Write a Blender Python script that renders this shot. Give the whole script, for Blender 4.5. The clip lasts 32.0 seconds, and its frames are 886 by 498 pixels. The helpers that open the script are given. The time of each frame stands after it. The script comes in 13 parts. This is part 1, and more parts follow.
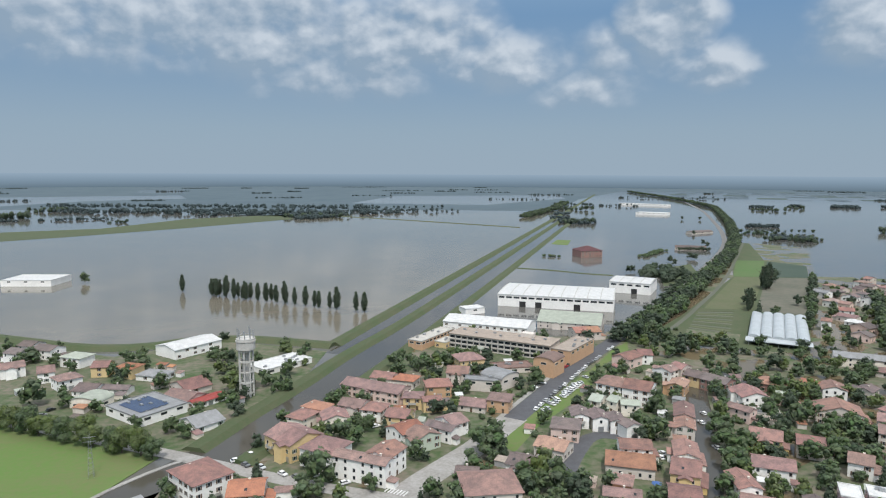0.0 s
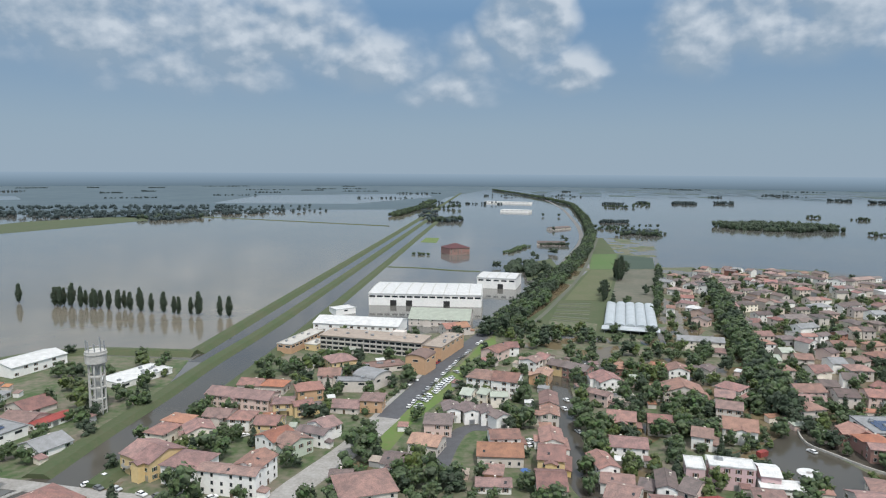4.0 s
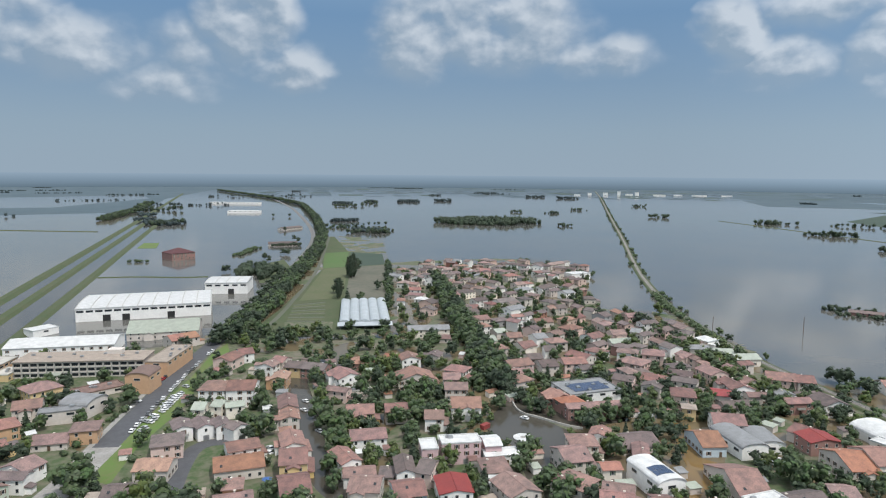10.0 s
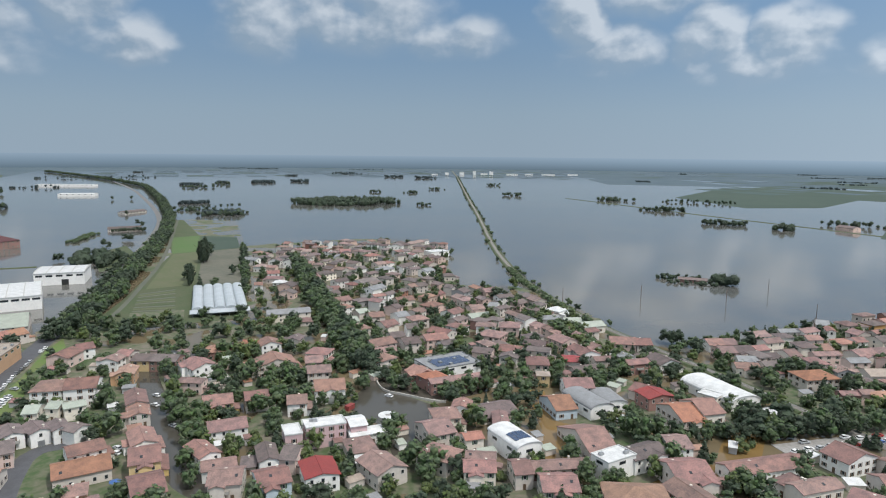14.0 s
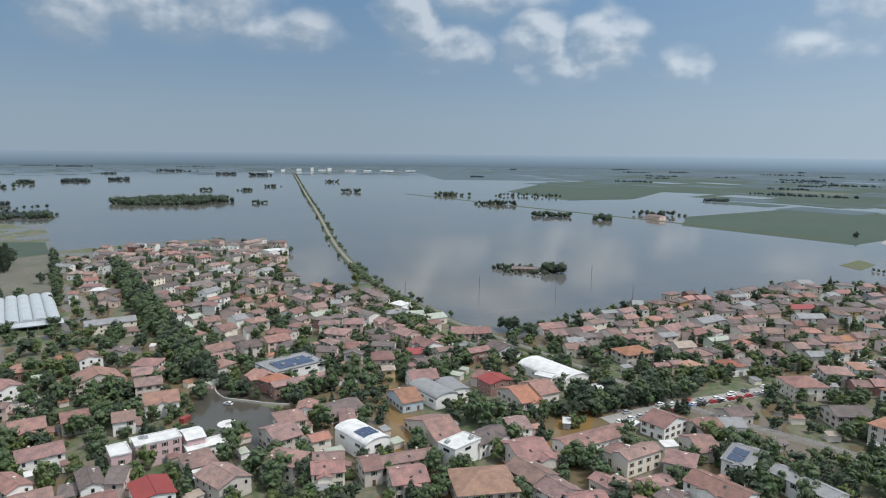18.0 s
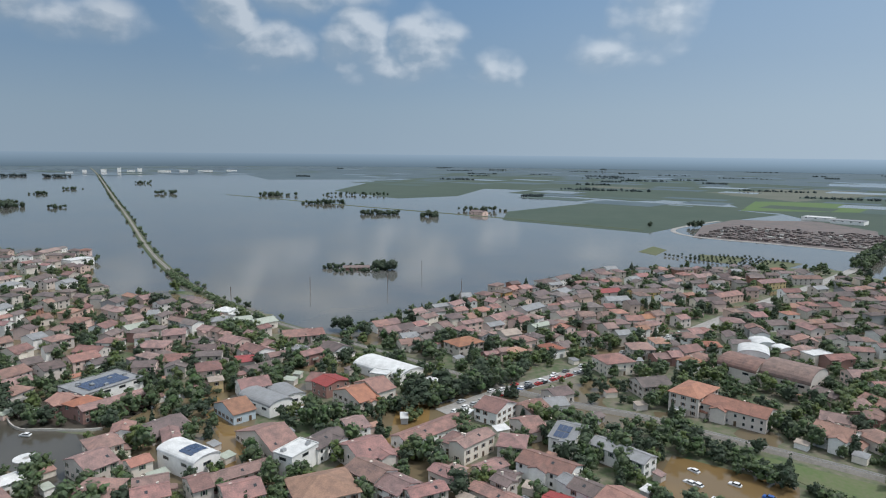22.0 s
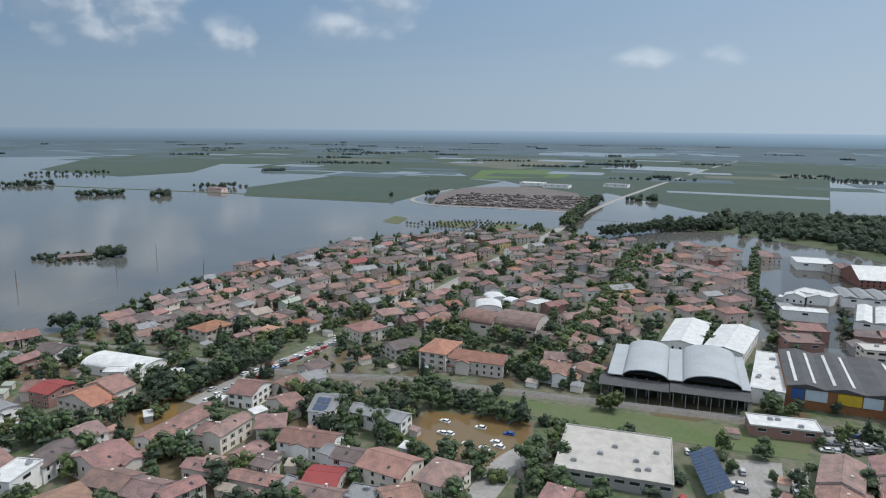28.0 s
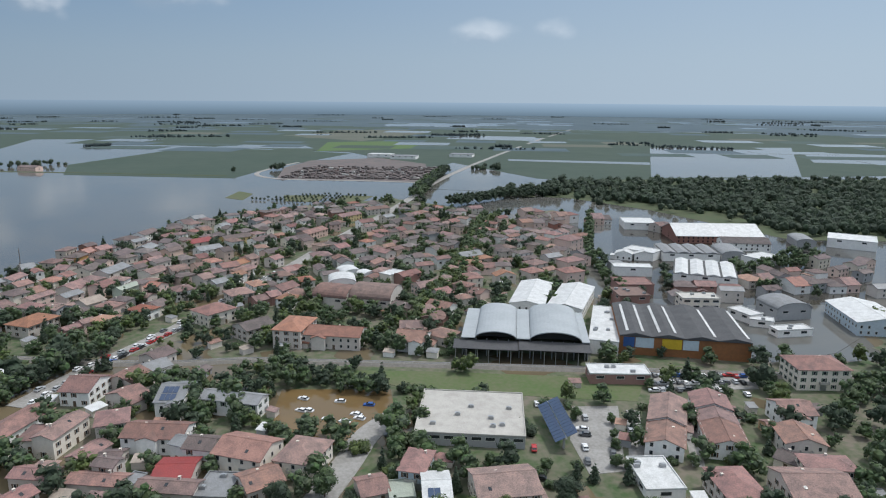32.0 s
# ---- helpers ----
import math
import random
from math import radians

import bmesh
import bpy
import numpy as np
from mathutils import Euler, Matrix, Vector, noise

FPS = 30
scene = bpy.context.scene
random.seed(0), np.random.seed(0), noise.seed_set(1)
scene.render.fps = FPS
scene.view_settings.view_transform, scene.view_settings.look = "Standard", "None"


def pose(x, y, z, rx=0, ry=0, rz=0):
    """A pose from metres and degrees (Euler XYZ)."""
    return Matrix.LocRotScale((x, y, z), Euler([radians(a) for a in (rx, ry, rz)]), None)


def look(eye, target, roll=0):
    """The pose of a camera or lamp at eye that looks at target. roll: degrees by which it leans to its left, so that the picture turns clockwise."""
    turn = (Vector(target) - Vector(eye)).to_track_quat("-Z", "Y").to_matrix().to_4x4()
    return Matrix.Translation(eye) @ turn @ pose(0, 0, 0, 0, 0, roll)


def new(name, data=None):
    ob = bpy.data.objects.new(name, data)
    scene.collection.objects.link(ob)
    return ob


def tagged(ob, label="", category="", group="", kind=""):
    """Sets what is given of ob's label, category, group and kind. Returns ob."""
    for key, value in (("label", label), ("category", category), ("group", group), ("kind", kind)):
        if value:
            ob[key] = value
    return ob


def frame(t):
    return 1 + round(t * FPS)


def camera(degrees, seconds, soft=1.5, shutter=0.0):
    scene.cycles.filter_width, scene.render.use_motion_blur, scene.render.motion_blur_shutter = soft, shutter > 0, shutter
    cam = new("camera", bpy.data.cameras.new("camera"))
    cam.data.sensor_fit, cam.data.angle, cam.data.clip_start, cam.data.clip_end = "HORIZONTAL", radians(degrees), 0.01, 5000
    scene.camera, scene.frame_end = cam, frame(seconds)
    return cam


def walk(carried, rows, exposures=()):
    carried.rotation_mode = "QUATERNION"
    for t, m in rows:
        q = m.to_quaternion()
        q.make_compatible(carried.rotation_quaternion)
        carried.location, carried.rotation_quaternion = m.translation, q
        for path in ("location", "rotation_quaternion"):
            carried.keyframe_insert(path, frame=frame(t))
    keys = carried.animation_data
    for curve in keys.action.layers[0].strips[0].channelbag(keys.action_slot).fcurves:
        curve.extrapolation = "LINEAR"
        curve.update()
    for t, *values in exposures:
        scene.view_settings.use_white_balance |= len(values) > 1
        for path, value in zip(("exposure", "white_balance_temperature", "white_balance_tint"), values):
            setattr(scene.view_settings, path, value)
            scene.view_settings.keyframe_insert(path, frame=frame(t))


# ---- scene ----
# the camera hovers and turns
cam = camera(67.32, 32.0, 1.15)
PATH = [
    (0, pose(0.00, -0.00, 110.00, 83.38, -0.27, 0.03)),
    (0.5, pose(-0.00, 0.07, 110.03, 83.35, -0.38, -1.28)),
    (1, pose(-0.00, 0.13, 110.05, 83.35, -0.32, -2.61)),
    (1.5, pose(-0.00, 0.20, 110.08, 83.35, -0.32, -3.87)),
    (2, pose(-0.00, 0.26, 110.10, 83.34, -0.34, -5.28)),
    (2.5, pose(-0.01, 0.33, 110.13, 83.34, -0.33, -6.70)),
    (3, pose(-0.01, 0.39, 110.15, 83.33, -0.35, -8.24)),
    (3.5, pose(-0.01, 0.46, 110.18, 83.33, -0.37, -9.74)),
    (5.5, pose(-0.01, 0.72, 110.28, 83.34, -0.42, -15.59)),
    (6, pose(-0.01, 0.79, 110.30, 83.35, -0.42, -17.30)),
    (6.5, pose(-0.01, 0.85, 110.33, 83.35, -0.43, -19.94)),
    (7, pose(-0.02, 0.92, 110.35, 83.36, -0.45, -22.28)),
    (7.5, pose(-0.02, 0.98, 110.38, 83.38, -0.48, -24.28)),
    (8, pose(-0.02, 1.05, 110.40, 83.38, -0.54, -26.35)),
    (8.5, pose(0.05, 1.15, 110.35, 83.40, -0.53, -28.51)),
    (9, pose(0.12, 1.25, 110.31, 83.43, -0.44, -30.55)),
    (9.5, pose(0.19, 1.35, 110.26, 83.45, -0.51, -32.30)),
    (10, pose(0.26, 1.45, 110.21, 83.46, -0.48, -34.09)),
    (10.5, pose(0.33, 1.55, 110.16, 83.44, -0.53, -35.78)),
    (11, pose(0.40, 1.65, 110.11, 83.31, -0.52, -37.31)),
    (11.5, pose(0.47, 1.76, 110.06, 83.11, -0.49, -38.52)),
    (12, pose(0.54, 1.86, 110.01, 82.84, -0.52, -39.87)),
    (12.5, pose(0.61, 1.96, 109.96, 82.63, -0.50, -41.44)),
    (13, pose(0.68, 2.06, 109.91, 82.36, -0.51, -43.16)),
    (13.5, pose(0.75, 2.16, 109.86, 82.13, -0.54, -44.61)),
    (14, pose(0.82, 2.26, 109.81, 81.86, -0.57, -46.17)),
    (14.5, pose(0.89, 2.36, 109.76, 81.66, -0.57, -48.09)),
    (16.5, pose(1.35, 2.85, 109.50, 81.63, -0.66, -54.82)),
    (17, pose(1.61, 3.03, 109.40, 81.65, -0.59, -56.47)),
    (17.5, pose(1.86, 3.22, 109.29, 81.66, -0.62, -58.03)),
    (18, pose(2.12, 3.40, 109.18, 81.68, -0.61, -59.92)),
    (18.5, pose(2.37, 3.58, 109.07, 81.69, -0.62, -61.70)),
    (19, pose(2.63, 3.76, 108.97, 81.67, -0.47, -63.63)),
    (19.5, pose(2.88, 3.95, 108.86, 81.71, -0.63, -65.25)),
    (20, pose(3.14, 4.13, 108.75, 81.73, -0.62, -67.22)),
    (20.5, pose(3.39, 4.31, 108.65, 81.74, -0.59, -69.10)),
    (21, pose(3.65, 4.50, 108.54, 81.74, -0.57, -70.94)),
    (21.5, pose(3.90, 4.68, 108.43, 81.75, -0.60, -72.62)),
    (22, pose(4.16, 4.86, 108.33, 81.74, -0.55, -74.66)),
    (22.5, pose(4.41, 5.05, 108.22, 81.75, -0.58, -76.61)),
    (23, pose(4.67, 5.23, 108.11, 81.75, -0.58, -78.78)),
    (23.5, pose(4.92, 5.41, 108.01, 81.75, -0.57, -81.07)),
    (24, pose(5.18, 5.60, 107.90, 81.72, -0.53, -83.69)),
    (24.5, pose(5.23, 5.61, 107.88, 81.74, -0.62, -85.74)),
    (25, pose(5.28, 5.63, 107.86, 81.74, -0.53, -87.75)),
    (25.5, pose(5.34, 5.64, 107.84, 81.63, -0.56, -89.38)),
    (27.5, pose(5.54, 5.70, 107.77, 80.20, -0.55, -95.32)),
    (28, pose(5.60, 5.72, 107.76, 79.68, -0.51, -96.54)),
    (28.5, pose(5.65, 5.73, 107.74, 79.20, -0.52, -98.07)),
    (29, pose(5.70, 5.74, 107.72, 78.82, -0.52, -99.84)),
    (29.5, pose(5.75, 5.76, 107.70, 78.56, -0.54, -101.50)),
    (30, pose(5.81, 5.77, 107.68, 78.30, -0.52, -103.30)),
    (30.5, pose(5.86, 5.79, 107.67, 78.05, -0.54, -104.92)),
    (31, pose(5.91, 5.80, 107.65, 77.81, -0.53, -106.61)),
    (31.5, pose(5.96, 5.82, 107.63, 77.57, -0.54, -108.06)),
    (32, pose(6.02, 5.83, 107.61, 77.38, -0.45, -109.56)),
]
walk(cam, PATH, ((0, 0.03, 6350, 10), (9, -0.02, 6330, 10), (19, -0.13, 6280, 10), (25, -0.26, 6150, 10), (32, -0.27, 6120, 10)))
# world, sun and large lights
SUN_ELEVATION, SUN_AZIMUTH = 60.0, 172.0  # degrees; azimuth clockwise from +y


# banks of cloud: azimuth, elevation, half width, half height, density
CLOUDS = (
    (-30, 12.0, 11, 4.6, 1.15), (-16, 11.8, 11, 4.6, 1.2), (-4, 11.0, 9, 3.8, 1.2), (5.0, 9.2, 5.5, 2.6, 1.2), (11.5, 6.8, 5.5, 1.8, 0.9), (-9, 8.0, 9, 2.6, 0.95),
    (18.0, 12.0, 4.2, 4.0, 1.35), (21.4, 8.7, 3.4, 1.9, 1.2), (14.0, 9.4, 4.0, 3.0, 0.8), (32, 11.4, 4.6, 3.8, 1.15), (39, 11.8, 7.0, 3.8, 1.2), (47, 9.6, 4.6, 2.0, 1.0),
    (57, 11.0, 2.8, 2.6, 1.15), (60, 8.6, 4.6, 2.0, 1.1), (64, 12.2, 5.5, 2.0, 1.0), (67.6, 9.0, 3.0, 2.6, 1.25), (73, 8.6, 2.8, 2.8, 1.25), (70.5, 6.6, 4.6, 1.7, 0.9),
)
WISPS = ((79, 6.9, 2.4, 1.7, 1.05), (88.5, 8.1, 3.6, 1.5, 0.9), (92, 11.0, 3.2, 3.0, 1.05), (112.8, 5.4, 3.0, 1.2, 0.78), (119, 5.8, 2.0, 0.9, 0.7), (82, 15.5, 12, 2.6, 0.9), (30, 18, 40, 3.5, 0.9), (-30, 19, 30, 4, 1.0))


def cloud_group():
    """Density of cloud at an azimuth and elevation: soft lumps stirred and eaten into by noise."""
    g = bpy.data.node_groups.new("cloud_density", "ShaderNodeTree")
    g.interface.new_socket("Angles", in_out="INPUT", socket_type="NodeSocketVector")
    g.interface.new_socket("Density", in_out="OUTPUT", socket_type="NodeSocketFloat")
    n, l = g.nodes, g.links
    entry, leave = n.new("NodeGroupInput"), n.new("NodeGroupOutput")
    coarse, fine = n.new("ShaderNodeTexNoise"), n.new("ShaderNodeTexNoise")
    coarse.inputs["Scale"].default_value, coarse.inputs["Detail"].default_value = 0.20, 3
    fine.inputs["Scale"].default_value, fine.inputs["Detail"].default_value, fine.inputs["Roughness"].default_value = 0.27, 7, 0.48
    tall = n.new("ShaderNodeMapping")
    tall.inputs["Scale"].default_value = (1.0, 1.35, 1.0)
    l.new(entry.outputs[0], tall.inputs[0])
    l.new(tall.outputs[0], coarse.inputs["Vector"])
    l.new(tall.outputs[0], fine.inputs["Vector"])
    stir = n.new("ShaderNodeVectorMath")
    stir.operation = "MULTIPLY_ADD"
    stir.inputs[1].default_value = (5.0, 2.6, 0)
    l.new(coarse.outputs["Color"], stir.inputs[0])
    l.new(entry.outputs[0], stir.inputs[2])
    total = None
    for az, el, wide, high, dense in CLOUDS + WISPS:
        put, near_it, fall = n.new("ShaderNodeVectorMath"), n.new("ShaderNodeVectorMath"), n.new("ShaderNodeMath")
        put.operation, near_it.operation, fall.operation = "MULTIPLY_ADD", "DOT_PRODUCT", "MULTIPLY_ADD"
        put.inputs[1].default_value = (1 / wide, 1 / high, 0)
        put.inputs[2].default_value = (-(az + 2.5) / wide, -(el + 1.3) / high, 0)
        l.new(stir.outputs[0], put.inputs[0])
        l.new(put.outputs[0], near_it.inputs[0])
        l.new(put.outputs[0], near_it.inputs[1])
        fall.use_clamp = True
        fall.inputs[1].default_value, fall.inputs[2].default_value = -0.50 * dense, 0.92 * dense
        l.new(near_it.outputs["Value"], fall.inputs[0])
        if total is None:
            total = fall
        else:
            both = n.new("ShaderNodeMath")
            both.operation = "MAXIMUM"
            l.new(total.outputs[0], both.inputs[0])
            l.new(fall.outputs[0], both.inputs[1])
            total = both
    fray = n.new("ShaderNodeMapRange")
    fray.inputs["From Min"].default_value, fray.inputs["From Max"].default_value = 0.30, 0.70
    fray.inputs["To Min"].default_value, fray.inputs["To Max"].default_value = 0.62, 1.32
    l.new(fine.outputs["Fac"], fray.inputs["Value"])
    torn = n.new("ShaderNodeMath")
    torn.operation = "MULTIPLY"
    l.new(total.outputs[0], torn.inputs[0])
    l.new(fray.outputs[0], torn.inputs[1])
    l.new(torn.outputs[0], leave.inputs[0])
    return g


def build_world():
    world = bpy.data.worlds.new("sky")
    scene.world = world
    world.use_nodes = True
    nt = world.node_tree
    n, l = nt.nodes, nt.links
    n.clear()
    out = n.new("ShaderNodeOutputWorld")
    back = n.new("ShaderNodeBackground")
    sky = n.new("ShaderNodeTexSky")
    sky.sky_type, sky.sun_disc = "NISHITA", False
    sky.sun_elevation, sky.sun_rotation = radians(SUN_ELEVATION), radians(SUN_AZIMUTH)
    sky.air_density, sky.dust_density, sky.altitude = 1.0, 1.5, 100
    dim = n.new("ShaderNodeVectorMath")
    dim.operation = "SCALE"
    dim.inputs["Scale"].default_value = 0.075
    l.new(sky.outputs[0], dim.inputs[0])
    coord = n.new("ShaderNodeTexCoord")
    sep = n.new("ShaderNodeSeparateXYZ")
    l.new(coord.outputs["Generated"], sep.inputs[0])
    # haze veil: dense at the horizon, thinner above
    veil = n.new("ShaderNodeMapRange")
    veil.inputs["From Min"].default_value, veil.inputs["From Max"].default_value = 0.0, 0.5
    veil.inputs["To Min"].default_value, veil.inputs["To Max"].default_value = 0.93, 0.7
    l.new(sep.outputs["Z"], veil.inputs["Value"])
    tone = n.new("ShaderNodeValToRGB")
    tone.color_ramp.elements[0].position, tone.color_ramp.elements[0].color = 0.0, (0.325, 0.415, 0.50, 1)
    tone.color_ramp.elements[1].position, tone.color_ramp.elements[1].color = 0.3, (0.27, 0.42, 0.585, 1)
    for place, colour in ((0.06, (0.292, 0.392, 0.488, 1)), (0.13, (0.225, 0.340, 0.475, 1)), (0.22, (0.175, 0.310, 0.490, 1))):
        tone.color_ramp.elements.new(place).color = colour
    zenith = tone.color_ramp.elements.new(0.75)
    zenith.color = (1.6, 1.66, 1.72, 1)
    l.new(sep.outputs["Z"], tone.inputs[0])
    mix = n.new("ShaderNodeMix")
    mix.data_type = "RGBA"
    l.new(veil.outputs[0], mix.inputs["Factor"])
    l.new(dim.outputs[0], mix.inputs["A"])
    l.new(tone.outputs[0], mix.inputs["B"])
    # cumulus: banks and towers round the sky by azimuth and elevation in degrees, frayed by billows
    puff = cloud_group()
    away = n.new("ShaderNodeMath")
    away.operation = "ARCTAN2"
    l.new(sep.outputs["X"], away.inputs[0])
    l.new(sep.outputs["Y"], away.inputs[1])
    lift = n.new("ShaderNodeMath")
    lift.operation = "ARCSINE"
    l.new(sep.outputs["Z"], lift.inputs[0])
    flat = n.new("ShaderNodeCombineXYZ")
    l.new(away.outputs[0], flat.inputs["X"])
    l.new(lift.outputs[0], flat.inputs["Y"])
    angles = n.new("ShaderNodeVectorMath")
    angles.operation = "SCALE"
    angles.inputs["Scale"].default_value = 180 / math.pi
    l.new(flat.outputs[0], angles.inputs[0])
    above = n.new("ShaderNodeVectorMath")
    above.inputs[1].default_value = (0.5, 0.75, 0)
    l.new(angles.outputs[0], above.inputs[0])
    here, over = n.new("ShaderNodeGroup"), n.new("ShaderNodeGroup")
    here.node_tree = over.node_tree = puff
    l.new(angles.outputs[0], here.inputs[0])
    l.new(above.outputs[0], over.inputs[0])
    amount = n.new("ShaderNodeMapRange")
    amount.interpolation_type = "SMOOTHSTEP"
    amount.inputs["From Min"].default_value, amount.inputs["From Max"].default_value = 0.18, 0.98
    amount.inputs["To Max"].default_value = 0.88
    l.new(here.outputs[0], amount.inputs["Value"])
    relief = n.new("ShaderNodeMath")
    relief.operation = "SUBTRACT"
    l.new(here.outputs[0], relief.inputs[0])
    l.new(over.outputs[0], relief.inputs[1])
    shade = n.new("ShaderNodeValToRGB")
    shade.color_ramp.elements[0].position, shade.color_ramp.elements[0].color = 0.30, (0.285, 0.375, 0.470, 1)
    shade.color_ramp.elements[1].position, shade.color_ramp.elements[1].color = 0.84, (0.60, 0.655, 0.71, 1)
    grey = shade.color_ramp.elements.new(0.50)
    grey.color = (0.39, 0.465, 0.545, 1)
    lit = n.new("ShaderNodeMapRange")
    lit.inputs["From Min"].default_value, lit.inputs["From Max"].default_value = -0.42, 0.42
    l.new(relief.outputs[0], lit.inputs["Value"])
    l.new(lit.outputs[0], shade.inputs[0])
    clouds = n.new("ShaderNodeMix")
    clouds.data_type = "RGBA"
    l.new(amount.outputs[0], clouds.inputs["Factor"])
    l.new(mix.outputs["Result"], clouds.inputs["A"])
    l.new(shade.outputs[0], clouds.inputs["B"])
    # paler air on the sun's side
    side = n.new("ShaderNodeVectorMath")
    side.operation = "DOT_PRODUCT"
    side.inputs[1].default_value = (math.sin(radians(SUN_AZIMUTH)), math.cos(radians(SUN_AZIMUTH)), 0)
    l.new(coord.outputs["Generated"], side.inputs[0])
    gain = n.new("ShaderNodeMapRange")
    gain.inputs["From Min"].default_value, gain.inputs["From Max"].default_value = -0.5, 0.9
    gain.inputs["To Min"].default_value, gain.inputs["To Max"].default_value = 1.0, 1.5
    l.new(side.outputs["Value"], gain.inputs["Value"])
    l.new(gain.outputs[0], back.inputs["Strength"])
    milk = n.new("ShaderNodeMapRange")
    milk.inputs["From Min"].default_value, milk.inputs["From Max"].default_value = -0.25, 0.75
    milk.inputs["To Min"].default_value, milk.inputs["To Max"].default_value = 0.0, 0.5
    l.new(side.outputs["Value"], milk.inputs["Value"])
    pale = n.new("ShaderNodeMix")
    pale.data_type = "RGBA"
    pale.inputs["B"].default_value = (0.40, 0.46, 0.505, 1)
    l.new(milk.outputs[0], pale.inputs["Factor"])
    l.new(clouds.outputs["Result"], pale.inputs["A"])
    l.new(pale.outputs["Result"], back.inputs["Color"])
    l.new(back.outputs[0], out.inputs[0])
    sun = bpy.data.lights.new("sun", "SUN")
    sun.energy, sun.angle, sun.color = 3.05, radians(1.5), (1.0, 0.95, 0.87)
    az, el = radians(SUN_AZIMUTH), radians(SUN_ELEVATION)
    away = Vector((math.sin(az) * math.cos(el), math.cos(az) * math.cos(el), math.sin(el)))
    lamp = new("sun", sun)
    lamp.matrix_world = look(away * 600, (0, 0, 0))


build_world()


# materials
def material(name, color, rough=0.8, second=None, scale=0.3, blend=0.5, fine=6.0, bump=0.0, metal=0.0, spread=0.0, ior=1.45, spec=0.5, whole=False):
    """Principled surface: two colours mixed by broad stains and fine grain; spread varies it from piece to piece, or from object to object if whole."""
    m = bpy.data.materials.new(name)
    m.use_nodes = True
    nt = m.node_tree
    n, l = nt.nodes, nt.links
    b = n["Principled BSDF"]
    b.inputs["Roughness"].default_value, b.inputs["Metallic"].default_value = rough, metal
    b.inputs["IOR"].default_value, b.inputs["Specular IOR Level"].default_value = ior, spec
    coord = n.new("ShaderNodeTexCoord")
    broad = n.new("ShaderNodeTexNoise")
    broad.inputs["Scale"].default_value, broad.inputs["Detail"].default_value = scale, 4
    grain = n.new("ShaderNodeTexNoise")
    grain.inputs["Scale"].default_value, grain.inputs["Detail"].default_value = scale * fine, 3
    geo = n.new("ShaderNodeNewGeometry")
    l.new(geo.outputs["Position"], broad.inputs["Vector"])
    l.new(geo.outputs["Position"], grain.inputs["Vector"])
    add = n.new("ShaderNodeMath")
    add.operation = "ADD"
    l.new(broad.outputs["Fac"], add.inputs[0])
    l.new(grain.outputs["Fac"], add.inputs[1])
    ramp = n.new("ShaderNodeMapRange")
    ramp.inputs["From Min"].default_value, ramp.inputs["From Max"].default_value = 1.0 - 0.24, 1.0 + 0.24
    l.new(add.outputs[0], ramp.inputs["Value"])
    mul = n.new("ShaderNodeMath")
    mul.operation = "MULTIPLY"
    mul.inputs[1].default_value = blend
    l.new(ramp.outputs[0], mul.inputs[0])
    mix = n.new("ShaderNodeMix")
    mix.data_type = "RGBA"
    mix.inputs["A"].default_value = (*color, 1)
    second = second or tuple(c * 0.6 for c in color)
    mix.inputs["B"].default_value = (*second, 1)
    l.new(mul.outputs[0], mix.inputs["Factor"])
    result = mix.outputs["Result"]
    if spread:
        hsv = n.new("ShaderNodeHueSaturation")
        chance = n.new("ShaderNodeObjectInfo").outputs["Random"] if whole else geo.outputs["Random Per Island"]
        for socket, low, high in (("Value", 1 - spread, 1 + spread), ("Hue", 0.5 - spread * 0.06, 0.5 + spread * 0.06), ("Saturation", 1 + spread * 0.9, 1 - spread * 0.9)):
            r = n.new("ShaderNodeMapRange")
            r.inputs["To Min"].default_value, r.inputs["To Max"].default_value = low, high
            spin = n.new("ShaderNodeMath")
            spin.operation = "MULTIPLY"
            spin.inputs[1].default_value = {"Value": 1.0, "Hue": 7.3, "Saturation": 13.7}[socket]
            part_of = n.new("ShaderNodeMath")
            part_of.operation = "FRACT"
            l.new(chance, spin.inputs[0])
            l.new(spin.outputs[0], part_of.inputs[0])
            l.new(part_of.outputs[0], r.inputs["Value"])
            l.new(r.outputs[0], hsv.inputs[socket])
        l.new(result, hsv.inputs["Color"])
        result = hsv.outputs[0]
    l.new(result, b.inputs["Base Color"])
    if bump:
        bp = n.new("ShaderNodeBump")
        bp.inputs["Strength"].default_value, bp.inputs["Distance"].default_value = bump, 0.3
        l.new(grain.outputs["Fac"], bp.inputs["Height"])
        l.new(bp.outputs[0], b.inputs["Normal"])
    return m


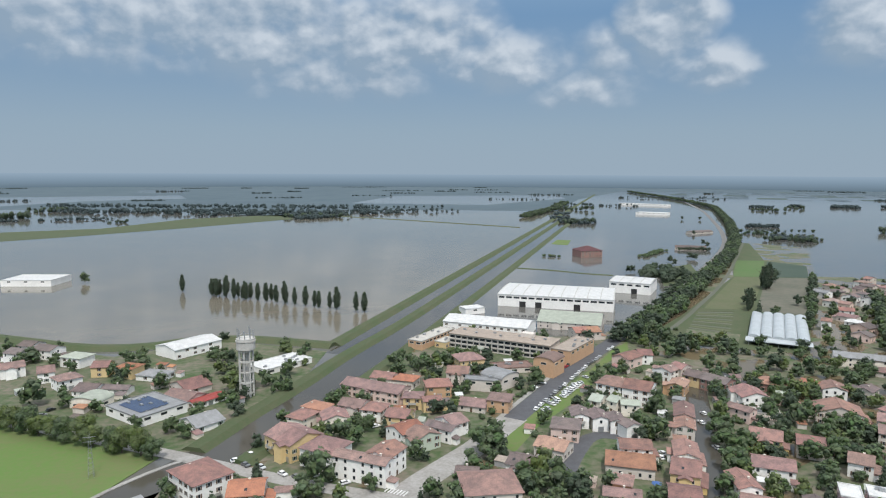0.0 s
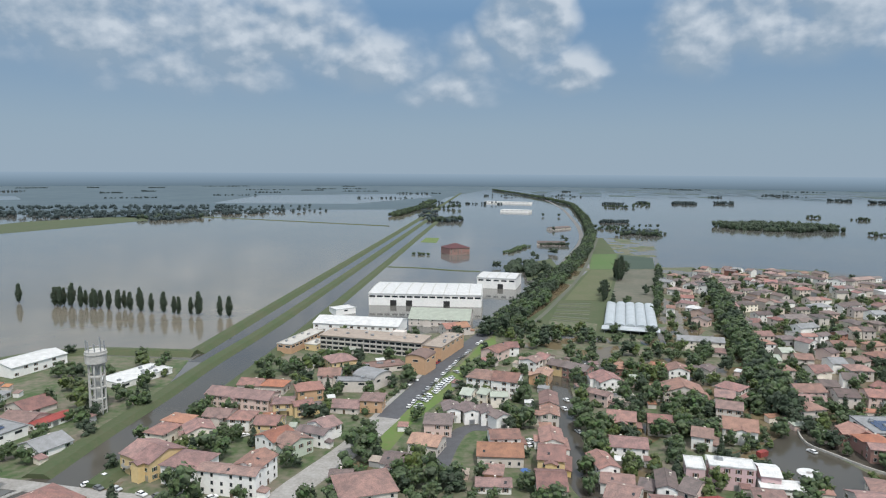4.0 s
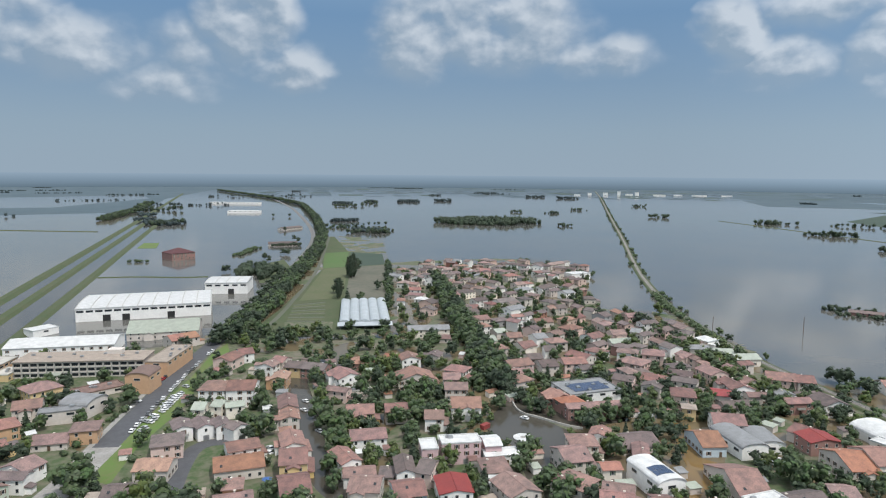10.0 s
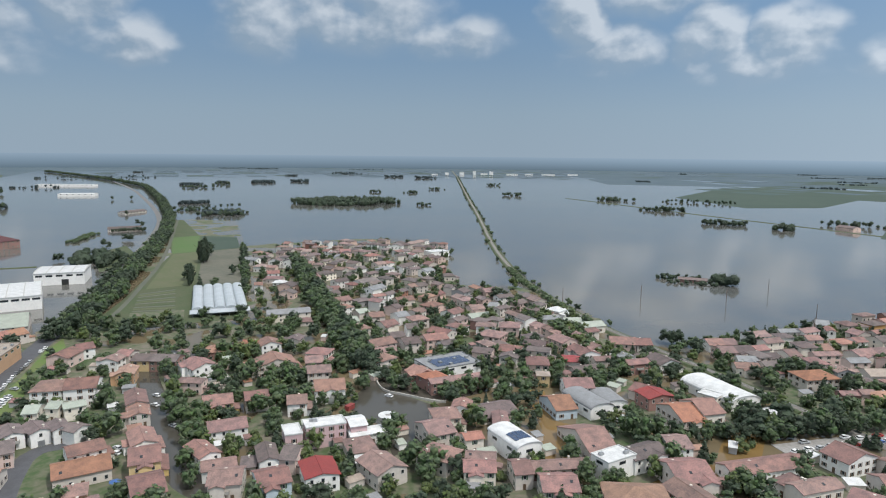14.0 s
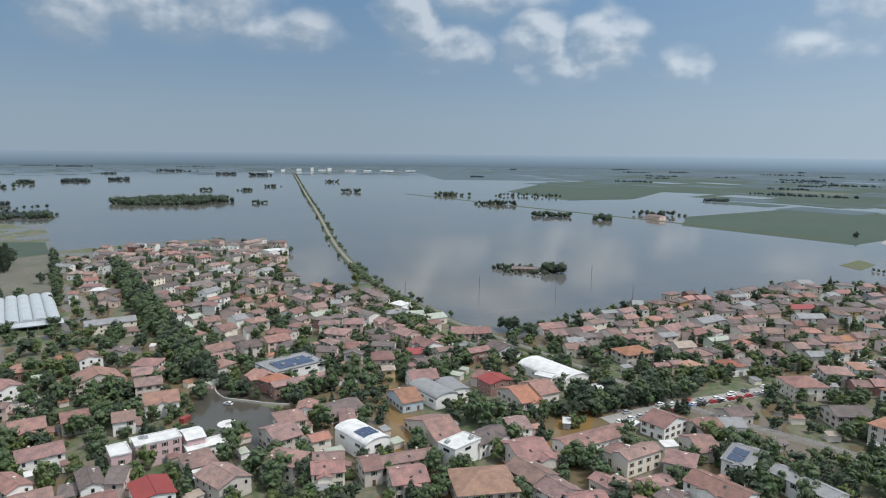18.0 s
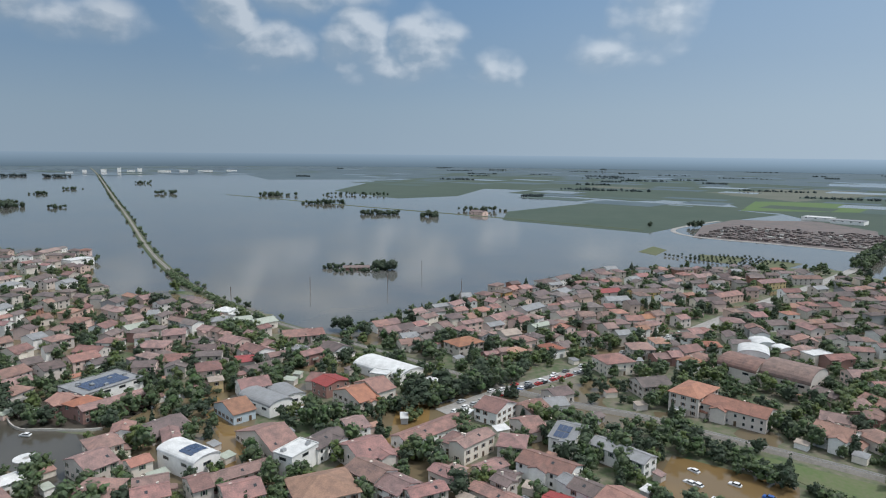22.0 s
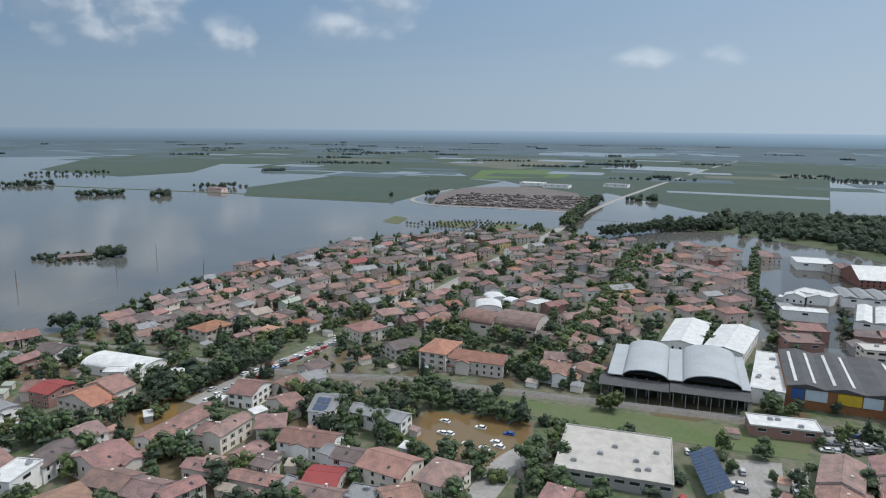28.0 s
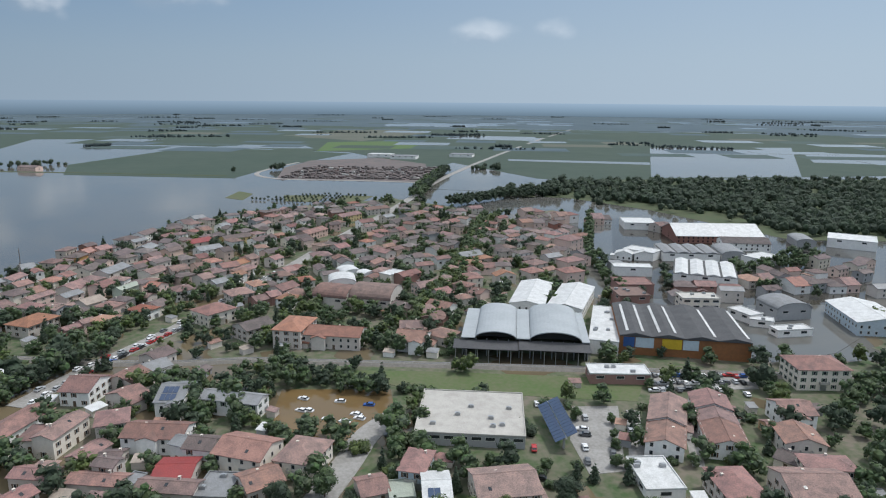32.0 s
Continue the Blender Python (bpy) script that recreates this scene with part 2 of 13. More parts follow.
WALLS = {
    "w": ("white rendered", (0.82, 0.80, 0.76)), "c": ("cream rendered", (0.77, 0.70, 0.59)), "y": ("yellow rendered", (0.62, 0.46, 0.20)),
    "p": ("pale pink rendered", (0.66, 0.49, 0.42)), "o": ("orange rendered", (0.52, 0.31, 0.15)), "g": ("grey", (0.36, 0.36, 0.36)),
    "b": ("brick-red", (0.30, 0.16, 0.125)), "n": ("pale green rendered", (0.46, 0.52, 0.42)), "t": ("beige rendered", (0.59, 0.53, 0.47)),
    "u": ("pale blue rendered", (0.46, 0.54, 0.60)), "k": ("pink", (0.60, 0.40, 0.40)),
}
ROOFS = {
    "r": ("terracotta tiled", (0.282, 0.168, 0.143), (0.137, 0.094, 0.086)), "e": ("bright orange tiled", (0.345, 0.180, 0.124), (0.205, 0.112, 0.084)),
    "k": ("weathered brown tiled", (0.172, 0.132, 0.124), (0.090, 0.075, 0.072)), "g": ("grey sheet", (0.24, 0.245, 0.25), (0.17, 0.17, 0.17)),
    "W": ("white sheet", (0.60, 0.60, 0.59), (0.42, 0.42, 0.41)), "R": ("red sheet", (0.27, 0.055, 0.050), (0.20, 0.045, 0.042)),
    "n": ("grey-green sheet", (0.34, 0.37, 0.31), (0.26, 0.28, 0.24)), "t": ("pale brown felt", (0.36, 0.30, 0.25), (0.25, 0.21, 0.18)),
    "m": ("dark maroon tiled", (0.105, 0.040, 0.042), (0.075, 0.032, 0.034)),
    "c": ("pale concrete", (0.48, 0.46, 0.42), (0.36, 0.34, 0.31)), "b": ("brown felt", (0.20, 0.13, 0.11), (0.14, 0.1, 0.09)),
}
MAT_WALL = {k: material("wall_" + v[0].replace(" ", "_"), v[1], 0.9, tuple(c * 0.78 for c in v[1]), 0.12, 0.6, 8, 0.0, spread=0.16) for k, v in WALLS.items()}


def roof_materials(whole):
    return {k: material("roof_" + v[0].replace(" ", "_"), v[1], 0.85 if k not in "WRg" else 0.55, v[2], 0.35, 1.0, 7, 0.4, spread=(0.20 if whole else 0.30) if k in "rke" else 0.08, whole=whole) for k, v in ROOFS.items()}


MAT_ROOF, MAT_ROOF_JOINED = roof_materials(True), roof_materials(False)
GLASS = material("window_glass", (0.02, 0.025, 0.03), 0.12, (0.03, 0.035, 0.04), spec=0.6)
FRAME = material("window_frame_paint", (0.6, 0.58, 0.54), 0.6)
SHUTTER = material("shutter_wood", (0.13, 0.075, 0.045), 0.7, (0.08, 0.05, 0.03))
SHUTTER_GREEN = material("shutter_green", (0.05, 0.10, 0.06), 0.6)
DOOR = material("door_wood", (0.12, 0.08, 0.05), 0.6)
DARK = material("dark_interior", (0.03, 0.03, 0.03), 0.9)
CONCRETE = material("concrete", (0.40, 0.39, 0.36), 0.9, (0.28, 0.27, 0.25), 0.4)
CONCRETE_DARK = material("dark_concrete", (0.10, 0.10, 0.10), 0.9)
METAL = material("galvanised_steel", (0.42, 0.43, 0.44), 0.45, metal=0.7)
PANEL = material("solar_cell", (0.035, 0.055, 0.105), 0.25, (0.05, 0.08, 0.14), 0.2, 0.5)
ASPHALT = material("asphalt", (0.085, 0.087, 0.095), 0.85, (0.06, 0.06, 0.066), 0.3, 0.8)
OLD_ASPHALT = material("worn_asphalt", (0.30, 0.29, 0.275), 0.9, (0.20, 0.19, 0.175), 0.15, 0.9)
WET_ROAD = material("wet_country_road", (0.16, 0.155, 0.145), 0.7, (0.10, 0.098, 0.092), 0.15, 0.9)
GRAVEL = material("ballast", (0.225, 0.205, 0.185), 0.95, (0.13, 0.125, 0.105), 0.5, 0.8)
GRASS = material("meadow_grass", (0.088, 0.152, 0.034), 0.95, (0.118, 0.135, 0.052), 0.035, 0.9, 12)
BANK = material("bank_grass", (0.050, 0.074, 0.030), 0.95, (0.074, 0.080, 0.042), 0.06, 1.0, 10)
FIELD = material("crop_field", (0.036, 0.058, 0.042), 0.95, (0.048, 0.068, 0.050), 0.006, 0.9, 5)
CLOVER = material("clover", (0.065, 0.120, 0.034), 0.95, (0.085, 0.118, 0.045), 0.03, 0.9, 8)
BRICK_EARTH = material("wet_brick_earth", (0.150, 0.118, 0.108), 0.9, (0.095, 0.088, 0.086), 0.05, 1.0, 5)
RAIL_GRASS = material("weedy_grass", (0.074, 0.112, 0.036), 0.95, (0.110, 0.118, 0.062), 0.06, 1.0, 9)
OLIVE = material("olive_meadow", (0.078, 0.096, 0.042), 0.95, (0.105, 0.104, 0.060), 0.05, 0.9, 8)
STUBBLE = material("stubble", (0.125, 0.118, 0.092), 0.95, (0.085, 0.090, 0.066), 0.03, 1.0, 7)
FIELD_PALE = material("stubble_field", (0.105, 0.110, 0.085), 0.95, (0.085, 0.092, 0.07), 0.01, 0.9, 6)
SOIL = material("wet_garden_soil", (0.150, 0.130, 0.100), 0.9, (0.046, 0.080, 0.026), 0.05, 1.0, 6)
# distant land: aerial haze painted into the base colours as a blue shift
HAZY_LAND = material("haze_tinted_farmland", (0.054, 0.082, 0.100), 0.95, (0.072, 0.102, 0.118), 0.0035, 1.0, 4)
HAZY_GREEN = material("haze_tinted_crops", (0.044, 0.072, 0.066), 0.95, (0.056, 0.080, 0.074), 0.006, 1.0, 4)
# leaf green of the far belts, blued to paint in the haze before them
HAZY_LEAF = material("haze_tinted_woodland", (0.042, 0.060, 0.060), 0.9, (0.030, 0.046, 0.048), 0.02, 0.9)
LEAF = material("leaf_green", (0.092, 0.128, 0.060), 0.75, (0.062, 0.094, 0.045), 0.5, 0.8, 4, spread=0.3)
LEAF_LIGHT = material("leaf_light_green", (0.118, 0.150, 0.055), 0.75, (0.078, 0.108, 0.042), 0.5, 0.8, 4, spread=0.25)
LEAF_DARK = material("leaf_dark_green", (0.057, 0.080, 0.048), 0.8, (0.042, 0.061, 0.038), 0.5, 0.8, 4, spread=0.2)


def let_light_through(m, amount):
    """Leaves pass on some of the light that falls on their far side."""
    nt = m.node_tree
    n, l = nt.nodes, nt.links
    b = n["Principled BSDF"]
    thin = n.new("ShaderNodeBsdfTranslucent")
    l.new(b.inputs["Base Color"].links[0].from_socket, thin.inputs["Color"])
    both = n.new("ShaderNodeMixShader")
    both.inputs[0].default_value = amount
    l.new(b.outputs[0], both.inputs[1])
    l.new(thin.outputs[0], both.inputs[2])
    l.new(both.outputs[0], n["Material Output"].inputs["Surface"])


for leaf in (LEAF, LEAF_LIGHT, LEAF_DARK):
    let_light_through(leaf, 0.26)
BARK = material("bark", (0.10, 0.075, 0.055), 0.95)
RUBBER = material("tyre_rubber", (0.02, 0.02, 0.02), 0.8)


def water_material(name, color, second, rough, ripple):
    m = material(name, color, rough, second, 0.006, 1.0, 5, ior=1.333)
    nt = m.node_tree
    n, l = nt.nodes, nt.links
    geo = n.new("ShaderNodeNewGeometry")
    wave = n.new("ShaderNodeTexNoise")
    wave.inputs["Scale"].default_value, wave.inputs["Detail"].default_value = 0.9, 3
    l.new(geo.outputs["Position"], wave.inputs["Vector"])
    bp = n.new("ShaderNodeBump")
    bp.inputs["Strength"].default_value, bp.inputs["Distance"].default_value = ripple, 0.05
    l.new(wave.outputs["Fac"], bp.inputs["Height"])
    l.new(bp.outputs[0], n["Principled BSDF"].inputs["Normal"])
    return m


SILT_WATER = water_material("silty_flood_water", (0.168, 0.150, 0.118), (0.130, 0.122, 0.102), 0.08, 0.2)
WATER = water_material("flood_water", (0.128, 0.120, 0.104), (0.095, 0.098, 0.095), 0.075, 0.15)
MUDDY_WATER = water_material("muddy_street_water", (0.150, 0.118, 0.070), (0.115, 0.092, 0.060), 0.06, 0.2)
BROWN_WATER = water_material("brown_water", (0.20, 0.125, 0.045), (0.14, 0.095, 0.045), 0.05, 0.15)
CANAL_WATER = water_material("canal_water", (0.070, 0.064, 0.052), (0.058, 0.053, 0.045), 0.08, 0.3)


# small builders
def mesh_of(name, verts, faces, mats, slots=None):
    me = bpy.data.meshes.new(name)
    me.from_pydata(verts, [], faces)
    for m in mats:
        me.materials.append(m)
    if slots:
        me.polygons.foreach_set("material_index", slots)
    return me


def part(name, me, parent, label="", m=None):
    ob = new(name, me)
    ob.parent = parent
    if m is not None:
        ob.matrix_local = m
    if label:
        ob["label"] = label
    return ob


def box(verts, faces, x0, x1, y0, y1, z0, z1):
    """Append a box to the lists."""
    k = len(verts)
    verts += [(x0, y0, z0), (x1, y0, z0), (x1, y1, z0), (x0, y1, z0), (x0, y0, z1), (x1, y0, z1), (x1, y1, z1), (x0, y1, z1)]
    faces += [tuple(k + i for i in f) for f in ((3, 2, 1, 0), (4, 5, 6, 7), (0, 1, 5, 4), (1, 2, 6, 5), (2, 3, 7, 6), (3, 0, 4, 7))]


def box_mesh(name, mat, *dims):
    v, f = [], []
    for d in dims:
        box(v, f, *d)
    return mesh_of(name, v, f, [mat])


def prism(section, length, verts, faces, along_y=False):
    """Append a closed prism: section points (across, z), run along the other axis, centred."""
    k, n = len(verts), len(section)
    for s in (-length / 2, length / 2):
        for a, z in section:
            verts.append((a, s, z) if along_y else (s, a, z))
    for i in range(n):
        j = (i + 1) % n
        faces.append((k + i, k + j, k + n + j, k + n + i))
    faces.append(tuple(k + i for i in reversed(range(n))))
    faces.append(tuple(k + n + i for i in range(n)))


def fix_normals(me):
    bm = bmesh.new()
    bm.from_mesh(me)
    bmesh.ops.recalc_face_normals(bm, faces=bm.faces)
    bm.to_mesh(me)
    bm.free()
    return me


def tagged_root(name, m, label, category, group=""):
    ob = new(name)
    ob.empty_display_size = 0.5
    ob.matrix_world = m
    return tagged(ob, label, category, group)


# setting: land, water, roads, banks
def land(name, points, z, mat, label, category="ground"):
    """A flat patch of ground with a low edge."""
    k = len(points)
    verts = [(x, y, z) for x, y in points] + [(x, y, z - 0.5) for x, y in points]
    faces = [tuple(range(k))] + [(i, k + i, k + (i + 1) % k, (i + 1) % k) for i in range(k)]
    me = fix_normals(mesh_of(name, verts, faces, [mat]))
    return tagged(new(name, me), label, category, kind="structure")


LINES = []


def strip(name, points, width, z, mat, label, category, height=0.0, top=0.0, shift=0.0):
    """A road, track or bank along a line: width at its foot, top at its crown, height above z."""
    pts = [Vector(p) for p in points]
    LINES.append((pts, width / 2))
    # round the line
    for _ in range(2):
        fine = [pts[0]]
        for a, b in zip(pts, pts[1:]):
            fine += [a.lerp(b, 0.25), a.lerp(b, 0.75)]
        pts = fine + [pts[-1]]
    verts, faces = [], []
    for i, p in enumerate(pts):
        d = (pts[min(i + 1, len(pts) - 1)] - pts[max(i - 1, 0)]).normalized()
        side = Vector((-d.y, d.x))
        p = p + side * shift
        row = [(-width / 2, z - 0.4), (-width / 2, z)] + ([(-top / 2, z + height), (top / 2, z + height)] if height else []) + [(width / 2, z), (width / 2, z - 0.4)]
        for a, h in row:
            q = p + side * a
            verts.append((q.x, q.y, h))
        m = len(row)
        if i:
            faces += [((i - 1) * m + j, (i - 1) * m + j + 1, i * m + j + 1, i * m + j) for j in range(m - 1)]
    m = 6 if height else 4
    faces += [tuple(range(m)), tuple(reversed(range(len(verts) - m, len(verts))))]
    me = fix_normals(mesh_of(name, verts, faces, [mat]))
    return tagged(new(name, me), label, category, kind="structure")


def garden_ground(points, step):
    """Uneven ground of yards and gardens that sinks under the flood towards the east."""
    poly = np.array(points)
    x0, y0 = poly.min(axis=0)
    x1, y1 = poly.max(axis=0)
    nx, ny = int((x1 - x0) / step) + 1, int((y1 - y0) / step) + 1
    gx, gy = np.meshgrid(x0 + (np.arange(nx) + 0.5) * step, y0 + (np.arange(ny) + 0.5) * step)
    within = np.zeros(gx.shape, bool)
    for a, b in zip(points, points[-1:] + points[:-1]):
        if a[1] != b[1]:
            within ^= ((a[1] > gy) != (b[1] > gy)) & (gx < (b[0] - a[0]) * (gy - a[1]) / (b[1] - a[1]) + a[0])
    index, verts, faces = {}, [], []

    def corner(i, j):
        if (i, j) not in index:
            x, y = x0 + i * step, y0 + j * step
            sink = min(1.0, max(0.0, (x - 95) / 70)) * min(1.0, max(0.25, (y + 60) / 80))
            h = 0.17 - 0.17 * sink + 0.30 * noise.noise((x / 26, y / 26, 1.5)) + 0.10 * noise.noise((x / 9, y / 9, 4.5))
            index[(i, j)] = len(verts)
            verts.append((x, y, min(0.125, max(-0.3, h))))
        return index[(i, j)]

    for j, i in zip(*np.nonzero(within)):
        faces.append((corner(i, j), corner(i + 1, j), corner(i + 1, j + 1), corner(i, j + 1)))
    me = mesh_of("town_ground", verts, faces, [SOIL])
    me.polygons.foreach_set("use_smooth", [True] * len(faces))
    return tagged(new("town_ground", me), "uneven wet gardens and yards of the flooded town", "ground", kind="structure")


# windows and doors shared by all houses
def window_mesh(name, w, h, shutter):
    """Frame, sunk pane and leaves of shutters in one joined sheet with a thick edge."""
    xs = ([-w / 2 - 0.5] if shutter else []) + [-w / 2, -w / 2 + 0.1, w / 2 - 0.1, w / 2] + ([w / 2 + 0.5] if shutter else [])
    zs = [-0.08, 0.1, h - 0.1, h]
    v = [(x, -0.07, z) for z in zs for x in xs]
    n, first = len(xs), 1 if shutter else 0
    f, slots = [], []
    for j in range(3):
        for i in range(n - 1):
            k = j * n + i
            quad = (k, k + 1, k + n + 1, k + n)
            if j == 1 and i == first + 1:
                q = len(v)
                v += [(v[c][0], -0.012, v[c][2]) for c in quad]
                inner = (q, q + 1, q + 2, q + 3)
                f.append(inner)
                slots.append(1)
                for a in range(4):
                    b = (a + 1) % 4
                    f.append((quad[a], quad[b], inner[b], inner[a]))
                    slots.append(0)
            else:
                f.append(quad)
                slots.append(2 if shutter and i in (0, n - 2) else 0)
    rim = list(range(n)) + [n * 2 - 1, n * 3 - 1] + list(range(n * 4 - 1, n * 3 - 1, -1)) + [n * 2, n]
    q = len(v)
    v += [(v[c][0], 0.02, v[c][2]) for c in rim]
    for i in range(len(rim)):
        j = (i + 1) % len(rim)
        f.append((rim[j], rim[i], q + i, q + j))
        slots.append(0)
    return mesh_of(name, v, f, [FRAME, GLASS, shutter or FRAME], slots)


WINDOWS = [window_mesh("window_plain", 1.15, 1.5, None), window_mesh("window_brown_shutters", 1.05, 1.5, SHUTTER), window_mesh("window_green_shutters", 1.05, 1.5, SHUTTER_GREEN)]
BAND = window_mesh("window_wide", 3.2, 1.3, None)
DOOR_MESH = box_mesh("door", DOOR, (-0.55, 0.55, -0.06, 0.02, 0, 2.15))
GATE_MESH = box_mesh("garage_door", METAL, (-1.2, 1.2, -0.06, 0.02, 0, 2.3))
CHIMNEY = box_mesh("chimney", MAT_WALL["t"], (-0.3, 0.3, -0.3, 0.3, -0.6, 1.0), (-0.4, 0.4, -0.4, 0.4, 1.0, 1.12))
BALCONY = box_mesh("balcony", CONCRETE, (-1.8, 1.8, -1.2, 0, -0.15, 0), (-1.8, 1.8, -1.2, -1.12, 0, 0.9), (-1.8, -1.72, -1.12, 0, 0, 0.9), (1.72, 1.8, -1.12, 0, 0, 0.9))
HVAC = box_mesh("roof_unit", METAL, (-0.9, 0.9, -0.6, 0.6, 0, 0.9), (-0.6, 0.6, -0.4, 0.4, 0.9, 1.05))
SKYLIGHT = box_mesh("skylight", GLASS, (-0.45, 0.45, -0.6, 0.6, 0, 0.1))
SOLAR = box_mesh("solar_panel", PANEL, (-0.8, 0.8, -1.6, 1.6, 0, 0.06))
STOREYS = {1: "single-storey", 2: "two-storey", 3: "three-storey"}
FORMS = {"p": "gable", "g": "gable", "h": "hipped", "f": "flat", "a": "barrel-vaulted", "s": "ridged", "B": "barrel"}


def hip_roof(w, d, ez, o, pitch, rv, rf):
    """Append a hipped roof with a thick edge."""
    k, small = len(rv), min(w, d) / 2
    top = ez + small * pitch
    a, b = w / 2 + o, d / 2 + o
    rx, ry = max(0.05, w / 2 - small), max(0.05, d / 2 - small)
    rv += [(-a, -b, ez), (a, -b, ez), (a, b, ez), (-a, b, ez), (-a, -b, ez + 0.18), (a, -b, ez + 0.18), (a, b, ez + 0.18), (-a, b, ez + 0.18)]
    faces = [(3, 2, 1, 0), (0, 1, 5, 4), (1, 2, 6, 5), (2, 3, 7, 6), (3, 0, 4, 7)]
    if w >= d:
        rv += [(-rx, 0, top), (rx, 0, top)]
        faces += [(4, 5, 9, 8), (5, 6, 9), (6, 7, 8, 9), (7, 4, 8)]
    else:
        rv += [(0, -ry, top), (0, ry, top)]
        faces += [(4, 5, 8), (5, 6, 9, 8), (6, 7, 9), (7, 4, 8, 9)]
    rf += [tuple(k + i for i in q) for q in faces]


def gable_roof(span, run, ez, slope, o, rv, rf, across, shift=0.0):
    """Append a gabled roof slab and its ridge cap; shift moves it along the ridge."""
    k = len(rv)
    low, ridge = ez - o * slope, ez + span / 2 * slope
    prism([(-span / 2 - o, low + 0.03), (0, ridge + 0.03), (span / 2 + o, low + 0.03), (span / 2 + o, low + 0.22), (0, ridge + 0.24), (-span / 2 - o, low + 0.22)], run + 0.8, rv, rf, across)
    prism([(-0.22, ridge + 0.20), (0.22, ridge + 0.20), (0, ridge + 0.38)], run + 0.86, rv, rf, across)
    if shift:
        for i in range(k, len(rv)):
            a, b, c = rv[i]
            rv[i] = (a, b + shift, c) if across else (a + shift, b, c)


def far_house(x, y, w, d, turn, ez, form, wall, roof, rng):
    """A house beyond the near streets: walls with sunk dark windows, and its roof."""
    across = form == "g"
    if form == "p" and max(w, d) < 1.5 * min(w, d) and rng.random() < 0.4:
        form = "h"
    wall = {"b": "p", "g": "w", "o": "p"}.get(wall, wall) if rng.random() < 0.6 else wall
    roof = rng.choice("rkk") if roof in "gn" and rng.random() < 0.6 else "r" if roof == "e" and rng.random() < 0.7 else "k" if roof == "r" and rng.random() < 0.45 else roof
    span, run = (w, d) if across else (d, w)
    v, f, slots, rv, rf = [], [], [], [], []
    if form == "h":
        box(v, f, -w / 2, w / 2, -d / 2, d / 2, -0.6, ez)
        hip_roof(w, d, ez, 0.6, 0.42, rv, rf)
    else:
        prism([(-span / 2, -0.6), (span / 2, -0.6), (span / 2, ez), (0, ez + span / 2 * 0.34), (-span / 2, ez)], run, v, f, across)
        gable_roof(span, run, ez, 0.34, 0.5, rv, rf, across)
    if w * d > 80 and rng.random() < 0.5:
        # lower wing at one end
        e, g = rng.choice((-1, 1)), rng.uniform(3.0, 4.5)
        x0, x1 = sorted((e * (w / 2 - 0.1), e * (w / 2 + g)))
        y0, y1 = -d / 2 + rng.uniform(0.3, 2), d / 2 - rng.uniform(1, 3)
        box(v, f, x0, x1, y0, y1, -0.6, 2.7)
        box(rv, rf, x0 - (0.3 if e < 0 else 0), x1 + (0.3 if e > 0 else 0), y0 - 0.3, y1 + 0.3, 2.71, 2.9)
    slots += [0] * len(f)
    for level in range(max(1, int(ez / 2.75))):
        count = max(1, int(w / 3.6))
        for i in range(count):
            cx = (i + 0.5) * w / count - w / 2
            if rng.random() < 0.8:
                box(v, f, cx - 0.55, cx + 0.55, -d / 2 - 0.05, -d / 2 + 0.02, 0.95 + level * 2.75, 2.4 + level * 2.75)
        for sx in (-1, 1):
            box(v, f, sx * w / 2 - 0.05, sx * w / 2 + 0.05, -0.6, 0.5, 0.95 + level * 2.75, 2.4 + level * 2.75)
    slots += [1] * (len(f) - len(slots))
    label = "far flooded %s %s house with %s %s roof" % ("one-storey" if ez < 4.5 else "two-storey", WALLS[wall][0].replace(" rendered", ""), ROOFS[roof][0], FORMS.get(form, "gable"))
    if math.hypot(x, y) > 455:
        c, q = math.cos(radians(turn)), math.sin(radians(turn))
        roof_slot = len(MAT_WALL) + list(MAT_ROOF).index(roof)
        for verts, faces, places in ((v, f, [list(MAT_WALL).index(wall) if i == 0 else len(MAT_WALL) + len(MAT_ROOF) for i in slots]), (rv, rf, [roof_slot] * len(rf))):
            k = len(QUARTER["v"])
            QUARTER["v"] += [(x + a * c - b * q, y + a * q + b * c, z) for a, b, z in verts]
            QUARTER["f"] += [tuple(k + i for i in face) for face in faces]
            QUARTER["slots"] += places
        return
    ob = new("house", fix_normals(mesh_of("house", v, f, [MAT_WALL[wall], GLASS], slots)))
    ob.matrix_world = pose(x, y, 0, 0, 0, turn)
    tagged(ob, label, "house", "houses of the far quarter")
    part("roof", fix_normals(mesh_of("roof", rv, rf, [MAT_ROOF[roof]])), ob, ROOFS[roof][0] + " roof")


PLOTS = []
QUARTER = {"v": [], "f": [], "slots": []}


def build_quarter():
    mats = list(MAT_WALL.values()) + list(MAT_ROOF_JOINED.values()) + [GLASS]
    me = fix_normals(mesh_of("far_houses", QUARTER["v"], QUARTER["f"], mats, QUARTER["slots"]))
    tagged(new("far_houses", me), "crowded farthest houses with terracotta roofs", "houses", kind="stuff")


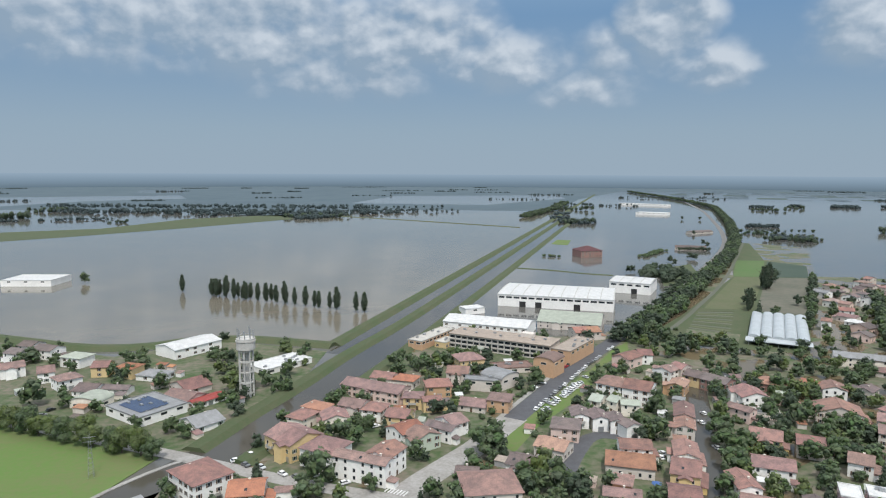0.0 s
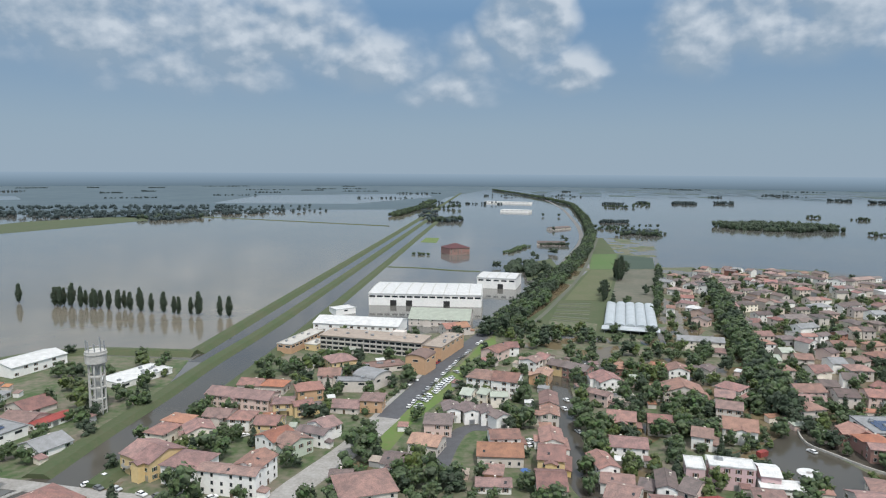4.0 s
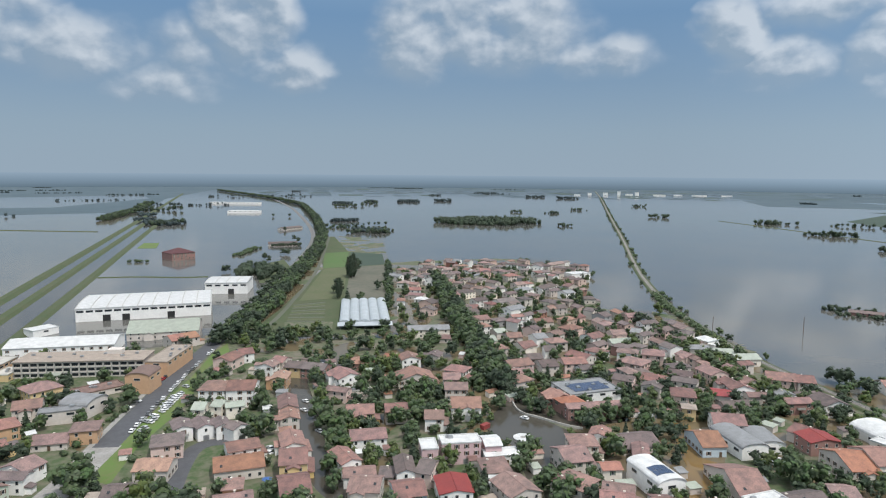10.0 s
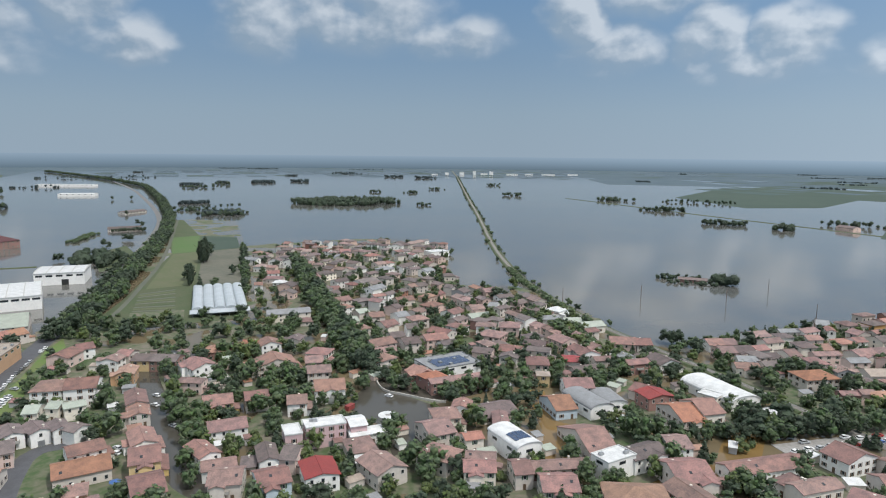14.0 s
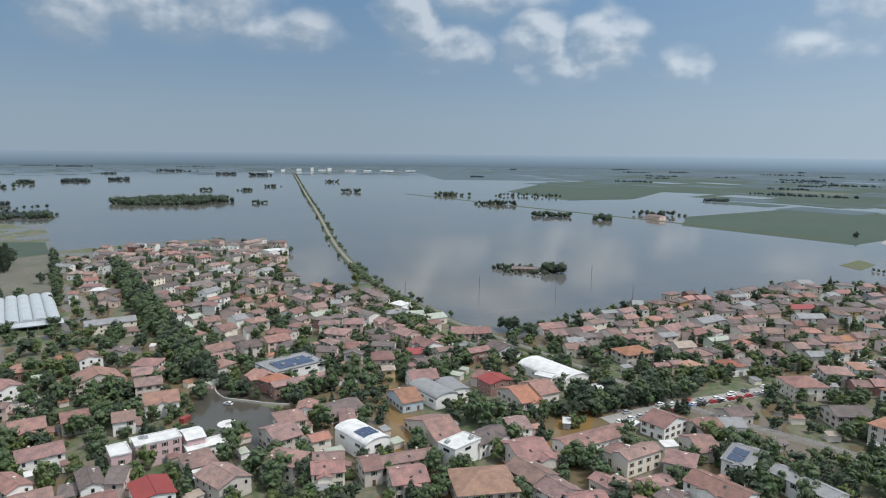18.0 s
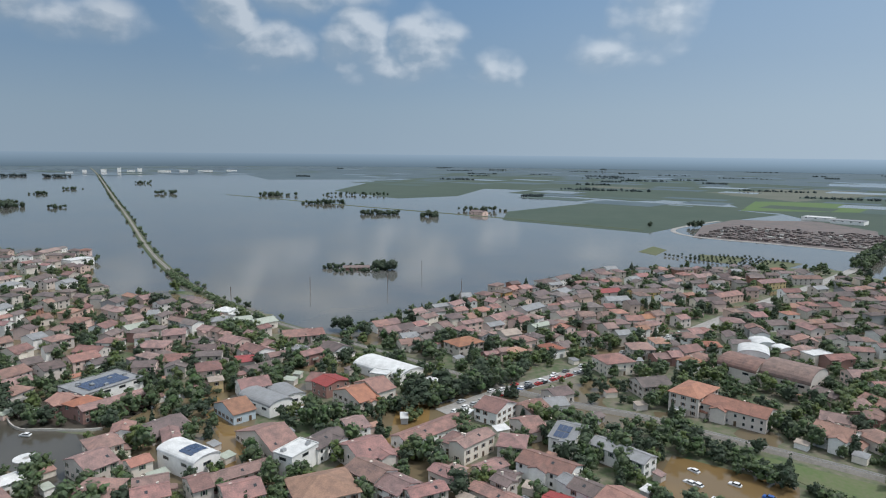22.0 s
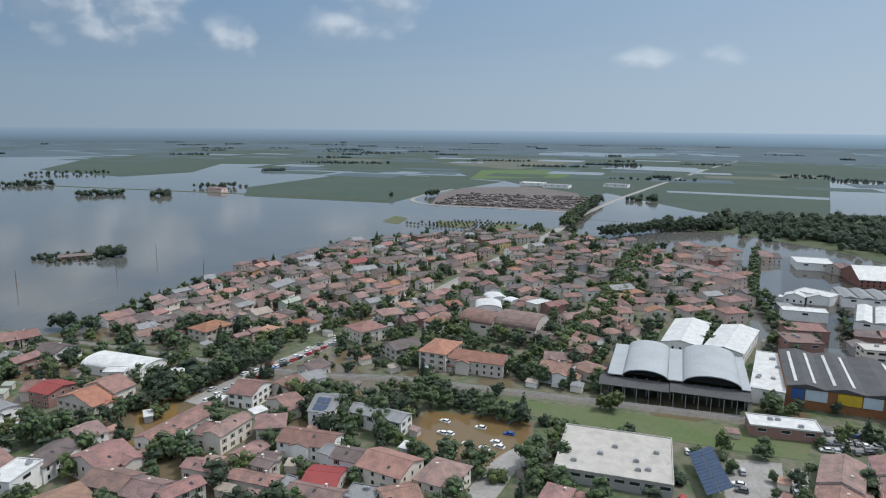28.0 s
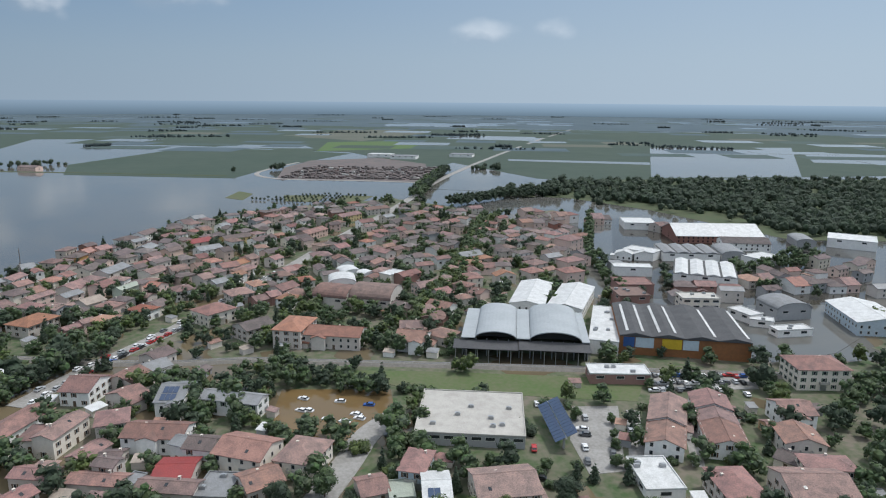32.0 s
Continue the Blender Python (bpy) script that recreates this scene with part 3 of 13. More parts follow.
def house(x, y, w, d, turn, storeys, form, wall, roof, near=1, solar=0):
    """A building on its plot: w along the front, d deep, storeys of 2.75 m, roof by form."""
    rng = random.Random(int(x * 31 + y * 17))
    if form == "p" and near < 2 and 15 < w < 24 and roof in "rke" and storeys >= 1.5 and not solar:
        c, q, cut = math.cos(radians(turn)), math.sin(radians(turn)), w * rng.uniform(0.42, 0.58)
        for mid, wide in ((cut / 2 - w / 2, cut), (cut / 2, w - cut)):
            house(x + mid * c, y + mid * q, wide - 0.05, d * rng.uniform(0.82, 1.0), turn, storeys - rng.choice((0, 0.25, 0.5)), rng.choice("pph"), wall if rng.random() < 0.5 else rng.choice("wcpt"), roof if rng.random() < 0.6 else rng.choice("rke"), near)
        return None
    if form == "g" and 20 < d < 40 and roof in "rke" and storeys >= 1.5:
        c, q, cut = math.cos(radians(turn)), math.sin(radians(turn)), d * 0.42
        for mid, deep, drop in ((cut / 2 - d / 2, cut, 0.3), (cut / 2, d - cut, 0)):
            house(x - mid * q, y + mid * c, w, deep - 0.05, turn, storeys - drop, form, wall, roof, near)
        return None
    ez = storeys * 2.75 + 0.2
    PLOTS.append((x, y, max(w, d) / 2))
    if near < 0:
        far_house(x, y, w, d, turn, ez, form, wall, roof, rng)
        return None
    if form == "p" and near >= 0 and roof in "rke" and storeys >= 1.5 and max(w, d) < 1.4 * min(w, d) and rng.random() < 0.35:
        form = "h"
    industrial = form in "asB" or (form == "f" and wall != "k" and (w > 16 or roof == "W"))
    kind = "warehouse" if industrial else "apartment_house" if storeys >= 2.6 else "house"
    tone = WALLS[wall][0] if x < 90 else WALLS[wall][0].replace(" rendered", "") + " flooded"
    label = "%s %s %s with %s %s roof" % (STOREYS[max(1, min(3, int(storeys + 0.45)))], tone, kind.replace("_", " "), ROOFS[roof][0], FORMS[form])
    root = tagged_root(kind, pose(x, y, 0, 0, 0, turn), label, "warehouse" if industrial else "house", "industrial sheds" if industrial else "houses of the town")
    across = form in "ga" or form == "s"  # ridge runs from front to back
    span, run = (w, d) if across else (d, w)
    v, f = [], []
    rv, rf = [], []
    wm, rm = MAT_WALL[wall], MAT_ROOF[roof]
    if form in "pg":
        slope = 0.34 if roof not in "WR" else 0.2
        top = span / 2 * slope
        prism([(-span / 2, -0.6), (span / 2, -0.6), (span / 2, ez), (0, ez + top), (-span / 2, ez)], run, v, f, across)
        o = 0.55
        gable_roof(span, run, ez, slope, o, rv, rf, across)
        if roof not in "WR" and near >= 0 and run > 9 and span > 7.5 and storeys >= 1.5 and rng.random() < 0.45:
            # cross gable towards the street
            wing, out = min(run * 0.42, 6.0), rng.uniform(1.6, 3.0)
            at, long_ = rng.uniform(-0.25, 0.25) * run, span / 2 + out
            low_ez = ez - rng.choice((0, 0, 0.6, 2.2))
            wv, wf, gv, gf = [], [], [], []
            prism([(-wing / 2, -0.6), (wing / 2, -0.6), (wing / 2, low_ez), (0, low_ez + wing / 2 * slope), (-wing / 2, low_ez)], long_, wv, wf, not across)
            gable_roof(wing, long_, low_ez, slope, 0.45, gv, gf, not across)
            for source, faces, dv, df in ((wv, wf, v, f), (gv, gf, rv, rf)):
                k = len(dv)
                dv += [(a - long_ / 2, b + at, c) if across else (a + at, b - long_ / 2, c) for a, b, c in source]
                df += [tuple(k + q for q in face) for face in faces]
    elif form == "h":
        box(v, f, -w / 2, w / 2, -d / 2, d / 2, -0.6, ez)
        hip_roof(w, d, ez, 0.6, 0.42, rv, rf)
    elif form == "f":
        box(v, f, -w / 2, w / 2, -d / 2, d / 2, -0.6, ez - 0.05)
        for e, z in ((0.2, ez - 0.04), (0.2, ez + 0.5), (-0.1, ez + 0.5), (-0.1, ez + 0.15)):
            rv += [(-w / 2 - e, -d / 2 - e, z), (w / 2 + e, -d / 2 - e, z), (w / 2 + e, d / 2 + e, z), (-w / 2 - e, d / 2 + e, z)]
        for a in range(3):
            rf += [(4 * a + i, 4 * a + (i + 1) % 4, 4 * a + 4 + (i + 1) % 4, 4 * a + 4 + i) for i in range(4)]
        rf += [(12, 13, 14, 15), (3, 2, 1, 0)]
    elif form == "a":
        rise = span * 0.17
        arc = [(-span / 2 * math.cos(math.pi * i / 12), ez + rise * math.sin(math.pi * i / 12)) for i in range(13)]
        prism([(-span / 2, -0.6)] + arc + [(span / 2, -0.6)], run, v, f, True)
        outer = [(a * 1.02, z + 0.25) for a, z in arc]
        prism([(a, z + 0.03) for a, z in arc] + outer[::-1], run + 0.8, rv, rf, True)
    elif form == "B":
        rise = span * 0.24
        arc = [(-span / 2 * math.cos(math.pi * i / 12), ez + rise * math.sin(math.pi * i / 12)) for i in range(13)]
        prism([(-span / 2, -0.6)] + arc + [(span / 2, -0.6)], run, v, f, False)
        outer = [(a * 1.03, z + 0.25) for a, z in arc]
        prism([(a, z + 0.03) for a, z in arc] + outer[::-1], run + 0.6, rv, rf, False)
    elif form == "s":
        box(v, f, -w / 2, w / 2, -d / 2, d / 2, -0.6, ez)
        box(rv, rf, -w / 2 - 0.2, w / 2 + 0.2, -d / 2 - 0.2, d / 2 + 0.2, ez + 0.004, ez + 0.16)
        bays = max(2, round(w / 9))
        bay = w / bays
        for i in range(bays):
            cx = -w / 2 + bay * (i + 0.5)
            half = bay / 2 - 0.7
            bv, bf = [], []
            prism([(cx - half, ez + 0.17), (cx - half, ez + 0.4), (cx, ez + 1.4), (cx + half, ez + 0.4), (cx + half, ez + 0.17)], run - 0.4, bv, bf, True)
            part("roof_bay", fix_normals(mesh_of("roof_bay", bv, bf, [rm])), root, ROOFS[roof][0] + " ridged roof bay")
    if form in "pgh" and near > 0 and storeys >= 1.8 and roof not in "WR" and rng.random() < 0.4:
        # lean-to on one side
        a0, a1, b0, b1 = w / 2 - 0.1, w / 2 + rng.uniform(2.2, 3.2), -d / 2 + rng.uniform(0.5, 2), d / 2 - rng.uniform(1, 3)
        box(v, f, a0, a1, b0, b1, -0.6, 2.45)
        k = len(rv)
        rv += [(a0, b0 - 0.3, 2.47), (a1 + 0.4, b0 - 0.3, 2.47), (a1 + 0.4, b1 + 0.3, 2.47), (a0, b1 + 0.3, 2.47), (a0, b0 - 0.3, 3.3), (a1 + 0.4, b0 - 0.3, 2.62), (a1 + 0.4, b1 + 0.3, 2.62), (a0, b1 + 0.3, 3.3)]
        rf += [tuple(k + i for i in q) for q in ((3, 2, 1, 0), (4, 5, 6, 7), (0, 1, 5, 4), (1, 2, 6, 5), (2, 3, 7, 6), (3, 0, 4, 7))]
    part("wall", fix_normals(mesh_of("wall", v, f, [wm])), root)
    cover = root
    if rv:
        cover = part("roof", fix_normals(mesh_of("roof", rv, rf, [CONCRETE_DARK if form == "s" else rm])), root, "dark gutter deck" if form == "s" else ROOFS[roof][0] + " roof")
    # openings
    style = WINDOWS[rng.choice((0, 0, 1, 1, 2))]
    sides = [(w, -d / 2, 0, 0), (d, w / 2, 90, 1), (d, w / 2, -90, 1)]
    if near < 1:
        sides = sides[:1]
    for length, off, ang, _ in sides:
        face = pose(0, 0, 0, 0, 0, ang)
        reach = -abs(off)
        if industrial:
            count = max(1, int(length / (4.2 if roof == "c" else 7 if near else 12)))
            for i in range(count):
                cx = (i + 0.5) * length / count - length / 2
                for level in range(max(1, int(storeys - 0.6)) if storeys > 2.4 and roof == "c" else 1):
                    part("window", BAND, root, m=face @ pose(cx, reach, ez - 1.9 - 2.9 * level))
            continue
        count = max(1, int((length - 1.2) / (3.1 if near else 4.6)))
        for level in range(max(1, int(storeys + 0.3))):
            for i in range(count):
                cx = (i + 0.5) * length / count - length / 2
                if rng.random() < 0.12:
                    continue
                if level == 0 and ang == 0 and i == count // 2 and near:
                    part("door", DOOR_MESH if rng.random() < 0.6 or length < 6 else GATE_MESH, root, m=face @ pose(cx, reach, 0.02))
                    continue
                part("window", style, root, m=face @ pose(cx, reach, 0.95 + level * 2.75))
        if near and ang == 0 and storeys >= 2 and length > 7 and rng.random() < 0.45:
            part("balcony", BALCONY, root, m=face @ pose(0, reach, 3.0))
    if form in "pgh" and near and roof not in "WR":
        spot = (rng.uniform(-0.3, 0.3) * run, rng.uniform(0.1, 0.3) * span)
        cx, cy = (spot[1], spot[0]) if across else spot
        part("chimney", CHIMNEY, cover, m=pose(cx, cy, ez + 0.6))
    if form == "p" and near == 2 and roof in "rke" and w > 9 and not solar:
        cy = -d * rng.uniform(0.16, 0.34)
        part("skylight", SKYLIGHT, cover, m=pose(rng.uniform(-0.36, 0.36) * w, cy, ez + (d / 2 + cy) * 0.34 + 0.21, math.degrees(math.atan(0.34))))
    if form == "f" and near and w > 9:
        for _ in range(int(min(6, w * d / 90)) + 1):
            part("roof_unit", HVAC, cover, m=pose(rng.uniform(-0.4, 0.4) * w, rng.uniform(-0.35, 0.35) * d, ez + 0.16))
    if solar:
        slope = {"p": 0.34 if roof not in "WR" else 0.2, "f": 0.12, "a": 0.0}.get(form, 0.0)
        for i in range(int(w * 0.7 / 1.75)):
            for j in range(2 if form != "f" else int(d * 0.7 / 3.6)):
                cx = -w * 0.35 + 1.75 * (i + 0.5)
                if form == "p":
                    cy = -d / 2 + 1.9 + 3.4 * j
                    if cy > -1.6:
                        continue
                    cz = ez + (d / 2 + cy) * slope + 0.32
                    part("solar_panel", SOLAR, cover, m=pose(cx, cy, cz, math.degrees(math.atan(slope))))
                elif form == "f":
                    part("solar_panel", SOLAR, cover, m=pose(cx, -d * 0.35 + 3.6 * (j + 0.5), ez + 0.5, 7))
                else:
                    a = cx / (w / 2)
                    part("solar_panel", SOLAR, cover, m=pose(cx, -d * 0.25 + 3.4 * j, ez + w * 0.17 * math.sqrt(max(0, 1 - a * a)) + 0.36, 0, math.degrees(math.atan(0.34 * a / math.sqrt(max(0.1, 1 - a * a)))), 0))
    return root


def shed(x, y, w, d, turn, h, wall, roof):
    """A low outbuilding: walls and a lean-to roof."""
    v, f = [], []
    prism([(-d / 2, -0.4), (d / 2, -0.4), (d / 2, h + 0.5), (-d / 2, h)], w, v, f, False)
    ob = new("garden_shed", fix_normals(mesh_of("garden_shed", v, f, [MAT_WALL[wall]])))
    ob.matrix_world = pose(x, y, 0, 0, 0, turn)
    tagged(ob, "low %s garden shed with %s lean-to roof" % (WALLS[wall][0], ROOFS[roof][0]), "shed", "garden sheds")
    v, f = [], []
    t = 0.5 / d
    prism([(-d / 2 - 0.3, h - 0.3 * t + 0.02), (d / 2 + 0.3, h + 0.5 + 0.3 * t + 0.02), (d / 2 + 0.3, h + 0.5 + 0.3 * t + 0.14), (-d / 2 - 0.3, h - 0.3 * t + 0.14)], w + 0.5, v, f, False)
    part("roof", fix_normals(mesh_of("roof", v, f, [MAT_ROOF[roof]])), ob)


# trees
def lump_points(round_steps):
    """Unit icosphere as points and triangles."""
    bm = bmesh.new()
    bmesh.ops.create_icosphere(bm, subdivisions=round_steps, radius=1.0)
    pts = [v.co.copy() for v in bm.verts]
    tri = [tuple(v.index for v in face.verts) for face in bm.faces]
    bm.free()
    return pts, tri


LUMPS = {1: lump_points(1), 2: lump_points(2)}


def crown_mesh(name, mat, blobs, leaves, size, seed, core=2):
    """Uneven lumps of foliage, covered and frayed by small bent leaf clumps."""
    rng = random.Random(seed)
    v, f, smooth = [], [], []
    total = sum(b[3] ** 2 for b in blobs)
    pts, tri = LUMPS[core]
    for bx, by, bz, br, squash in blobs:
        k = len(v)
        for p in pts:
            r = br * 0.80 * rng.uniform(0.68, 1.12)
            v.append((bx + p.x * r, by + p.y * r, bz + p.z * r * squash))
        f += [(k + a, k + b, k + c) for a, b, c in tri]
        smooth += [False] * len(tri)
    for bx, by, bz, br, squash in blobs:
        for _ in range(int(leaves * br * br / total)):
            d = Vector((rng.gauss(0, 1), rng.gauss(0, 1), rng.gauss(0, 1)))
            d.normalize()
            r = br * rng.uniform(0.80, 1.14)
            c = Vector((bx + d.x * r, by + d.y * r, bz + d.z * r * squash))
            nrm = (d + Vector((rng.gauss(0, 0.30), rng.gauss(0, 0.30), rng.gauss(0, 0.30) + 0.3))).normalized()
            t = nrm.orthogonal().normalized()
            u = nrm.cross(t)
            a = rng.uniform(0, 6.28)
            t, u = t * math.cos(a) + u * math.sin(a), u * math.cos(a) - t * math.sin(a)
            s = size * rng.uniform(0.6, 1.35)
            k = len(v)
            v += [tuple(c - t * s), tuple(c - u * s * 0.7 - nrm * s * 0.25), tuple(c + t * s), tuple(c + u * s * 0.7 - nrm * s * 0.25)]
            f += [(k, k + 1, k + 2), (k, k + 2, k + 3)]
            smooth += [False, False]
    me = mesh_of(name, v, f, [mat])
    me.polygons.foreach_set("use_smooth", smooth)
    return me


def trunk_mesh(name, h, r, limbs, seed):
    rng = random.Random(seed)
    v, f = [], []

    def limb(a, b, ra, rb):
        d = (b - a).normalized()
        t = d.orthogonal().normalized()
        u = d.cross(t)
        k = len(v)
        for c, rr in ((a, ra), (b, rb)):
            for i in range(6):
                ang = i * math.pi / 3
                v.append(tuple(c + (t * math.cos(ang) + u * math.sin(ang)) * rr))
        for i in range(6):
            j = (i + 1) % 6
            f.append((k + i, k + j, k + 6 + j, k + 6 + i))

    limb(Vector((0, 0, -0.4)), Vector((0, 0, h)), r, r * 0.5)
    for i in range(limbs):
        a = Vector((0, 0, h * rng.uniform(0.55, 0.95)))
        ang = i * 6.28 / limbs + rng.uniform(-0.4, 0.4)
        limb(a, a + Vector((math.cos(ang) * h * 0.5, math.sin(ang) * h * 0.5, h * 0.45)), r * 0.45, r * 0.12)
    return mesh_of(name, v, f, [BARK])


def round_blobs(seed, n=8, wide=0.30, low=0.26, high=0.80):
    rng = random.Random(seed)
    out = [(0, 0, 0.55, 0.30, 1.1), (0.04, -0.03, 0.82, 0.17, 1.0)]
    for i in range(n):
        a = i * 6.28 / n + rng.uniform(-0.5, 0.5)
        r = wide * rng.uniform(0.5, 1.0)
        out.append((math.cos(a) * r, math.sin(a) * r, rng.uniform(low, high), rng.uniform(0.13, 0.24), rng.uniform(0.7, 1.0)))
    return out


TREE_KINDS = {}
for key, mat, count in (("round", LEAF, 4), ("light", LEAF_LIGHT, 2), ("dark", LEAF_DARK, 2)):
    TREE_KINDS[key] = [(trunk_mesh("trunk", 0.42, 0.035, 5, s), crown_mesh("crown", mat, round_blobs(s * 7 + len(key), 14), 2600, 0.026, s)) for s in range(count)]
TREE_KINDS["poplar"] = [(trunk_mesh("trunk", 0.6, 0.02, 3, s), crown_mesh("crown", LEAF_DARK, [(random.Random(s + i).uniform(-0.02, 0.02), random.Random(s * 3 + i).uniform(-0.02, 0.02), 0.16 + i * 0.105, 0.15 - abs(i - 3) * 0.018, 1.0) for i in range(8)], 1300, 0.024, s)) for s in range(3)]
TREE_KINDS["conifer"] = [(trunk_mesh("trunk", 0.7, 0.025, 0, s), crown_mesh("crown", LEAF_DARK, [(0, 0, 0.14 + i * 0.12, 0.2 - i * 0.026, 0.75) for i in range(7)], 1300, 0.024, s)) for s in range(2)]
TREE_KINDS["bush"] = [(trunk_mesh("stem", 0.3, 0.04, 4, s), crown_mesh("crown", (LEAF, LEAF_LIGHT, LEAF_DARK)[s], [(x, y, 0.42, r, 0.95) for x, y, r in ((0, 0, 0.5), (0.5, 0.1, 0.36), (-0.45, 0.2, 0.4), (0.1, -0.45, 0.38), (-0.1, 0.5, 0.36))], 600, 0.085, s)) for s in range(3)]
TREE_LABELS = {"round": "broad green deciduous tree in full leaf", "light": "bright green broadleaf tree in full leaf", "dark": "dense dark green broadleaf tree", "poplar": "slender dark green poplar standing in floodwater", "conifer": "dark green conical conifer in a garden", "bush": "rounded green garden bush"}


def tree(kind, x, y, h, z=0.0):
    rng = random.Random(int(x * 13 + y * 7))
    trunk, crown = rng.choice(TREE_KINDS[kind])
    ob = new("bush" if kind == "bush" else "tree", trunk)
    wide = h * rng.uniform(0.88, 1.15)
    ob.matrix_world = pose(x, y, z, 0, 0, rng.uniform(0, 360)) @ Matrix.Diagonal((wide, wide, h, 1))
    tagged(ob, TREE_LABELS[kind], "bush" if kind == "bush" else "tree", "garden bushes" if kind == "bush" else kind + " trees")
    part("crown", crown, ob)


LIGHT_CROWNS = {}
for key, mat in (("round", LEAF), ("light", LEAF_LIGHT), ("dark", LEAF_DARK), ("conifer", LEAF_DARK), ("bush", LEAF)):
    if key == "conifer":
        blobs = [(0, 0, 0.14 + i * 0.12, 0.2 - i * 0.026, 0.75) for i in range(7)]
    elif key == "bush":
        blobs = [(0, 0, 0.4, 0.5, 0.9), (0.4, 0.1, 0.36, 0.36, 0.9), (-0.3, 0.2, 0.38, 0.38, 0.9)]
    else:
        blobs = round_blobs(len(key) * 5, 7)
    me = crown_mesh("light_crown", mat, blobs, 90 if key == "bush" else 150, 0.12 if key == "bush" else 0.068, 3, 1)
    tri = np.array([tuple(p.vertices) for p in me.polygons])
    cored = np.array([p.use_smooth for p in me.polygons])
    pts = np.empty(len(me.vertices) * 3)
    me.vertices.foreach_get("co", pts)
    LIGHT_CROWNS[key] = (pts.reshape(-1, 3), tri, cored, mat)
    bpy.data.meshes.remove(me)
MASS = {}


def far_trees(kind, spots):
    """More crowns (x, y, height) for the joined mass of trees that cannot be told apart."""
    MASS.setdefault(kind, []).extend(spots)


def grow_masses():
    rng = random.Random(11)
    for kind, spots in MASS.items():
        base, base_tri, cored, mat = LIGHT_CROWNS[kind]
        all_pts = []
        for x, y, h in spots:
            a, wide = rng.uniform(0, 6.28), h * rng.uniform(0.9, 1.3)
            c, s = math.cos(a), math.sin(a)
            p = np.empty_like(base)
            p[:, 0] = x + wide * (base[:, 0] * c - base[:, 1] * s)
            p[:, 1] = y + wide * (base[:, 0] * s + base[:, 1] * c)
            p[:, 2] = base[:, 2] * h
            all_pts.append(p)
        pts = np.concatenate(all_pts)
        count = len(spots)
        tri = (np.arange(count)[:, None, None] * len(base) + base_tri[None]).reshape(-1)
        me = bpy.data.meshes.new("tree_mass")
        me.vertices.add(len(pts))
        me.vertices.foreach_set("co", pts.reshape(-1))
        me.loops.add(len(tri))
        me.loops.foreach_set("vertex_index", tri.astype(np.int32))
        me.polygons.add(len(tri) // 3)
        me.polygons.foreach_set("loop_start", np.arange(0, len(tri), 3, dtype=np.int32))
        me.polygons.foreach_set("use_smooth", np.tile(cored, count))
        me.update(calc_edges=True)
        me.materials.append(mat)
        tagged(new("tree_mass", me), "many %s green trees between the houses" % kind, "trees", kind="stuff")


def wood(x, y, rx, ry, turn, h, label, count=40, mat=None):
    """A dense stand of trees that cannot be counted: crowns joined into one mesh."""
    rng = random.Random(int(x + y))
    blobs = []
    for _ in range(count):
        a, r = rng.uniform(0, 6.28), math.sqrt(rng.random())
        size = h * rng.uniform(0.30, 0.5)
        blobs.append((math.cos(a) * r * rx, math.sin(a) * r * ry, h * rng.uniform(0.08, 0.62), size, 1.0))
    me = crown_mesh("wood", mat or LEAF_DARK, blobs, count * 42, h * 0.055, int(x), 2 if math.hypot(x, y) < 1300 else 1)
    ob = new("wood", me)
    ob.matrix_world = pose(x, y, 0, 0, 0, turn)
    tagged(ob, label, "trees", kind="stuff")


# cars
def car_meshes(paint):
    v, f = [], []
    prism([(-2.05, 0.35), (-2.1, 0.75), (-1.95, 0.95), (1.1, 0.98), (2.0, 0.82), (2.1, 0.6), (2.05, 0.35)], 1.72, v, f, False)
    v = [(a, s, z) for s, a, z in v]
    rv, rf = [], []
    prism([(-1.35, 1.36), (-1.2, 1.44), (0.25, 1.44), (0.4, 1.36)], 1.42, rv, rf, False)
    rv = [(a, s, z) for s, a, z in rv]
    k = len(v)
    body = fix_normals(mesh_of("body", v + rv, f + [tuple(i + k for i in q) for q in rf], [paint]))
    gv, gf = [], []
    prism([(-1.8, 0.96), (-1.33, 1.37), (0.4, 1.37), (1.0, 0.985)], 1.5, gv, gf, False)
    glass = fix_normals(mesh_of("glazing", [(a, s, z) for s, a, z in gv], gf, [GLASS]))
    return body, glass


def wheel_mesh():
    v, f = [], []
    prism([(0.32 * math.cos(i * math.pi / 5), 0.32 + 0.32 * math.sin(i * math.pi / 5)) for i in range(10)], 0.22, v, f, True)
    return fix_normals(mesh_of("wheel", v, f, [RUBBER]))


def paint(name, c):
    return material(name, c, 0.3, tuple(k * 0.85 for k in c), 0.5, 0.4, spec=0.6)


PAINTS = {"white": (0.72, 0.72, 0.72), "silver": (0.42, 0.43, 0.44), "grey": (0.12, 0.125, 0.13), "black": (0.02, 0.02, 0.022), "red": (0.38, 0.03, 0.03), "blue": (0.03, 0.10, 0.34)}
CARS = {k: car_meshes(paint(k + "_car_paint", c)) for k, c in PAINTS.items()}
WHEEL = wheel_mesh()


def car(x, y, turn, colour, z=0.0, where="parked beside the road"):
    body, glass = CARS[colour]
    root = tagged_root("car", pose(x, y, z, 0, 0, turn), "small %s hatchback car %s" % (colour, where), "car", "parked cars")
    part("body", body, root, colour + " painted body")
    part("glazing", glass, root)
    for wx in (-1.3, 1.3):
        for wy in (-0.72, 0.72):
            part("wheel", WHEEL, root, m=pose(wx, wy, 0))


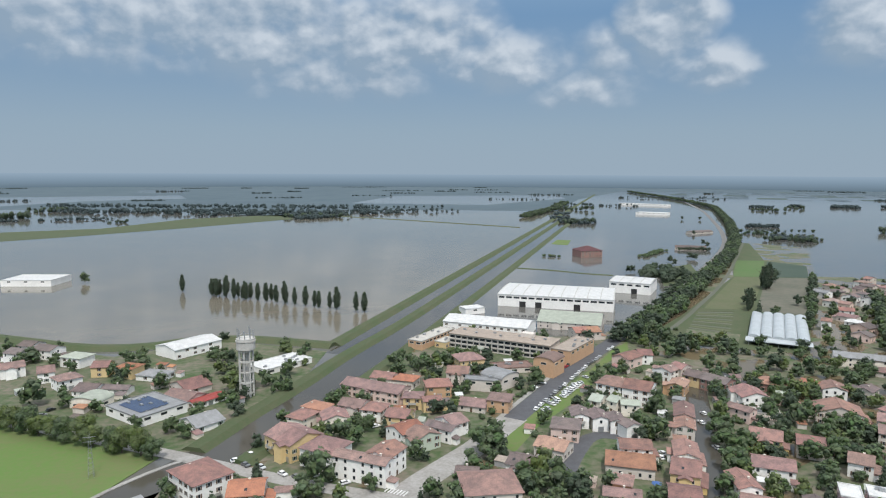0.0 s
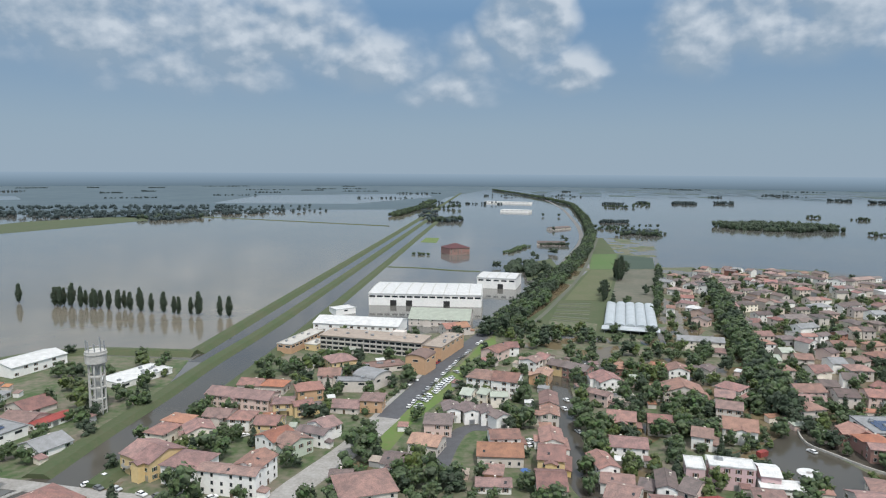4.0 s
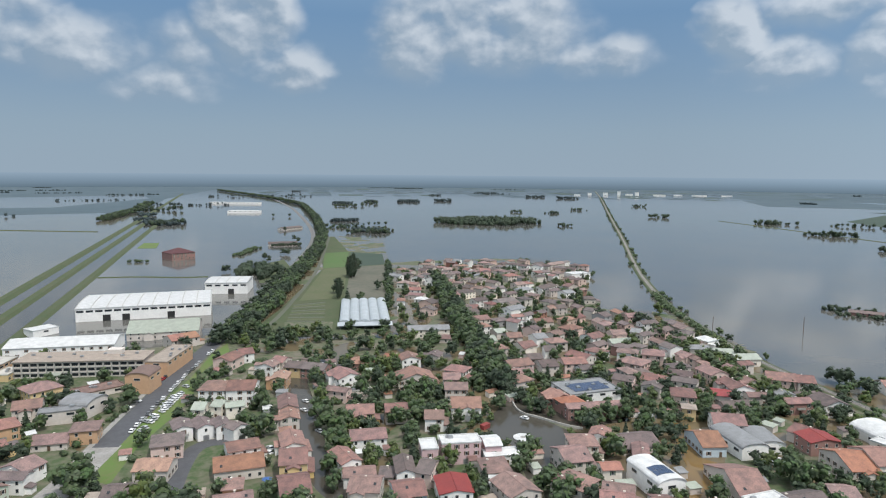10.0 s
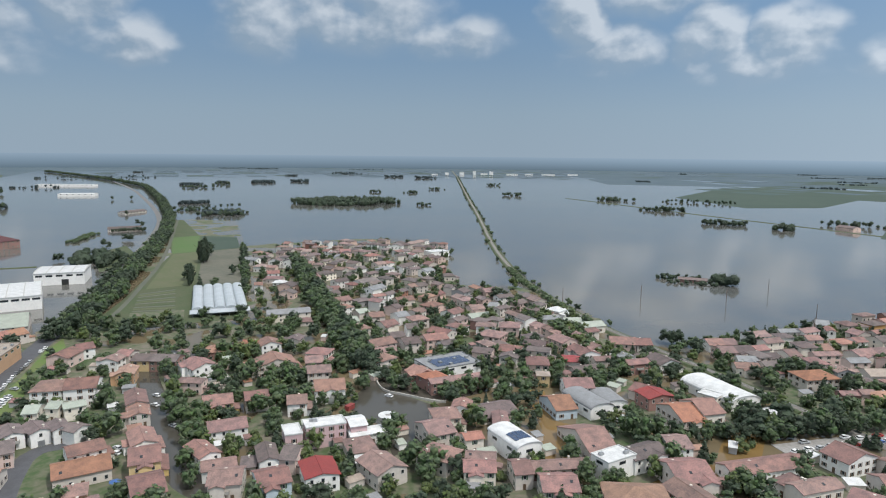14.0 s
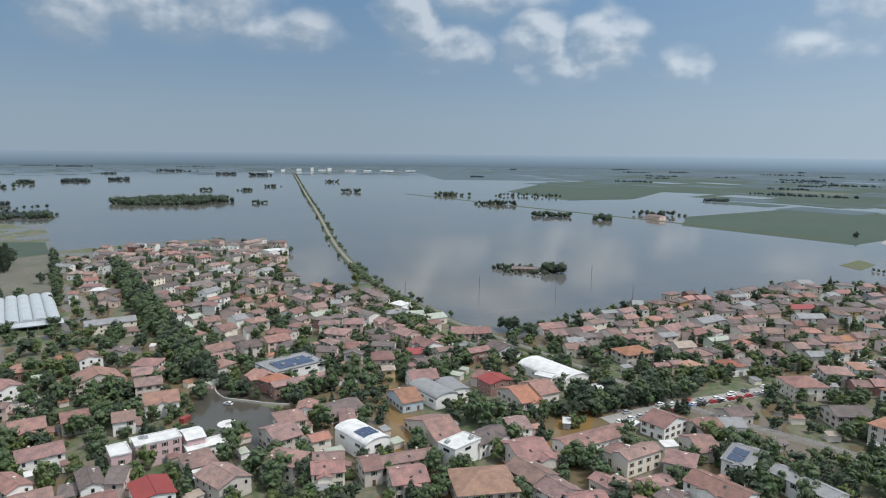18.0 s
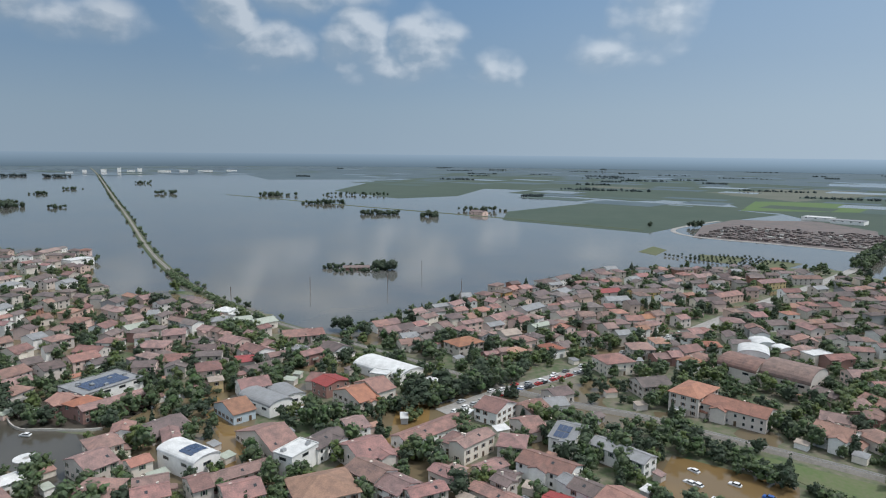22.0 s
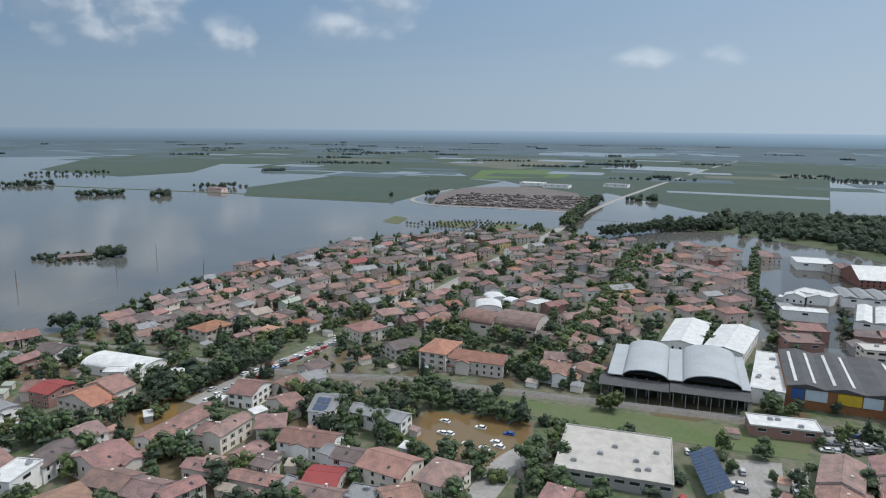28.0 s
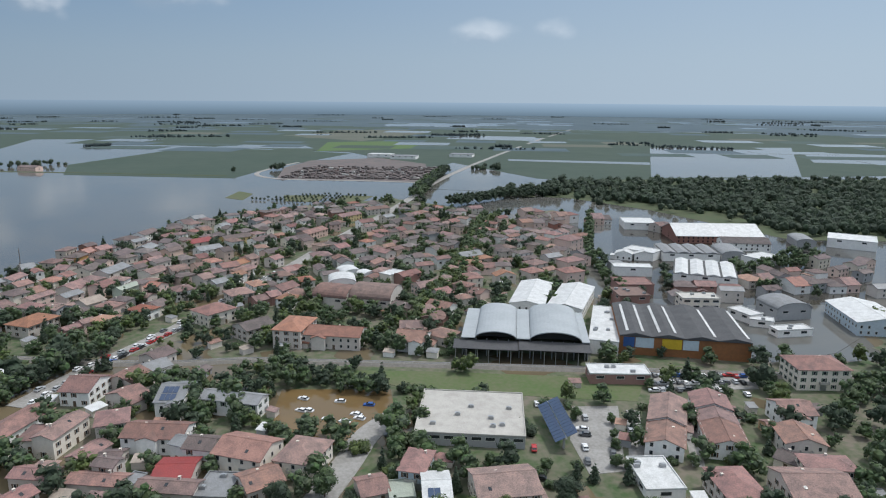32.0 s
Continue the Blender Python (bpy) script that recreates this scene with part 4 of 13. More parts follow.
# the land
bm = bmesh.new()
bmesh.ops.create_circle(bm, cap_ends=True, segments=96, radius=4960)
me = bpy.data.meshes.new("ground")
bm.to_mesh(me)
me.materials.append(SOIL)
sheet = tagged(new("ground", me), "flat plain of wet farmland under the flood", "ground", kind="structure")
sheet.location = (0, 0, -0.9)
flood = tagged(new("water", me.copy()), "calm grey-brown floodwater covering the plain", "water", kind="structure")
flood.data.materials[0] = WATER

rv, rf = [], []
rng = random.Random(3)
for i in range(96):
    a = i * math.tau / 96
    inner = 2700 + 260 * noise.noise((math.cos(a) * 2, math.sin(a) * 2, 0))
    if 14 < math.degrees(a) < 58:
        inner = 4150 + 200 * noise.noise((math.cos(a) * 9, math.sin(a) * 9, 3))
    for r, z in ((inner, 0.05), (4955, 0.05)):
        rv.append((math.sin(a) * r, math.cos(a) * r, z))
for i in range(96):
    j = (i + 1) % 96
    rf.append((2 * i, 2 * j, 2 * j + 1, 2 * i + 1))
tagged(new("far_land", fix_normals(mesh_of("far_land", rv, rf, [HAZY_LAND]))), "distant flat farmland towards the horizon", "ground", kind="structure")

land("meadow", [(-246, 284), (-191, 276), (-157, 264), (-109, 245), (-119, 206), (-199, 206)], 0.300, GRASS, "bright green meadow beside the canal", "ground")
land("west_quarter", [(-369, 407), (-284, 417), (-195, 384), (-145, 425), (-71, 399), (-75, 325), (-95, 253), (-110, 247), (-194, 281), (-273, 298)], 0.120, SOIL, "damp gardens and yards of the western quarter", "ground")
garden_ground([(-77, 240), (-54, 305), (-27, 378), (-5, 443), (63, 432), (112, 449), (160, 504), (208, 601), (288, 744), (376, 903), (437, 1011), (487, 1054), (540, 978), (401, 709), (452, 697), (540, 671), (601, 610), (523, 496), (455, 428), (409, 375), (436, 345), (437, 319), (405, 251), (362, 190), (358, 153), (393, 160), (441, 137), (486, 107), (546, 74), (605, 38), (665, -10), (700, -101), (716, -191), (645, -232), (576, -235), (595, -323), (465, -280), (323, -197), (212, -208), (195, -261), (164, -246), (249, -301), (139, -382), (23, -232), (-46, 70), (-127, 185)], 5.0)
land("town_water", [(-77, 240), (-54, 305), (-27, 378), (-5, 443), (63, 432), (112, 449), (160, 504), (208, 601), (288, 744), (376, 903), (437, 1011), (487, 1054), (540, 978), (401, 709), (452, 697), (540, 671), (601, 610), (523, 496), (455, 428), (409, 375), (436, 345), (437, 319), (405, 251), (362, 190), (358, 153), (393, 160), (441, 137), (486, 107), (546, 74), (605, 38), (665, -10), (700, -101), (716, -191), (645, -232), (576, -235), (595, -323), (465, -280), (323, -197), (212, -208), (195, -261), (164, -246), (249, -301), (139, -382), (23, -232), (-46, 70), (-127, 185)], 0.030, MUDDY_WATER, "brown floodwater in the streets and gardens", "water")
land("west_lake", [(-441, 429), (-340, 443), (-292, 429), (-201, 396), (-149, 436), (-72, 415), (0, 662), (273, 1614), (180, 1834), (-267, 1702), (-337, 1497), (-484, 1251), (-609, 1073), (-671, 1001), (-734, 872), (-813, 801)], 0.020, SILT_WATER, "pale silty floodwater over the western fields", "water")
strip("canal", [(-118, 186), (-103, 218), (-88, 247), (-65, 318), (0, 526), (274, 1486)], 22, 0.030, CANAL_WATER, "dark grey water of the straight canal", "water", 0, 0, 0)
strip("bank_outer", [(-70, 413), (0, 658), (269, 1594), (753, 3323)], 12.7, 0.030, BANK, "grassy levee between fields and canal", "levee", 2.2, 4.6, 0)
strip("bank_inner", [(-98, 251), (-89, 286), (-72, 337), (-61, 382), (-33, 463), (0, 577), (269, 1520)], 11.6, 0.030, BANK, "rough grass bank along the canal", "levee", 1.8, 5.8, 0)
strip("bank_town", [(-76, 240), (-52, 308), (-28, 385), (0, 479), (268, 1421)], 10.4, 0.030, BANK, "grassy canal bank beside the town", "levee", 1.4, 4.6, 0)
strip("bank_field", [(-399, 423), (-337, 440), (-290, 426), (-200, 393), (-148, 433), (-69, 411)], 13.9, 0.030, BANK, "grassy field levee holding the flood", "levee", 2.4, 4.6, 0)
strip("ditch", [(-66, 394), (-39, 484), (0, 616), (266, 1556)], 10.4, 0.035, CANAL_WATER, "dark water of the ditch between two levees", "water", 0, 0, 0)
strip("farm_track", [(-119, 210), (-113, 223), (-104, 237), (-98, 243)], 1.8, 0.310, OLD_ASPHALT, "pale dirt track along the canal meadow", "track", 0, 0, 0)
land("field_strip", [(128, 428), (184, 505), (311, 704), (371, 850), (470, 1050), (482, 1042), (406, 833), (434, 787), (284, 504), (225, 397), (158, 418)], 0.160, BANK, "green field strip beside the tree-lined road", "ground")
land("roadside_wood_floor", [(215, 640), (250, 760), (300, 800), (285, 740), (240, 650)], 0.12, BANK, "wooded bank beside the country road", "ground")
land("field_bright", [(371, 836), (406, 833), (341, 701), (311, 704)], 0.20, CLOVER, "bright green clover field", "ground")
land("field_wet", [(407, 828), (434, 787), (388, 697), (343, 701)], 0.20, FIELD, "dark wet grass field going under the flood", "ground")
land("field_olive", [(311, 701), (340, 698), (250, 528), (213, 534)], 0.20, OLIVE, "olive meadow with mown strips", "ground")
land("field_stubble", [(343, 698), (386, 693), (284, 506), (252, 525)], 0.20, STUBBLE, "grey-brown stubble field behind the greenhouse", "ground")
land("field_ploughed", [(173, 462), (204, 446), (187, 412), (160, 430)], 0.20, SOIL, "ploughed brown soil with puddles", "ground")
for i in range(12):
    # vegetable beds, end to end across the plot
    a, b = Vector((176, 466)).lerp(Vector((205, 524)), i / 11), Vector((199, 450)).lerp(Vector((233, 524)), i / 11)
    strip("crop_row", [tuple(a), tuple(b)], 3.4, 0.220, (STUBBLE, OLIVE, FIELD_PALE, BANK)[i % 4], "long low vegetable bed", "field", 0, 0, 0)
strip("field_track", [(134, 420), (180, 489), (218, 553), (268, 636), (338, 770), (474, 1045)], 3.6, 0.230, FIELD_PALE, "pale grassy farm track along the fields", "track", 0, 0, 0)
land("field_dark", [(1072, 196), (965, -29), (1077, -82), (1352, -274), (1472, -176), (1593, 42), (1233, 216)], 0.100, FIELD, "large dark green field beyond the lake", "ground")
land("field_cape", [(1714, 787), (2430, 923), (2992, 757), (2790, 281), (1977, 213), (1999, 421), (1628, 411), (1486, 522)], 0.09, FIELD, "dark green fields reaching into the lake", "ground")
strip("lake_levee", [(1449, 954), (1360, 760), (1248, 535), (1136, 267), (1080, 150), (997, -22)], 5.0, 0.0, BANK, "thin grassy dyke across the lake", "levee", 0.7, 2.0, 0)
land("field_middle", [(1814, 317), (1670, 44), (1381, -280), (1008, -338), (1111, -405), (836, -438), (797, -578), (733, -968), (612, -948), (1496, -2300), (2415, -1124), (3578, 871), (3039, 926), (2161, 229)], 0.098, FIELD, "broad green farmland beyond the town", "ground")
land("field_far", [(3063, 1110), (3664, 892), (2465, -1147), (1521, -2339), (3876, -6286), (5809, -2711), (5507, 1331), (4537, 1760)], 0.100, HAZY_LAND, "distant farmland with blue haze painted in", "ground")
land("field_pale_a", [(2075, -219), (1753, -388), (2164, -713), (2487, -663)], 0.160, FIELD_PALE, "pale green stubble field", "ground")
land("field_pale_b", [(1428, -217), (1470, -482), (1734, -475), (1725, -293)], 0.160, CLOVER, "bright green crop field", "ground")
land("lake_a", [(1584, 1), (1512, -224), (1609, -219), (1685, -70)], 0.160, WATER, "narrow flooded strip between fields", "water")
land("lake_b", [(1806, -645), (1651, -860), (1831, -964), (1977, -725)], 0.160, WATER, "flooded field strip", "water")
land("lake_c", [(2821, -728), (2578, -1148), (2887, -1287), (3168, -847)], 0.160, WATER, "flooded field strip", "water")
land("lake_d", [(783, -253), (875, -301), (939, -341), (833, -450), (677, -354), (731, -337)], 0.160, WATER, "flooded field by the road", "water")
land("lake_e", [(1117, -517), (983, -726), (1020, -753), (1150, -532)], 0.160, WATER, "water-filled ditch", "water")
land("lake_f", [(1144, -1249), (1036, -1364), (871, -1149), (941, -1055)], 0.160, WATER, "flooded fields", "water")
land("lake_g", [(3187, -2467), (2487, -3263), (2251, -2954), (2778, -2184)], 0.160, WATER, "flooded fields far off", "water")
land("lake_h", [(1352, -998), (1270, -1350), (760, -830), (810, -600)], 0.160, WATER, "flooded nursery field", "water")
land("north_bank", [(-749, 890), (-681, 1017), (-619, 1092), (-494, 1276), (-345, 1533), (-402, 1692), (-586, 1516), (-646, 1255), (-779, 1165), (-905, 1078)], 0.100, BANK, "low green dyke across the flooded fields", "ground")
land("north_fields", [(-1321, 1432), (-1216, 1825), (-843, 1857), (-681, 1765), (-362, 1609), (-298, 1903), (-40, 1924), (324, 1899), (718, 3318), (915, 4592), (-445, 6223), (-4056, 6114), (-4978, 4968)], 0.100, HAZY_LAND, "dark farmland and tree belts beyond the flood", "ground")
land("north_lake_a", [(-1328, 1993), (-1280, 2342), (-1010, 2621), (-1172, 2978), (-1758, 2643)], 0.140, WATER, "flooded field far off", "water")
land("north_lake_b", [(-323, 2313), (144, 2240), (512, 2804), (560, 3216), (-217, 3036)], 0.140, WATER, "flooded orchard far off", "water")
land("north_lake_c", [(-1536, 3330), (-1263, 3282), (-1475, 3750), (-1681, 3714)], 0.140, WATER, "flooded field far off", "water")
strip("north_dyke", [(-257, 1638), (-83, 1514), (153, 1327)], 5.8, 0.000, BANK, "thin dyke crossing the flood", "levee", 1, 2.3, 0)
strip("main_road", [(-17, 209), (-8, 226), (13, 255), (26, 277), (33, 289)], 11.6, 0.160, OLD_ASPHALT, "pale worn asphalt of the main road by the crossing", "road", 0, 0, 0)
strip("main_road_new", [(32, 287.5), (41, 304), (58, 335), (78, 372), (104, 414), (119, 438)], 10.5, 0.164, ASPHALT, "dark wet asphalt main road through the town", "road", 0, 0, 0)
strip("north_road", [(117, 435), (194, 572), (235, 647), (288, 736), (356, 861), (414, 976), (465, 1091), (542, 1294), (650, 1613), (774, 1989), (934, 2594)], 8.0, 0.160, WET_ROAD, "pale wet country road leading out of town", "road", 0, 0, 0)
strip("footway", [(21, 279), (35, 307), (51, 336), (71, 374), (97, 418)], 2.3, 0.170, OLD_ASPHALT, "pale concrete footway beside the main road", "pavement", 0, 0, 0)
strip("lake_dyke", [(86, 759), (122, 745), (157, 717), (183, 708)], 3.5, 0.000, BANK, "thin dyke between flooded fields", "levee", 0.6, 2.3, 0)
land("lake_island", [(166, 1019), (190, 1007), (208, 1078), (188, 1088)], 0.120, GRASS, "small green rise in the flood", "ground")
strip("bridge_road", [(-262, 303), (-195, 283), (-148, 264), (-107, 249), (-76, 235), (-44, 222), (-12, 212)], 7.0, 0.200, OLD_ASPHALT, "pale worn asphalt road by the canal bridge", "road", 0, 0, 0)
land("works_yard", [(534, -351), (522, -400), (434, -343), (402, -410), (409, -440), (384, -456), (313, -401), (232, -300), (247, -241), (290, -274), (309, -204)], 0.060, CANAL_WATER, "dark shallow water in the flooded works", "water")
strip("east_road", [(262, 75), (268, 71), (291, 57), (323, 31), (348, 14), (384, -9), (442, -45), (524, -91), (647, -172), (941, -333), (1775, -935), (2281, -1323)], 8.7, 0.200, OLD_ASPHALT, "pale asphalt road lined with cars", "road", 0, 0, 0)
strip("street_flooded", [(96, 190), (92, 210), (102, 244), (114, 278), (124, 313), (137, 352)], 10.4, 0.130, CANAL_WATER, "flooded side street", "road", 0, 0, 0)
strip("yard_lane", [(42, 224), (52, 250), (63, 271), (77, 267)], 6.9, 0.160, ASPHALT, "dark asphalt lane", "road", 0, 0, 0)
strip("street_east", [(169, -16), (189, -30), (203, -38), (213, -51)], 9.3, 0.160, OLD_ASPHALT, "muddy asphalt street", "road", 0, 0, 0)
strip("rail_bank", [(3183, 2975), (2411, 2219), (1255, 1118), (871, 748), (610, 503), (502, 391), (461, 344), (421, 290), (378, 228), (357, 183), (332, 125), (309, 79)], 9.5, 0.000, BANK, "green grassy railway embankment", "levee", 0.9, 6.9, 0)
strip("railway_bed", [(3183, 2975), (2411, 2219), (1255, 1118), (871, 748), (610, 503), (502, 391), (461, 344), (421, 290), (378, 228), (357, 183), (332, 125), (309, 79), (295, 49), (286, 23), (281, -7), (272, -26), (261, -54), (248, -85), (227, -136), (203, -190), (178, -252)], 6, 0.000, GRAVEL, "ballasted railway track bed", "railway", 1.1, 3.2, 0)
land("rail_meadow", [(262, -31), (242, -83), (220, -132), (211, -153), (195, -138), (206, -114), (219, -88), (236, -58)], 0.200, RAIL_GRASS, "green grass strip beside the railway", "ground")
land("pool_parking", [(247, -16), (234, -55), (213, -51), (204, -41), (198, -28), (215, -7)], 0.150, BROWN_WATER, "flooded car park with brown water", "water")
land("pool_square", [(207, 245), (200, 222), (201, 198), (186, 183), (163, 174), (155, 174), (170, 200), (172, 220), (184, 232)], 0.150, CANAL_WATER, "flooded square with muddy water", "water")
land("pool_school", [(215, 255), (251, 232), (233, 193), (207, 198), (198, 224)], 0.145, CANAL_WATER, "flooded school yard", "water")
land("pool_yard", [(246, 183), (250, 174), (224, 152), (229, 134), (209, 120), (194, 130), (190, 139), (213, 149)], 0.150, BROWN_WATER, "flooded yard with brown water", "water")
land("pool_street", [(173, 110), (190, 100), (215, 95), (232, 88), (263, 95), (269, 82), (241, 75), (220, 84), (202, 83), (177, 92)], 0.152, BROWN_WATER, "street under brown floodwater", "water")
land("pool_back", [(466, -278), (606, -373), (586, -377), (440, -288), (317, -214), (312, -196), (323, -196)], 0.150, WATER, "wide flooded street", "water")
land("pool_sheds", [(220, -216), (277, -267), (264, -308), (218, -277), (208, -251), (207, -224)], 0.150, WATER, "flooded factory yard", "water")
land("carpark", [(199, -113), (194, -129), (156, -106), (158, -95), (178, -100)], 0.200, OLD_ASPHALT, "grey asphalt car park", "ground")
land("drive", [(190.6, -130), (188.3, -134), (155, -113), (156.7, -108)], 0.190, OLD_ASPHALT, "pale concrete drive between the flats", "ground")
land("house_drive", [(181, -146), (178, -151), (150, -130), (152, -127)], 0.190, OLD_ASPHALT, "pale concrete drive between the long houses", "ground")
land("station_yard", [(216, -159), (200, -196), (189, -189), (201, -150)], 0.200, OLD_ASPHALT, "station car park", "ground")
land("roadside_lawn", [(23, 258), (34, 281), (48, 305), (65, 334), (83, 363), (106, 405), (121, 426), (116, 405), (86, 363), (76, 329), (58, 302), (43, 281), (29, 252)], 0.140, GRASS, "lawn strip used as car park", "ground")
land("wood_floor", [(724, -275), (825, -477), (699, -924), (600, -986), (348, -578), (405, -434), (566, -417), (669, -379)], 0.100, BANK, "flooded woodland floor", "ground")
strip("rail", [(3183, 2975), (2411, 2219), (1255, 1118), (871, 748), (610, 503), (502, 391), (461, 344), (421, 290), (378, 228), (357, 183), (332, 125), (309, 79), (295, 49), (286, 23), (281, -7), (272, -26), (261, -54), (248, -85), (227, -136), (203, -190), (178, -252)], 0.14, 1.14, METAL, "steel rail of the flooded railway line", "rail", 0.14, 0.1, -0.75)
strip("rail", [(3183, 2975), (2411, 2219), (1255, 1118), (871, 748), (610, 503), (502, 391), (461, 344), (421, 290), (378, 228), (357, 183), (332, 125), (309, 79), (295, 49), (286, 23), (281, -7), (272, -26), (261, -54), (248, -85), (227, -136), (203, -190), (178, -252)], 0.14, 1.14, METAL, "steel rail of the flooded railway line", "rail", 0.14, 0.1, 0.75)
strip("yard_wall", [(208, 247), (196, 228), (200, 217), (203, 204), (207, 197)], 0.6, 0.150, MAT_ROOF["c"], "low pale wall round the flooded school yard", "wall", 0.9, 0.5, 0)

# houses and sheds
house(154.9, -65.7, 17.2, 14.6, -100.3, 2, "p", "t", "r", 2)
house(164.4, -39.1, 6.9, 8.6, -100.2, 1, "f", "n", "n", 2)
house(169.2, -31.9, 7.9, 9.8, -89.2, 1, "p", "t", "r", 2)
house(159.2, -47.5, 7.4, 13.0, -105.0, 2, "p", "w", "W", 2, 1)
house(172.8, -46.2, 7.4, 12.2, -122.5, 2, "h", "u", "r", 2)
house(181.6, -2.8, 10.7, 10.7, -74.7, 1.3, "p", "t", "r", 2)
house(182.9, 8.5, 9.2, 12.2, -112.1, 1, "f", "t", "g", 2)
house(133.9, -125.7, 10.8, 14.6, -106.2, 2, "h", "t", "r", 2)
house(185.7, 21.1, 16.8, 6.8, -115.2, 1.3, "p", "t", "r", 2)
house(189.0, -16.2, 11.8, 14.6, -123.7, 2, "h", "c", "r", 2)
house(148.7, -110.8, 11.2, 17.1, -106.1, 1, "f", "w", "W", 2)
house(191.9, 30.6, 4.0, 6.4, -124.6, 1.3, "f", "t", "g", 2)
house(194.4, 19.3, 10.7, 11.0, -106.2, 1.3, "p", "t", "R", 2)
house(197.0, -0.7, 16.1, 13.4, -125.7, 2, "p", "c", "e", 2)
house(126.9, -146.2, 17.8, 14.6, -110.5, 2, "p", "t", "r", 2)
house(195.6, 39.6, 16.0, 6.3, -115.3, 1.3, "p", "t", "r", 2)
house(188.2, 59.8, 12.3, 6.4, -47.0, 2, "p", "t", "r", 2)
house(181.4, 91.3, 19.2, 17.1, -49.7, 2, "h", "t", "e", 2)
house(203.7, 11.9, 9.1, 8.5, -119.2, 2, "p", "w", "k", 2)
house(200.6, 37.7, 6.9, 5.1, -120.8, 2, "p", "t", "k", 2)
house(172.3, 114.1, 11.5, 12.2, -44.6, 2, "p", "t", "r", 2)
house(207.2, 17.7, 4.7, 6.6, -129.9, 2, "p", "w", "g", 2)
house(193.4, 76.1, 10.7, 24.4, -24.8, 2, "g", "w", "r", 2)
house(203.6, 56.6, 12.2, 6.4, -115.4, 1.5, "p", "t", "r", 2)
house(208.3, 37.9, 6.5, 9.4, -103.8, 1, "p", "t", "k", 2)
house(198.9, -73.8, 35.2, 31.7, -114.1, 1.5, "f", "g", "c", 2)
house(205.6, 55.3, 5.4, 6.9, -112.3, 1.5, "p", "w", "r", 2)
house(133.3, -158.5, 13.8, 8.0, -115.0, 2, "h", "c", "r", 2)
house(172.4, 129.4, 6.1, 11.0, -36.7, 2, "p", "t", "r", 2)
house(163.1, 139.6, 10.5, 9.4, -46.1, 2, "p", "c", "r", 2)
house(109.7, 182.6, 10.3, 12.2, -20.3, 2, "p", "u", "r", 2)
house(142.8, -155.2, 6.7, 7.6, -154.5, 1, "p", "c", "k", 2)
house(124.0, 176.4, 10.9, 13.4, -25.0, 2, "g", "w", "R", 2)
house(216.6, 25.2, 19.2, 11.0, -112.2, 2, "p", "w", "r", 2)
house(16.1, 214.6, 18.8, 17.1, 7.6, 2, "h", "t", "r", 2)
house(171.2, -132.1, 11.5, 34.2, -129.7, 2, "g", "w", "r", 2)
house(99.6, 193.0, 10.3, 12.2, -37.5, 2, "p", "t", "r", 2)
house(214.9, 44.9, 10.9, 6.7, -38.2, 1, "p", "t", "r", 2)
house(79.0, 205.9, 9.9, 15.9, -15.2, 2, "p", "c", "r", 2)
house(169.2, 144.2, 10.2, 6.6, -50.5, 2, "p", "t", "r", 2)
house(186.9, 125.0, 22.5, 7.3, -37.6, 1, "p", "t", "r", 2)
house(-64.6, 210.3, 11.5, 12.2, 8.1, 2, "p", "w", "e", 2)
house(160.7, 156.2, 11.2, 12.2, 13.6, 2, "p", "t", "r", 2)
house(209.6, 88.5, 13.2, 17.1, -36.8, 2, "p", "t", "r", 2)
house(166.8, -148.8, 12.2, 36.6, -120.1, 2, "g", "w", "r", 2)
house(60.8, 213.3, 12.2, 6.7, -14.2, 1, "p", "w", "r", 2)
house(140.9, 164.1, 11.5, 14.0, -9.4, 2, "g", "t", "r", 2)
house(148.5, -164.5, 11.9, 12.3, -117.0, 2, "g", "t", "r", 2)
house(142.6, 174.6, 7.5, 6.4, -33.1, 1.2, "p", "w", "W", 2)
house(199.7, 109.8, 13.2, 8.3, -14.7, 2.6, "f", "w", "W", 2)
house(124.5, 192.8, 5.6, 12.2, -51.3, 2, "p", "p", "k", 2)
house(62.8, 219.8, 6.2, 8.1, -20.8, 1.5, "p", "o", "r", 2)
house(9.2, 228.8, 8.1, 8.5, -8.8, 1, "p", "t", "k", 2)
house(117.9, 198.6, 6.4, 13.4, -25.1, 2, "g", "w", "k", 2)
house(112.6, 201.9, 4.6, 8.5, -33.1, 1, "h", "t", "k", 2)
house(103.1, 205.1, 11.2, 8.3, -24.1, 1.5, "p", "w", "r", 2)
house(230.4, 39.8, 9.6, 11.0, -87.1, 2, "p", "t", "r", 2)
house(160.4, -164.7, 2.8, 8.5, -108.7, 1, "p", "o", "r", 2)
house(-82.0, 215.7, 14.2, 17.1, 48.6, 3, "h", "w", "r", 2)
house(234.0, 1.7, 8.2, 22.0, -32.1, 2, "g", "w", "g", 2)
house(226.4, 53.9, 16.5, 7.1, -28.2, 2.4, "p", "c", "r", 2)
house(188.7, 144.6, 10.8, 19.5, -17.9, 2.2, "a", "w", "W", 2, 1)
house(146.7, 182.9, 9.7, 12.2, -25.1, 1.5, "p", "t", "r", 2)
house(229.4, 61.3, 7.1, 9.8, -106.5, 1.5, "p", "w", "r", 2)
house(-28.3, 228.0, 21.6, 6.5, -23.4, 3, "p", "w", "r", 2)
house(212.8, 106.0, 15.3, 10.0, -19.2, 2, "p", "w", "k", 2)
house(-20.8, 233.9, 12.6, 10.2, 61.9, 3, "p", "w", "r", 2)
house(179.4, 157.4, 7.1, 6.6, -27.3, 2, "p", "c", "e", 2)
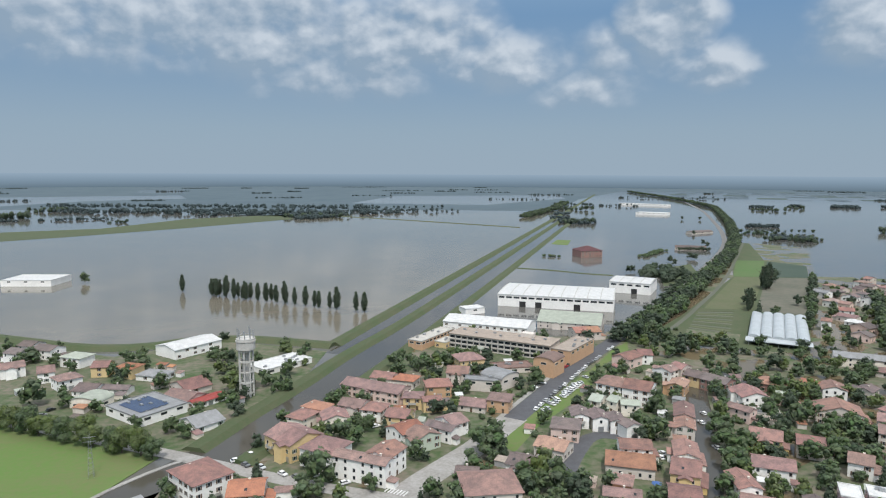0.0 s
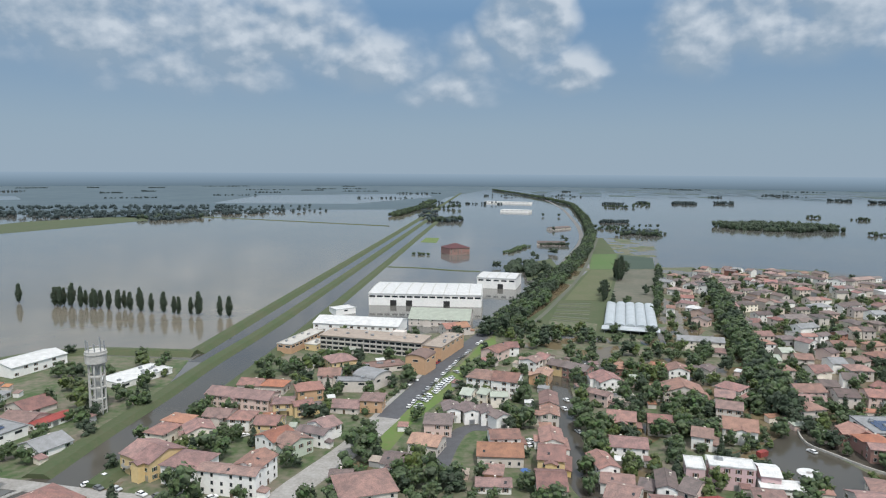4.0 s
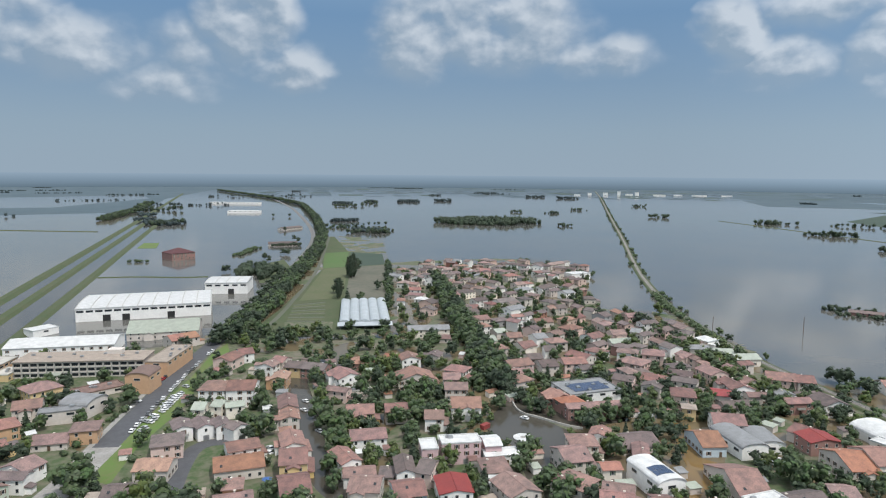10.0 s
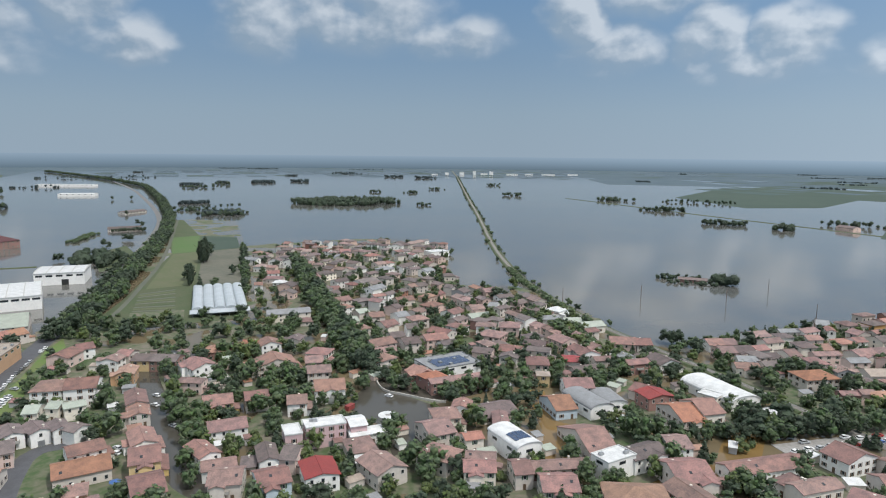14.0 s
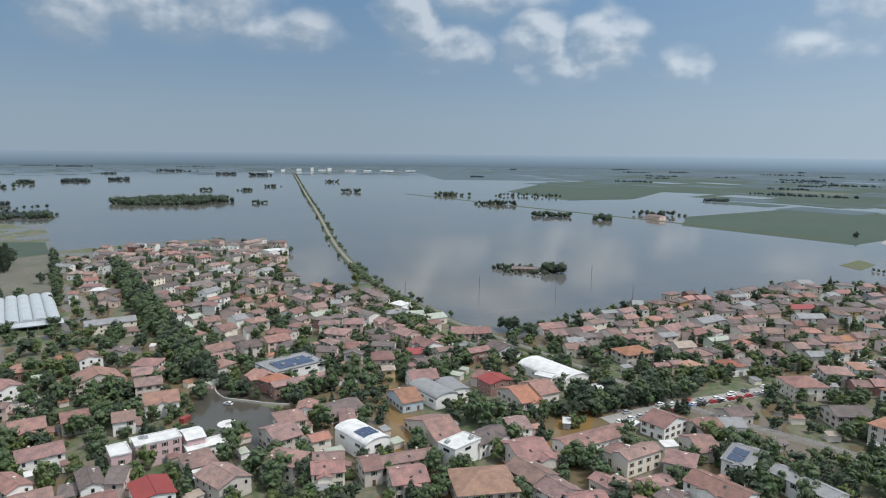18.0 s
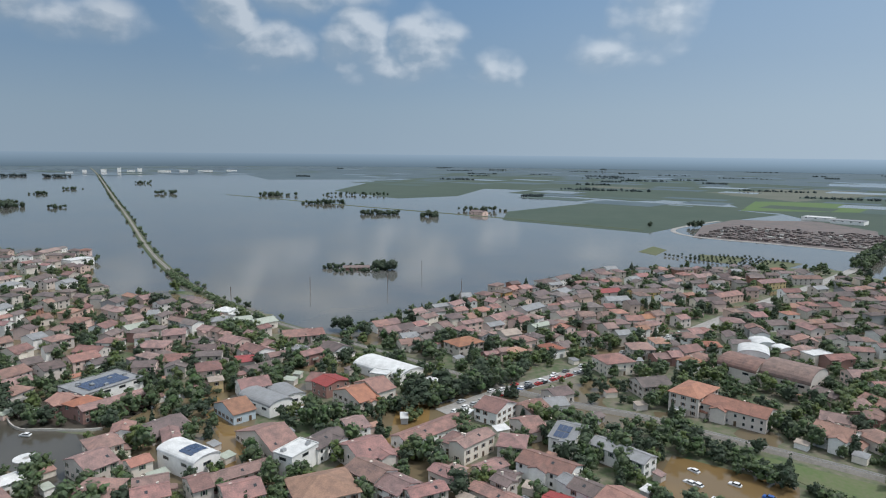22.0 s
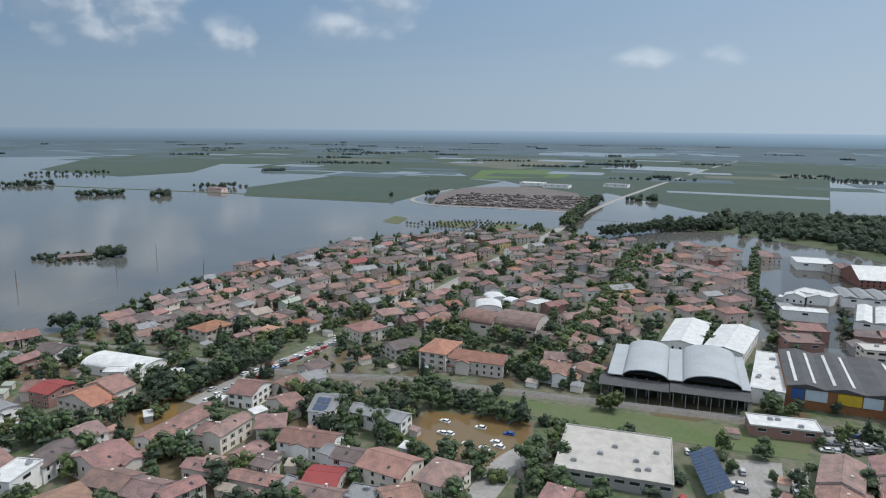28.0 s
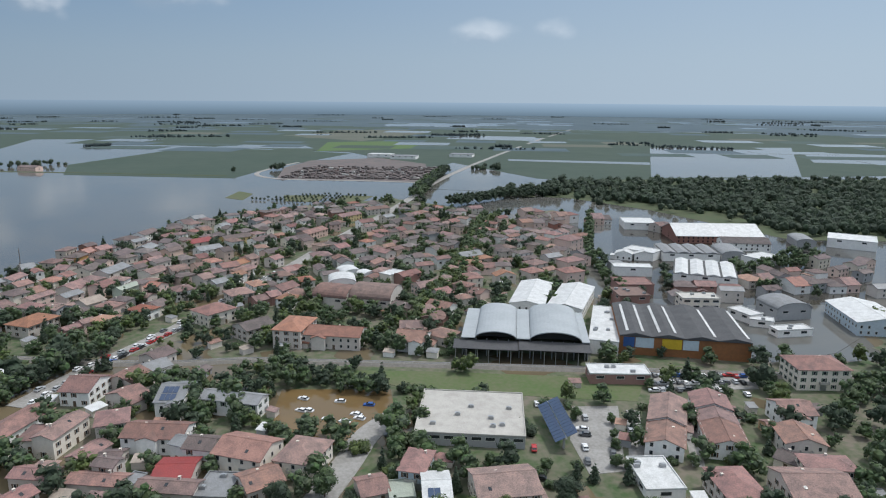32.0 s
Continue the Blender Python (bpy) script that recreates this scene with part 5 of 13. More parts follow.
house(30.2, 235.1, 9.8, 11.0, -27.7, 1.5, "p", "w", "k", 2)
house(103.2, 217.0, 7.5, 13.4, -2.8, 2, "g", "w", "r", 2)
house(210.1, 125.8, 11.2, 31.7, -31.0, 1.2, "p", "t", "r", 2)
house(86.7, 225.5, 9.8, 14.6, -22.2, 2.3, "p", "y", "r", 2)
house(242.8, 20.5, 9.4, 17.1, -108.1, 2.3, "p", "w", "g", 2, 1)
house(164.5, -178.4, 11.4, 12.2, -108.7, 2, "p", "w", "r", 2)
house(237.0, 72.4, 31.8, 9.8, -30.8, 1.3, "p", "w", "r", 2)
house(175.4, 172.5, 10.6, 14.6, -19.9, 2, "p", "t", "r", 2)
house(228.3, 101.2, 8.7, 12.2, -36.9, 2, "p", "w", "r", 2)
house(-43.9, 241.6, 14.4, 13.4, -26.2, 2.5, "p", "w", "r", 2)
house(133.6, 206.9, 6.3, 10.0, -25, 2.4, "f", "k", "W", 2)
house(156.4, 190.9, 13.8, 6.6, -22.4, 1.5, "p", "w", "W", 2)
house(69.8, 236.2, 17.3, 13.2, -14.9, 1.5, "p", "t", "e", 2)
house(250.4, 36.9, 8.5, 14.6, -49.0, 1.5, "p", "t", "r", 2)
house(144.2, 201.0, 15.0, 8.0, -25, 3, "f", "k", "W", 2)
house(155.0, 195.5, 6.3, 10.0, -25, 2.6, "p", "k", "W", 2)
house(43.9, 250.5, 12.2, 11.0, -30.4, 1.5, "p", "t", "e", 1)
house(214.4, -142.3, 23.3, 9.8, -111.2, 1.5, "f", "b", "W", 1)
house(92.6, 242.2, 8.7, 14.6, -15.3, 2, "g", "w", "r", 1)
house(-8.0, 256.7, 11.5, 9.4, 36.7, 2, "g", "n", "r", 1)
house(-58.4, 251.8, 17.1, 15.9, -41.6, 3, "p", "y", "r", 1)
house(74.6, 247.5, 11.9, 9.8, -6.8, 2, "p", "w", "r", 1)
house(120.1, 230.9, 14.0, 11.0, -21.4, 2, "p", "w", "r", 1)
house(188.0, 179.4, 10.5, 11.8, -33.0, 2, "h", "c", "r", 1)
house(201.7, 161.6, 5.7, 15.1, -48.1, 1.5, "g", "t", "r", 1)
house(-15.1, 263.0, 11.7, 11.0, 41.5, 2, "p", "w", "e", 1)
house(262.7, 52.2, 10.9, 15.0, -113.4, 2, "p", "w", "r", 1)
house(-0.0, 264.9, 12.9, 6.4, -33.6, 2, "p", "w", "k", 1)
house(269.1, 38.4, 11.3, 11.0, -35.2, 1.5, "p", "t", "r", 1)
house(200.2, 181.2, 7.4, 9.4, -55.9, 2, "g", "w", "r", 1)
house(210.7, 172.9, 16.3, 14.6, -19.4, 1, "p", "t", "k", 1)
house(4.1, 272.0, 8.8, 11.3, 40.4, 2, "p", "w", "r", 1)
house(51.8, 267.9, 11.4, 12.2, -14.6, 2, "p", "p", "k", 1)
house(276.8, 29.9, 9.3, 9.8, -58.4, 1.5, "p", "w", "g", 1)
house(233.9, 155.8, 9.7, 17.1, -30.1, 1.5, "p", "u", "e", 1)
house(261.7, 109.5, 20.1, 19.5, -31.0, 2.6, "p", "t", "e", 1)
house(154.4, 234.5, 8.0, 11.0, -32.8, 2, "p", "w", "r", 1)
house(-18.6, 279.3, 10.1, 11.0, -14.3, 2, "p", "y", "r", 1)
house(273.8, -76.1, 13.5, 13.4, -123.3, 2, "p", "w", "e", 1)
house(-46.4, 276.6, 10.8, 11.0, 18.2, 2, "g", "c", "r", 1)
house(78.5, 268.2, 7.3, 6.6, 20.5, 2, "g", "w", "k", 1)
house(187.1, -213.8, 19.7, 14.6, -110.1, 3, "h", "c", "r", 1)
house(74.5, 275.2, 5.7, 9.9, -4.8, 2, "g", "w", "k", 1)
house(245.1, 148.2, 11.7, 21.6, -23.4, 1.6, "a", "w", "g", 1)
house(67.7, 278.6, 6.8, 11.0, 0.7, 2, "g", "w", "k", 1)
house(276.2, -90.9, 12.0, 11.0, -145.8, 1.5, "p", "t", "r", 1)
house(269.4, 12.9, 8, 5, -30, 0.9, "p", "g", "k", 1)
house(289.4, 29.6, 10.5, 9.8, -44.2, 1.5, "p", "t", "k", 1)
house(130.4, 257.8, 11.9, 12.2, -26.3, 2, "p", "y", "r", 1)
house(60.1, 281.5, 7.2, 11.0, -4.5, 2, "g", "w", "k", 1)
house(144.7, 251.1, 9.7, 11.0, -24.6, 2, "p", "t", "r", 1)
house(255.5, 144.0, 10.6, 15.9, -34.1, 1.3, "a", "w", "g", 1)
house(-58.6, 283.1, 20.4, 11.0, 62.3, 2, "p", "w", "r", 1)
house(288.9, -43.7, 26.7, 13.4, -117.3, 2.2, "p", "t", "e", 1)
house(-35.4, 290.5, 21.0, 12.2, -18.9, 2, "p", "w", "r", 1)
house(288.3, -79.8, 10.4, 9.8, -108.3, 2, "p", "c", "r", 1)
house(175.1, 239.7, 13.2, 14.6, -32.8, 2, "p", "w", "e", 1)
house(105.1, 278.6, 8.0, 29.3, -18.5, 2, "g", "t", "r", 1)
house(297.8, -27.6, 13.0, 19.5, -120.0, 3, "h", "t", "e", 1)
house(-104.2, 277.7, 13.4, 14.6, 50.8, 1, "p", "w", "g", 1)
house(289.4, 88.0, 17.0, 9.8, -39.7, 1, "f", "w", "W", 1)
house(257.7, 161.6, 13.0, 13.4, -45.2, 2, "p", "w", "r", 1)
house(-5.2, 298.2, 8.6, 6.6, 16.1, 2, "p", "y", "r", 1)
house(15.1, 301.0, 13.0, 11.0, -19.2, 1, "p", "t", "r", 1)
house(27.0, 300.3, 10.0, 11.0, -16.7, 2, "p", "o", "r", 1)
house(270.3, 129.6, 12.7, 11.0, -29.1, 2, "g", "b", "R", 1)
house(-13.5, 302.8, 8.8, 9.3, -3.9, 2, "p", "y", "r", 1)
house(276.1, 138.2, 7.4, 12.2, -90.5, 1.5, "p", "t", "r", 1)
house(222.7, 205.3, 27.6, 7.0, -23.7, 2, "p", "b", "r", 1)
house(260.1, -166.0, 12.6, 51.2, -124.2, 2.2, "f", "w", "W", 1)
house(85.7, 294.0, 7.9, 6.7, -9.9, 2, "p", "c", "n", 1)
house(311.0, -10.3, 14.9, 12.2, -60.6, 2, "p", "t", "k", 1)
house(72.6, 299.8, 5.4, 9.8, -33.3, 2, "p", "c", "n", 1)
house(80.7, 298.5, 5.1, 8.4, -44.3, 2, "p", "c", "n", 1)
house(218.2, 221.1, 20.2, 10.8, -100.6, 2, "p", "b", "r", 1)
house(256.9, 180.1, 5.7, 6.6, -49.2, 2, "h", "y", "t", 1)
house(296.5, -93.9, 10.2, 8.1, -53.1, 2, "p", "b", "r", 1)
house(289.0, 112.4, 8.8, 6.8, -92.9, 1.8, "f", "c", "W", 1)
house(301.4, 113.3, 16.6, 31.8, -25.2, 1.2, "a", "w", "W", 1)
house(-32.7, 316.6, 32.9, 12.2, -26.5, 2, "p", "p", "r", 1)
house(184.7, 261.0, 11.0, 11.0, -32.7, 2, "p", "t", "r", 1)
house(133.8, 288.3, 12.1, 6.4, -52.7, 2, "p", "p", "r", 1)
house(307.6, -91.1, 12.6, 7.8, -53.1, 2, "p", "t", "r", 1)
house(-2.3, 320.9, 12.3, 12.2, 8.9, 2, "h", "o", "e", 1)
house(-134.2, 292.0, 26.4, 23.6, -34.4, 1.5, "f", "w", "g", 1, 1)
house(144.9, 289.4, 13.0, 7.3, -13.6, 1.2, "f", "c", "c", 1)
house(94.8, 310.2, 12.9, 14.6, -29.6, 3, "p", "w", "r", 1)
house(83.8, 316.4, 12.1, 14.6, -33.6, 3, "p", "w", "r", 1)
house(238.8, 226.0, 28.0, 19.5, -15.5, 2, "f", "w", "g", 1, 1)
house(-112.0, 305.3, 17.2, 6.8, 55.8, 1, "p", "w", "R", 1)
house(271.4, 193.8, 10.8, 13.4, -51.2, 2, "h", "p", "r", 1)
house(284.7, 175.1, 13.7, 9.8, -24.4, 1, "p", "t", "k", 1)
house(318.2, -85.2, 11.9, 7.8, 36.9, 2, "p", "p", "k", 1)
house(316.6, -104.6, 13.3, 11.0, -143.1, 1.5, "p", "w", "r", 1)
house(217.5, 253.7, 13.8, 11.0, -0.5, 2, "p", "t", "r", 1)
house(-123.6, 308.7, 16.2, 13.2, -24.9, 1, "p", "t", "r", 1)
house(20.0, 328.3, 16.7, 7.0, -11.8, 2, "f", "t", "g", 1)
house(192.0, 275.3, 8.6, 11.0, -32.6, 2, "p", "t", "r", 1)
house(176.2, 286.4, 18.9, 14.6, -21.3, 2, "g", "t", "r", 1)
house(338.5, 6.8, 15.6, 14.6, -56.5, 2.3, "h", "c", "r", 1)
house(29.8, 334.9, 14.2, 13.6, 45.9, 2, "a", "t", "g", 1)
house(-24.4, 335.4, 23.7, 11.0, -20.0, 2, "p", "w", "r", 1)
house(268.0, 209.2, 9.2, 7.2, -65.2, 2, "g", "t", "k", 1)
house(290.9, 186.4, 8.6, 11.0, -52.5, 1.5, "p", "t", "R", 1)
house(147.3, 308.7, 12.7, 14.6, -1.1, 2, "g", "w", "r", 1)
house(337.3, 66.4, 15.1, 6.4, -46.9, 2, "p", "b", "r", 1)
house(341.5, 56.9, 9.5, 7.7, -34.5, 2, "p", "c", "e", 1)
house(118.2, 323.2, 7.9, 12.2, -32.6, 2, "g", "o", "e", 1)
house(339.3, -75.8, 22.3, 22.0, -123.7, 2.2, "B", "t", "r", 1)
house(8.6, 343.0, 11.3, 12.2, -9.1, 2, "p", "t", "r", 1)
house(306.4, 157.9, 12.8, 7.7, -28.5, 2, "p", "b", "r", 1)
house(233.0, -250.9, 18.1, 6.8, -100.7, 1.2, "f", "w", "W", 1)
house(302.3, -172.8, 17.5, 43.9, -129.9, 2.4, "g", "w", "W", 1)
house(302.6, 174.9, 9.9, 6.6, -34.6, 1.5, "p", "t", "r", 1)
house(-164.9, 302.8, 14.8, 11.6, -10.9, 1, "a", "c", "n", 1)
house(326.1, -120.1, 8.6, 7.5, -71.3, 1.5, "h", "t", "r", 1)
house(319.0, 149.2, 12.1, 13.4, -28.5, 2, "g", "w", "k", 1)
house(278.8, 216.3, 11.5, 11.0, -65.2, 2, "p", "c", "r", 1)
house(265.6, 224.8, 10.3, 9.1, -65.2, 2, "p", "p", "k", 1)
house(202.4, 284.7, 11.4, 11.0, -58.7, 2, "h", "w", "r", 1)
house(314.6, -155.6, 17.2, 43.9, -124.3, 2.4, "g", "w", "W", 1)
house(347.9, -56.1, 19.2, 18.3, -126.6, 2.2, "B", "t", "r", 1)
house(335.7, -111.0, 9.0, 11.0, -71.3, 2, "p", "t", "r", 1)
house(-127.4, 326.0, 13.8, 17.1, 50.4, 1, "p", "t", "r", 1)
house(302.1, 182.9, 11.6, 6.2, -32.9, 2, "g", "w", "r", 1)
house(231.1, 266.6, 12.6, 8.5, -23.3, 1.5, "p", "t", "r", 1)
house(356.6, -34.3, 20.3, 11.0, -37.7, 2, "p", "w", "r", 1)
house(312.1, 166.8, 8.5, 7.9, 61.5, 2, "p", "w", "g", 1)
house(359.1, -19.5, 15.1, 11.0, -64.8, 2, "p", "b", "r", 1)
house(247.8, -247.8, 10.7, 6.8, -132.5, 1.2, "f", "w", "W", 1)
house(289.0, 205.3, 12.1, 7.7, -65.2, 2, "p", "t", "k", 1)
house(305.4, 190.4, 10.4, 8.9, -115.1, 2, "p", "t", "r", 1)
house(349.1, 86.6, 17.5, 13.4, -36.8, 2, "h", "t", "e", 1)
house(140.3, 328.9, 13.6, 11.0, -50.0, 2, "p", "b", "k", 1)
house(357.8, 37.2, 17.2, 12.2, -41.8, 2, "p", "w", "k", 1)
house(294.8, -203.3, 16.2, 17.1, -104.9, 3, "f", "b", "b", 1)
house(258.5, -247.6, 8.7, 14.2, -85.1, 1.5, "f", "w", "W", 1)
house(333.3, -133.0, 9.8, 7.0, 124.5, 1.5, "g", "p", "r", 1)
house(282.0, 231.7, 15.8, 12.2, -13.5, 2, "p", "t", "r", 1)
house(326.4, 163.8, 12.0, 9.8, -25.6, 1, "p", "t", "k", 1)
house(276.7, -233.1, 19.5, 11.0, -110.5, 3, "f", "c", "c", 1)
house(132.4, 337.7, 8.8, 11.0, -46.2, 2, "p", "y", "k", 1)
house(-162.2, 320.5, 15.5, 6.4, -5.5, 1, "p", "w", "k", 1)
house(368.1, -6.7, 12.4, 12.2, -71.6, 2, "h", "t", "r", 1)
house(236.8, 276.0, 14.3, 12.2, -10.4, 2, "p", "t", "r", 1)
house(351.5, -106.6, 11.1, 11.0, -76.8, 2, "p", "p", "r", 1)
house(249.8, 266.2, 9.9, 12.2, -20.1, 2, "p", "t", "k", 1)
house(-174.3, 319.5, 11.4, 12.3, -9.9, 1, "p", "w", "k", 1)
house(344.9, 116.9, 11.6, 8.8, -51.9, 1.5, "p", "c", "r", 1)
house(232.6, -299, 36, 24, 153, 2.3, "p", "u", "W", 1)
house(366.1, -62.5, 14.9, 14.6, -98.9, 3, "a", "w", "W", 1)
house(297.7, 214.3, 12.1, 8.8, -65.2, 2, "p", "b", "k", 1)
house(120.3, 347.0, 8.9, 9.4, -46.1, 2, "g", "w", "r", 1)
house(371.3, -30.8, 13.4, 11.0, -50.1, 2, "p", "t", "r", 1)
house(34.8, 360.8, 29.9, 11.6, 11.1, 1, "f", "t", "r", 1)
house(266.9, 252.3, 10.6, 7.5, -15.2, 1.5, "p", "w", "k", 1)
house(316.5, 187.7, 9.9, 7.7, -115.1, 2, "p", "t", "r", 1)
house(14.5, 368.1, 14.5, 14.6, 18.9, 2, "h", "y", "r", 1)
house(345.4, -128.3, 10.4, 7.9, 34.5, 2, "h", "p", "r", 1)
house(362.3, 69.4, 9.0, 7.4, -47.1, 1.5, "h", "g", "k", 1)
house(168.4, 330.5, 13.3, 12.2, -18.0, 1.5, "h", "b", "e", 1)
house(358.3, 108.0, 13.3, 8.5, -39.8, 1.5, "p", "t", "k", 1)
house(192.5, 318.0, 10.7, 11.8, -20.1, 2, "g", "w", "r", 1)
house(371.9, 54.1, 16.7, 11.0, -38.0, 2, "p", "p", "r", 1)
house(315.1, 207.6, 13.5, 11.0, -108.1, 2, "p", "p", "r", 1)
house(265.7, 262.3, 13.3, 11.8, -22.9, 2, "p", "p", "r", 1)
house(129.6, 351.3, 6.4, 9.8, -52.5, 2, "p", "t", "r", 1)
house(357.0, 121.0, 10.2, 8.6, -51.9, 1.5, "p", "w", "g", 1)
house(235.8, 290.7, 10.4, 9.0, 79.6, 1.5, "p", "t", "k", 1)
house(257.6, -271.6, 19.5, 17.1, -99.9, 2, "a", "g", "g", 1)
house(186.5, 326.9, 8.5, 11.0, -48.2, 1.5, "p", "t", "e", 1)
house(359.7, -121.9, 12.5, 11.0, -55.5, 2, "p", "t", "r", 1)
house(-152.7, 343.7, 15.4, 11.0, -13.7, 1, "h", "w", "g", 1)
house(294.2, -234.7, 9.4, 8.0, -20.5, 1.5, "p", "g", "k", 1)
house(368.2, 79.3, 9.1, 8.5, 42.9, 2, "p", "g", "r", 1)
house(294.5, 243.1, 14.6, 12.2, -73.9, 2, "p", "p", "r", 1)
house(336.3, 182.0, 13.9, 13.4, -55.1, 2, "p", "p", "r", 1)
house(252.9, 280.7, 9.7, 8.4, 69.9, 2, "g", "c", "k", 1)
house(-92.0, 367.0, 31.8, 17.1, 50.5, 1, "f", "w", "W", 1)
house(384.3, 22.5, 10.6, 11.0, -69.8, 2, "p", "w", "r", 1)
house(384.0, -20.4, 15.3, 12.2, -70.1, 2, "p", "w", "k", 1)
house(342.4, 172.8, 8.4, 12.2, -48.3, 2, "p", "t", "r", 1)
house(-190.6, 327.6, 11.1, 11.0, 49.0, 2, "p", "w", "r", 1)
house(210.3, 319.4, 7.6, 9.8, -50.8, 1.5, "g", "t", "k", 1)
house(308.5, 224.2, 11.2, 8.1, -18.1, 2, "h", "t", "k", 1)
house(380.0, 67.1, 11.2, 11.0, -47.1, 1.5, "p", "t", "t", 1)
house(368.3, 115.7, 15.4, 10.7, -31.1, 2, "p", "t", "k", 1)
house(360.6, -139.3, 9.5, 12.2, -92.5, 2, "h", "c", "r", 1)
house(365.0, 130.8, 19.5, 12.2, -38.5, 2, "p", "t", "r", 1)
house(277.7, 267.6, 13.9, 11.0, -82.0, 2, "p", "t", "r", 1)
house(382.5, 41.0, 9.7, 7.1, 52.2, 1.5, "p", "t", "r", 1)
house(106.0, 372.0, 14.3, 11.0, 42.3, 2, "p", "p", "r", 0)
house(374.3, 92.6, 11.9, 8.1, 51.2, 2, "h", "t", "r", 0)
house(-168.0, 347.3, 11.0, 9.8, -15.1, 2, "h", "y", "e", 0)
house(329.5, 203.1, 12.5, 7.5, 73.5, 2, "p", "t", "r", 0)
house(378.4, -104.4, 15.0, 8.5, -63.1, 2, "p", "b", "r", 0)
house(320.7, -223.4, 20.4, 17.1, -108.0, 2, "f", "b", "r", 0)
house(286.6, -263.7, 12.3, 7.6, -116.0, 2.4, "p", "t", "g", 0)
house(389.8, 3.4, 8.6, 8.4, -53.8, 2.4, "p", "t", "g", 0)
house(389.0, -45.4, 10.2, 8.0, 8.9, 1.5, "p", "w", "e", 0)
house(383.3, -96.2, 13.4, 8.3, -54.9, 2, "f", "c", "W", 0)
house(358.6, -159.3, 12.5, 7.3, -92.5, 2, "g", "t", "e", 0)
house(387.1, -87.8, 22.1, 6.6, -41.8, 2, "p", "t", "r", 0)
house(328.6, 224.0, 15.5, 6.6, -106.5, 2, "p", "p", "r", 0)
house(379.4, 107.3, 12.2, 7.3, 58.9, 2, "g", "c", "r", 0)
house(398.7, -32.0, 11.4, 11.0, -65.2, 2, "p", "w", "r", 0)
house(247.7, 308.8, 11.9, 11.0, -13.5, 2, "p", "t", "r", 0)
house(-183.6, 349.9, 8.5, 11.0, 7.9, 2, "p", "y", "r", 0)
house(272.4, 288.3, 6.7, 11.0, -32.3, 2, "p", "w", "k", 0)
house(117.6, 379.1, 8.0, 11.0, -5.5, 2, "p", "w", "r", 0)
house(391.4, -81.9, 9.5, 6.9, -61.2, 1.5, "a", "w", "W", 0)
house(395.9, 36.0, 10.5, 7.7, -37.8, 2, "g", "p", "e", 0)
house(393.6, -60.4, 10.2, 7.3, -81.1, 2, "p", "t", "k", 0)
house(304.9, 256.3, 11.6, 9.1, -52.6, 2.4, "p", "w", "r", 0)
house(-208.3, 339.8, 7.8, 12.2, 30.9, 2, "p", "w", "r", 0)
house(390.9, 78.2, 11.0, 7.6, -38.8, 2, "p", "p", "g", 0)
house(318.1, 248.4, 11.9, 12.2, -52.6, 2, "h", "p", "r", 0)
house(293.9, 270.0, 11.1, 9.3, -82.0, 2, "p", "w", "r", 0)
house(397.9, 51.4, 13.6, 6.6, -37.8, 2, "p", "n", "n", 0)
house(307.4, -256.4, 23.3, 12.2, -116.0, 2, "p", "b", "r", 0)
house(349.9, -199.6, 13.3, 11.0, -84.0, 2.5, "h", "p", "r", 0)
house(343.1, 207.1, 8.8, 7.1, -16.5, 2, "p", "t", "r", 0)
house(379.0, 144.0, 16.9, 12.2, -41.2, 2, "p", "t", "r", 0)
house(361.5, -179.9, 11.0, 11.0, -78.2, 2, "h", "t", "r", 0)
house(331.2, 234.9, 9.4, 8.9, -103.7, 2, "p", "p", "r", 0)
house(407.2, 11.3, 7.7, 11.0, -53.8, 2, "p", "t", "r", 0)
house(392.6, 92.9, 15.0, 6.6, -38.8, 2, "p", "p", "r", 0)
house(378.7, -134.0, 10.8, 7.9, 87.5, 2, "g", "p", "r", 0)
house(382.7, 123.8, 8.6, 8.7, -28.2, 1.5, "p", "g", "r", 0)
house(375.2, -145.1, 12.5, 7.2, -2.5, 2, "p", "c", "r", 0)
house(400.6, -73.5, 12.1, 12.2, -81.1, 1.5, "a", "w", "W", 0)
house(267.0, 304.1, 10.1, 11.0, -9.1, 2, "p", "c", "r", 0)
house(297.4, -274.2, 11.0, 8.6, -116.0, 1.5, "p", "g", "r", 0)
house(284.9, -289.5, 10.6, 7.6, -93.8, 2, "p", "g", "k", 0)
house(408.1, -7.4, 8.9, 7.9, -46.0, 2, "p", "w", "e", 0)
house(409.7, 43.4, 17.9, 9.4, -29.8, 2, "p", "o", "r", 0)
house(343.1, 222.8, 9.1, 7.7, -106.5, 1.5, "h", "w", "r", 0)
house(406.6, 64.8, 11.8, 8.9, -24.5, 2, "p", "p", "r", 0)
house(382.2, -163.8, 19.6, 11.0, -107.8, 2, "p", "c", "r", 0)
house(409.1, 79.7, 13.8, 10.4, -24.5, 2, "p", "t", "r", 0)
house(419.3, 4.9, 9.3, 11.0, -61.6, 2, "p", "t", "r", 0)
house(255.2, 327.1, 9.6, 11.0, -15.2, 2, "p", "c", "n", 0)
house(314.6, 268.9, 9.9, 9.1, 98.0, 2, "p", "b", "k", 0)
house(417.7, -41.0, 17.2, 11.0, -51.7, 2, "p", "p", "r", 0)
house(366.7, -193.0, 9.2, 7.1, -71.9, 1.5, "p", "t", "e", 0)
house(406.0, 102.8, 18.8, 12.2, -42.8, 2, "p", "w", "k", 0)
house(414.6, 21.9, 10.0, 7.1, -53.8, 2, "h", "p", "k", 0)
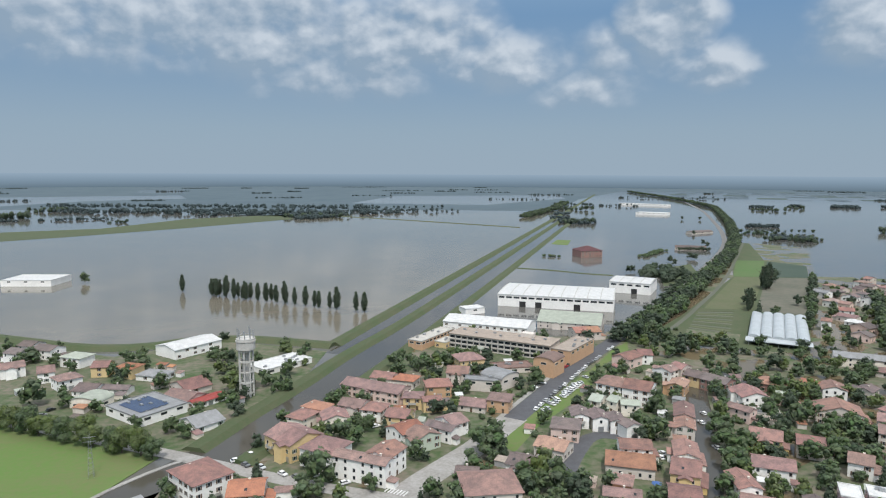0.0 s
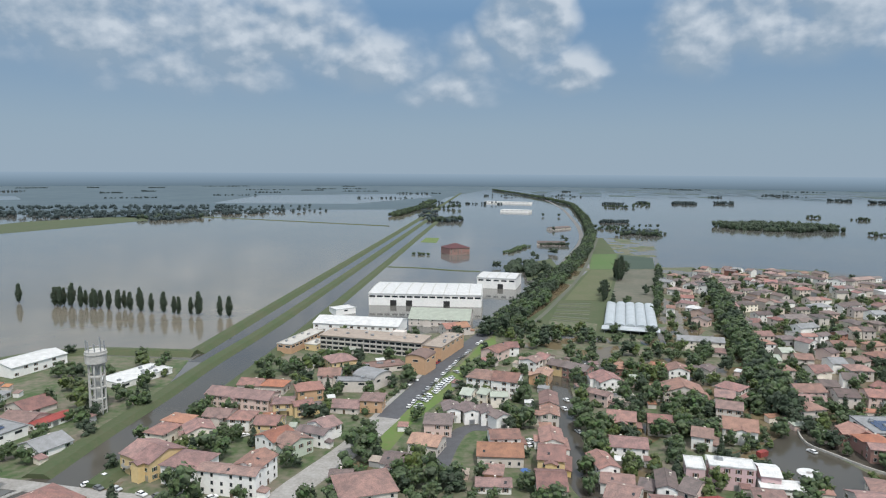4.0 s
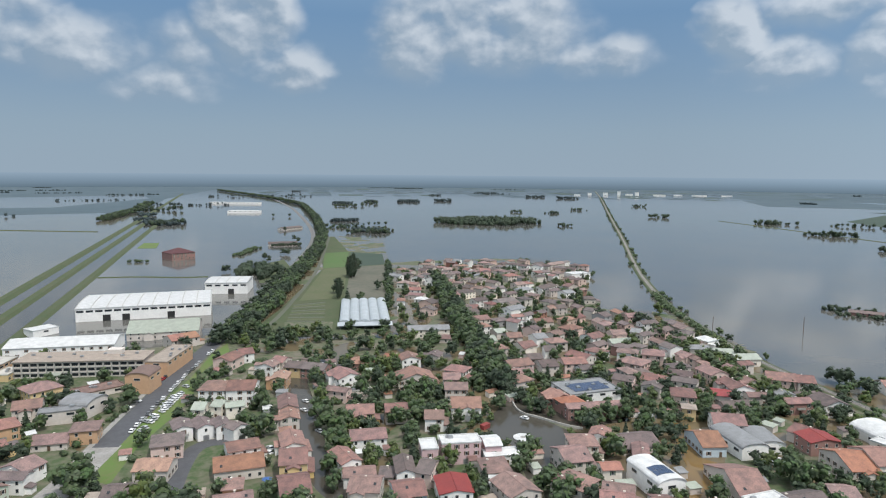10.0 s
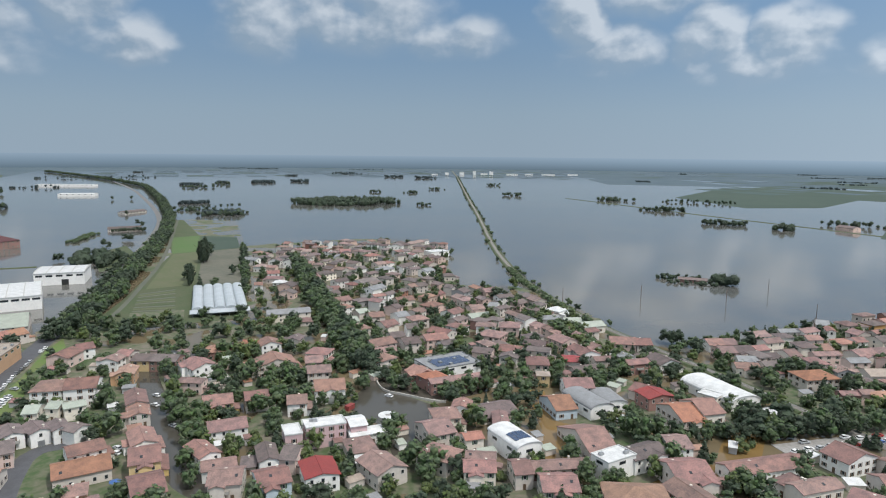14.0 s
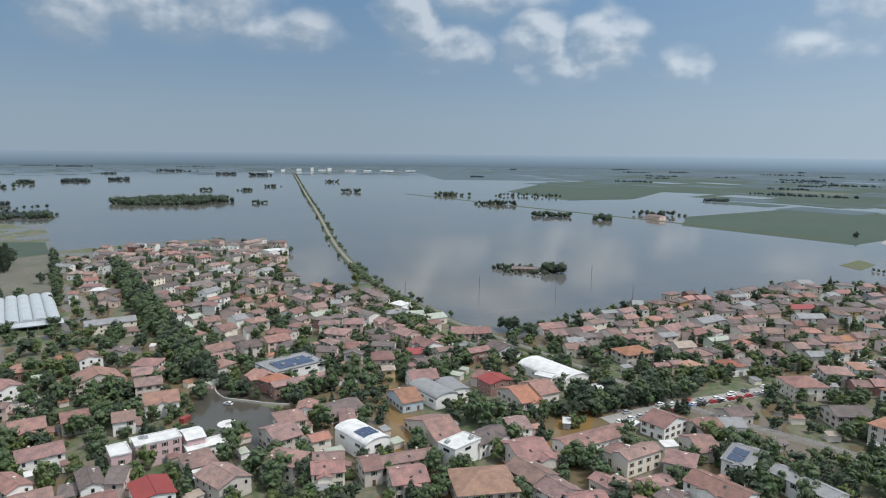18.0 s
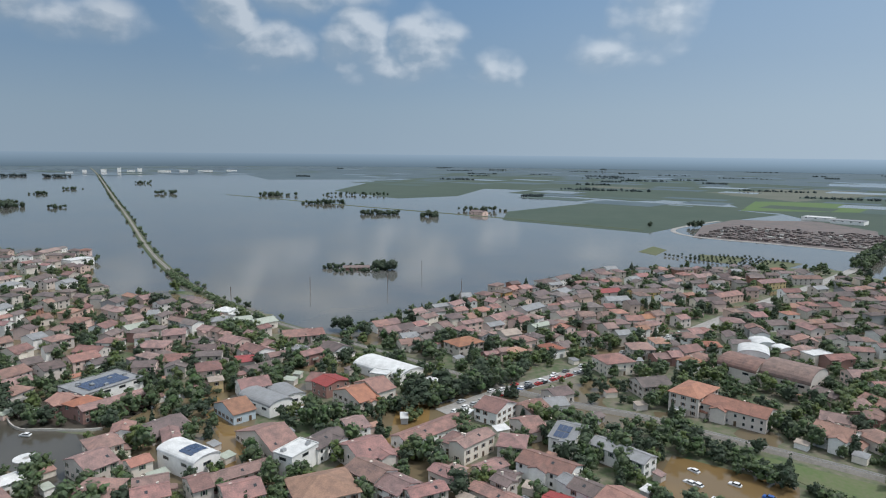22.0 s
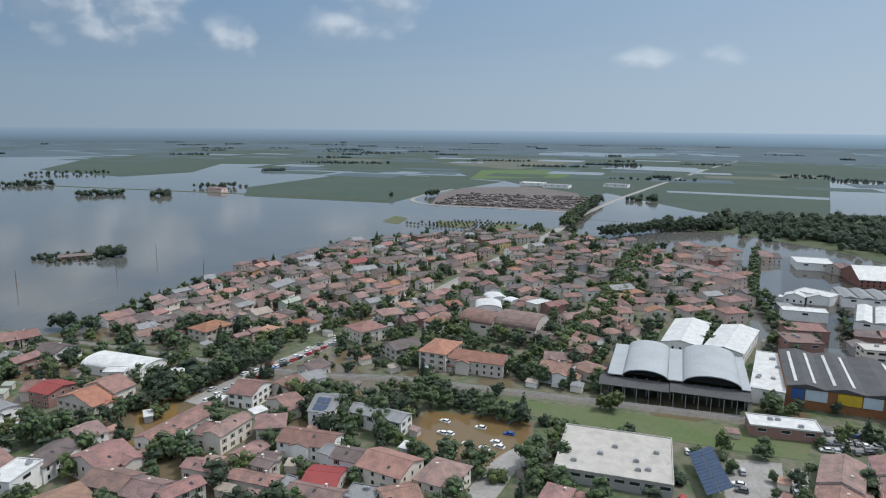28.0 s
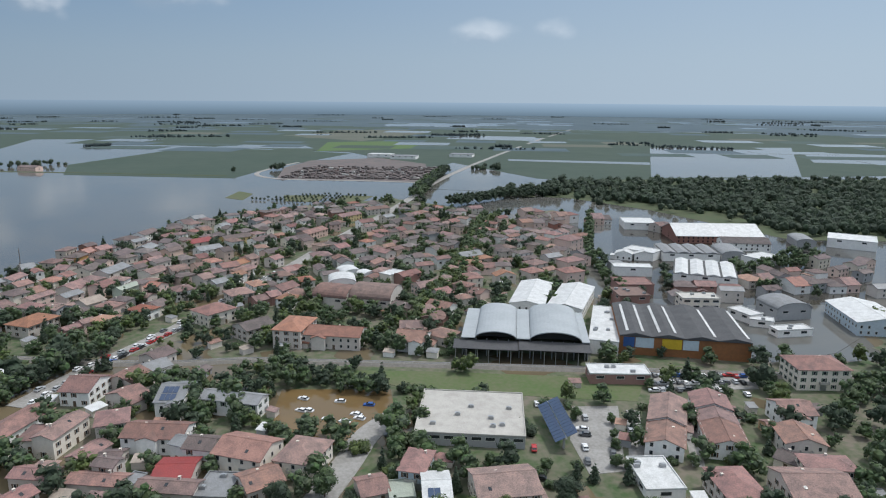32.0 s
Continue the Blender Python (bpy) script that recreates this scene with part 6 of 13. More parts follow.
house(397.3, -120.7, 11.4, 7.4, -84.7, 2, "p", "t", "r", 0)
house(391.1, -150.0, 13.8, 11.0, -120.2, 2, "p", "c", "e", 0)
house(306.4, 281.0, 11.3, 7.8, 8.0, 2, "p", "p", "k", 0)
house(289.5, 300.6, 11.5, 11.0, -18.3, 2, "p", "t", "r", 0)
house(360.7, 217.1, 14.5, 11.0, -28.3, 1.5, "p", "c", "n", 0)
house(398.3, 122.3, 11.9, 7.9, -28.2, 2, "p", "c", "r", 0)
house(-231.1, 346.9, 11.4, 11.0, 39.7, 2, "p", "w", "r", 0)
house(423.1, -13.4, 16.0, 11.0, -46.0, 2, "p", "t", "r", 0)
house(413.6, -58.5, 12.3, 7.2, 5.3, 1.5, "p", "c", "k", 0)
house(336.3, 249.8, 10.5, 9.0, -103.7, 2.4, "p", "w", "k", 0)
house(416.7, 57.3, 10.8, 7.6, 65.5, 2, "h", "w", "r", 0)
house(-206.8, 367.1, 14.1, 11.0, -17.7, 2, "h", "w", "n", 0)
house(410.5, -96.8, 11.3, 9.5, -84.7, 2, "g", "p", "e", 0)
house(379.5, -190.8, 12.8, 11.0, -71.9, 2, "h", "t", "r", 0)
house(406.4, 133.2, 12.6, 11.0, -28.2, 2, "p", "w", "r", 0)
house(328.4, 268.2, 9.4, 7.6, 98.0, 1.5, "p", "t", "k", 0)
house(275.6, 325.5, 9.4, 11.0, -23.2, 2, "p", "t", "r", 0)
house(287.7, 315.0, 8.3, 11.0, -11.7, 2, "p", "w", "g", 0)
house(431.6, -3.4, 11.1, 11.0, -67.5, 2, "p", "t", "r", 0)
house(-154.8, 396.9, 32.3, 19.5, 55.7, 2, "p", "w", "W", 0)
house(419.4, -75.1, 9.7, 8.6, 5.3, 2, "p", "w", "k", 0)
house(363.2, 232.9, 11.2, 11.0, -41.4, 1.2, "p", "w", "n", 0)
house(352.0, 241.5, 12.2, 9.1, -41.4, 2, "h", "t", "g", 0)
house(412.1, -112.9, 8.9, 8.3, -84.7, 2.4, "g", "c", "k", 0)
house(242.2, 354.4, 8.1, 9.8, -32.2, 1, "h", "t", "r", 0)
house(405.8, -135.8, 10.6, 7.0, -75.7, 2.4, "p", "w", "r", 0)
house(433.6, 26.2, 10.4, 11.0, -66.2, 2, "p", "t", "r", 0)
house(374.4, -213.9, 14.9, 11.0, -76.6, 2.5, "h", "p", "r", 0)
house(426.9, 72.9, 11.2, 11.0, -42.1, 1.5, "p", "t", "r", 0)
house(431.1, 39.8, 13.9, 11.0, -41.2, 2, "p", "c", "r", 0)
house(307.2, -300.9, 19.0, 14.6, -93.8, 2, "p", "t", "k", 0)
house(332.1, 283.4, 20.0, 9.8, -18.9, 1.2, "p", "t", "n", 0)
house(414.9, 120.9, 8.8, 8.9, 49.1, 2, "h", "w", "k", 0)
house(422.7, -92.3, 12.5, 9.5, -84.7, 2, "p", "p", "k", 0)
house(352.8, -245.8, 23.6, 10.3, -114.8, 2, "f", "w", "W", 0)
house(291.4, -319.9, 21.8, 17.1, -95.9, 2, "p", "g", "k", 0)
house(344.1, 264.8, 11.2, 7.2, -103.7, 2, "p", "t", "r", 0)
house(396.2, -178.0, 11.1, 7.6, -107.8, 1.5, "p", "t", "r", 0)
house(319.0, 297.1, 12.5, 11.0, 4.1, 2, "p", "w", "r", 0)
house(403.0, -164.0, 10.4, 7.9, -76.9, 2, "p", "p", "e", 0)
house(422.0, 107.7, 9.2, 9.4, -40.9, 2, "p", "t", "r", 0)
house(331.2, -284.1, 36.3, 41.5, -129.0, 2.2, "s", "w", "W", 0)
house(430.4, -73.9, 9.4, 7.9, -84.7, 2, "g", "g", "r", 0)
house(367.2, -244.1, 8.5, 14.6, -107.8, 1.5, "f", "g", "g", 0)
house(445.4, 9.2, 17.1, 11.0, -63.5, 2, "p", "p", "r", 0)
house(424.6, -127.9, 15.7, 11.0, -75.7, 2, "p", "w", "r", 0)
house(414.9, -158.8, 16.3, 11.0, -76.9, 2, "p", "u", "g", 0)
house(435.3, 91.1, 17.0, 11.0, -37.3, 2, "p", "t", "r", 0)
house(446.4, -13.8, 17.9, 11.0, -47.2, 2, "p", "t", "r", 0)
house(306.2, 319.3, 10.6, 9.8, 14.6, 1.5, "p", "t", "r", 0)
house(389.2, -207.9, 12.1, 9.1, -76.6, 2.4, "p", "t", "g", 0)
house(278.7, 344.3, 7.9, 9.8, -8.5, 1.5, "p", "t", "n", 0)
house(240.2, 372.3, 27.8, 11.0, -25.4, 2, "p", "c", "g", 0)
house(267.1, -352.1, 8.5, 8.7, -104.8, 2, "p", "t", "g", 0)
house(439.6, 49.0, 8.6, 7.7, -41.2, 2.4, "p", "t", "k", 0)
house(397.5, -194.1, 12.5, 8.3, -76.6, 1.5, "p", "b", "k", 0)
house(364.5, 251.3, 9.8, 7.2, -1.4, 1.5, "g", "t", "r", 0)
house(441.9, 63.5, 20.9, 11.0, -28.8, 2, "p", "t", "g", 0)
house(443.8, -63.4, 12.6, 11.0, -84.7, 2, "p", "c", "r", 0)
house(428.8, 122.7, 12.1, 6.6, -40.9, 2, "p", "t", "g", 0)
house(307.5, -320.0, 9.3, 8.0, -3.8, 2, "p", "g", "k", 0)
house(339.1, 294.7, 9.6, 11.0, -24.9, 2, "p", "p", "r", 0)
house(284.4, -340.2, 18.7, 17.1, -104.8, 2, "p", "t", "r", -1)
house(443.2, -32.7, 8.7, 9.2, -47.2, 2, "p", "t", "r", -1)
house(94.7, 434.2, 17.8, 14.6, 11.2, 2, "p", "t", "r", -1)
house(384.4, -227.8, 10.2, 8.9, 22.6, 2, "p", "b", "r", -1)
house(-245.0, 375.1, 10.8, 11.0, -18.2, 2, "p", "w", "r", -1)
house(-232.4, 383.1, 14.5, 11.0, -18.9, 2, "p", "w", "r", -1)
house(353.6, 282.8, 16.9, 7.5, 8.3, 2, "p", "t", "r", -1)
house(436.2, -105.6, 12.9, 9.4, 26.6, 2.4, "p", "t", "r", -1)
house(438.3, 114.7, 13.5, 8.5, -21.6, 2, "p", "w", "g", -1)
house(299.9, 334.3, 10.0, 7.2, 104.6, 2, "g", "p", "k", -1)
house(364.1, 263.2, 10.0, 7.2, -91.4, 2, "p", "p", "k", -1)
house(276.1, 359.1, 8.8, 11.0, -9.5, 2, "p", "w", "r", -1)
house(379.7, 255.6, 11.0, 11.0, -91.4, 1.5, "p", "w", "W", -1)
house(354.0, 290.5, 6.3, 9.8, -64.6, 2, "p", "w", "g", -1)
house(450.2, 77.2, 13.5, 11.0, -27.7, 2, "p", "t", "g", -1)
house(451.7, 37.4, 11.7, 7.9, -42.8, 2.4, "p", "t", "k", -1)
house(409.0, -196.6, 12.1, 7.7, -76.6, 2, "h", "w", "k", -1)
house(319.0, -322.8, 9.8, 8.8, -3.8, 2, "p", "t", "k", -1)
house(323.5, 321.7, 13.3, 11.0, 6.1, 2, "p", "p", "r", -1)
house(451.6, -88.6, 12.5, 11.0, -63.4, 1.5, "p", "w", "g", -1)
house(417.9, -186.7, 11.3, 7.8, -76.6, 2, "p", "t", "k", -1)
house(451.8, 105.2, 4.7, 11.0, -64.6, 2, "g", "w", "r", -1)
house(406.3, -216.9, 11.4, 7.1, 22.6, 2, "g", "p", "k", -1)
house(396.6, -234.6, 11.8, 7.5, 22.6, 2, "g", "g", "k", -1)
house(446.4, -115.9, 9.4, 8.7, 116.6, 2, "p", "p", "r", -1)
house(439.0, -142.2, 10.7, 7.2, 26.6, 2, "g", "g", "k", -1)
house(461.1, 23.2, 12.8, 9.3, 29.3, 2, "p", "t", "k", -1)
house(454.7, 90.7, 10.5, 8.2, -27.7, 2, "g", "t", "r", -1)
house(-247.8, 391.8, 10.2, 11.0, -13.6, 2, "p", "w", "r", -1)
house(463.6, 45.6, 21.9, 6.6, -42.8, 2, "p", "p", "r", -1)
house(468.2, -35.8, 18.8, 11.0, -59.4, 2, "p", "p", "r", -1)
house(433.0, -167.5, 11.1, 9.3, 116.6, 1.5, "g", "g", "r", -1)
house(301.5, 353.7, 9.8, 8.7, 104.6, 2.4, "p", "w", "r", -1)
house(317.5, -339.8, 8.9, 7.6, 86.2, 1.5, "p", "p", "e", -1)
house(378.7, 270.8, 10.0, 8.9, 8.3, 2, "h", "t", "k", -1)
house(453.9, -104.4, 10.1, 9.1, 26.6, 2, "p", "t", "e", -1)
house(465.4, -80.4, 10.3, 11.0, -61.6, 2, "p", "t", "r", -1)
house(467.9, 12.9, 10.4, 7.6, 29.3, 1.5, "g", "t", "e", -1)
house(308.9, -351.9, 9.0, 9.2, 86.2, 1.5, "p", "g", "e", -1)
house(463.9, 70.8, 9.9, 7.2, -27.7, 2, "g", "p", "k", -1)
house(410.2, -228.0, 10.6, 7.9, 22.6, 2, "p", "t", "k", -1)
house(373.9, 283.9, 10.8, 8.4, 8.3, 2, "p", "p", "k", -1)
house(432.5, -191.2, 19.7, 11.0, -79.3, 2, "p", "t", "r", -1)
house(444.4, -152.5, 10.2, 7.5, 26.6, 2.4, "p", "p", "k", -1)
house(453.6, -128.4, 8.9, 9.4, 26.6, 2, "h", "p", "r", -1)
house(472.0, -2.6, 11.0, 7.1, 29.3, 2.4, "g", "b", "k", -1)
house(476.8, 43.0, 7.4, 9.4, -45.2, 2, "p", "p", "r", -1)
house(286.8, 378.4, 15.0, 11.0, -10.3, 2, "p", "t", "r", -1)
house(471.0, 57.4, 9.1, 7.6, -42.8, 2.4, "p", "t", "k", -1)
house(467.5, 82.6, 12.4, 7.2, -27.7, 2, "p", "t", "e", -1)
house(480.8, -27.4, 7.9, 9.8, -80.1, 2, "p", "w", "r", -1)
house(295.3, -374.3, 10.5, 7.2, -80.3, 2, "p", "g", "k", -1)
house(463.7, -114.1, 10.7, 7.8, -63.4, 1.5, "p", "t", "r", -1)
house(325.1, 352.2, 13.4, 11.0, -16.3, 1.5, "p", "t", "e", -1)
house(464.7, 113.2, 11.4, 7.7, 25.4, 2, "g", "t", "g", -1)
house(301.9, 371.0, 11.9, 8.9, -8.5, 1.5, "h", "g", "k", -1)
house(365.1, 309.5, 9.8, 7.1, -108.0, 2, "p", "p", "r", -1)
house(357.2, 322.6, 18.6, 11.0, -108.0, 2, "p", "p", "r", -1)
house(307.7, -368.7, 11.6, 7.0, -80.3, 2, "p", "b", "k", -1)
house(452.4, -162.5, 8.8, 8.1, 117.8, 2, "g", "g", "k", -1)
house(486.8, 7.9, 17.1, 11.0, -60.7, 2, "p", "w", "g", -1)
house(480.3, -72.7, 17.1, 11.0, -55.1, 2, "p", "p", "r", -1)
house(423.5, -229.3, 8.7, 8.3, 22.6, 1.5, "p", "t", "e", -1)
house(430.9, -216.0, 9.3, 7.9, 22.6, 2, "h", "p", "k", -1)
house(390.5, -266.2, 11.5, 8.8, -130.4, 1.6, "g", "w", "W", -1)
house(394.9, 288.3, 22.7, 11.0, -106.3, 2, "p", "p", "r", -1)
house(452.9, -181.1, 19.7, 11.0, -62.2, 2, "p", "c", "r", -1)
house(478.6, 99.3, 17.5, 11.0, -31.9, 2, "p", "t", "r", -1)
house(384.3, -277.5, 12.8, 6.8, -119.5, 1.6, "g", "w", "W", -1)
house(390.8, -281.5, 22.5, 14.5, -150.7, 2, "f", "w", "W", 0)
house(484.3, 31.2, 11.4, 9.0, -45.2, 2.4, "p", "p", "k", -1)
house(462.6, -148.8, 11.0, 7.3, 27.8, 1.5, "p", "t", "k", -1)
house(490.2, 48.3, 10.6, 11.0, -28.8, 2, "p", "w", "r", -1)
house(316.0, 369.9, 9.7, 6.6, -8.5, 2, "p", "w", "r", -1)
house(486.7, 63.3, 17.9, 11.0, -18.7, 2, "p", "t", "g", -1)
house(381.4, 303.8, 12.9, 8.4, -18.0, 2, "p", "w", "k", -1)
house(472.2, -123.6, 11.4, 7.2, 26.6, 1.5, "p", "w", "e", -1)
house(477.2, -103.1, 8.8, 8.9, 26.6, 2, "p", "w", "e", -1)
house(447.1, -207.3, 15.7, 11.0, -67.4, 2, "p", "t", "r", -1)
house(429.5, -244.4, 15.4, 14.6, -66.3, 3, "h", "p", "r", 0)
house(326.2, 370.3, 10.6, 7.3, 14.9, 2, "p", "w", "g", -1)
house(382.3, -311.7, 38.3, 29.3, -114.3, 2, "s", "w", "g", 0)
house(348.9, -347.2, 22.6, 15.1, -80.3, 2, "f", "w", "W", 0)
house(351.1, 348.5, 21.7, 11.0, 6.4, 2, "p", "p", "r", -1)
house(489.7, 76.7, 9.9, 8.4, -24.7, 2, "p", "p", "k", -1)
house(501.0, 33.4, 10.2, 11.0, -44.1, 2, "p", "w", "r", -1)
house(478.5, -138.5, 11.7, 7.0, 117.8, 2, "p", "t", "k", -1)
house(495.5, -60.8, 9.1, 7.8, -61.8, 2, "p", "p", "k", -1)
house(496.5, -88.4, 18.5, 11.0, -54.7, 2, "p", "t", "r", -1)
house(496.2, 88.5, 21.7, 11.0, -24.7, 2, "p", "o", "r", -1)
house(369.8, -338.0, 16.4, 26.8, -115.8, 1.8, "a", "g", "g", 0)
house(443.6, -232.2, 12.5, 8.0, 22.6, 2, "p", "t", "r", -1)
house(471.4, -168.7, 12.7, 8.4, -62.2, 2, "h", "c", "k", -1)
house(502.3, 48.2, 13.6, 11.0, -20.4, 2, "p", "t", "g", -1)
house(330.3, -377.3, 12.6, 9.1, -80.3, 2.4, "p", "c", "r", -1)
house(459.3, -202.0, 11.6, 7.4, 22.6, 2.4, "p", "w", "r", -1)
house(299.0, 405.3, 12.9, 11.0, -3.3, 1.5, "p", "t", "r", -1)
house(389.3, 325.7, 10.6, 11.0, -16.1, 2, "p", "p", "r", -1)
house(503.5, -9.9, 11.7, 9.1, 26.8, 2.4, "p", "w", "e", -1)
house(340.3, 371.3, 8.5, 7.7, 14.9, 2, "p", "b", "k", -1)
house(372.8, 338.8, 11.7, 8.6, 96.4, 2, "g", "g", "k", -1)
house(509.0, -30.3, 19.7, 11.0, -51.2, 2, "p", "w", "g", -1)
house(507.6, -54.7, 20.5, 11.0, -61.8, 2, "p", "w", "r", -1)
house(492.1, -117.4, 12.4, 8.0, 16.4, 2, "p", "t", "r", -1)
house(317.0, -394.5, 10.9, 9.5, -80.3, 1.5, "p", "c", "k", -1)
house(471.3, -187.9, 10.1, 9.3, -62.2, 1.5, "p", "c", "k", -1)
house(513.9, 14.1, 17.7, 11.0, -56.3, 2, "p", "t", "R", -1)
house(456.9, -224.8, 11.5, 7.2, -67.4, 2.4, "p", "w", "r", -1)
house(507.9, 77.5, 9.9, 11.0, -40.1, 2, "p", "o", "r", -1)
house(463.0, -213.9, 13.0, 7.2, -67.4, 2, "p", "g", "r", -1)
house(486.3, -155.3, 11.6, 7.3, 117.8, 2.4, "h", "g", "k", -1)
house(510.1, 69.2, 4.3, 11.0, -64.3, 2, "g", "w", "r", -1)
house(278.1, 430.8, 12.1, 8.5, -52.5, 1.5, "g", "p", "r", -1)
house(332.6, 393.3, 16.6, 11.0, 8.5, 2, "p", "w", "g", -1)
house(375.8, 351.7, 8.8, 9.1, 96.4, 2.4, "p", "t", "k", -1)
house(22.9, 514.7, 16.7, 12.2, 24.1, 1.5, "f", "w", "W", 0)
house(521.2, -11.8, 21.0, 11.0, -63.2, 2, "p", "y", "n", -1)
house(506.3, 98.6, 12.2, 7.4, -24.7, 2.4, "h", "t", "e", -1)
house(500.4, -145.3, 19.2, 11.0, -71.1, 2, "p", "b", "r", -1)
house(456.4, -248.9, 16.9, 12.9, -65.5, 3, "p", "p", "r", 0)
house(509.4, -117.1, 20.4, 11.0, -73.6, 2, "p", "t", "r", -1)
house(392.3, 339.0, 11.9, 8.2, 73.9, 2, "p", "t", "r", -1)
house(489.5, -171.1, 12.3, 9.4, 27.8, 1.5, "p", "c", "e", -1)
house(307.9, 419.5, 16.5, 12.2, -16.3, 2, "p", "w", "r", -1)
house(321.0, -408.4, 12.1, 8.1, -80.3, 1.5, "g", "p", "r", -1)
house(519.0, 34.4, 10.8, 9.2, -44.1, 2, "g", "w", "k", -1)
house(477.7, -217.1, 17.2, 11.0, -65.6, 2, "p", "t", "r", -1)
house(362.9, 378.0, 16.1, 11.0, -7.9, 2, "p", "t", "r", -1)
house(450.0, -267.1, 12.8, 8.5, -65.5, 2, "h", "w", "r", -1)
house(516.4, 86.9, 8.6, 8.0, -40.1, 2.4, "p", "b", "r", -1)
house(522.3, 47.1, 8.5, 7.4, 42.1, 1.5, "g", "p", "r", -1)
house(469.6, -243.4, 15.5, 14.6, -80.9, 2.5, "p", "p", "r", -1)
house(527.9, -70.7, 26.1, 11.0, -45.1, 2, "p", "p", "r", -1)
house(304.3, 432.8, 8.4, 9.8, 1.3, 2, "p", "w", "g", -1)
house(515.7, -134.2, 17.8, 11.0, -65.5, 2, "p", "t", "r", -1)
house(528.8, 22.5, 10.6, 7.8, 45.9, 1.5, "p", "t", "k", -1)
house(528.0, -46.0, 10.0, 8.0, -56.2, 1.5, "h", "b", "r", -1)
house(329.9, 417.0, 8.3, 9.8, 1.9, 2, "p", "t", "r", -1)
house(536.8, 4.5, 19.1, 11.0, -41.3, 2, "p", "p", "r", -1)
house(493.7, -204.6, 17.4, 11.0, -64.1, 2, "p", "t", "r", -1)
house(528.9, 55.9, 11.4, 7.0, -47.9, 2, "p", "t", "g", -1)
house(531.5, -28.5, 9.4, 8.5, -56.2, 2, "h", "w", "r", -1)
house(272.1, 462.6, 5.9, 11.0, -31.6, 2.5, "h", "w", "g", -1)
house(345.5, 409.1, 9.9, 8.2, 0.5, 2, "p", "c", "k", -1)
house(510.4, -164.8, 11.5, 8.1, 27.8, 2.4, "h", "p", "k", -1)
house(482.9, -237.8, 10.1, 7.6, -80.9, 2, "p", "t", "r", -1)
house(538.2, 63.6, 15.7, 11.0, -47.9, 2, "p", "w", "g", -1)
house(386.1, 375.2, 10.1, 8.3, 82.1, 1.5, "p", "b", "r", -1)
house(544.3, -20.2, 11.8, 11.0, -56.2, 2, "p", "t", "r", -1)
house(542.6, 37.3, 11.7, 6.6, -40.5, 2, "p", "b", "r", -1)
house(391.5, -371.9, 34.2, 17.1, -116.9, 2, "p", "g", "k", -1)
house(293.9, 454.9, 13.5, 11.0, -63.6, 1.5, "g", "p", "r", -1)
house(546.5, 27.9, 8.8, 7.7, -42.8, 2, "p", "w", "r", -1)
house(509.0, -187.7, 9.6, 9.4, -64.1, 2.4, "p", "p", "r", -1)
house(529.9, -117.0, 11.0, 7.8, -73.6, 2.4, "p", "c", "r", -1)
house(346.6, 421.2, 18.1, 11.0, 0.5, 2, "p", "w", "g", -1)
house(312.9, 446.4, 9.1, 8.3, 1.3, 2, "p", "w", "k", -1)
house(481.9, -257.3, 11.2, 7.8, 9.1, 1.5, "p", "t", "k", -1)
house(530.4, -132.9, 10.8, 7.3, -65.5, 2, "p", "p", "k", -1)
house(331.0, 435.5, 12.7, 8.9, 1.9, 2, "p", "w", "k", -1)
house(543.6, -65.8, 9.1, 8.7, 37.6, 1.5, "p", "g", "g", -1)
house(547.0, -36.5, 9.1, 8.6, 45.4, 2, "p", "t", "k", -1)
house(476.1, -272.2, 12.2, 8.4, 9.1, 2.4, "p", "t", "k", -1)
house(381.6, 401.1, 18.4, 11.0, -84.2, 2, "p", "c", "k", -1)
house(500.9, -234.4, 10.9, 7.4, -80.9, 1.5, "g", "w", "g", -1)
house(553.7, -8.6, 9.9, 7.7, -56.2, 2.4, "g", "t", "k", -1)
house(558.7, -30.9, 13.8, 11.0, -44.6, 2, "p", "c", "r", -1)
house(525.1, -177.1, 9.5, 7.1, 29.3, 2, "p", "t", "r", -1)
house(561.0, 13.5, 15.2, 11.0, -56.7, 2, "p", "t", "r", -1)
house(366.8, 419.3, 10.9, 8.6, 90.5, 2, "h", "t", "k", -1)
house(554.6, -57.1, 10.9, 8.6, -52.4, 2, "p", "w", "r", -1)
house(558.9, 52.9, 19.8, 11.0, -28.1, 2, "p", "w", "g", -1)
house(536.4, -154.7, 11.8, 7.7, 31.7, 2, "p", "t", "r", -1)
house(553.4, -91.7, 9.4, 8.8, -72.0, 2, "p", "p", "r", -1)
house(299.9, 476.8, 8.5, 9.8, -48.9, 1, "p", "w", "W", -1)
house(396.7, 398.9, 10.6, 8.1, -84.2, 1.5, "h", "t", "k", -1)
house(518.1, -221.5, 12.7, 7.1, 209.3, 2, "p", "t", "r", -1)
house(559.9, -73.3, 8.5, 7.2, -52.4, 1.5, "p", "w", "r", -1)
house(557.3, -120.3, 14.0, 11.0, -72.0, 2, "p", "w", "r", -1)
house(323.2, 466.6, 14.9, 11.0, 0.6, 2, "p", "t", "r", -1)
house(543.7, -172.3, 20.2, 11.0, -64.8, 2, "p", "t", "r", -1)
house(509.7, -253.5, 20.9, 14.6, -92.4, 2.5, "p", "p", "r", -1)
house(538.2, -189.4, 18.8, 11.0, -60.7, 2, "p", "t", "r", -1)
house(567.4, 32.4, 10.3, 9.5, -76.2, 2.4, "p", "p", "k", -1)
house(499.3, -272.2, 11.1, 8.1, -2.4, 2, "p", "b", "r", -1)
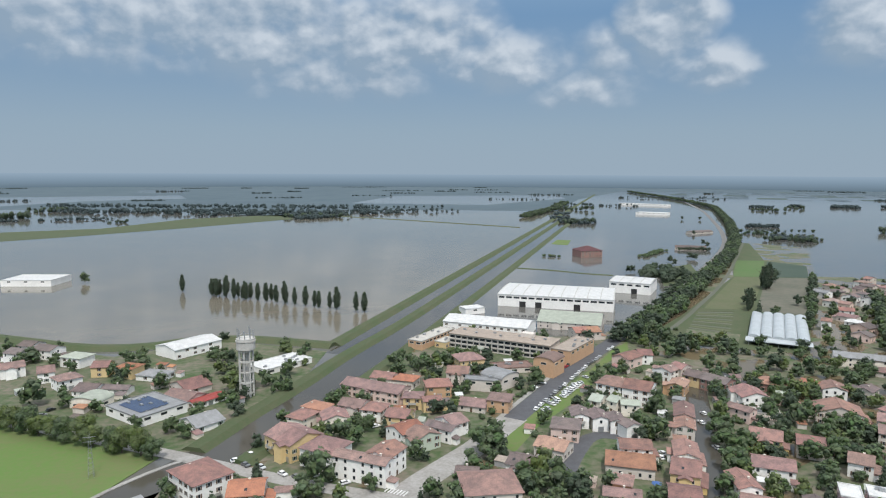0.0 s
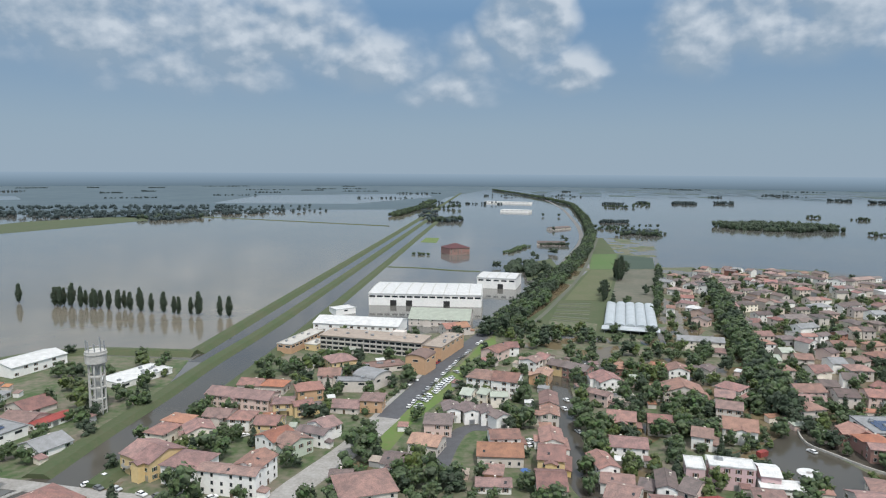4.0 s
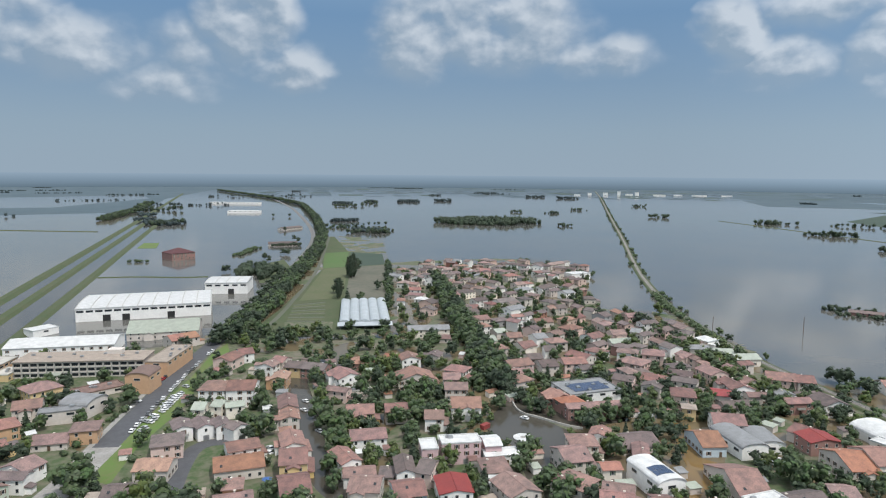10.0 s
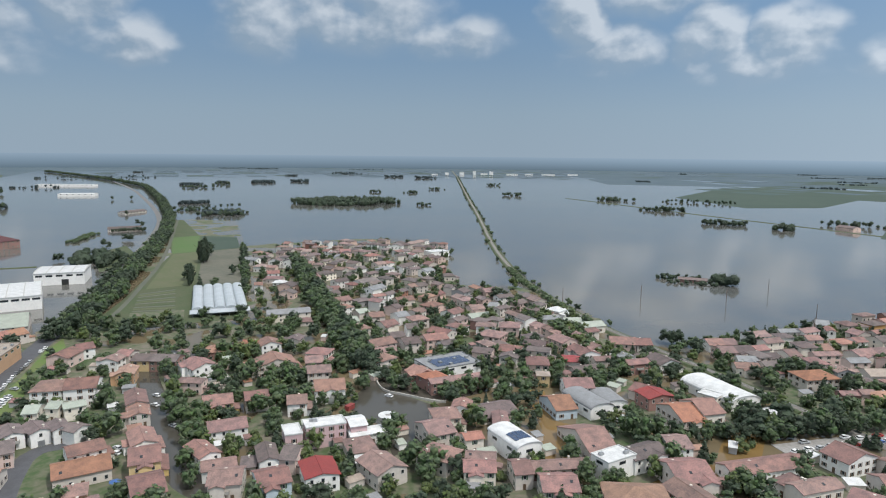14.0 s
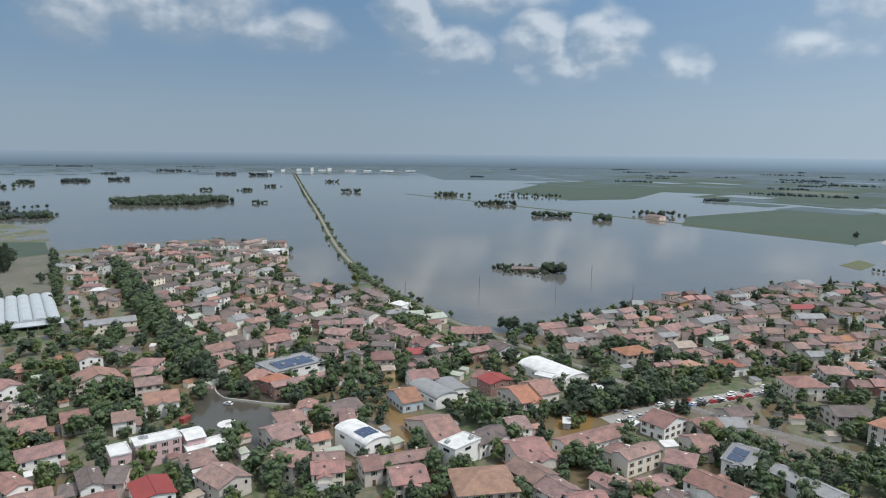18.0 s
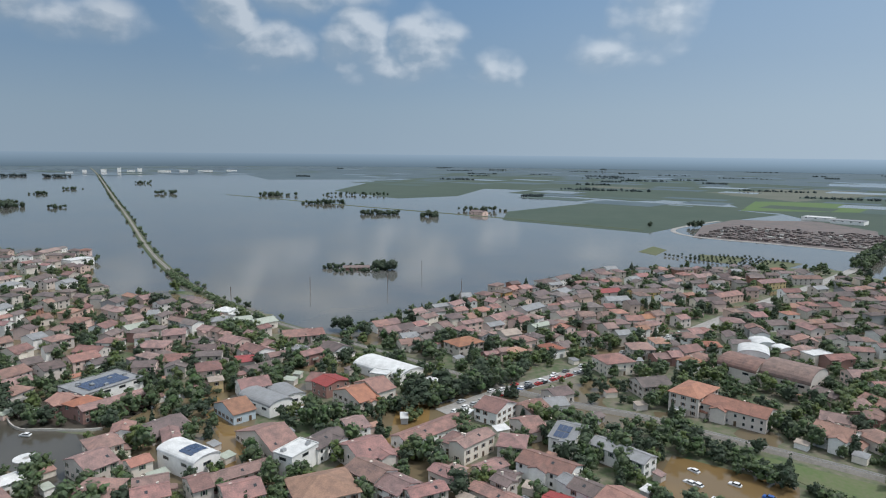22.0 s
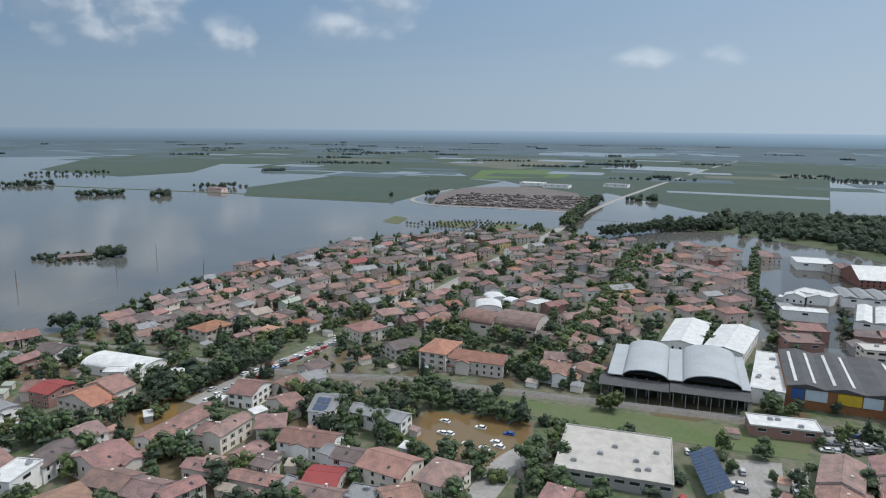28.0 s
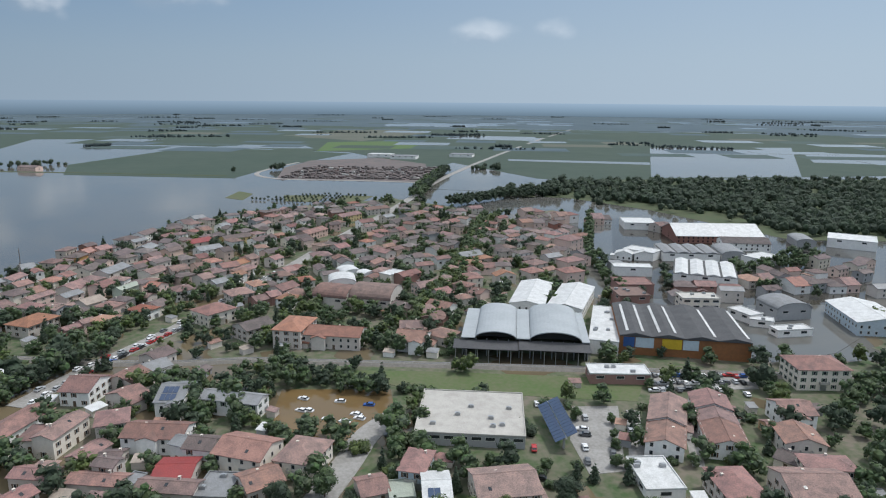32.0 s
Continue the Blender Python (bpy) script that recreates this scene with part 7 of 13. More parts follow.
house(552.8, -150.6, 25.5, 11.0, -58.3, 2, "p", "t", "r", -1)
house(429.6, -375.3, 67.8, 39.0, -111.2, 2.0, "p", "b", "W", -1)
house(572.3, -18.9, 9.5, 7.0, -44.6, 2, "p", "t", "r", -1)
house(303.4, 488.1, 13.8, 8.5, -54.3, 1.5, "p", "t", "r", -1)
house(574.2, -4.2, 9.7, 9.2, -44.6, 2, "p", "w", "g", -1)
house(355.5, 451.0, 9.6, 7.5, 5.1, 2, "g", "c", "g", -1)
house(572.2, -53.5, 12.7, 7.9, -52.4, 2, "p", "t", "r", -1)
house(574.0, -38.0, 9.0, 7.9, -44.6, 2, "p", "w", "e", -1)
house(384.3, 429.0, 11.1, 8.7, 90.5, 2, "p", "p", "e", -1)
house(388.4, -425.8, 13.8, 24.4, -120.4, 1.6, "a", "g", "g", 0)
house(420.1, 396.9, 9.7, 11.0, -31.6, 1.5, "p", "t", "n", -1)
house(568.5, -98.3, 11.4, 8.8, -72.0, 1.5, "p", "t", "e", -1)
house(578.8, 11.0, 10.6, 7.7, -56.7, 1.5, "p", "t", "r", -1)
house(584.6, 33.0, 9.6, 11.0, -76.2, 2, "p", "t", "r", -1)
house(541.9, -205.1, 11.8, 7.3, 29.3, 2.4, "p", "w", "e", -1)
house(372.4, 445.3, 11.5, 7.4, 5.1, 2, "p", "t", "k", -1)
house(342.6, 471.7, 17.0, 11.0, 9.3, 2, "h", "c", "r", -1)
house(578.6, -70.9, 11.2, 8.0, -52.4, 2, "p", "g", "r", -1)
house(590.0, -11.5, 10.8, 11.0, -59.8, 2, "p", "t", "r", -1)
house(578.6, -87.6, 8.9, 8.8, 18.0, 2.4, "p", "t", "k", -1)
house(584.5, -31.7, 10.8, 8.6, -44.6, 2.4, "p", "g", "r", -1)
house(517.8, -272.9, 11.7, 9.0, -2.4, 2, "p", "t", "r", -1)
house(528.3, -253.5, 12.5, 7.7, 119.3, 2, "p", "c", "k", -1)
house(535.8, -237.3, 12.6, 7.9, 119.3, 2.4, "p", "p", "r", -1)
house(547.8, -217.3, 8.8, 7.0, 29.3, 2.4, "p", "p", "r", -1)
house(469.4, -357.7, 17.9, 12.9, -79.2, 2, "p", "t", "r", -1)
house(590.1, 17.9, 12.8, 9.1, -57.6, 2, "h", "w", "e", -1)
house(518.0, -285.1, 8.9, 7.4, 87.6, 2, "p", "p", "r", -1)
house(311.7, 504.6, 10.1, 9.8, -31.4, 2, "p", "w", "r", -1)
house(372.8, -459.4, 32.5, 26.8, -140.4, 2.4, "f", "w", "W", 0)
house(418.7, 422.5, 10.9, 11.0, -0.9, 2, "p", "w", "g", -1)
house(577.0, -144.7, 11.6, 9.5, -58.3, 2, "p", "t", "g", -1)
house(600.9, 24.6, 10.4, 11.0, -57.6, 2, "p", "w", "g", -1)
house(362.1, 473.5, 10.2, 9.1, 99.3, 2.4, "p", "t", "e", -1)
house(568.1, -181.1, 9.2, 8.5, -57.2, 2, "g", "p", "k", -1)
house(594.5, -57.5, 10.5, 9.3, 33.7, 2.4, "g", "p", "r", -1)
house(576.0, -162.6, 11.9, 7.3, 31.7, 2, "g", "g", "k", -1)
house(536.4, -267.8, 9.0, 7.9, 209.3, 2, "p", "p", "k", -1)
house(594.2, -112.3, 26.3, 11.0, -54.0, 2, "p", "y", "r", -1)
house(563.2, -207.2, 9.8, 8.7, -57.2, 2.4, "h", "b", "g", -1)
house(599.2, -85.0, 18.2, 11.0, -52.4, 2, "p", "t", "r", -1)
house(490.9, -348.6, 26.7, 26.8, -115.0, 2, "f", "w", "W", 0)
house(396.5, 454.0, 14.7, 11.0, 5.1, 2, "p", "w", "g", -1)
house(415.7, 436.6, 11.4, 7.8, -0.9, 2, "p", "t", "k", -1)
house(536.7, -279.7, 11.3, 7.3, 209.3, 2, "g", "c", "r", -1)
house(610.0, -50.7, 19.1, 11.0, -56.3, 2, "p", "t", "r", -1)
house(606.7, 7.3, 11.9, 7.1, 33.2, 2, "h", "t", "r", -1)
house(346.1, 499.9, 12.7, 7.2, 99.3, 1.5, "h", "c", "r", -1)
house(531.8, -299.8, 20.3, 14.6, -89.5, 3, "p", "p", "r", 0)
house(604.7, -66.2, 9.8, 9.4, 123.7, 2.4, "p", "w", "r", -1)
house(361.4, 489.6, 10.3, 9.0, 99.3, 2, "p", "p", "g", -1)
house(436.9, 425.0, 13.0, 7.2, -0.9, 2, "p", "b", "r", -1)
house(587.5, -177.0, 20.5, 11.0, -57.2, 2, "p", "w", "r", -1)
house(517.5, -327.3, 16.7, 19.5, -103.7, 2, "p", "t", "r", -1)
house(381.5, 479.8, 20.0, 11.0, -13.7, 2, "p", "w", "r", -1)
house(618.2, 15.7, 11.1, 11.0, -56.8, 2, "p", "w", "g", -1)
house(582.0, -191.8, 8.5, 7.2, -57.2, 2, "p", "p", "r", -1)
house(613.9, -27.3, 12.6, 7.6, 11.7, 2, "p", "w", "r", -1)
house(611.3, -78.6, 10.9, 9.5, -52.4, 2, "p", "w", "g", -1)
house(617.6, -13.6, 12.0, 7.8, -78.3, 2.4, "h", "w", "k", -1)
house(421.4, 453.8, 25.0, 11.0, 15.8, 2, "p", "w", "r", -1)
house(556.2, -277.4, 22.3, 14.6, -81.4, 3, "p", "p", "r", 0)
house(612.6, -105.6, 12.6, 8.0, -73.9, 2, "p", "b", "k", -1)
house(629.1, -28.3, 12.7, 11.0, -78.3, 2, "p", "c", "r", -1)
house(590.2, -215.3, 17.1, 11.0, -71.9, 2, "p", "w", "r", -1)
house(626.0, -43.6, 10.4, 7.3, 23.3, 2.4, "p", "b", "k", -1)
house(553.7, -299.8, 9.2, 8.9, -89.5, 1.5, "p", "w", "g", -1)
house(327.3, 542.1, 20.4, 11.0, -49.9, 2, "p", "t", "r", -1)
house(632.9, -73.3, 15.1, 11.0, -66.7, 2, "p", "t", "r", -1)
house(415.5, 478.8, 20.3, 11.0, -2.9, 2, "p", "t", "r", -1)
house(379.8, 508.7, 11.1, 8.0, 101.9, 2, "h", "p", "r", -1)
house(604.8, -194.2, 8.7, 8.4, 18.1, 2, "p", "w", "k", -1)
house(623.5, -145.9, 24.9, 11.0, -73.9, 2, "p", "t", "r", -1)
house(627.0, -107.0, 11.1, 9.3, -73.9, 2, "h", "p", "r", -1)
house(396.7, 499.5, 12.5, 8.5, 101.9, 2, "p", "t", "r", -1)
house(614.4, -171.6, 10.2, 9.1, 16.1, 2, "p", "g", "k", -1)
house(637.1, -40.9, 10.4, 7.3, -66.7, 1.5, "g", "w", "r", -1)
house(452.4, 451.2, 12.1, 7.8, -0.9, 1.5, "g", "t", "e", -1)
house(367.4, 525.4, 18.8, 11.0, -52.0, 2, "p", "p", "r", -1)
house(638.8, -52.9, 8.7, 7.6, -66.7, 2, "p", "p", "r", -1)
house(599.3, -238.1, 13.5, 11.0, -76.3, 2, "p", "t", "r", -1)
house(635.0, -92.5, 8.6, 7.8, -73.9, 2.4, "p", "b", "g", -1)
house(630.6, -121.1, 10.9, 8.7, -73.9, 2, "p", "t", "k", -1)
house(610.0, -204.6, 8.8, 7.1, 18.1, 2, "p", "w", "e", -1)
house(643.9, -63.1, 9.3, 7.1, -66.7, 2, "g", "p", "e", -1)
house(355.3, 543.6, 12.3, 9.2, -49.9, 2.4, "g", "g", "k", -1)
house(385.1, 527.7, 11.0, 6.6, 8.4, 2, "p", "c", "r", -1)
house(646.8, -94.2, 11.6, 8.7, -73.9, 1.5, "p", "w", "k", -1)
house(646.0, -109.6, 8.9, 7.4, -73.9, 2, "p", "c", "k", -1)
house(346.8, 556.7, 11.5, 9.3, -49.9, 2.4, "g", "w", "k", -1)
house(398.1, 523.7, 15.5, 7.7, 11.9, 2, "p", "t", "r", -1)
house(639.2, -151.4, 10.6, 8.2, -73.9, 2.4, "g", "w", "r", -1)
house(623.6, -207.6, 9.5, 7.4, 108.1, 1.5, "h", "t", "e", -1)
house(634.2, -177.6, 8.9, 7.6, 108.1, 2, "p", "p", "r", -1)
house(572.0, 243.0, 24.0, 8.0, -68.0, 0.7, "p", "b", "k", -1)
house(655.8, -79.6, 8.7, 9.3, 16.1, 1.5, "g", "g", "k", -1)
house(374.0, 546.0, 9.9, 9.4, 125.0, 2, "p", "w", "k", -1)
house(634.0, -191.2, 9.3, 7.3, 18.1, 2, "p", "c", "g", -1)
house(653.2, -137.1, 12.5, 8.9, -73.9, 1.5, "p", "w", "k", -1)
house(480.5, 466.1, 9.3, 8.0, -11.2, 2, "g", "p", "k", -1)
house(440.4, 505.5, 11.0, 7.5, 89.2, 2, "p", "g", "k", -1)
house(353.3, 570.1, 11.3, 9.0, 40.1, 1.5, "p", "t", "r", -1)
house(337.3, 583.6, 13.7, 9.8, -63.6, 2, "p", "w", "g", -1)
house(656.4, -152.4, 12.7, 9.4, -73.9, 2, "g", "c", "k", -1)
house(667.8, -98.2, 9.3, 8.8, 16.1, 2, "p", "t", "g", -1)
house(663.5, -132.0, 11.3, 7.2, -73.9, 2, "h", "c", "e", -1)
house(667.8, -109.4, 9.5, 7.4, 16.1, 2, "p", "p", "k", -1)
house(386.2, 556.5, 9.6, 7.7, 35.0, 2.4, "p", "c", "k", -1)
house(438.8, 523.3, 14.9, 11.0, -0.8, 2, "p", "t", "r", -1)
house(368.4, 574.3, 9.5, 7.5, -55.0, 2, "p", "w", "k", -1)
house(351.6, 586.5, 12.2, 9.8, -12.8, 2, "p", "t", "r", -1)
house(461.2, 504.1, 10.2, 8.1, 168.8, 2, "p", "t", "k", -1)
house(483.6, 483.4, 11.4, 8.8, 78.8, 1.5, "g", "p", "r", -1)
house(382.7, 568.3, 9.4, 11.0, -55.0, 2, "p", "t", "r", -1)
house(416.1, 546.9, 9.8, 9.3, -30.9, 1.5, "g", "t", "g", -1)
house(475.8, 499.9, 10.9, 7.2, 78.8, 2, "p", "w", "r", -1)
house(400.6, 567.7, 12.9, 8.8, -55.0, 2, "h", "p", "r", -1)
house(392.9, 580.6, 11.3, 7.8, 35.0, 2, "p", "p", "r", -1)
house(431.7, 554.6, 8.7, 8.6, -30.9, 2, "g", "p", "k", -1)
house(492.6, 511.4, 9.6, 11.0, -6.7, 2, "p", "t", "r", -1)
house(481.6, 524.9, 18.6, 11.0, -5.4, 2, "p", "w", "r", -1)
house(381.9, 600.0, 11.0, 8.6, 25.7, 2, "g", "p", "k", -1)
house(511.1, 500.3, 23.3, 14.6, -11.2, 2, "f", "w", "W", 0)
house(451.6, 554.7, 19.3, 11.0, -89.8, 2, "p", "t", "r", -1)
house(437.9, 565.9, 11.0, 11.0, -30.9, 2, "p", "p", "r", -1)
house(368.5, 615.1, 22.7, 11.0, -78.5, 2, "p", "t", "r", -1)
house(426.8, 576.4, 15.2, 11.0, -64.2, 2, "p", "w", "r", -1)
house(407.9, 593.5, 9.2, 11.0, -30.8, 2, "p", "t", "r", -1)
house(466.3, 553.6, 9.7, 7.2, -89.8, 1.5, "h", "p", "k", -1)
house(394.8, 608.8, 12.3, 8.3, -64.3, 2.4, "p", "t", "r", -1)
house(479.9, 545.8, 11.5, 7.4, -5.4, 2, "h", "t", "g", -1)
house(441.9, 585.8, 8.6, 7.8, 25.8, 1.5, "p", "p", "r", -1)
house(521.0, 519.8, 11.2, 9.2, -58.3, 2.4, "p", "p", "k", -1)
house(459.0, 578.0, 10.1, 8.8, 20.1, 1.5, "h", "t", "k", -1)
house(410.6, 616.1, 16.1, 11.0, -64.3, 2, "p", "t", "r", -1)
house(518.2, 534.7, 13.0, 9.3, -58.3, 2.4, "h", "b", "g", -1)
house(503.0, 554.7, 12.5, 8.6, -58.3, 2.4, "g", "w", "k", -1)
house(471.1, 582.4, 11.2, 7.4, 20.1, 2, "h", "c", "k", -1)
house(437.2, 610.6, 15.1, 11.0, -67.9, 2, "p", "t", "r", -1)
house(-395.8, 640.5, 47.3, 36.6, 1.7, 2, "f", "w", "W", 0)
house(407.7, 637.5, 12.8, 9.4, -64.3, 2, "h", "g", "e", -1)
house(498.1, 570.5, 10.9, 8.4, -69.9, 2, "p", "w", "g", -1)
house(457.6, 604.6, 8.6, 8.8, -82.4, 1.5, "p", "b", "e", -1)
house(517.3, 563.7, 19.9, 11.0, -58.3, 2, "p", "t", "r", -1)
house(495.9, 586.4, 14.9, 11.0, -69.9, 2, "p", "w", "r", -1)
house(475.4, 611.5, 18.5, 11.0, -82.4, 2, "p", "t", "r", -1)
house(555.9, 540.8, 20.7, 11.0, -57.3, 2, "p", "p", "r", -1)
house(444.3, 637.4, 11.6, 7.1, 115.7, 2, "p", "b", "k", -1)
house(461.3, 627.9, 11.2, 7.0, 205.7, 2.4, "g", "w", "r", -1)
house(539.9, 565.8, 28.5, 11.0, 11.6, 2, "p", "t", "r", -1)
house(495.9, 606.4, 11.3, 7.4, 20.1, 1.5, "p", "p", "k", -1)
house(428.0, 659.5, 10.1, 7.3, 25.7, 2, "g", "t", "r", -1)
house(455.0, 641.6, 9.0, 7.6, 115.7, 2.4, "p", "g", "g", -1)
house(531.6, 583.5, 12.1, 9.4, 11.6, 1.5, "p", "c", "g", -1)
house(451.7, 654.3, 11.6, 8.0, 205.7, 2, "g", "p", "k", -1)
house(494.0, 626.5, 11.2, 8.3, 191.6, 2, "p", "p", "k", -1)
house(527.9, 606.2, 12.9, 9.0, 101.6, 2, "p", "p", "r", -1)
house(517.3, 618.6, 10.1, 7.9, 191.6, 1.5, "p", "w", "e", -1)
house(493.5, 637.9, 11.0, 7.5, 191.6, 2, "h", "t", "e", -1)
house(569.4, 578.6, 11.9, 7.1, 11.6, 1.5, "p", "w", "g", -1)
house(190.7, 873.8, 29.8, 26.8, 14.4, 3, "h", "b", "m", 0)
house(358.6, 958.4, 42.0, 14.6, -17.5, 1, "p", "t", "k", -1)
house(1147.1, 251.9, 31.0, 14.6, -120.8, 2, "p", "b", "r", -1)
house(1212.8, -347.1, 48.3, 30.5, -119.3, 2, "f", "w", "g", 0)
house(1261.2, -314.2, 44.8, 30.5, -121.4, 2, "f", "w", "W", 0)
house(470.9, 1217.4, 54.4, 14.6, 28.0, 1, "p", "t", "k", -1)
house(1223.2, -466.8, 44.3, 30.5, -121.8, 2, "f", "w", "g", 0)
house(554.9, 1759.8, 80.6, 36.6, -32.2, 2, "f", "w", "W", 0)
house(678.8, 2248.2, 166.9, 36.6, -38.9, 2, "f", "w", "W", 0)

# the old factory by the main road
house(33, 458, 60, 26, -21.4, 2.2, "p", "w", "W", 0)
house(-7, 421, 40, 10, 59.5, 2.0, "f", "o", "c", 1)
house(2, 414, 14, 8, 59.5, 1.3, "f", "y", "c", 1)
house(78, 388, 36, 12, 56, 3.0, "f", "o", "t", 1)
house(58.5, 355.5, 12, 14, -34, 3.1, "a", "o", "b", 1)
house(93, 472, 44, 30, -18, 1.7, "p", "t", "n", 0)
# white mills and silos of the next town, far across the lake
for x, y, w, d, storeys in ((2640, 2395, 24, 20, 5), (2690, 2350, 16, 16, 7.5), (2745, 2330, 36, 20, 3), (2770, 2300, 20, 16, 6.5), (2860, 2230, 60, 30, 2), (2930, 2170, 40, 30, 2.2), (3010, 2100, 70, 30, 2), (2480, 2440, 30, 20, 2), (2560, 2430, 18, 16, 4.5), (3110, 2010, 50, 30, 2)):
    house(x, y, w, d, -49, storeys, "f", "w", "W", 0)
build_quarter()
# garden sheds
shed(155.4, 343.3, 5.4, 3.8, -18, 2.8, "t", "r")
shed(179.4, -120.1, 3.4, 2.9, -130, 2.3, "c", "e")
shed(173.6, 43.9, 5.3, 3.5, -47, 2.6, "g", "e")
shed(175.2, -171.6, 3.0, 3.4, -109, 2.3, "t", "g")
shed(221.4, 124.6, 3.8, 2.8, -31, 2.5, "t", "g")
shed(166.3, 316.7, 4.1, 3.2, -18, 2.8, "c", "n")
shed(-2.3, 366.4, 4.8, 2.6, 19, 2.7, "c", "W")
shed(387.2, 32.5, 5.1, 3.0, -38, 2.7, "t", "r")
shed(37.2, 272.1, 4.2, 3.9, -15, 2.4, "w", "r")
shed(-0.2, 330.9, 3.3, 4.1, 9, 2.2, "p", "W")
shed(-100.8, 206.4, 6.0, 2.7, 49, 2.5, "p", "g")
shed(255.6, 30.7, 6.4, 3.6, -49, 2.7, "c", "t")
shed(-19.6, 293.5, 5.2, 3.2, -4, 2.7, "t", "e")
shed(382.3, -65.5, 3.8, 2.6, -81, 2.8, "w", "e")
shed(334.1, -122.8, 3.4, 3.1, -71, 2.6, "t", "t")
shed(352.8, 52.6, 6.1, 3.3, -34, 2.4, "g", "r")
shed(99.5, 290.2, 3.9, 4.0, -19, 2.5, "g", "W")
shed(109.9, 236.2, 3.6, 3.6, -21, 2.1, "t", "k")
shed(330.3, 84.7, 5.4, 3.5, -37, 2.5, "c", "g")
shed(324.0, 193.5, 3.8, 3.8, -115, 2.1, "g", "t")
shed(247.5, 47.1, 5.6, 4.1, -49, 2.5, "c", "W")
shed(113.7, 351.8, 4.9, 3.5, -46, 2.7, "c", "t")
shed(350.1, 103.3, 6.3, 3.0, -40, 2.6, "g", "r")
shed(317.1, 177.4, 4.1, 3.5, -115, 2.5, "c", "W")
shed(145.5, 194.4, 3.3, 3.7, -22, 2.8, "t", "r")
shed(277.8, 243.6, 3.5, 2.8, -13, 2.7, "g", "r")
shed(214.1, -122.9, 4.5, 3.2, -111, 2.2, "t", "r")
shed(167.1, -191.4, 5.5, 3.7, -109, 2.4, "g", "k")
shed(135.7, -115.5, 3.8, 2.8, -106, 2.4, "c", "W")
shed(22.7, 398.5, 5.1, 3.9, -25, 2.4, "t", "n")
shed(163.9, -200.2, 3.9, 2.7, -109, 2.4, "t", "r")
shed(37.6, 371.6, 4.6, 2.6, 11, 2.7, "p", "W")
shed(276.6, -63.0, 4.0, 4.2, -123, 2.3, "c", "r")
shed(237.6, 188.2, 6.3, 3.7, -49, 2.7, "c", "g")
shed(376.0, 33.7, 3.8, 2.9, 52, 2.3, "p", "e")
shed(197.1, 135.2, 4.5, 3.5, -18, 2.4, "t", "n")
shed(145.3, 281.8, 6.2, 3.0, -14, 2.7, "t", "t")
shed(275.6, 55.3, 4.6, 3.1, -113, 2.3, "g", "n")
shed(162.6, 307.7, 5.5, 2.8, -1, 2.7, "p", "W")
shed(143.8, -84.3, 3.2, 2.6, -100, 2.4, "w", "r")
shed(-96.0, 305.8, 3.4, 2.8, 56, 2.8, "g", "r")
shed(338.1, -166.2, 4.3, 3.1, -92, 2.1, "t", "t")
shed(249.4, 250.5, 6.4, 3.3, -20, 2.4, "t", "e")
shed(-14.6, 288.6, 4.3, 3.1, -14, 2.6, "c", "r")
shed(167.8, 96.7, 5.5, 3.6, -50, 2.3, "c", "r")
shed(134.4, -102.5, 6.3, 3.0, -106, 2.7, "c", "n")
shed(353.1, -5.1, 5.3, 4.0, -72, 2.7, "t", "g")
shed(262.0, 183.7, 5.3, 3.8, -49, 2.8, "t", "W")
shed(205.8, 242.9, 6.5, 4.1, -1, 2.4, "p", "n")
shed(-9.0, 279.2, 3.0, 3.9, -14, 2.7, "t", "n")
shed(-150.2, 358.7, 3.9, 2.9, -14, 2.2, "t", "e")
shed(216.7, 79.7, 4.9, 2.7, -37, 2.3, "c", "r")
shed(15.1, 356.2, 3.9, 2.9, 19, 2.7, "c", "g")
shed(246.1, 116.5, 5.3, 3.1, -31, 2.4, "t", "n")
shed(178.9, 149.4, 6.4, 3.6, -27, 2.4, "g", "n")
shed(259.9, 63.6, 3.9, 4.1, -113, 2.5, "c", "W")
shed(113.1, 308.0, 5.4, 3.3, -33, 2.7, "g", "g")
shed(120.2, -162.7, 3.5, 2.8, -115, 2.8, "c", "g")
shed(223.7, 70.6, 6.4, 3.8, -107, 2.3, "c", "r")
shed(170.5, 22.3, 4.2, 3.8, -115, 2.5, "t", "W")
shed(213.6, -6.6, 3.3, 4.1, -126, 2.6, "g", "W")
shed(286.7, -187.7, 4.9, 3.7, -105, 2.5, "t", "g")
shed(97.0, 260.8, 5.1, 3.7, -15, 2.4, "g", "e")
shed(130.3, -109.1, 5.8, 3.6, -106, 2.4, "w", "W")
shed(203.7, 145.0, 3.3, 3.8, -18, 2.5, "t", "g")
shed(177.4, -56.2, 5.8, 3.5, -122, 2.1, "t", "r")
shed(374.0, -120.8, 5.7, 2.8, 88, 2.3, "c", "g")
shed(360.2, -89.0, 4.6, 4.1, -77, 2.5, "w", "r")
shed(131.5, 166.9, 5.8, 3.3, -9, 2.4, "t", "t")
shed(-107.1, 370.2, 4.2, 2.8, 50, 2.3, "p", "r")
shed(22.9, 240.0, 5.2, 3.6, -28, 2.3, "g", "t")
shed(223.3, 295.5, 6.2, 3.7, 80, 2.2, "w", "e")
shed(165.2, 83.0, 6.0, 3.9, -50, 2.1, "c", "n")
shed(1.1, 304.0, 4.7, 3.4, 16, 2.7, "t", "k")
shed(237.3, 242.1, 5.7, 3.7, -15, 2.6, "p", "n")
shed(284.0, 153.1, 3.9, 2.8, -91, 2.2, "t", "n")
shed(8.1, 313.0, 3.4, 2.9, 9, 2.6, "p", "W")
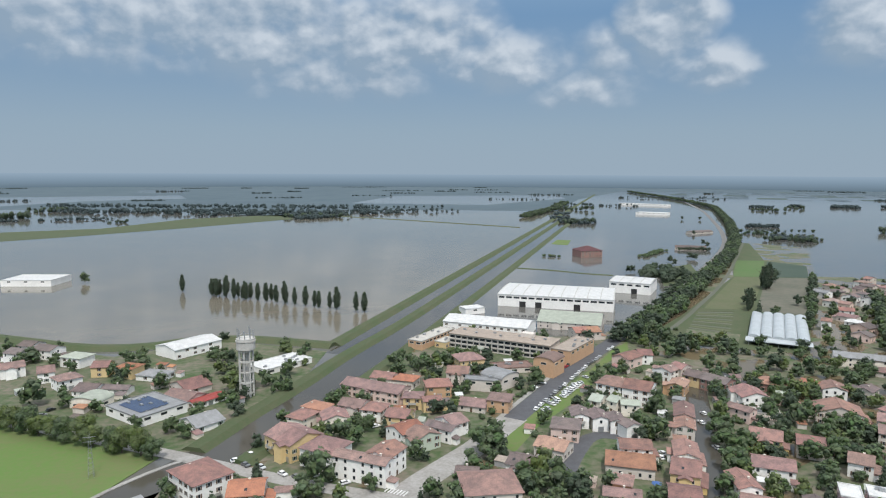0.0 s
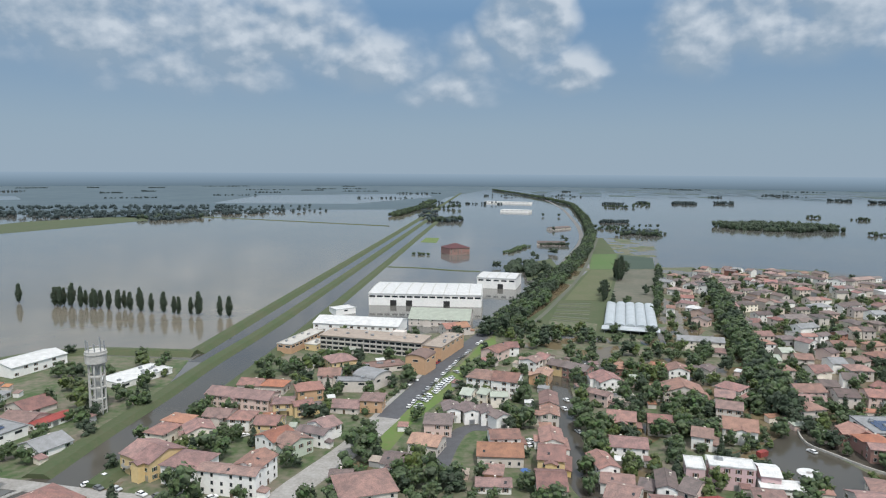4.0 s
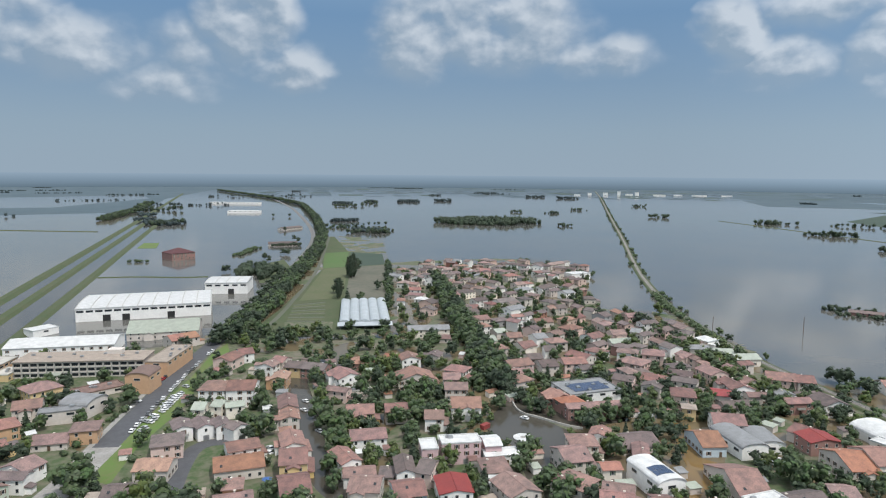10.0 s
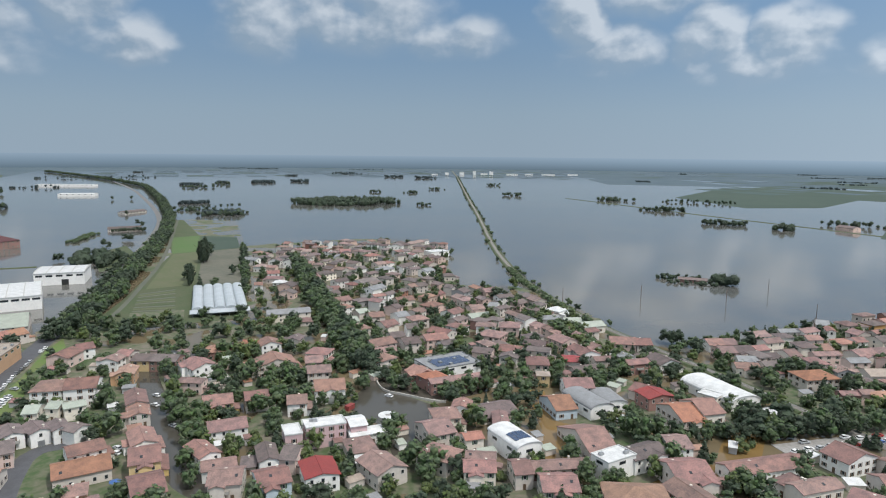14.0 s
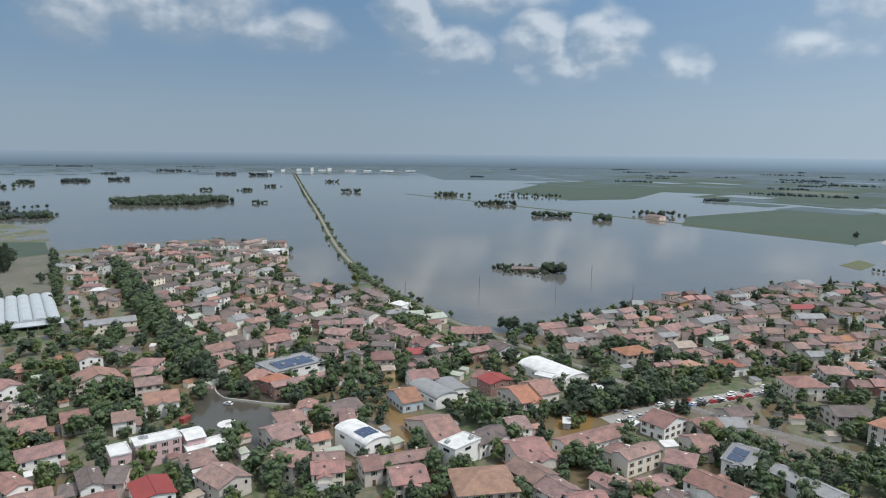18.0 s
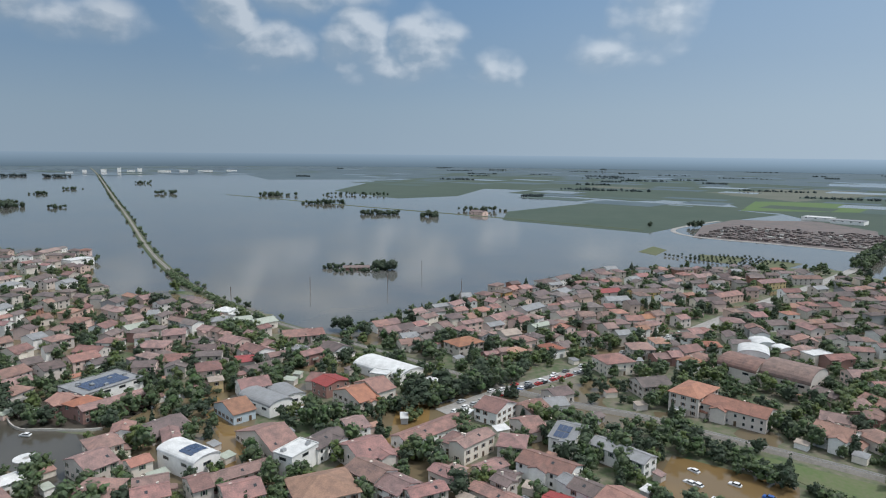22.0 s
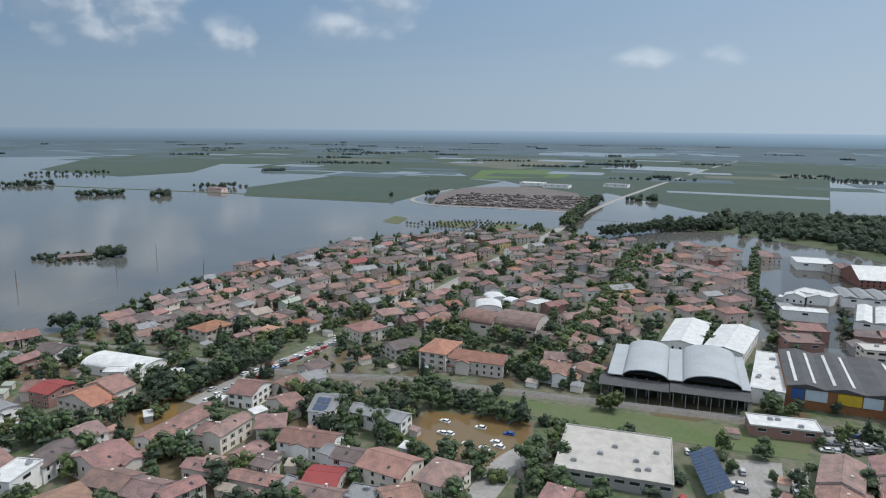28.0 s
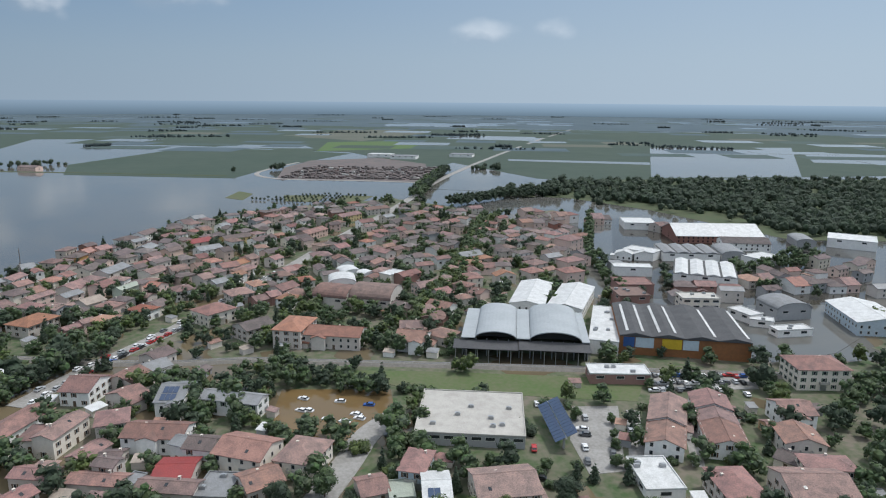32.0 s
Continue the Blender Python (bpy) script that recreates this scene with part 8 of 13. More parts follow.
shed(266.8, -63.2, 4.7, 2.9, -123, 2.3, "w", "t")
shed(-101.2, 264.6, 3.3, 3.9, 51, 2.2, "c", "r")
shed(-140.9, 347.2, 3.1, 3.3, -14, 2.3, "w", "r")
shed(318.4, 120.8, 5.1, 4.0, -25, 2.1, "t", "g")
shed(209.1, 232.9, 4.9, 4.2, -101, 2.4, "w", "n")
shed(394.0, 13.7, 6.5, 3.7, -54, 2.7, "w", "k")
shed(229.0, 25.9, 3.9, 3.2, -112, 2.5, "g", "r")
shed(135.4, -94.8, 3.9, 3.6, -106, 2.6, "w", "g")
shed(379.5, 12.1, 4.6, 3.9, -70, 2.2, "t", "k")
shed(238.4, 195.7, 3.6, 3.1, -24, 2.5, "w", "r")
shed(226.1, -10.6, 3.2, 3.0, -32, 2.3, "t", "r")
shed(301.4, 7.1, 5.4, 3.0, -61, 2.6, "c", "r")
shed(192.3, 48.2, 5.1, 3.2, -115, 2.5, "t", "t")
shed(155.4, 135.8, 5.2, 3.5, -46, 2.7, "t", "g")
shed(-161.4, 282.0, 3.8, 3.7, -11, 2.2, "g", "k")
shed(169.9, 299.8, 5.8, 3.6, -21, 2.6, "t", "r")
shed(283.7, 79.4, 5.5, 3.7, -40, 2.5, "c", "r")
shed(275.5, 178.6, 4.1, 3.4, -24, 2.2, "p", "r")
shed(235.0, 95.8, 5.8, 3.0, -37, 2.7, "p", "e")
shed(51.7, 224.6, 5.7, 3.8, -21, 2.2, "p", "t")
shed(116.0, -122.9, 6.1, 3.3, -106, 2.5, "c", "r")
shed(128.5, 153.6, 3.7, 2.9, -9, 2.2, "c", "g")
shed(-89.4, 203.3, 5.8, 4.0, 49, 2.8, "g", "n")
shed(-53.4, 214.7, 6.4, 3.3, 8, 2.5, "w", "r")
shed(-165.0, 293.4, 5.7, 3.8, -11, 2.6, "t", "e")
shed(169.7, -115.3, 3.8, 3.6, -130, 2.6, "g", "r")
shed(132.3, 367.4, 3.1, 3.7, -52, 2.7, "g", "r")
shed(-29.2, 298.1, 3.8, 4.1, -19, 2.3, "t", "e")
shed(330.5, -146.1, 3.2, 2.9, 124, 2.5, "w", "r")
shed(274.5, 152.3, 6.0, 4.0, -91, 2.6, "t", "n")
shed(258.1, 207.3, 4.2, 3.8, -65, 2.6, "w", "e")
shed(368.7, -109.9, 3.9, 2.8, -63, 2.8, "p", "k")
shed(321.0, -73.5, 3.7, 2.7, 37, 2.6, "t", "e")
shed(97.2, 363.9, 4.2, 3.8, 42, 2.1, "g", "r")
shed(133.0, 309.1, 4.7, 3.7, -1, 2.3, "g", "r")
shed(166.4, 14.0, 3.7, 3.0, -112, 2.6, "t", "g")
shed(260.2, -80.7, 4.8, 3.8, -123, 2.8, "c", "g")
shed(287.2, -20.4, 5.6, 4.0, -120, 2.2, "c", "W")
shed(64.8, 192.5, 4.4, 2.8, -15, 2.7, "t", "n")
shed(-156.2, 312.2, 4.4, 3.8, -5, 2.2, "c", "k")
shed(146.6, 355.8, 6.3, 3.4, -52, 2.6, "p", "k")
shed(289.8, -5.7, 5.1, 3.1, -61, 2.5, "t", "t")
shed(307.3, -194.8, 3.3, 3.0, -105, 2.7, "t", "t")
shed(123.6, 220.7, 3.6, 3.0, -21, 2.7, "w", "r")
shed(228.9, 317.3, 3.0, 4.0, -51, 2.3, "p", "W")
shed(161.6, 177.1, 3.0, 3.8, -20, 2.4, "w", "n")
shed(-156.7, 362.4, 5.9, 3.2, -15, 2.3, "t", "e")
shed(297.1, 131.4, 5.0, 3.8, -25, 2.5, "t", "k")
shed(316.8, -128.2, 5.9, 3.0, -71, 2.7, "c", "t")
shed(188.3, 39.6, 4.2, 3.0, -115, 2.5, "g", "r")
shed(148.6, 218.0, 5.2, 3.6, -29, 2.1, "g", "n")
shed(62.5, 297.0, 5.2, 2.6, -33, 2.2, "g", "r")
shed(189.8, 308.8, 3.5, 3.1, -20, 2.7, "g", "n")
shed(160.1, 104.6, 5.5, 2.7, -45, 2.5, "p", "g")
shed(170.2, 186.6, 5.8, 3.2, -22, 2.3, "c", "e")
shed(254.3, 185.6, 6.4, 4.2, -49, 2.4, "w", "r")
shed(344.9, 26.6, 3.8, 4.0, -42, 2.3, "c", "g")
shed(-144.4, 328.1, 6.5, 3.4, 50, 2.3, "t", "e")
shed(350.7, -156.6, 6.0, 4.0, -92, 2.5, "w", "W")
shed(71.9, 325.1, 3.5, 3.8, -34, 2.4, "g", "r")
shed(213.7, 265.6, 3.2, 2.7, -1, 2.6, "t", "r")
shed(113.9, 223.7, 4.8, 2.8, -21, 2.3, "t", "W")
shed(93.5, 181.5, 5.1, 3.7, -37, 2.4, "p", "g")
shed(205.5, 29.9, 4.1, 4.1, -104, 2.5, "t", "t")
shed(179.4, 120.7, 5.2, 3.4, -38, 2.7, "t", "r")
shed(278.0, 110.6, 5.0, 3.8, -93, 2.3, "p", "t")
shed(101.6, 357.6, 3.1, 3.1, 42, 2.4, "t", "k")
shed(200.7, 252.5, 5.9, 3.4, -1, 2.5, "c", "e")
shed(308.5, -117.8, 5.2, 3.8, -143, 2.1, "g", "r")
shed(-207.2, 316.9, 4.8, 3.8, 49, 2.3, "g", "n")
shed(156.1, 278.4, 3.7, 3.0, -14, 2.3, "t", "e")
shed(198.4, 326.3, 5.5, 3.6, -20, 2.1, "t", "W")
shed(72.0, 290.7, 5.5, 3.0, -33, 2.1, "w", "k")

# flooded woodland
for x, y in ((768, -445), (760, -473), (748, -516), (739, -547), (730, -579), (721, -609), (709, -653), (699, -688), (690, -719), (682, -745), (672, -782), (661, -819), (653, -849), (727, -351), (718, -381), (709, -414), (700, -446), (693, -468), (682, -506), (671, -544), (664, -568), (656, -595), (646, -629), (638, -655), (628, -692), (618, -727), (608, -760), (600, -787), (588, -827), (581, -852), (643, -407), (633, -440), (627, -461), (619, -488), (611, -514), (602, -545), (591, -581), (585, -601), (574, -637), (564, -671), (557, -697), (546, -731), (539, -756), (531, -782)):
    wood(x, y, 35, 30, 0, 12, "dense green flooded woodland beyond the sheds", 26)
for x, y in ((564, -449), (556, -475), (549, -500), (540, -528), (533, -551), (523, -585), (518, -602), (506, -640), (499, -665), (490, -693), (484, -712), (493, -476), (484, -506), (477, -527), (470, -550), (461, -581), (454, -603), (449, -621), (441, -647), (433, -482), (428, -498), (418, -530), (414, -543), (405, -572), (397, -596)):
    wood(x, y, 35, 30, 0, 12, "dense green flooded woodland beyond the sheds", 26)

# trees
tree("poplar", -61.5, 513.7, 16.8)
tree("poplar", -68.4, 515.7, 16.8)
tree("poplar", -84.6, 522.9, 19.4)
tree("poplar", -90.7, 525.3, 14.8)
tree("poplar", -100.0, 528.3, 14.9)
tree("poplar", -104.1, 532.2, 14.4)
tree("poplar", -112.5, 536.4, 17.7)
tree("poplar", -122.2, 540.1, 15.8)
tree("poplar", -130.5, 544.3, 17.7)
tree("poplar", -139.5, 548.1, 16.1)
tree("poplar", -133.1, 550.7, 19.2)
tree("poplar", -149.0, 552.4, 17.5)
tree("poplar", -145.9, 557.5, 15.6)
tree("poplar", -157.3, 556.3, 16.2)
tree("poplar", -167.8, 560.0, 16.5)
tree("poplar", -158.9, 563.5, 15.2)
tree("poplar", -171.9, 563.6, 13.5)
tree("poplar", -166.1, 566.2, 15.0)
tree("poplar", -171.9, 568.8, 16.1)
tree("poplar", -180.5, 566.5, 18.4)
tree("poplar", -178.8, 573.3, 14.0)
tree("poplar", -189.6, 572.3, 17.9)
tree("poplar", -198.4, 575.2, 17.0)
tree("poplar", -191.1, 579.4, 19.5)
tree("poplar", -203.6, 578.2, 16.6)
tree("poplar", -197.9, 582.1, 15.1)
tree("poplar", -204.4, 586.2, 15.1)
tree("poplar", -237.4, 598.1, 16.8)
tree("conifer", 145.5, -22.6, 10.2)
tree("conifer", 122.6, -84.8, 11.0)
tree("light", 146.4, -46.7, 9.8)
tree("round", 150.7, -39.3, 8.5)
tree("round", 119.8, -99.7, 9.1)
tree("light", 147.7, -52.0, 7.4)
tree("light", 145.2, -61.4, 8.4)
tree("conifer", 154.2, -34.6, 9.4)
tree("round", 157.4, -17.0, 8.7)
tree("round", 157.2, -21.0, 8.0)
tree("round", 158.6, -2.1, 7.3)
tree("bush", 152.8, -52.7, 3.0)
tree("round", 122.6, -106.3, 7.6)
tree("round", 130.9, -97.4, 8.9)
tree("light", 163.2, -5.2, 6.3)
tree("round", 161.3, -25.6, 5.1)
tree("light", 162.4, 20.7, 9.0)
tree("round", 163.7, 8.1, 6.6)
tree("bush", 163.8, -24.0, 2.9)
tree("conifer", 163.9, 33.0, 10.2)
tree("round", 123.6, -113.7, 8.0)
tree("dark", 147.3, -81.4, 8.0)
tree("conifer", 168.1, 19.2, 9.5)
tree("bush", 167.9, -25.4, 3.4)
tree("dark", 167.3, 32.2, 9.0)
tree("dark", 170.4, -6.4, 8.2)
tree("conifer", 162.3, -54.4, 9.1)
tree("round", 122.6, -119.5, 9.3)
tree("light", 166.1, 46.0, 9.7)
tree("conifer", 167.8, 41.4, 8.3)
tree("round", 151.8, 82.7, 10.0)
tree("round", 170.0, 32.5, 6.1)
tree("round", 172.0, -19.3, 9.0)
tree("conifer", 173.4, -8.9, 7.0)
tree("bush", 155.7, -80.8, 2.7)
tree("bush", 161.5, -76.7, 3.1)
tree("bush", 161.7, -79.8, 3.2)
tree("bush", 176.5, -40.0, 3.9)
tree("bush", 186.9, 35.5, 3.8)
tree("bush", 192.8, -33.5, 4.5)
tree("bush", 190.5, -51.3, 5.6)
tree("bush", 155.2, -121.9, 2.7)
tree("bush", 123.5, 157.0, 3.8)
tree("bush", 139.4, 144.4, 3.4)
tree("bush", 123.8, 160.1, 3.8)
tree("bush", 125.8, -158.9, 2.8)
tree("bush", 149.1, -139.7, 3.3)
tree("bush", 200.2, 48.9, 2.5)
tree("bush", 186.3, -88.2, 4.0)
tree("bush", 146.4, 146.7, 3.6)
tree("bush", 190.0, -87.0, 5.0)
tree("bush", 210.5, 1.6, 2.3)
tree("bush", 116.9, 177.0, 3.2)
tree("bush", 193.8, -88.9, 3.8)
tree("bush", 168.4, 135.8, 3.5)
tree("bush", 111.8, 189.4, 3.4)
far_trees("round", [(166, 50, 10), (172, 29, 6), (168, -51, 8), (175, -13, 8), (176, 4, 6), (175, 25, 6), (118, -132, 9), (172, -40, 7), (167, -61, 8), (113, -138, 6), (175, 33, 7), (166, 68, 9), (178, 26, 10), (135, 119, 6)])
far_trees("round", [(140, 113, 10), (144, 109, 6), (180, -18, 10), (103, 149, 8), (174, 55, 8), (105, -149, 10), (161, 86, 7), (177, 48, 5), (181, 36, 8), (114, 145, 9), (176, -61, 9), (184, 31, 7), (173, 69, 5), (172, 73, 9), (182, -51, 10), (40, 185, 8), (185, -43, 8), (163, 101, 5)])
far_trees("round", [(92, 169, 7), (127, 144, 7), (-5, 193, 8), (117, 154, 6), (56, 185, 9), (94, 169, 6), (133, 142, 6), (117, -156, 8), (195, 10, 6), (135, 141, 6), (122, 153, 9), (166, 104, 8), (191, -45, 8), (120, -156, 7), (151, 127, 9), (97, 171, 9), (195, -28, 6), (152, -127, 5), (141, -140, 8), (199, -19, 6), (34, 197, 6), (41, 196, 9), (173, 102, 7), (185, 79, 9)])
far_trees("round", [(199, -30, 9), (150, 135, 7), (146, -140, 9), (166, -117, 9), (203, -12, 8), (202, 27, 7), (198, -45, 11), (203, -19, 8), (155, -133, 8), (-34, 202, 8), (147, -143, 7), (101, 179, 9), (69, 194, 6), (205, -27, 8), (31, 204, 9), (136, 155, 7), (206, -10, 8), (-64, 197, 8), (-59, 198, 9), (124, -165, 10), (-67, 197, 5), (179, 105, 8), (-70, 196, 7), (203, -49, 10), (89, 190, 6), (209, -20, 8), (-59, 201, 7), (77, 196, 10), (210, 12, 8)])
far_trees("round", [(73, 198, 8), (211, -9, 7), (38, 208, 8), (5, 211, 8), (157, 144, 5), (-72, 200, 8), (121, -175, 9), (52, 207, 5), (59, 206, 5), (130, 170, 9), (-4, 214, 8), (175, 123, 7), (151, 152, 9), (203, 72, 7), (-86, 197, 6), (185, 112, 9), (216, 13, 6), (203, 75, 5), (128, -175, 13), (210, 55, 6), (155, 154, 11), (210, 62, 8), (-47, 214, 9), (-42, 215, 7), (192, 106, 7), (34, 218, 9)])
far_trees("round", [(-25, 219, 7), (195, 104, 6), (72, 210, 8), (222, -1, 7), (40, 219, 13), (191, 115, 8), (151, 164, 7), (154, 162, 11), (29, 222, 10), (173, -143, 9), (93, 204, 9), (-120, 190, 6), (44, 220, 8), (221, 39, 8), (226, 12, 9), (136, -181, 8), (-43, 222, 15), (227, 2, 10), (58, 220, 8), (49, 222, 8), (218, 68, 10), (146, -177, 6), (-92, 211, 9), (16, 230, 6), (230, 15, 9)])
far_trees("round", [(170, 156, 9), (189, 133, 5), (220, 74, 9), (232, -1, 8), (234, 9, 8), (198, -125, 8), (198, 126, 10), (166, 166, 8), (11, 235, 9), (137, -193, 7), (126, 201, 6), (-75, 225, 5), (97, 217, 9), (238, 3, 12), (234, -46, 7), (158, 180, 9), (142, -194, 7), (236, -42, 7), (238, -37, 6), (240, 15, 11), (220, 98, 10)])
far_trees("round", [(237, 51, 6), (240, 38, 8), (-10, 243, 10), (236, 58, 9), (242, 27, 7), (18, 243, 7), (148, -193, 6), (242, -40, 9), (246, 0, 6), (246, 8, 8), (224, 105, 9), (130, 211, 5), (188, -162, 9), (248, -18, 9), (247, -37, 6), (119, 220, 5), (166, 186, 11), (250, -10, 8), (15, 250, 12), (185, 169, 6), (249, -25, 8), (250, 21, 9), (158, -195, 10), (-16, 251, 5), (203, -149, 5), (200, 154, 7)])
far_trees("round", [(22, 252, 11), (187, -171, 6), (246, 63, 8), (254, 14, 11), (222, 128, 6), (256, -14, 11), (230, 114, 12), (110, 232, 10), (195, 168, 11), (106, 235, 10), (20, 258, 12), (136, 221, 9), (259, -13, 6), (-37, 257, 12), (239, 103, 8), (231, 119, 12), (259, 27, 10), (237, 112, 11), (210, 158, 9), (184, -189, 6)])
far_trees("round", [(263, -16, 7), (202, -170, 7), (263, 21, 9), (264, -0, 6), (234, 123, 10), (161, 211, 6), (154, -216, 8), (153, 217, 6), (267, -9, 6), (266, -20, 9), (167, -208, 11), (-43, 264, 9), (250, 97, 8), (268, -4, 6), (138, 230, 7), (166, -214, 6), (221, 157, 7), (257, -88, 6), (261, -75, 6), (195, -190, 7), (150, 227, 5), (-31, 271, 9)])
far_trees("round", [(117, 248, 12), (231, -148, 9), (244, 126, 10), (259, 94, 7), (267, -68, 10), (169, -218, 9), (266, 80, 8), (89, 263, 12), (234, -151, 9), (263, -92, 8), (209, 185, 5), (273, -64, 10), (274, -61, 5), (249, 130, 6), (172, -223, 10), (114, 258, 11), (141, 244, 10), (282, -21, 6)])
far_trees("round", [(175, -223, 8), (272, 80, 9), (167, -230, 7), (165, 231, 8), (171, 228, 7), (45, 281, 8), (-107, 264, 8), (275, 77, 9), (280, -56, 9), (-69, 278, 8), (84, 274, 10), (216, -188, 8), (173, -229, 8), (224, 181, 7), (161, 239, 10), (151, 245, 10), (213, 197, 8), (282, -66, 6), (173, -234, 10), (291, -10, 9), (211, 201, 9), (-114, 269, 8), (136, 259, 11), (216, 198, 9)])
far_trees("round", [(278, 93, 11), (231, 183, 10), (157, 249, 8), (295, -16, 7), (140, 259, 7), (287, 67, 12), (271, 117, 10), (182, 233, 5), (116, 272, 10), (277, 105, 7), (205, 215, 6), (288, -72, 6), (238, 179, 10), (289, 71, 11), (158, 253, 7), (289, 75, 5), (224, 198, 10), (66, 292, 7), (283, -96, 8), (133, 269, 7), (206, -219, 9), (-37, 299, 10), (301, -20, 10), (231, 194, 11), (123, 276, 8), (297, -59, 8), (201, 226, 8)])
far_trees("round", [(-131, 273, 7), (297, 59, 11), (-46, 301, 6), (205, 226, 7), (193, 237, 9), (295, -82, 8), (302, -49, 6), (297, 74, 5), (240, 191, 6), (293, -90, 8), (-109, 287, 8), (-52, 303, 8), (195, -237, 7), (68, 300, 6), (290, -102, 9), (300, -72, 8), (160, 266, 10), (168, 261, 8), (244, 194, 11), (99, 296, 12), (308, 53, 9), (-48, 309, 9), (247, 192, 5), (184, -253, 9)])
far_trees("round", [(227, 215, 8), (296, -104, 6), (306, -74, 6), (311, 52, 9), (237, 210, 6), (307, -79, 9), (7, 317, 6), (127, 292, 10), (173, 267, 10), (178, 264, 8), (304, 93, 8), (256, 191, 10), (247, 202, 6), (315, -48, 8), (293, 127, 7), (-99, 304, 8), (177, 267, 9), (252, 197, 5), (320, -25, 5), (12, 321, 8), (319, -45, 10), (277, 166, 9), (159, 281, 13), (304, -109, 6)])
far_trees("round", [(318, 56, 8), (169, 276, 9), (147, 289, 11), (319, -54, 6), (316, -75, 6), (-31, 323, 8), (317, 71, 9), (-105, 308, 6), (302, -120, 9), (155, 286, 6), (175, 275, 10), (319, 65, 10), (271, 181, 10), (316, 80, 7), (282, 163, 9), (186, 268, 7), (192, 265, 9), (317, 79, 5), (294, 146, 5), (194, -266, 6), (329, 6, 7), (324, -53, 5), (323, 63, 6), (-77, 320, 9), (329, 18, 8), (307, -123, 8), (323, -69, 9), (290, 160, 8)])
far_trees("round", [(316, -101, 8), (319, -91, 10), (-83, 321, 9), (-158, 292, 7), (325, 73, 8), (202, 264, 9), (228, 243, 7), (330, 49, 8), (114, 314, 8), (334, -6, 8), (330, -57, 7), (335, -15, 8), (316, 111, 9), (303, 146, 10), (166, 293, 7), (321, -104, 9), (297, 160, 10), (203, 270, 8), (276, -194, 8), (292, 170, 6), (15, 338, 6), (325, 93, 9), (257, 220, 6), (336, -41, 6), (198, -275, 5), (339, -15, 9), (336, 54, 7), (49, 337, 10)])
far_trees("round", [(211, 268, 13), (246, 236, 9), (339, -42, 5), (323, -111, 5), (338, 51, 7), (325, -106, 10), (158, 304, 8), (341, -30, 10), (280, 198, 7), (228, 257, 9), (341, -45, 6), (315, -138, 8), (220, 265, 11), (305, -161, 10), (-91, 332, 9), (320, 130, 9), (343, -38, 6), (337, 77, 7), (165, 304, 10), (135, 319, 10), (306, 162, 9), (331, 101, 10), (334, -92, 7), (344, 42, 8), (329, -109, 9), (346, -18, 6), (331, -103, 9)])
far_trees("round", [(-176, 300, 8), (38, 346, 5), (81, 339, 9), (332, -106, 6), (336, -93, 5), (216, 274, 11), (25, 348, 9), (322, -137, 5), (221, 273, 12), (273, 221, 9), (352, 3, 5), (18, 352, 8), (-27, 352, 6), (183, 302, 6), (353, 23, 7), (-122, 332, 9), (310, 172, 9), (-23, 354, 7), (337, -112, 9), (-142, 325, 10), (353, -42, 10), (113, 337, 7), (-121, 334, 5), (-191, 300, 15), (318, 160, 8)])
far_trees("round", [(219, 281, 11), (240, 264, 5), (225, 279, 9), (90, 347, 9), (-12, 359, 10), (359, -6, 7), (-83, 350, 10), (356, 54, 6), (354, 69, 10), (361, 18, 5), (356, 63, 8), (292, 214, 7), (354, 74, 7), (149, 330, 8), (183, 313, 5), (340, -124, 9), (339, 127, 8), (346, -112, 10), (157, 328, 6), (182, 315, 8), (-27, 363, 10), (-164, 326, 7), (-8, 365, 8), (321, -175, 9), (231, 284, 13), (169, 325, 11), (-18, 367, 9), (99, 354, 7), (368, -17, 8), (359, -84, 9)])
far_trees("round", [(-187, 318, 5), (-15, 369, 6), (361, -81, 7), (208, 306, 6), (355, 103, 9), (316, 192, 9), (361, 83, 6), (1, 370, 9), (-10, 371, 8), (-116, 353, 8), (6, 372, 7), (369, -53, 7), (350, 128, 9), (243, 282, 9), (372, 16, 9), (-4, 373, 8), (361, 96, 9), (146, 344, 9), (221, -301, 8), (360, -101, 6), (331, -173, 8), (365, -85, 6), (228, 297, 6), (374, -22, 7), (224, 301, 9), (301, 225, 7), (118, 357, 7), (376, 28, 9)])
far_trees("round", [(363, 100, 10), (358, -118, 8), (9, 377, 10), (312, -211, 8), (298, 231, 8), (354, 135, 8), (328, -189, 8), (363, -109, 7), (166, 341, 7), (19, 379, 10), (366, -101, 7), (43, 377, 9), (232, 301, 11), (226, 305, 9), (377, 43, 9), (347, -155, 8), (-167, 342, 9), (-24, 379, 8), (326, 196, 10), (359, -127, 8), (339, -176, 8), (382, -2, 9), (337, -181, 8), (383, 6, 7), (177, 340, 6), (352, 156, 8), (-106, 371, 8), (158, 353, 10), (-176, 345, 9)])
far_trees("round", [(-155, 356, 5), (147, 360, 10), (240, 305, 13), (323, -217, 9), (368, -126, 8), (-82, 381, 9), (355, 161, 5), (253, 298, 6), (291, 261, 8), (328, 214, 9), (173, 353, 6), (259, 296, 5), (155, 363, 6), (335, 209, 11), (213, 333, 8), (-166, 359, 10), (237, 316, 13), (372, -136, 9), (319, 234, 5), (-126, 376, 9), (377, 130, 8), (333, 220, 10), (239, 321, 12), (332, 224, 8), (-133, 378, 9), (380, -130, 9), (336, -221, 7), (387, -109, 9), (194, 353, 8), (245, 320, 10)])
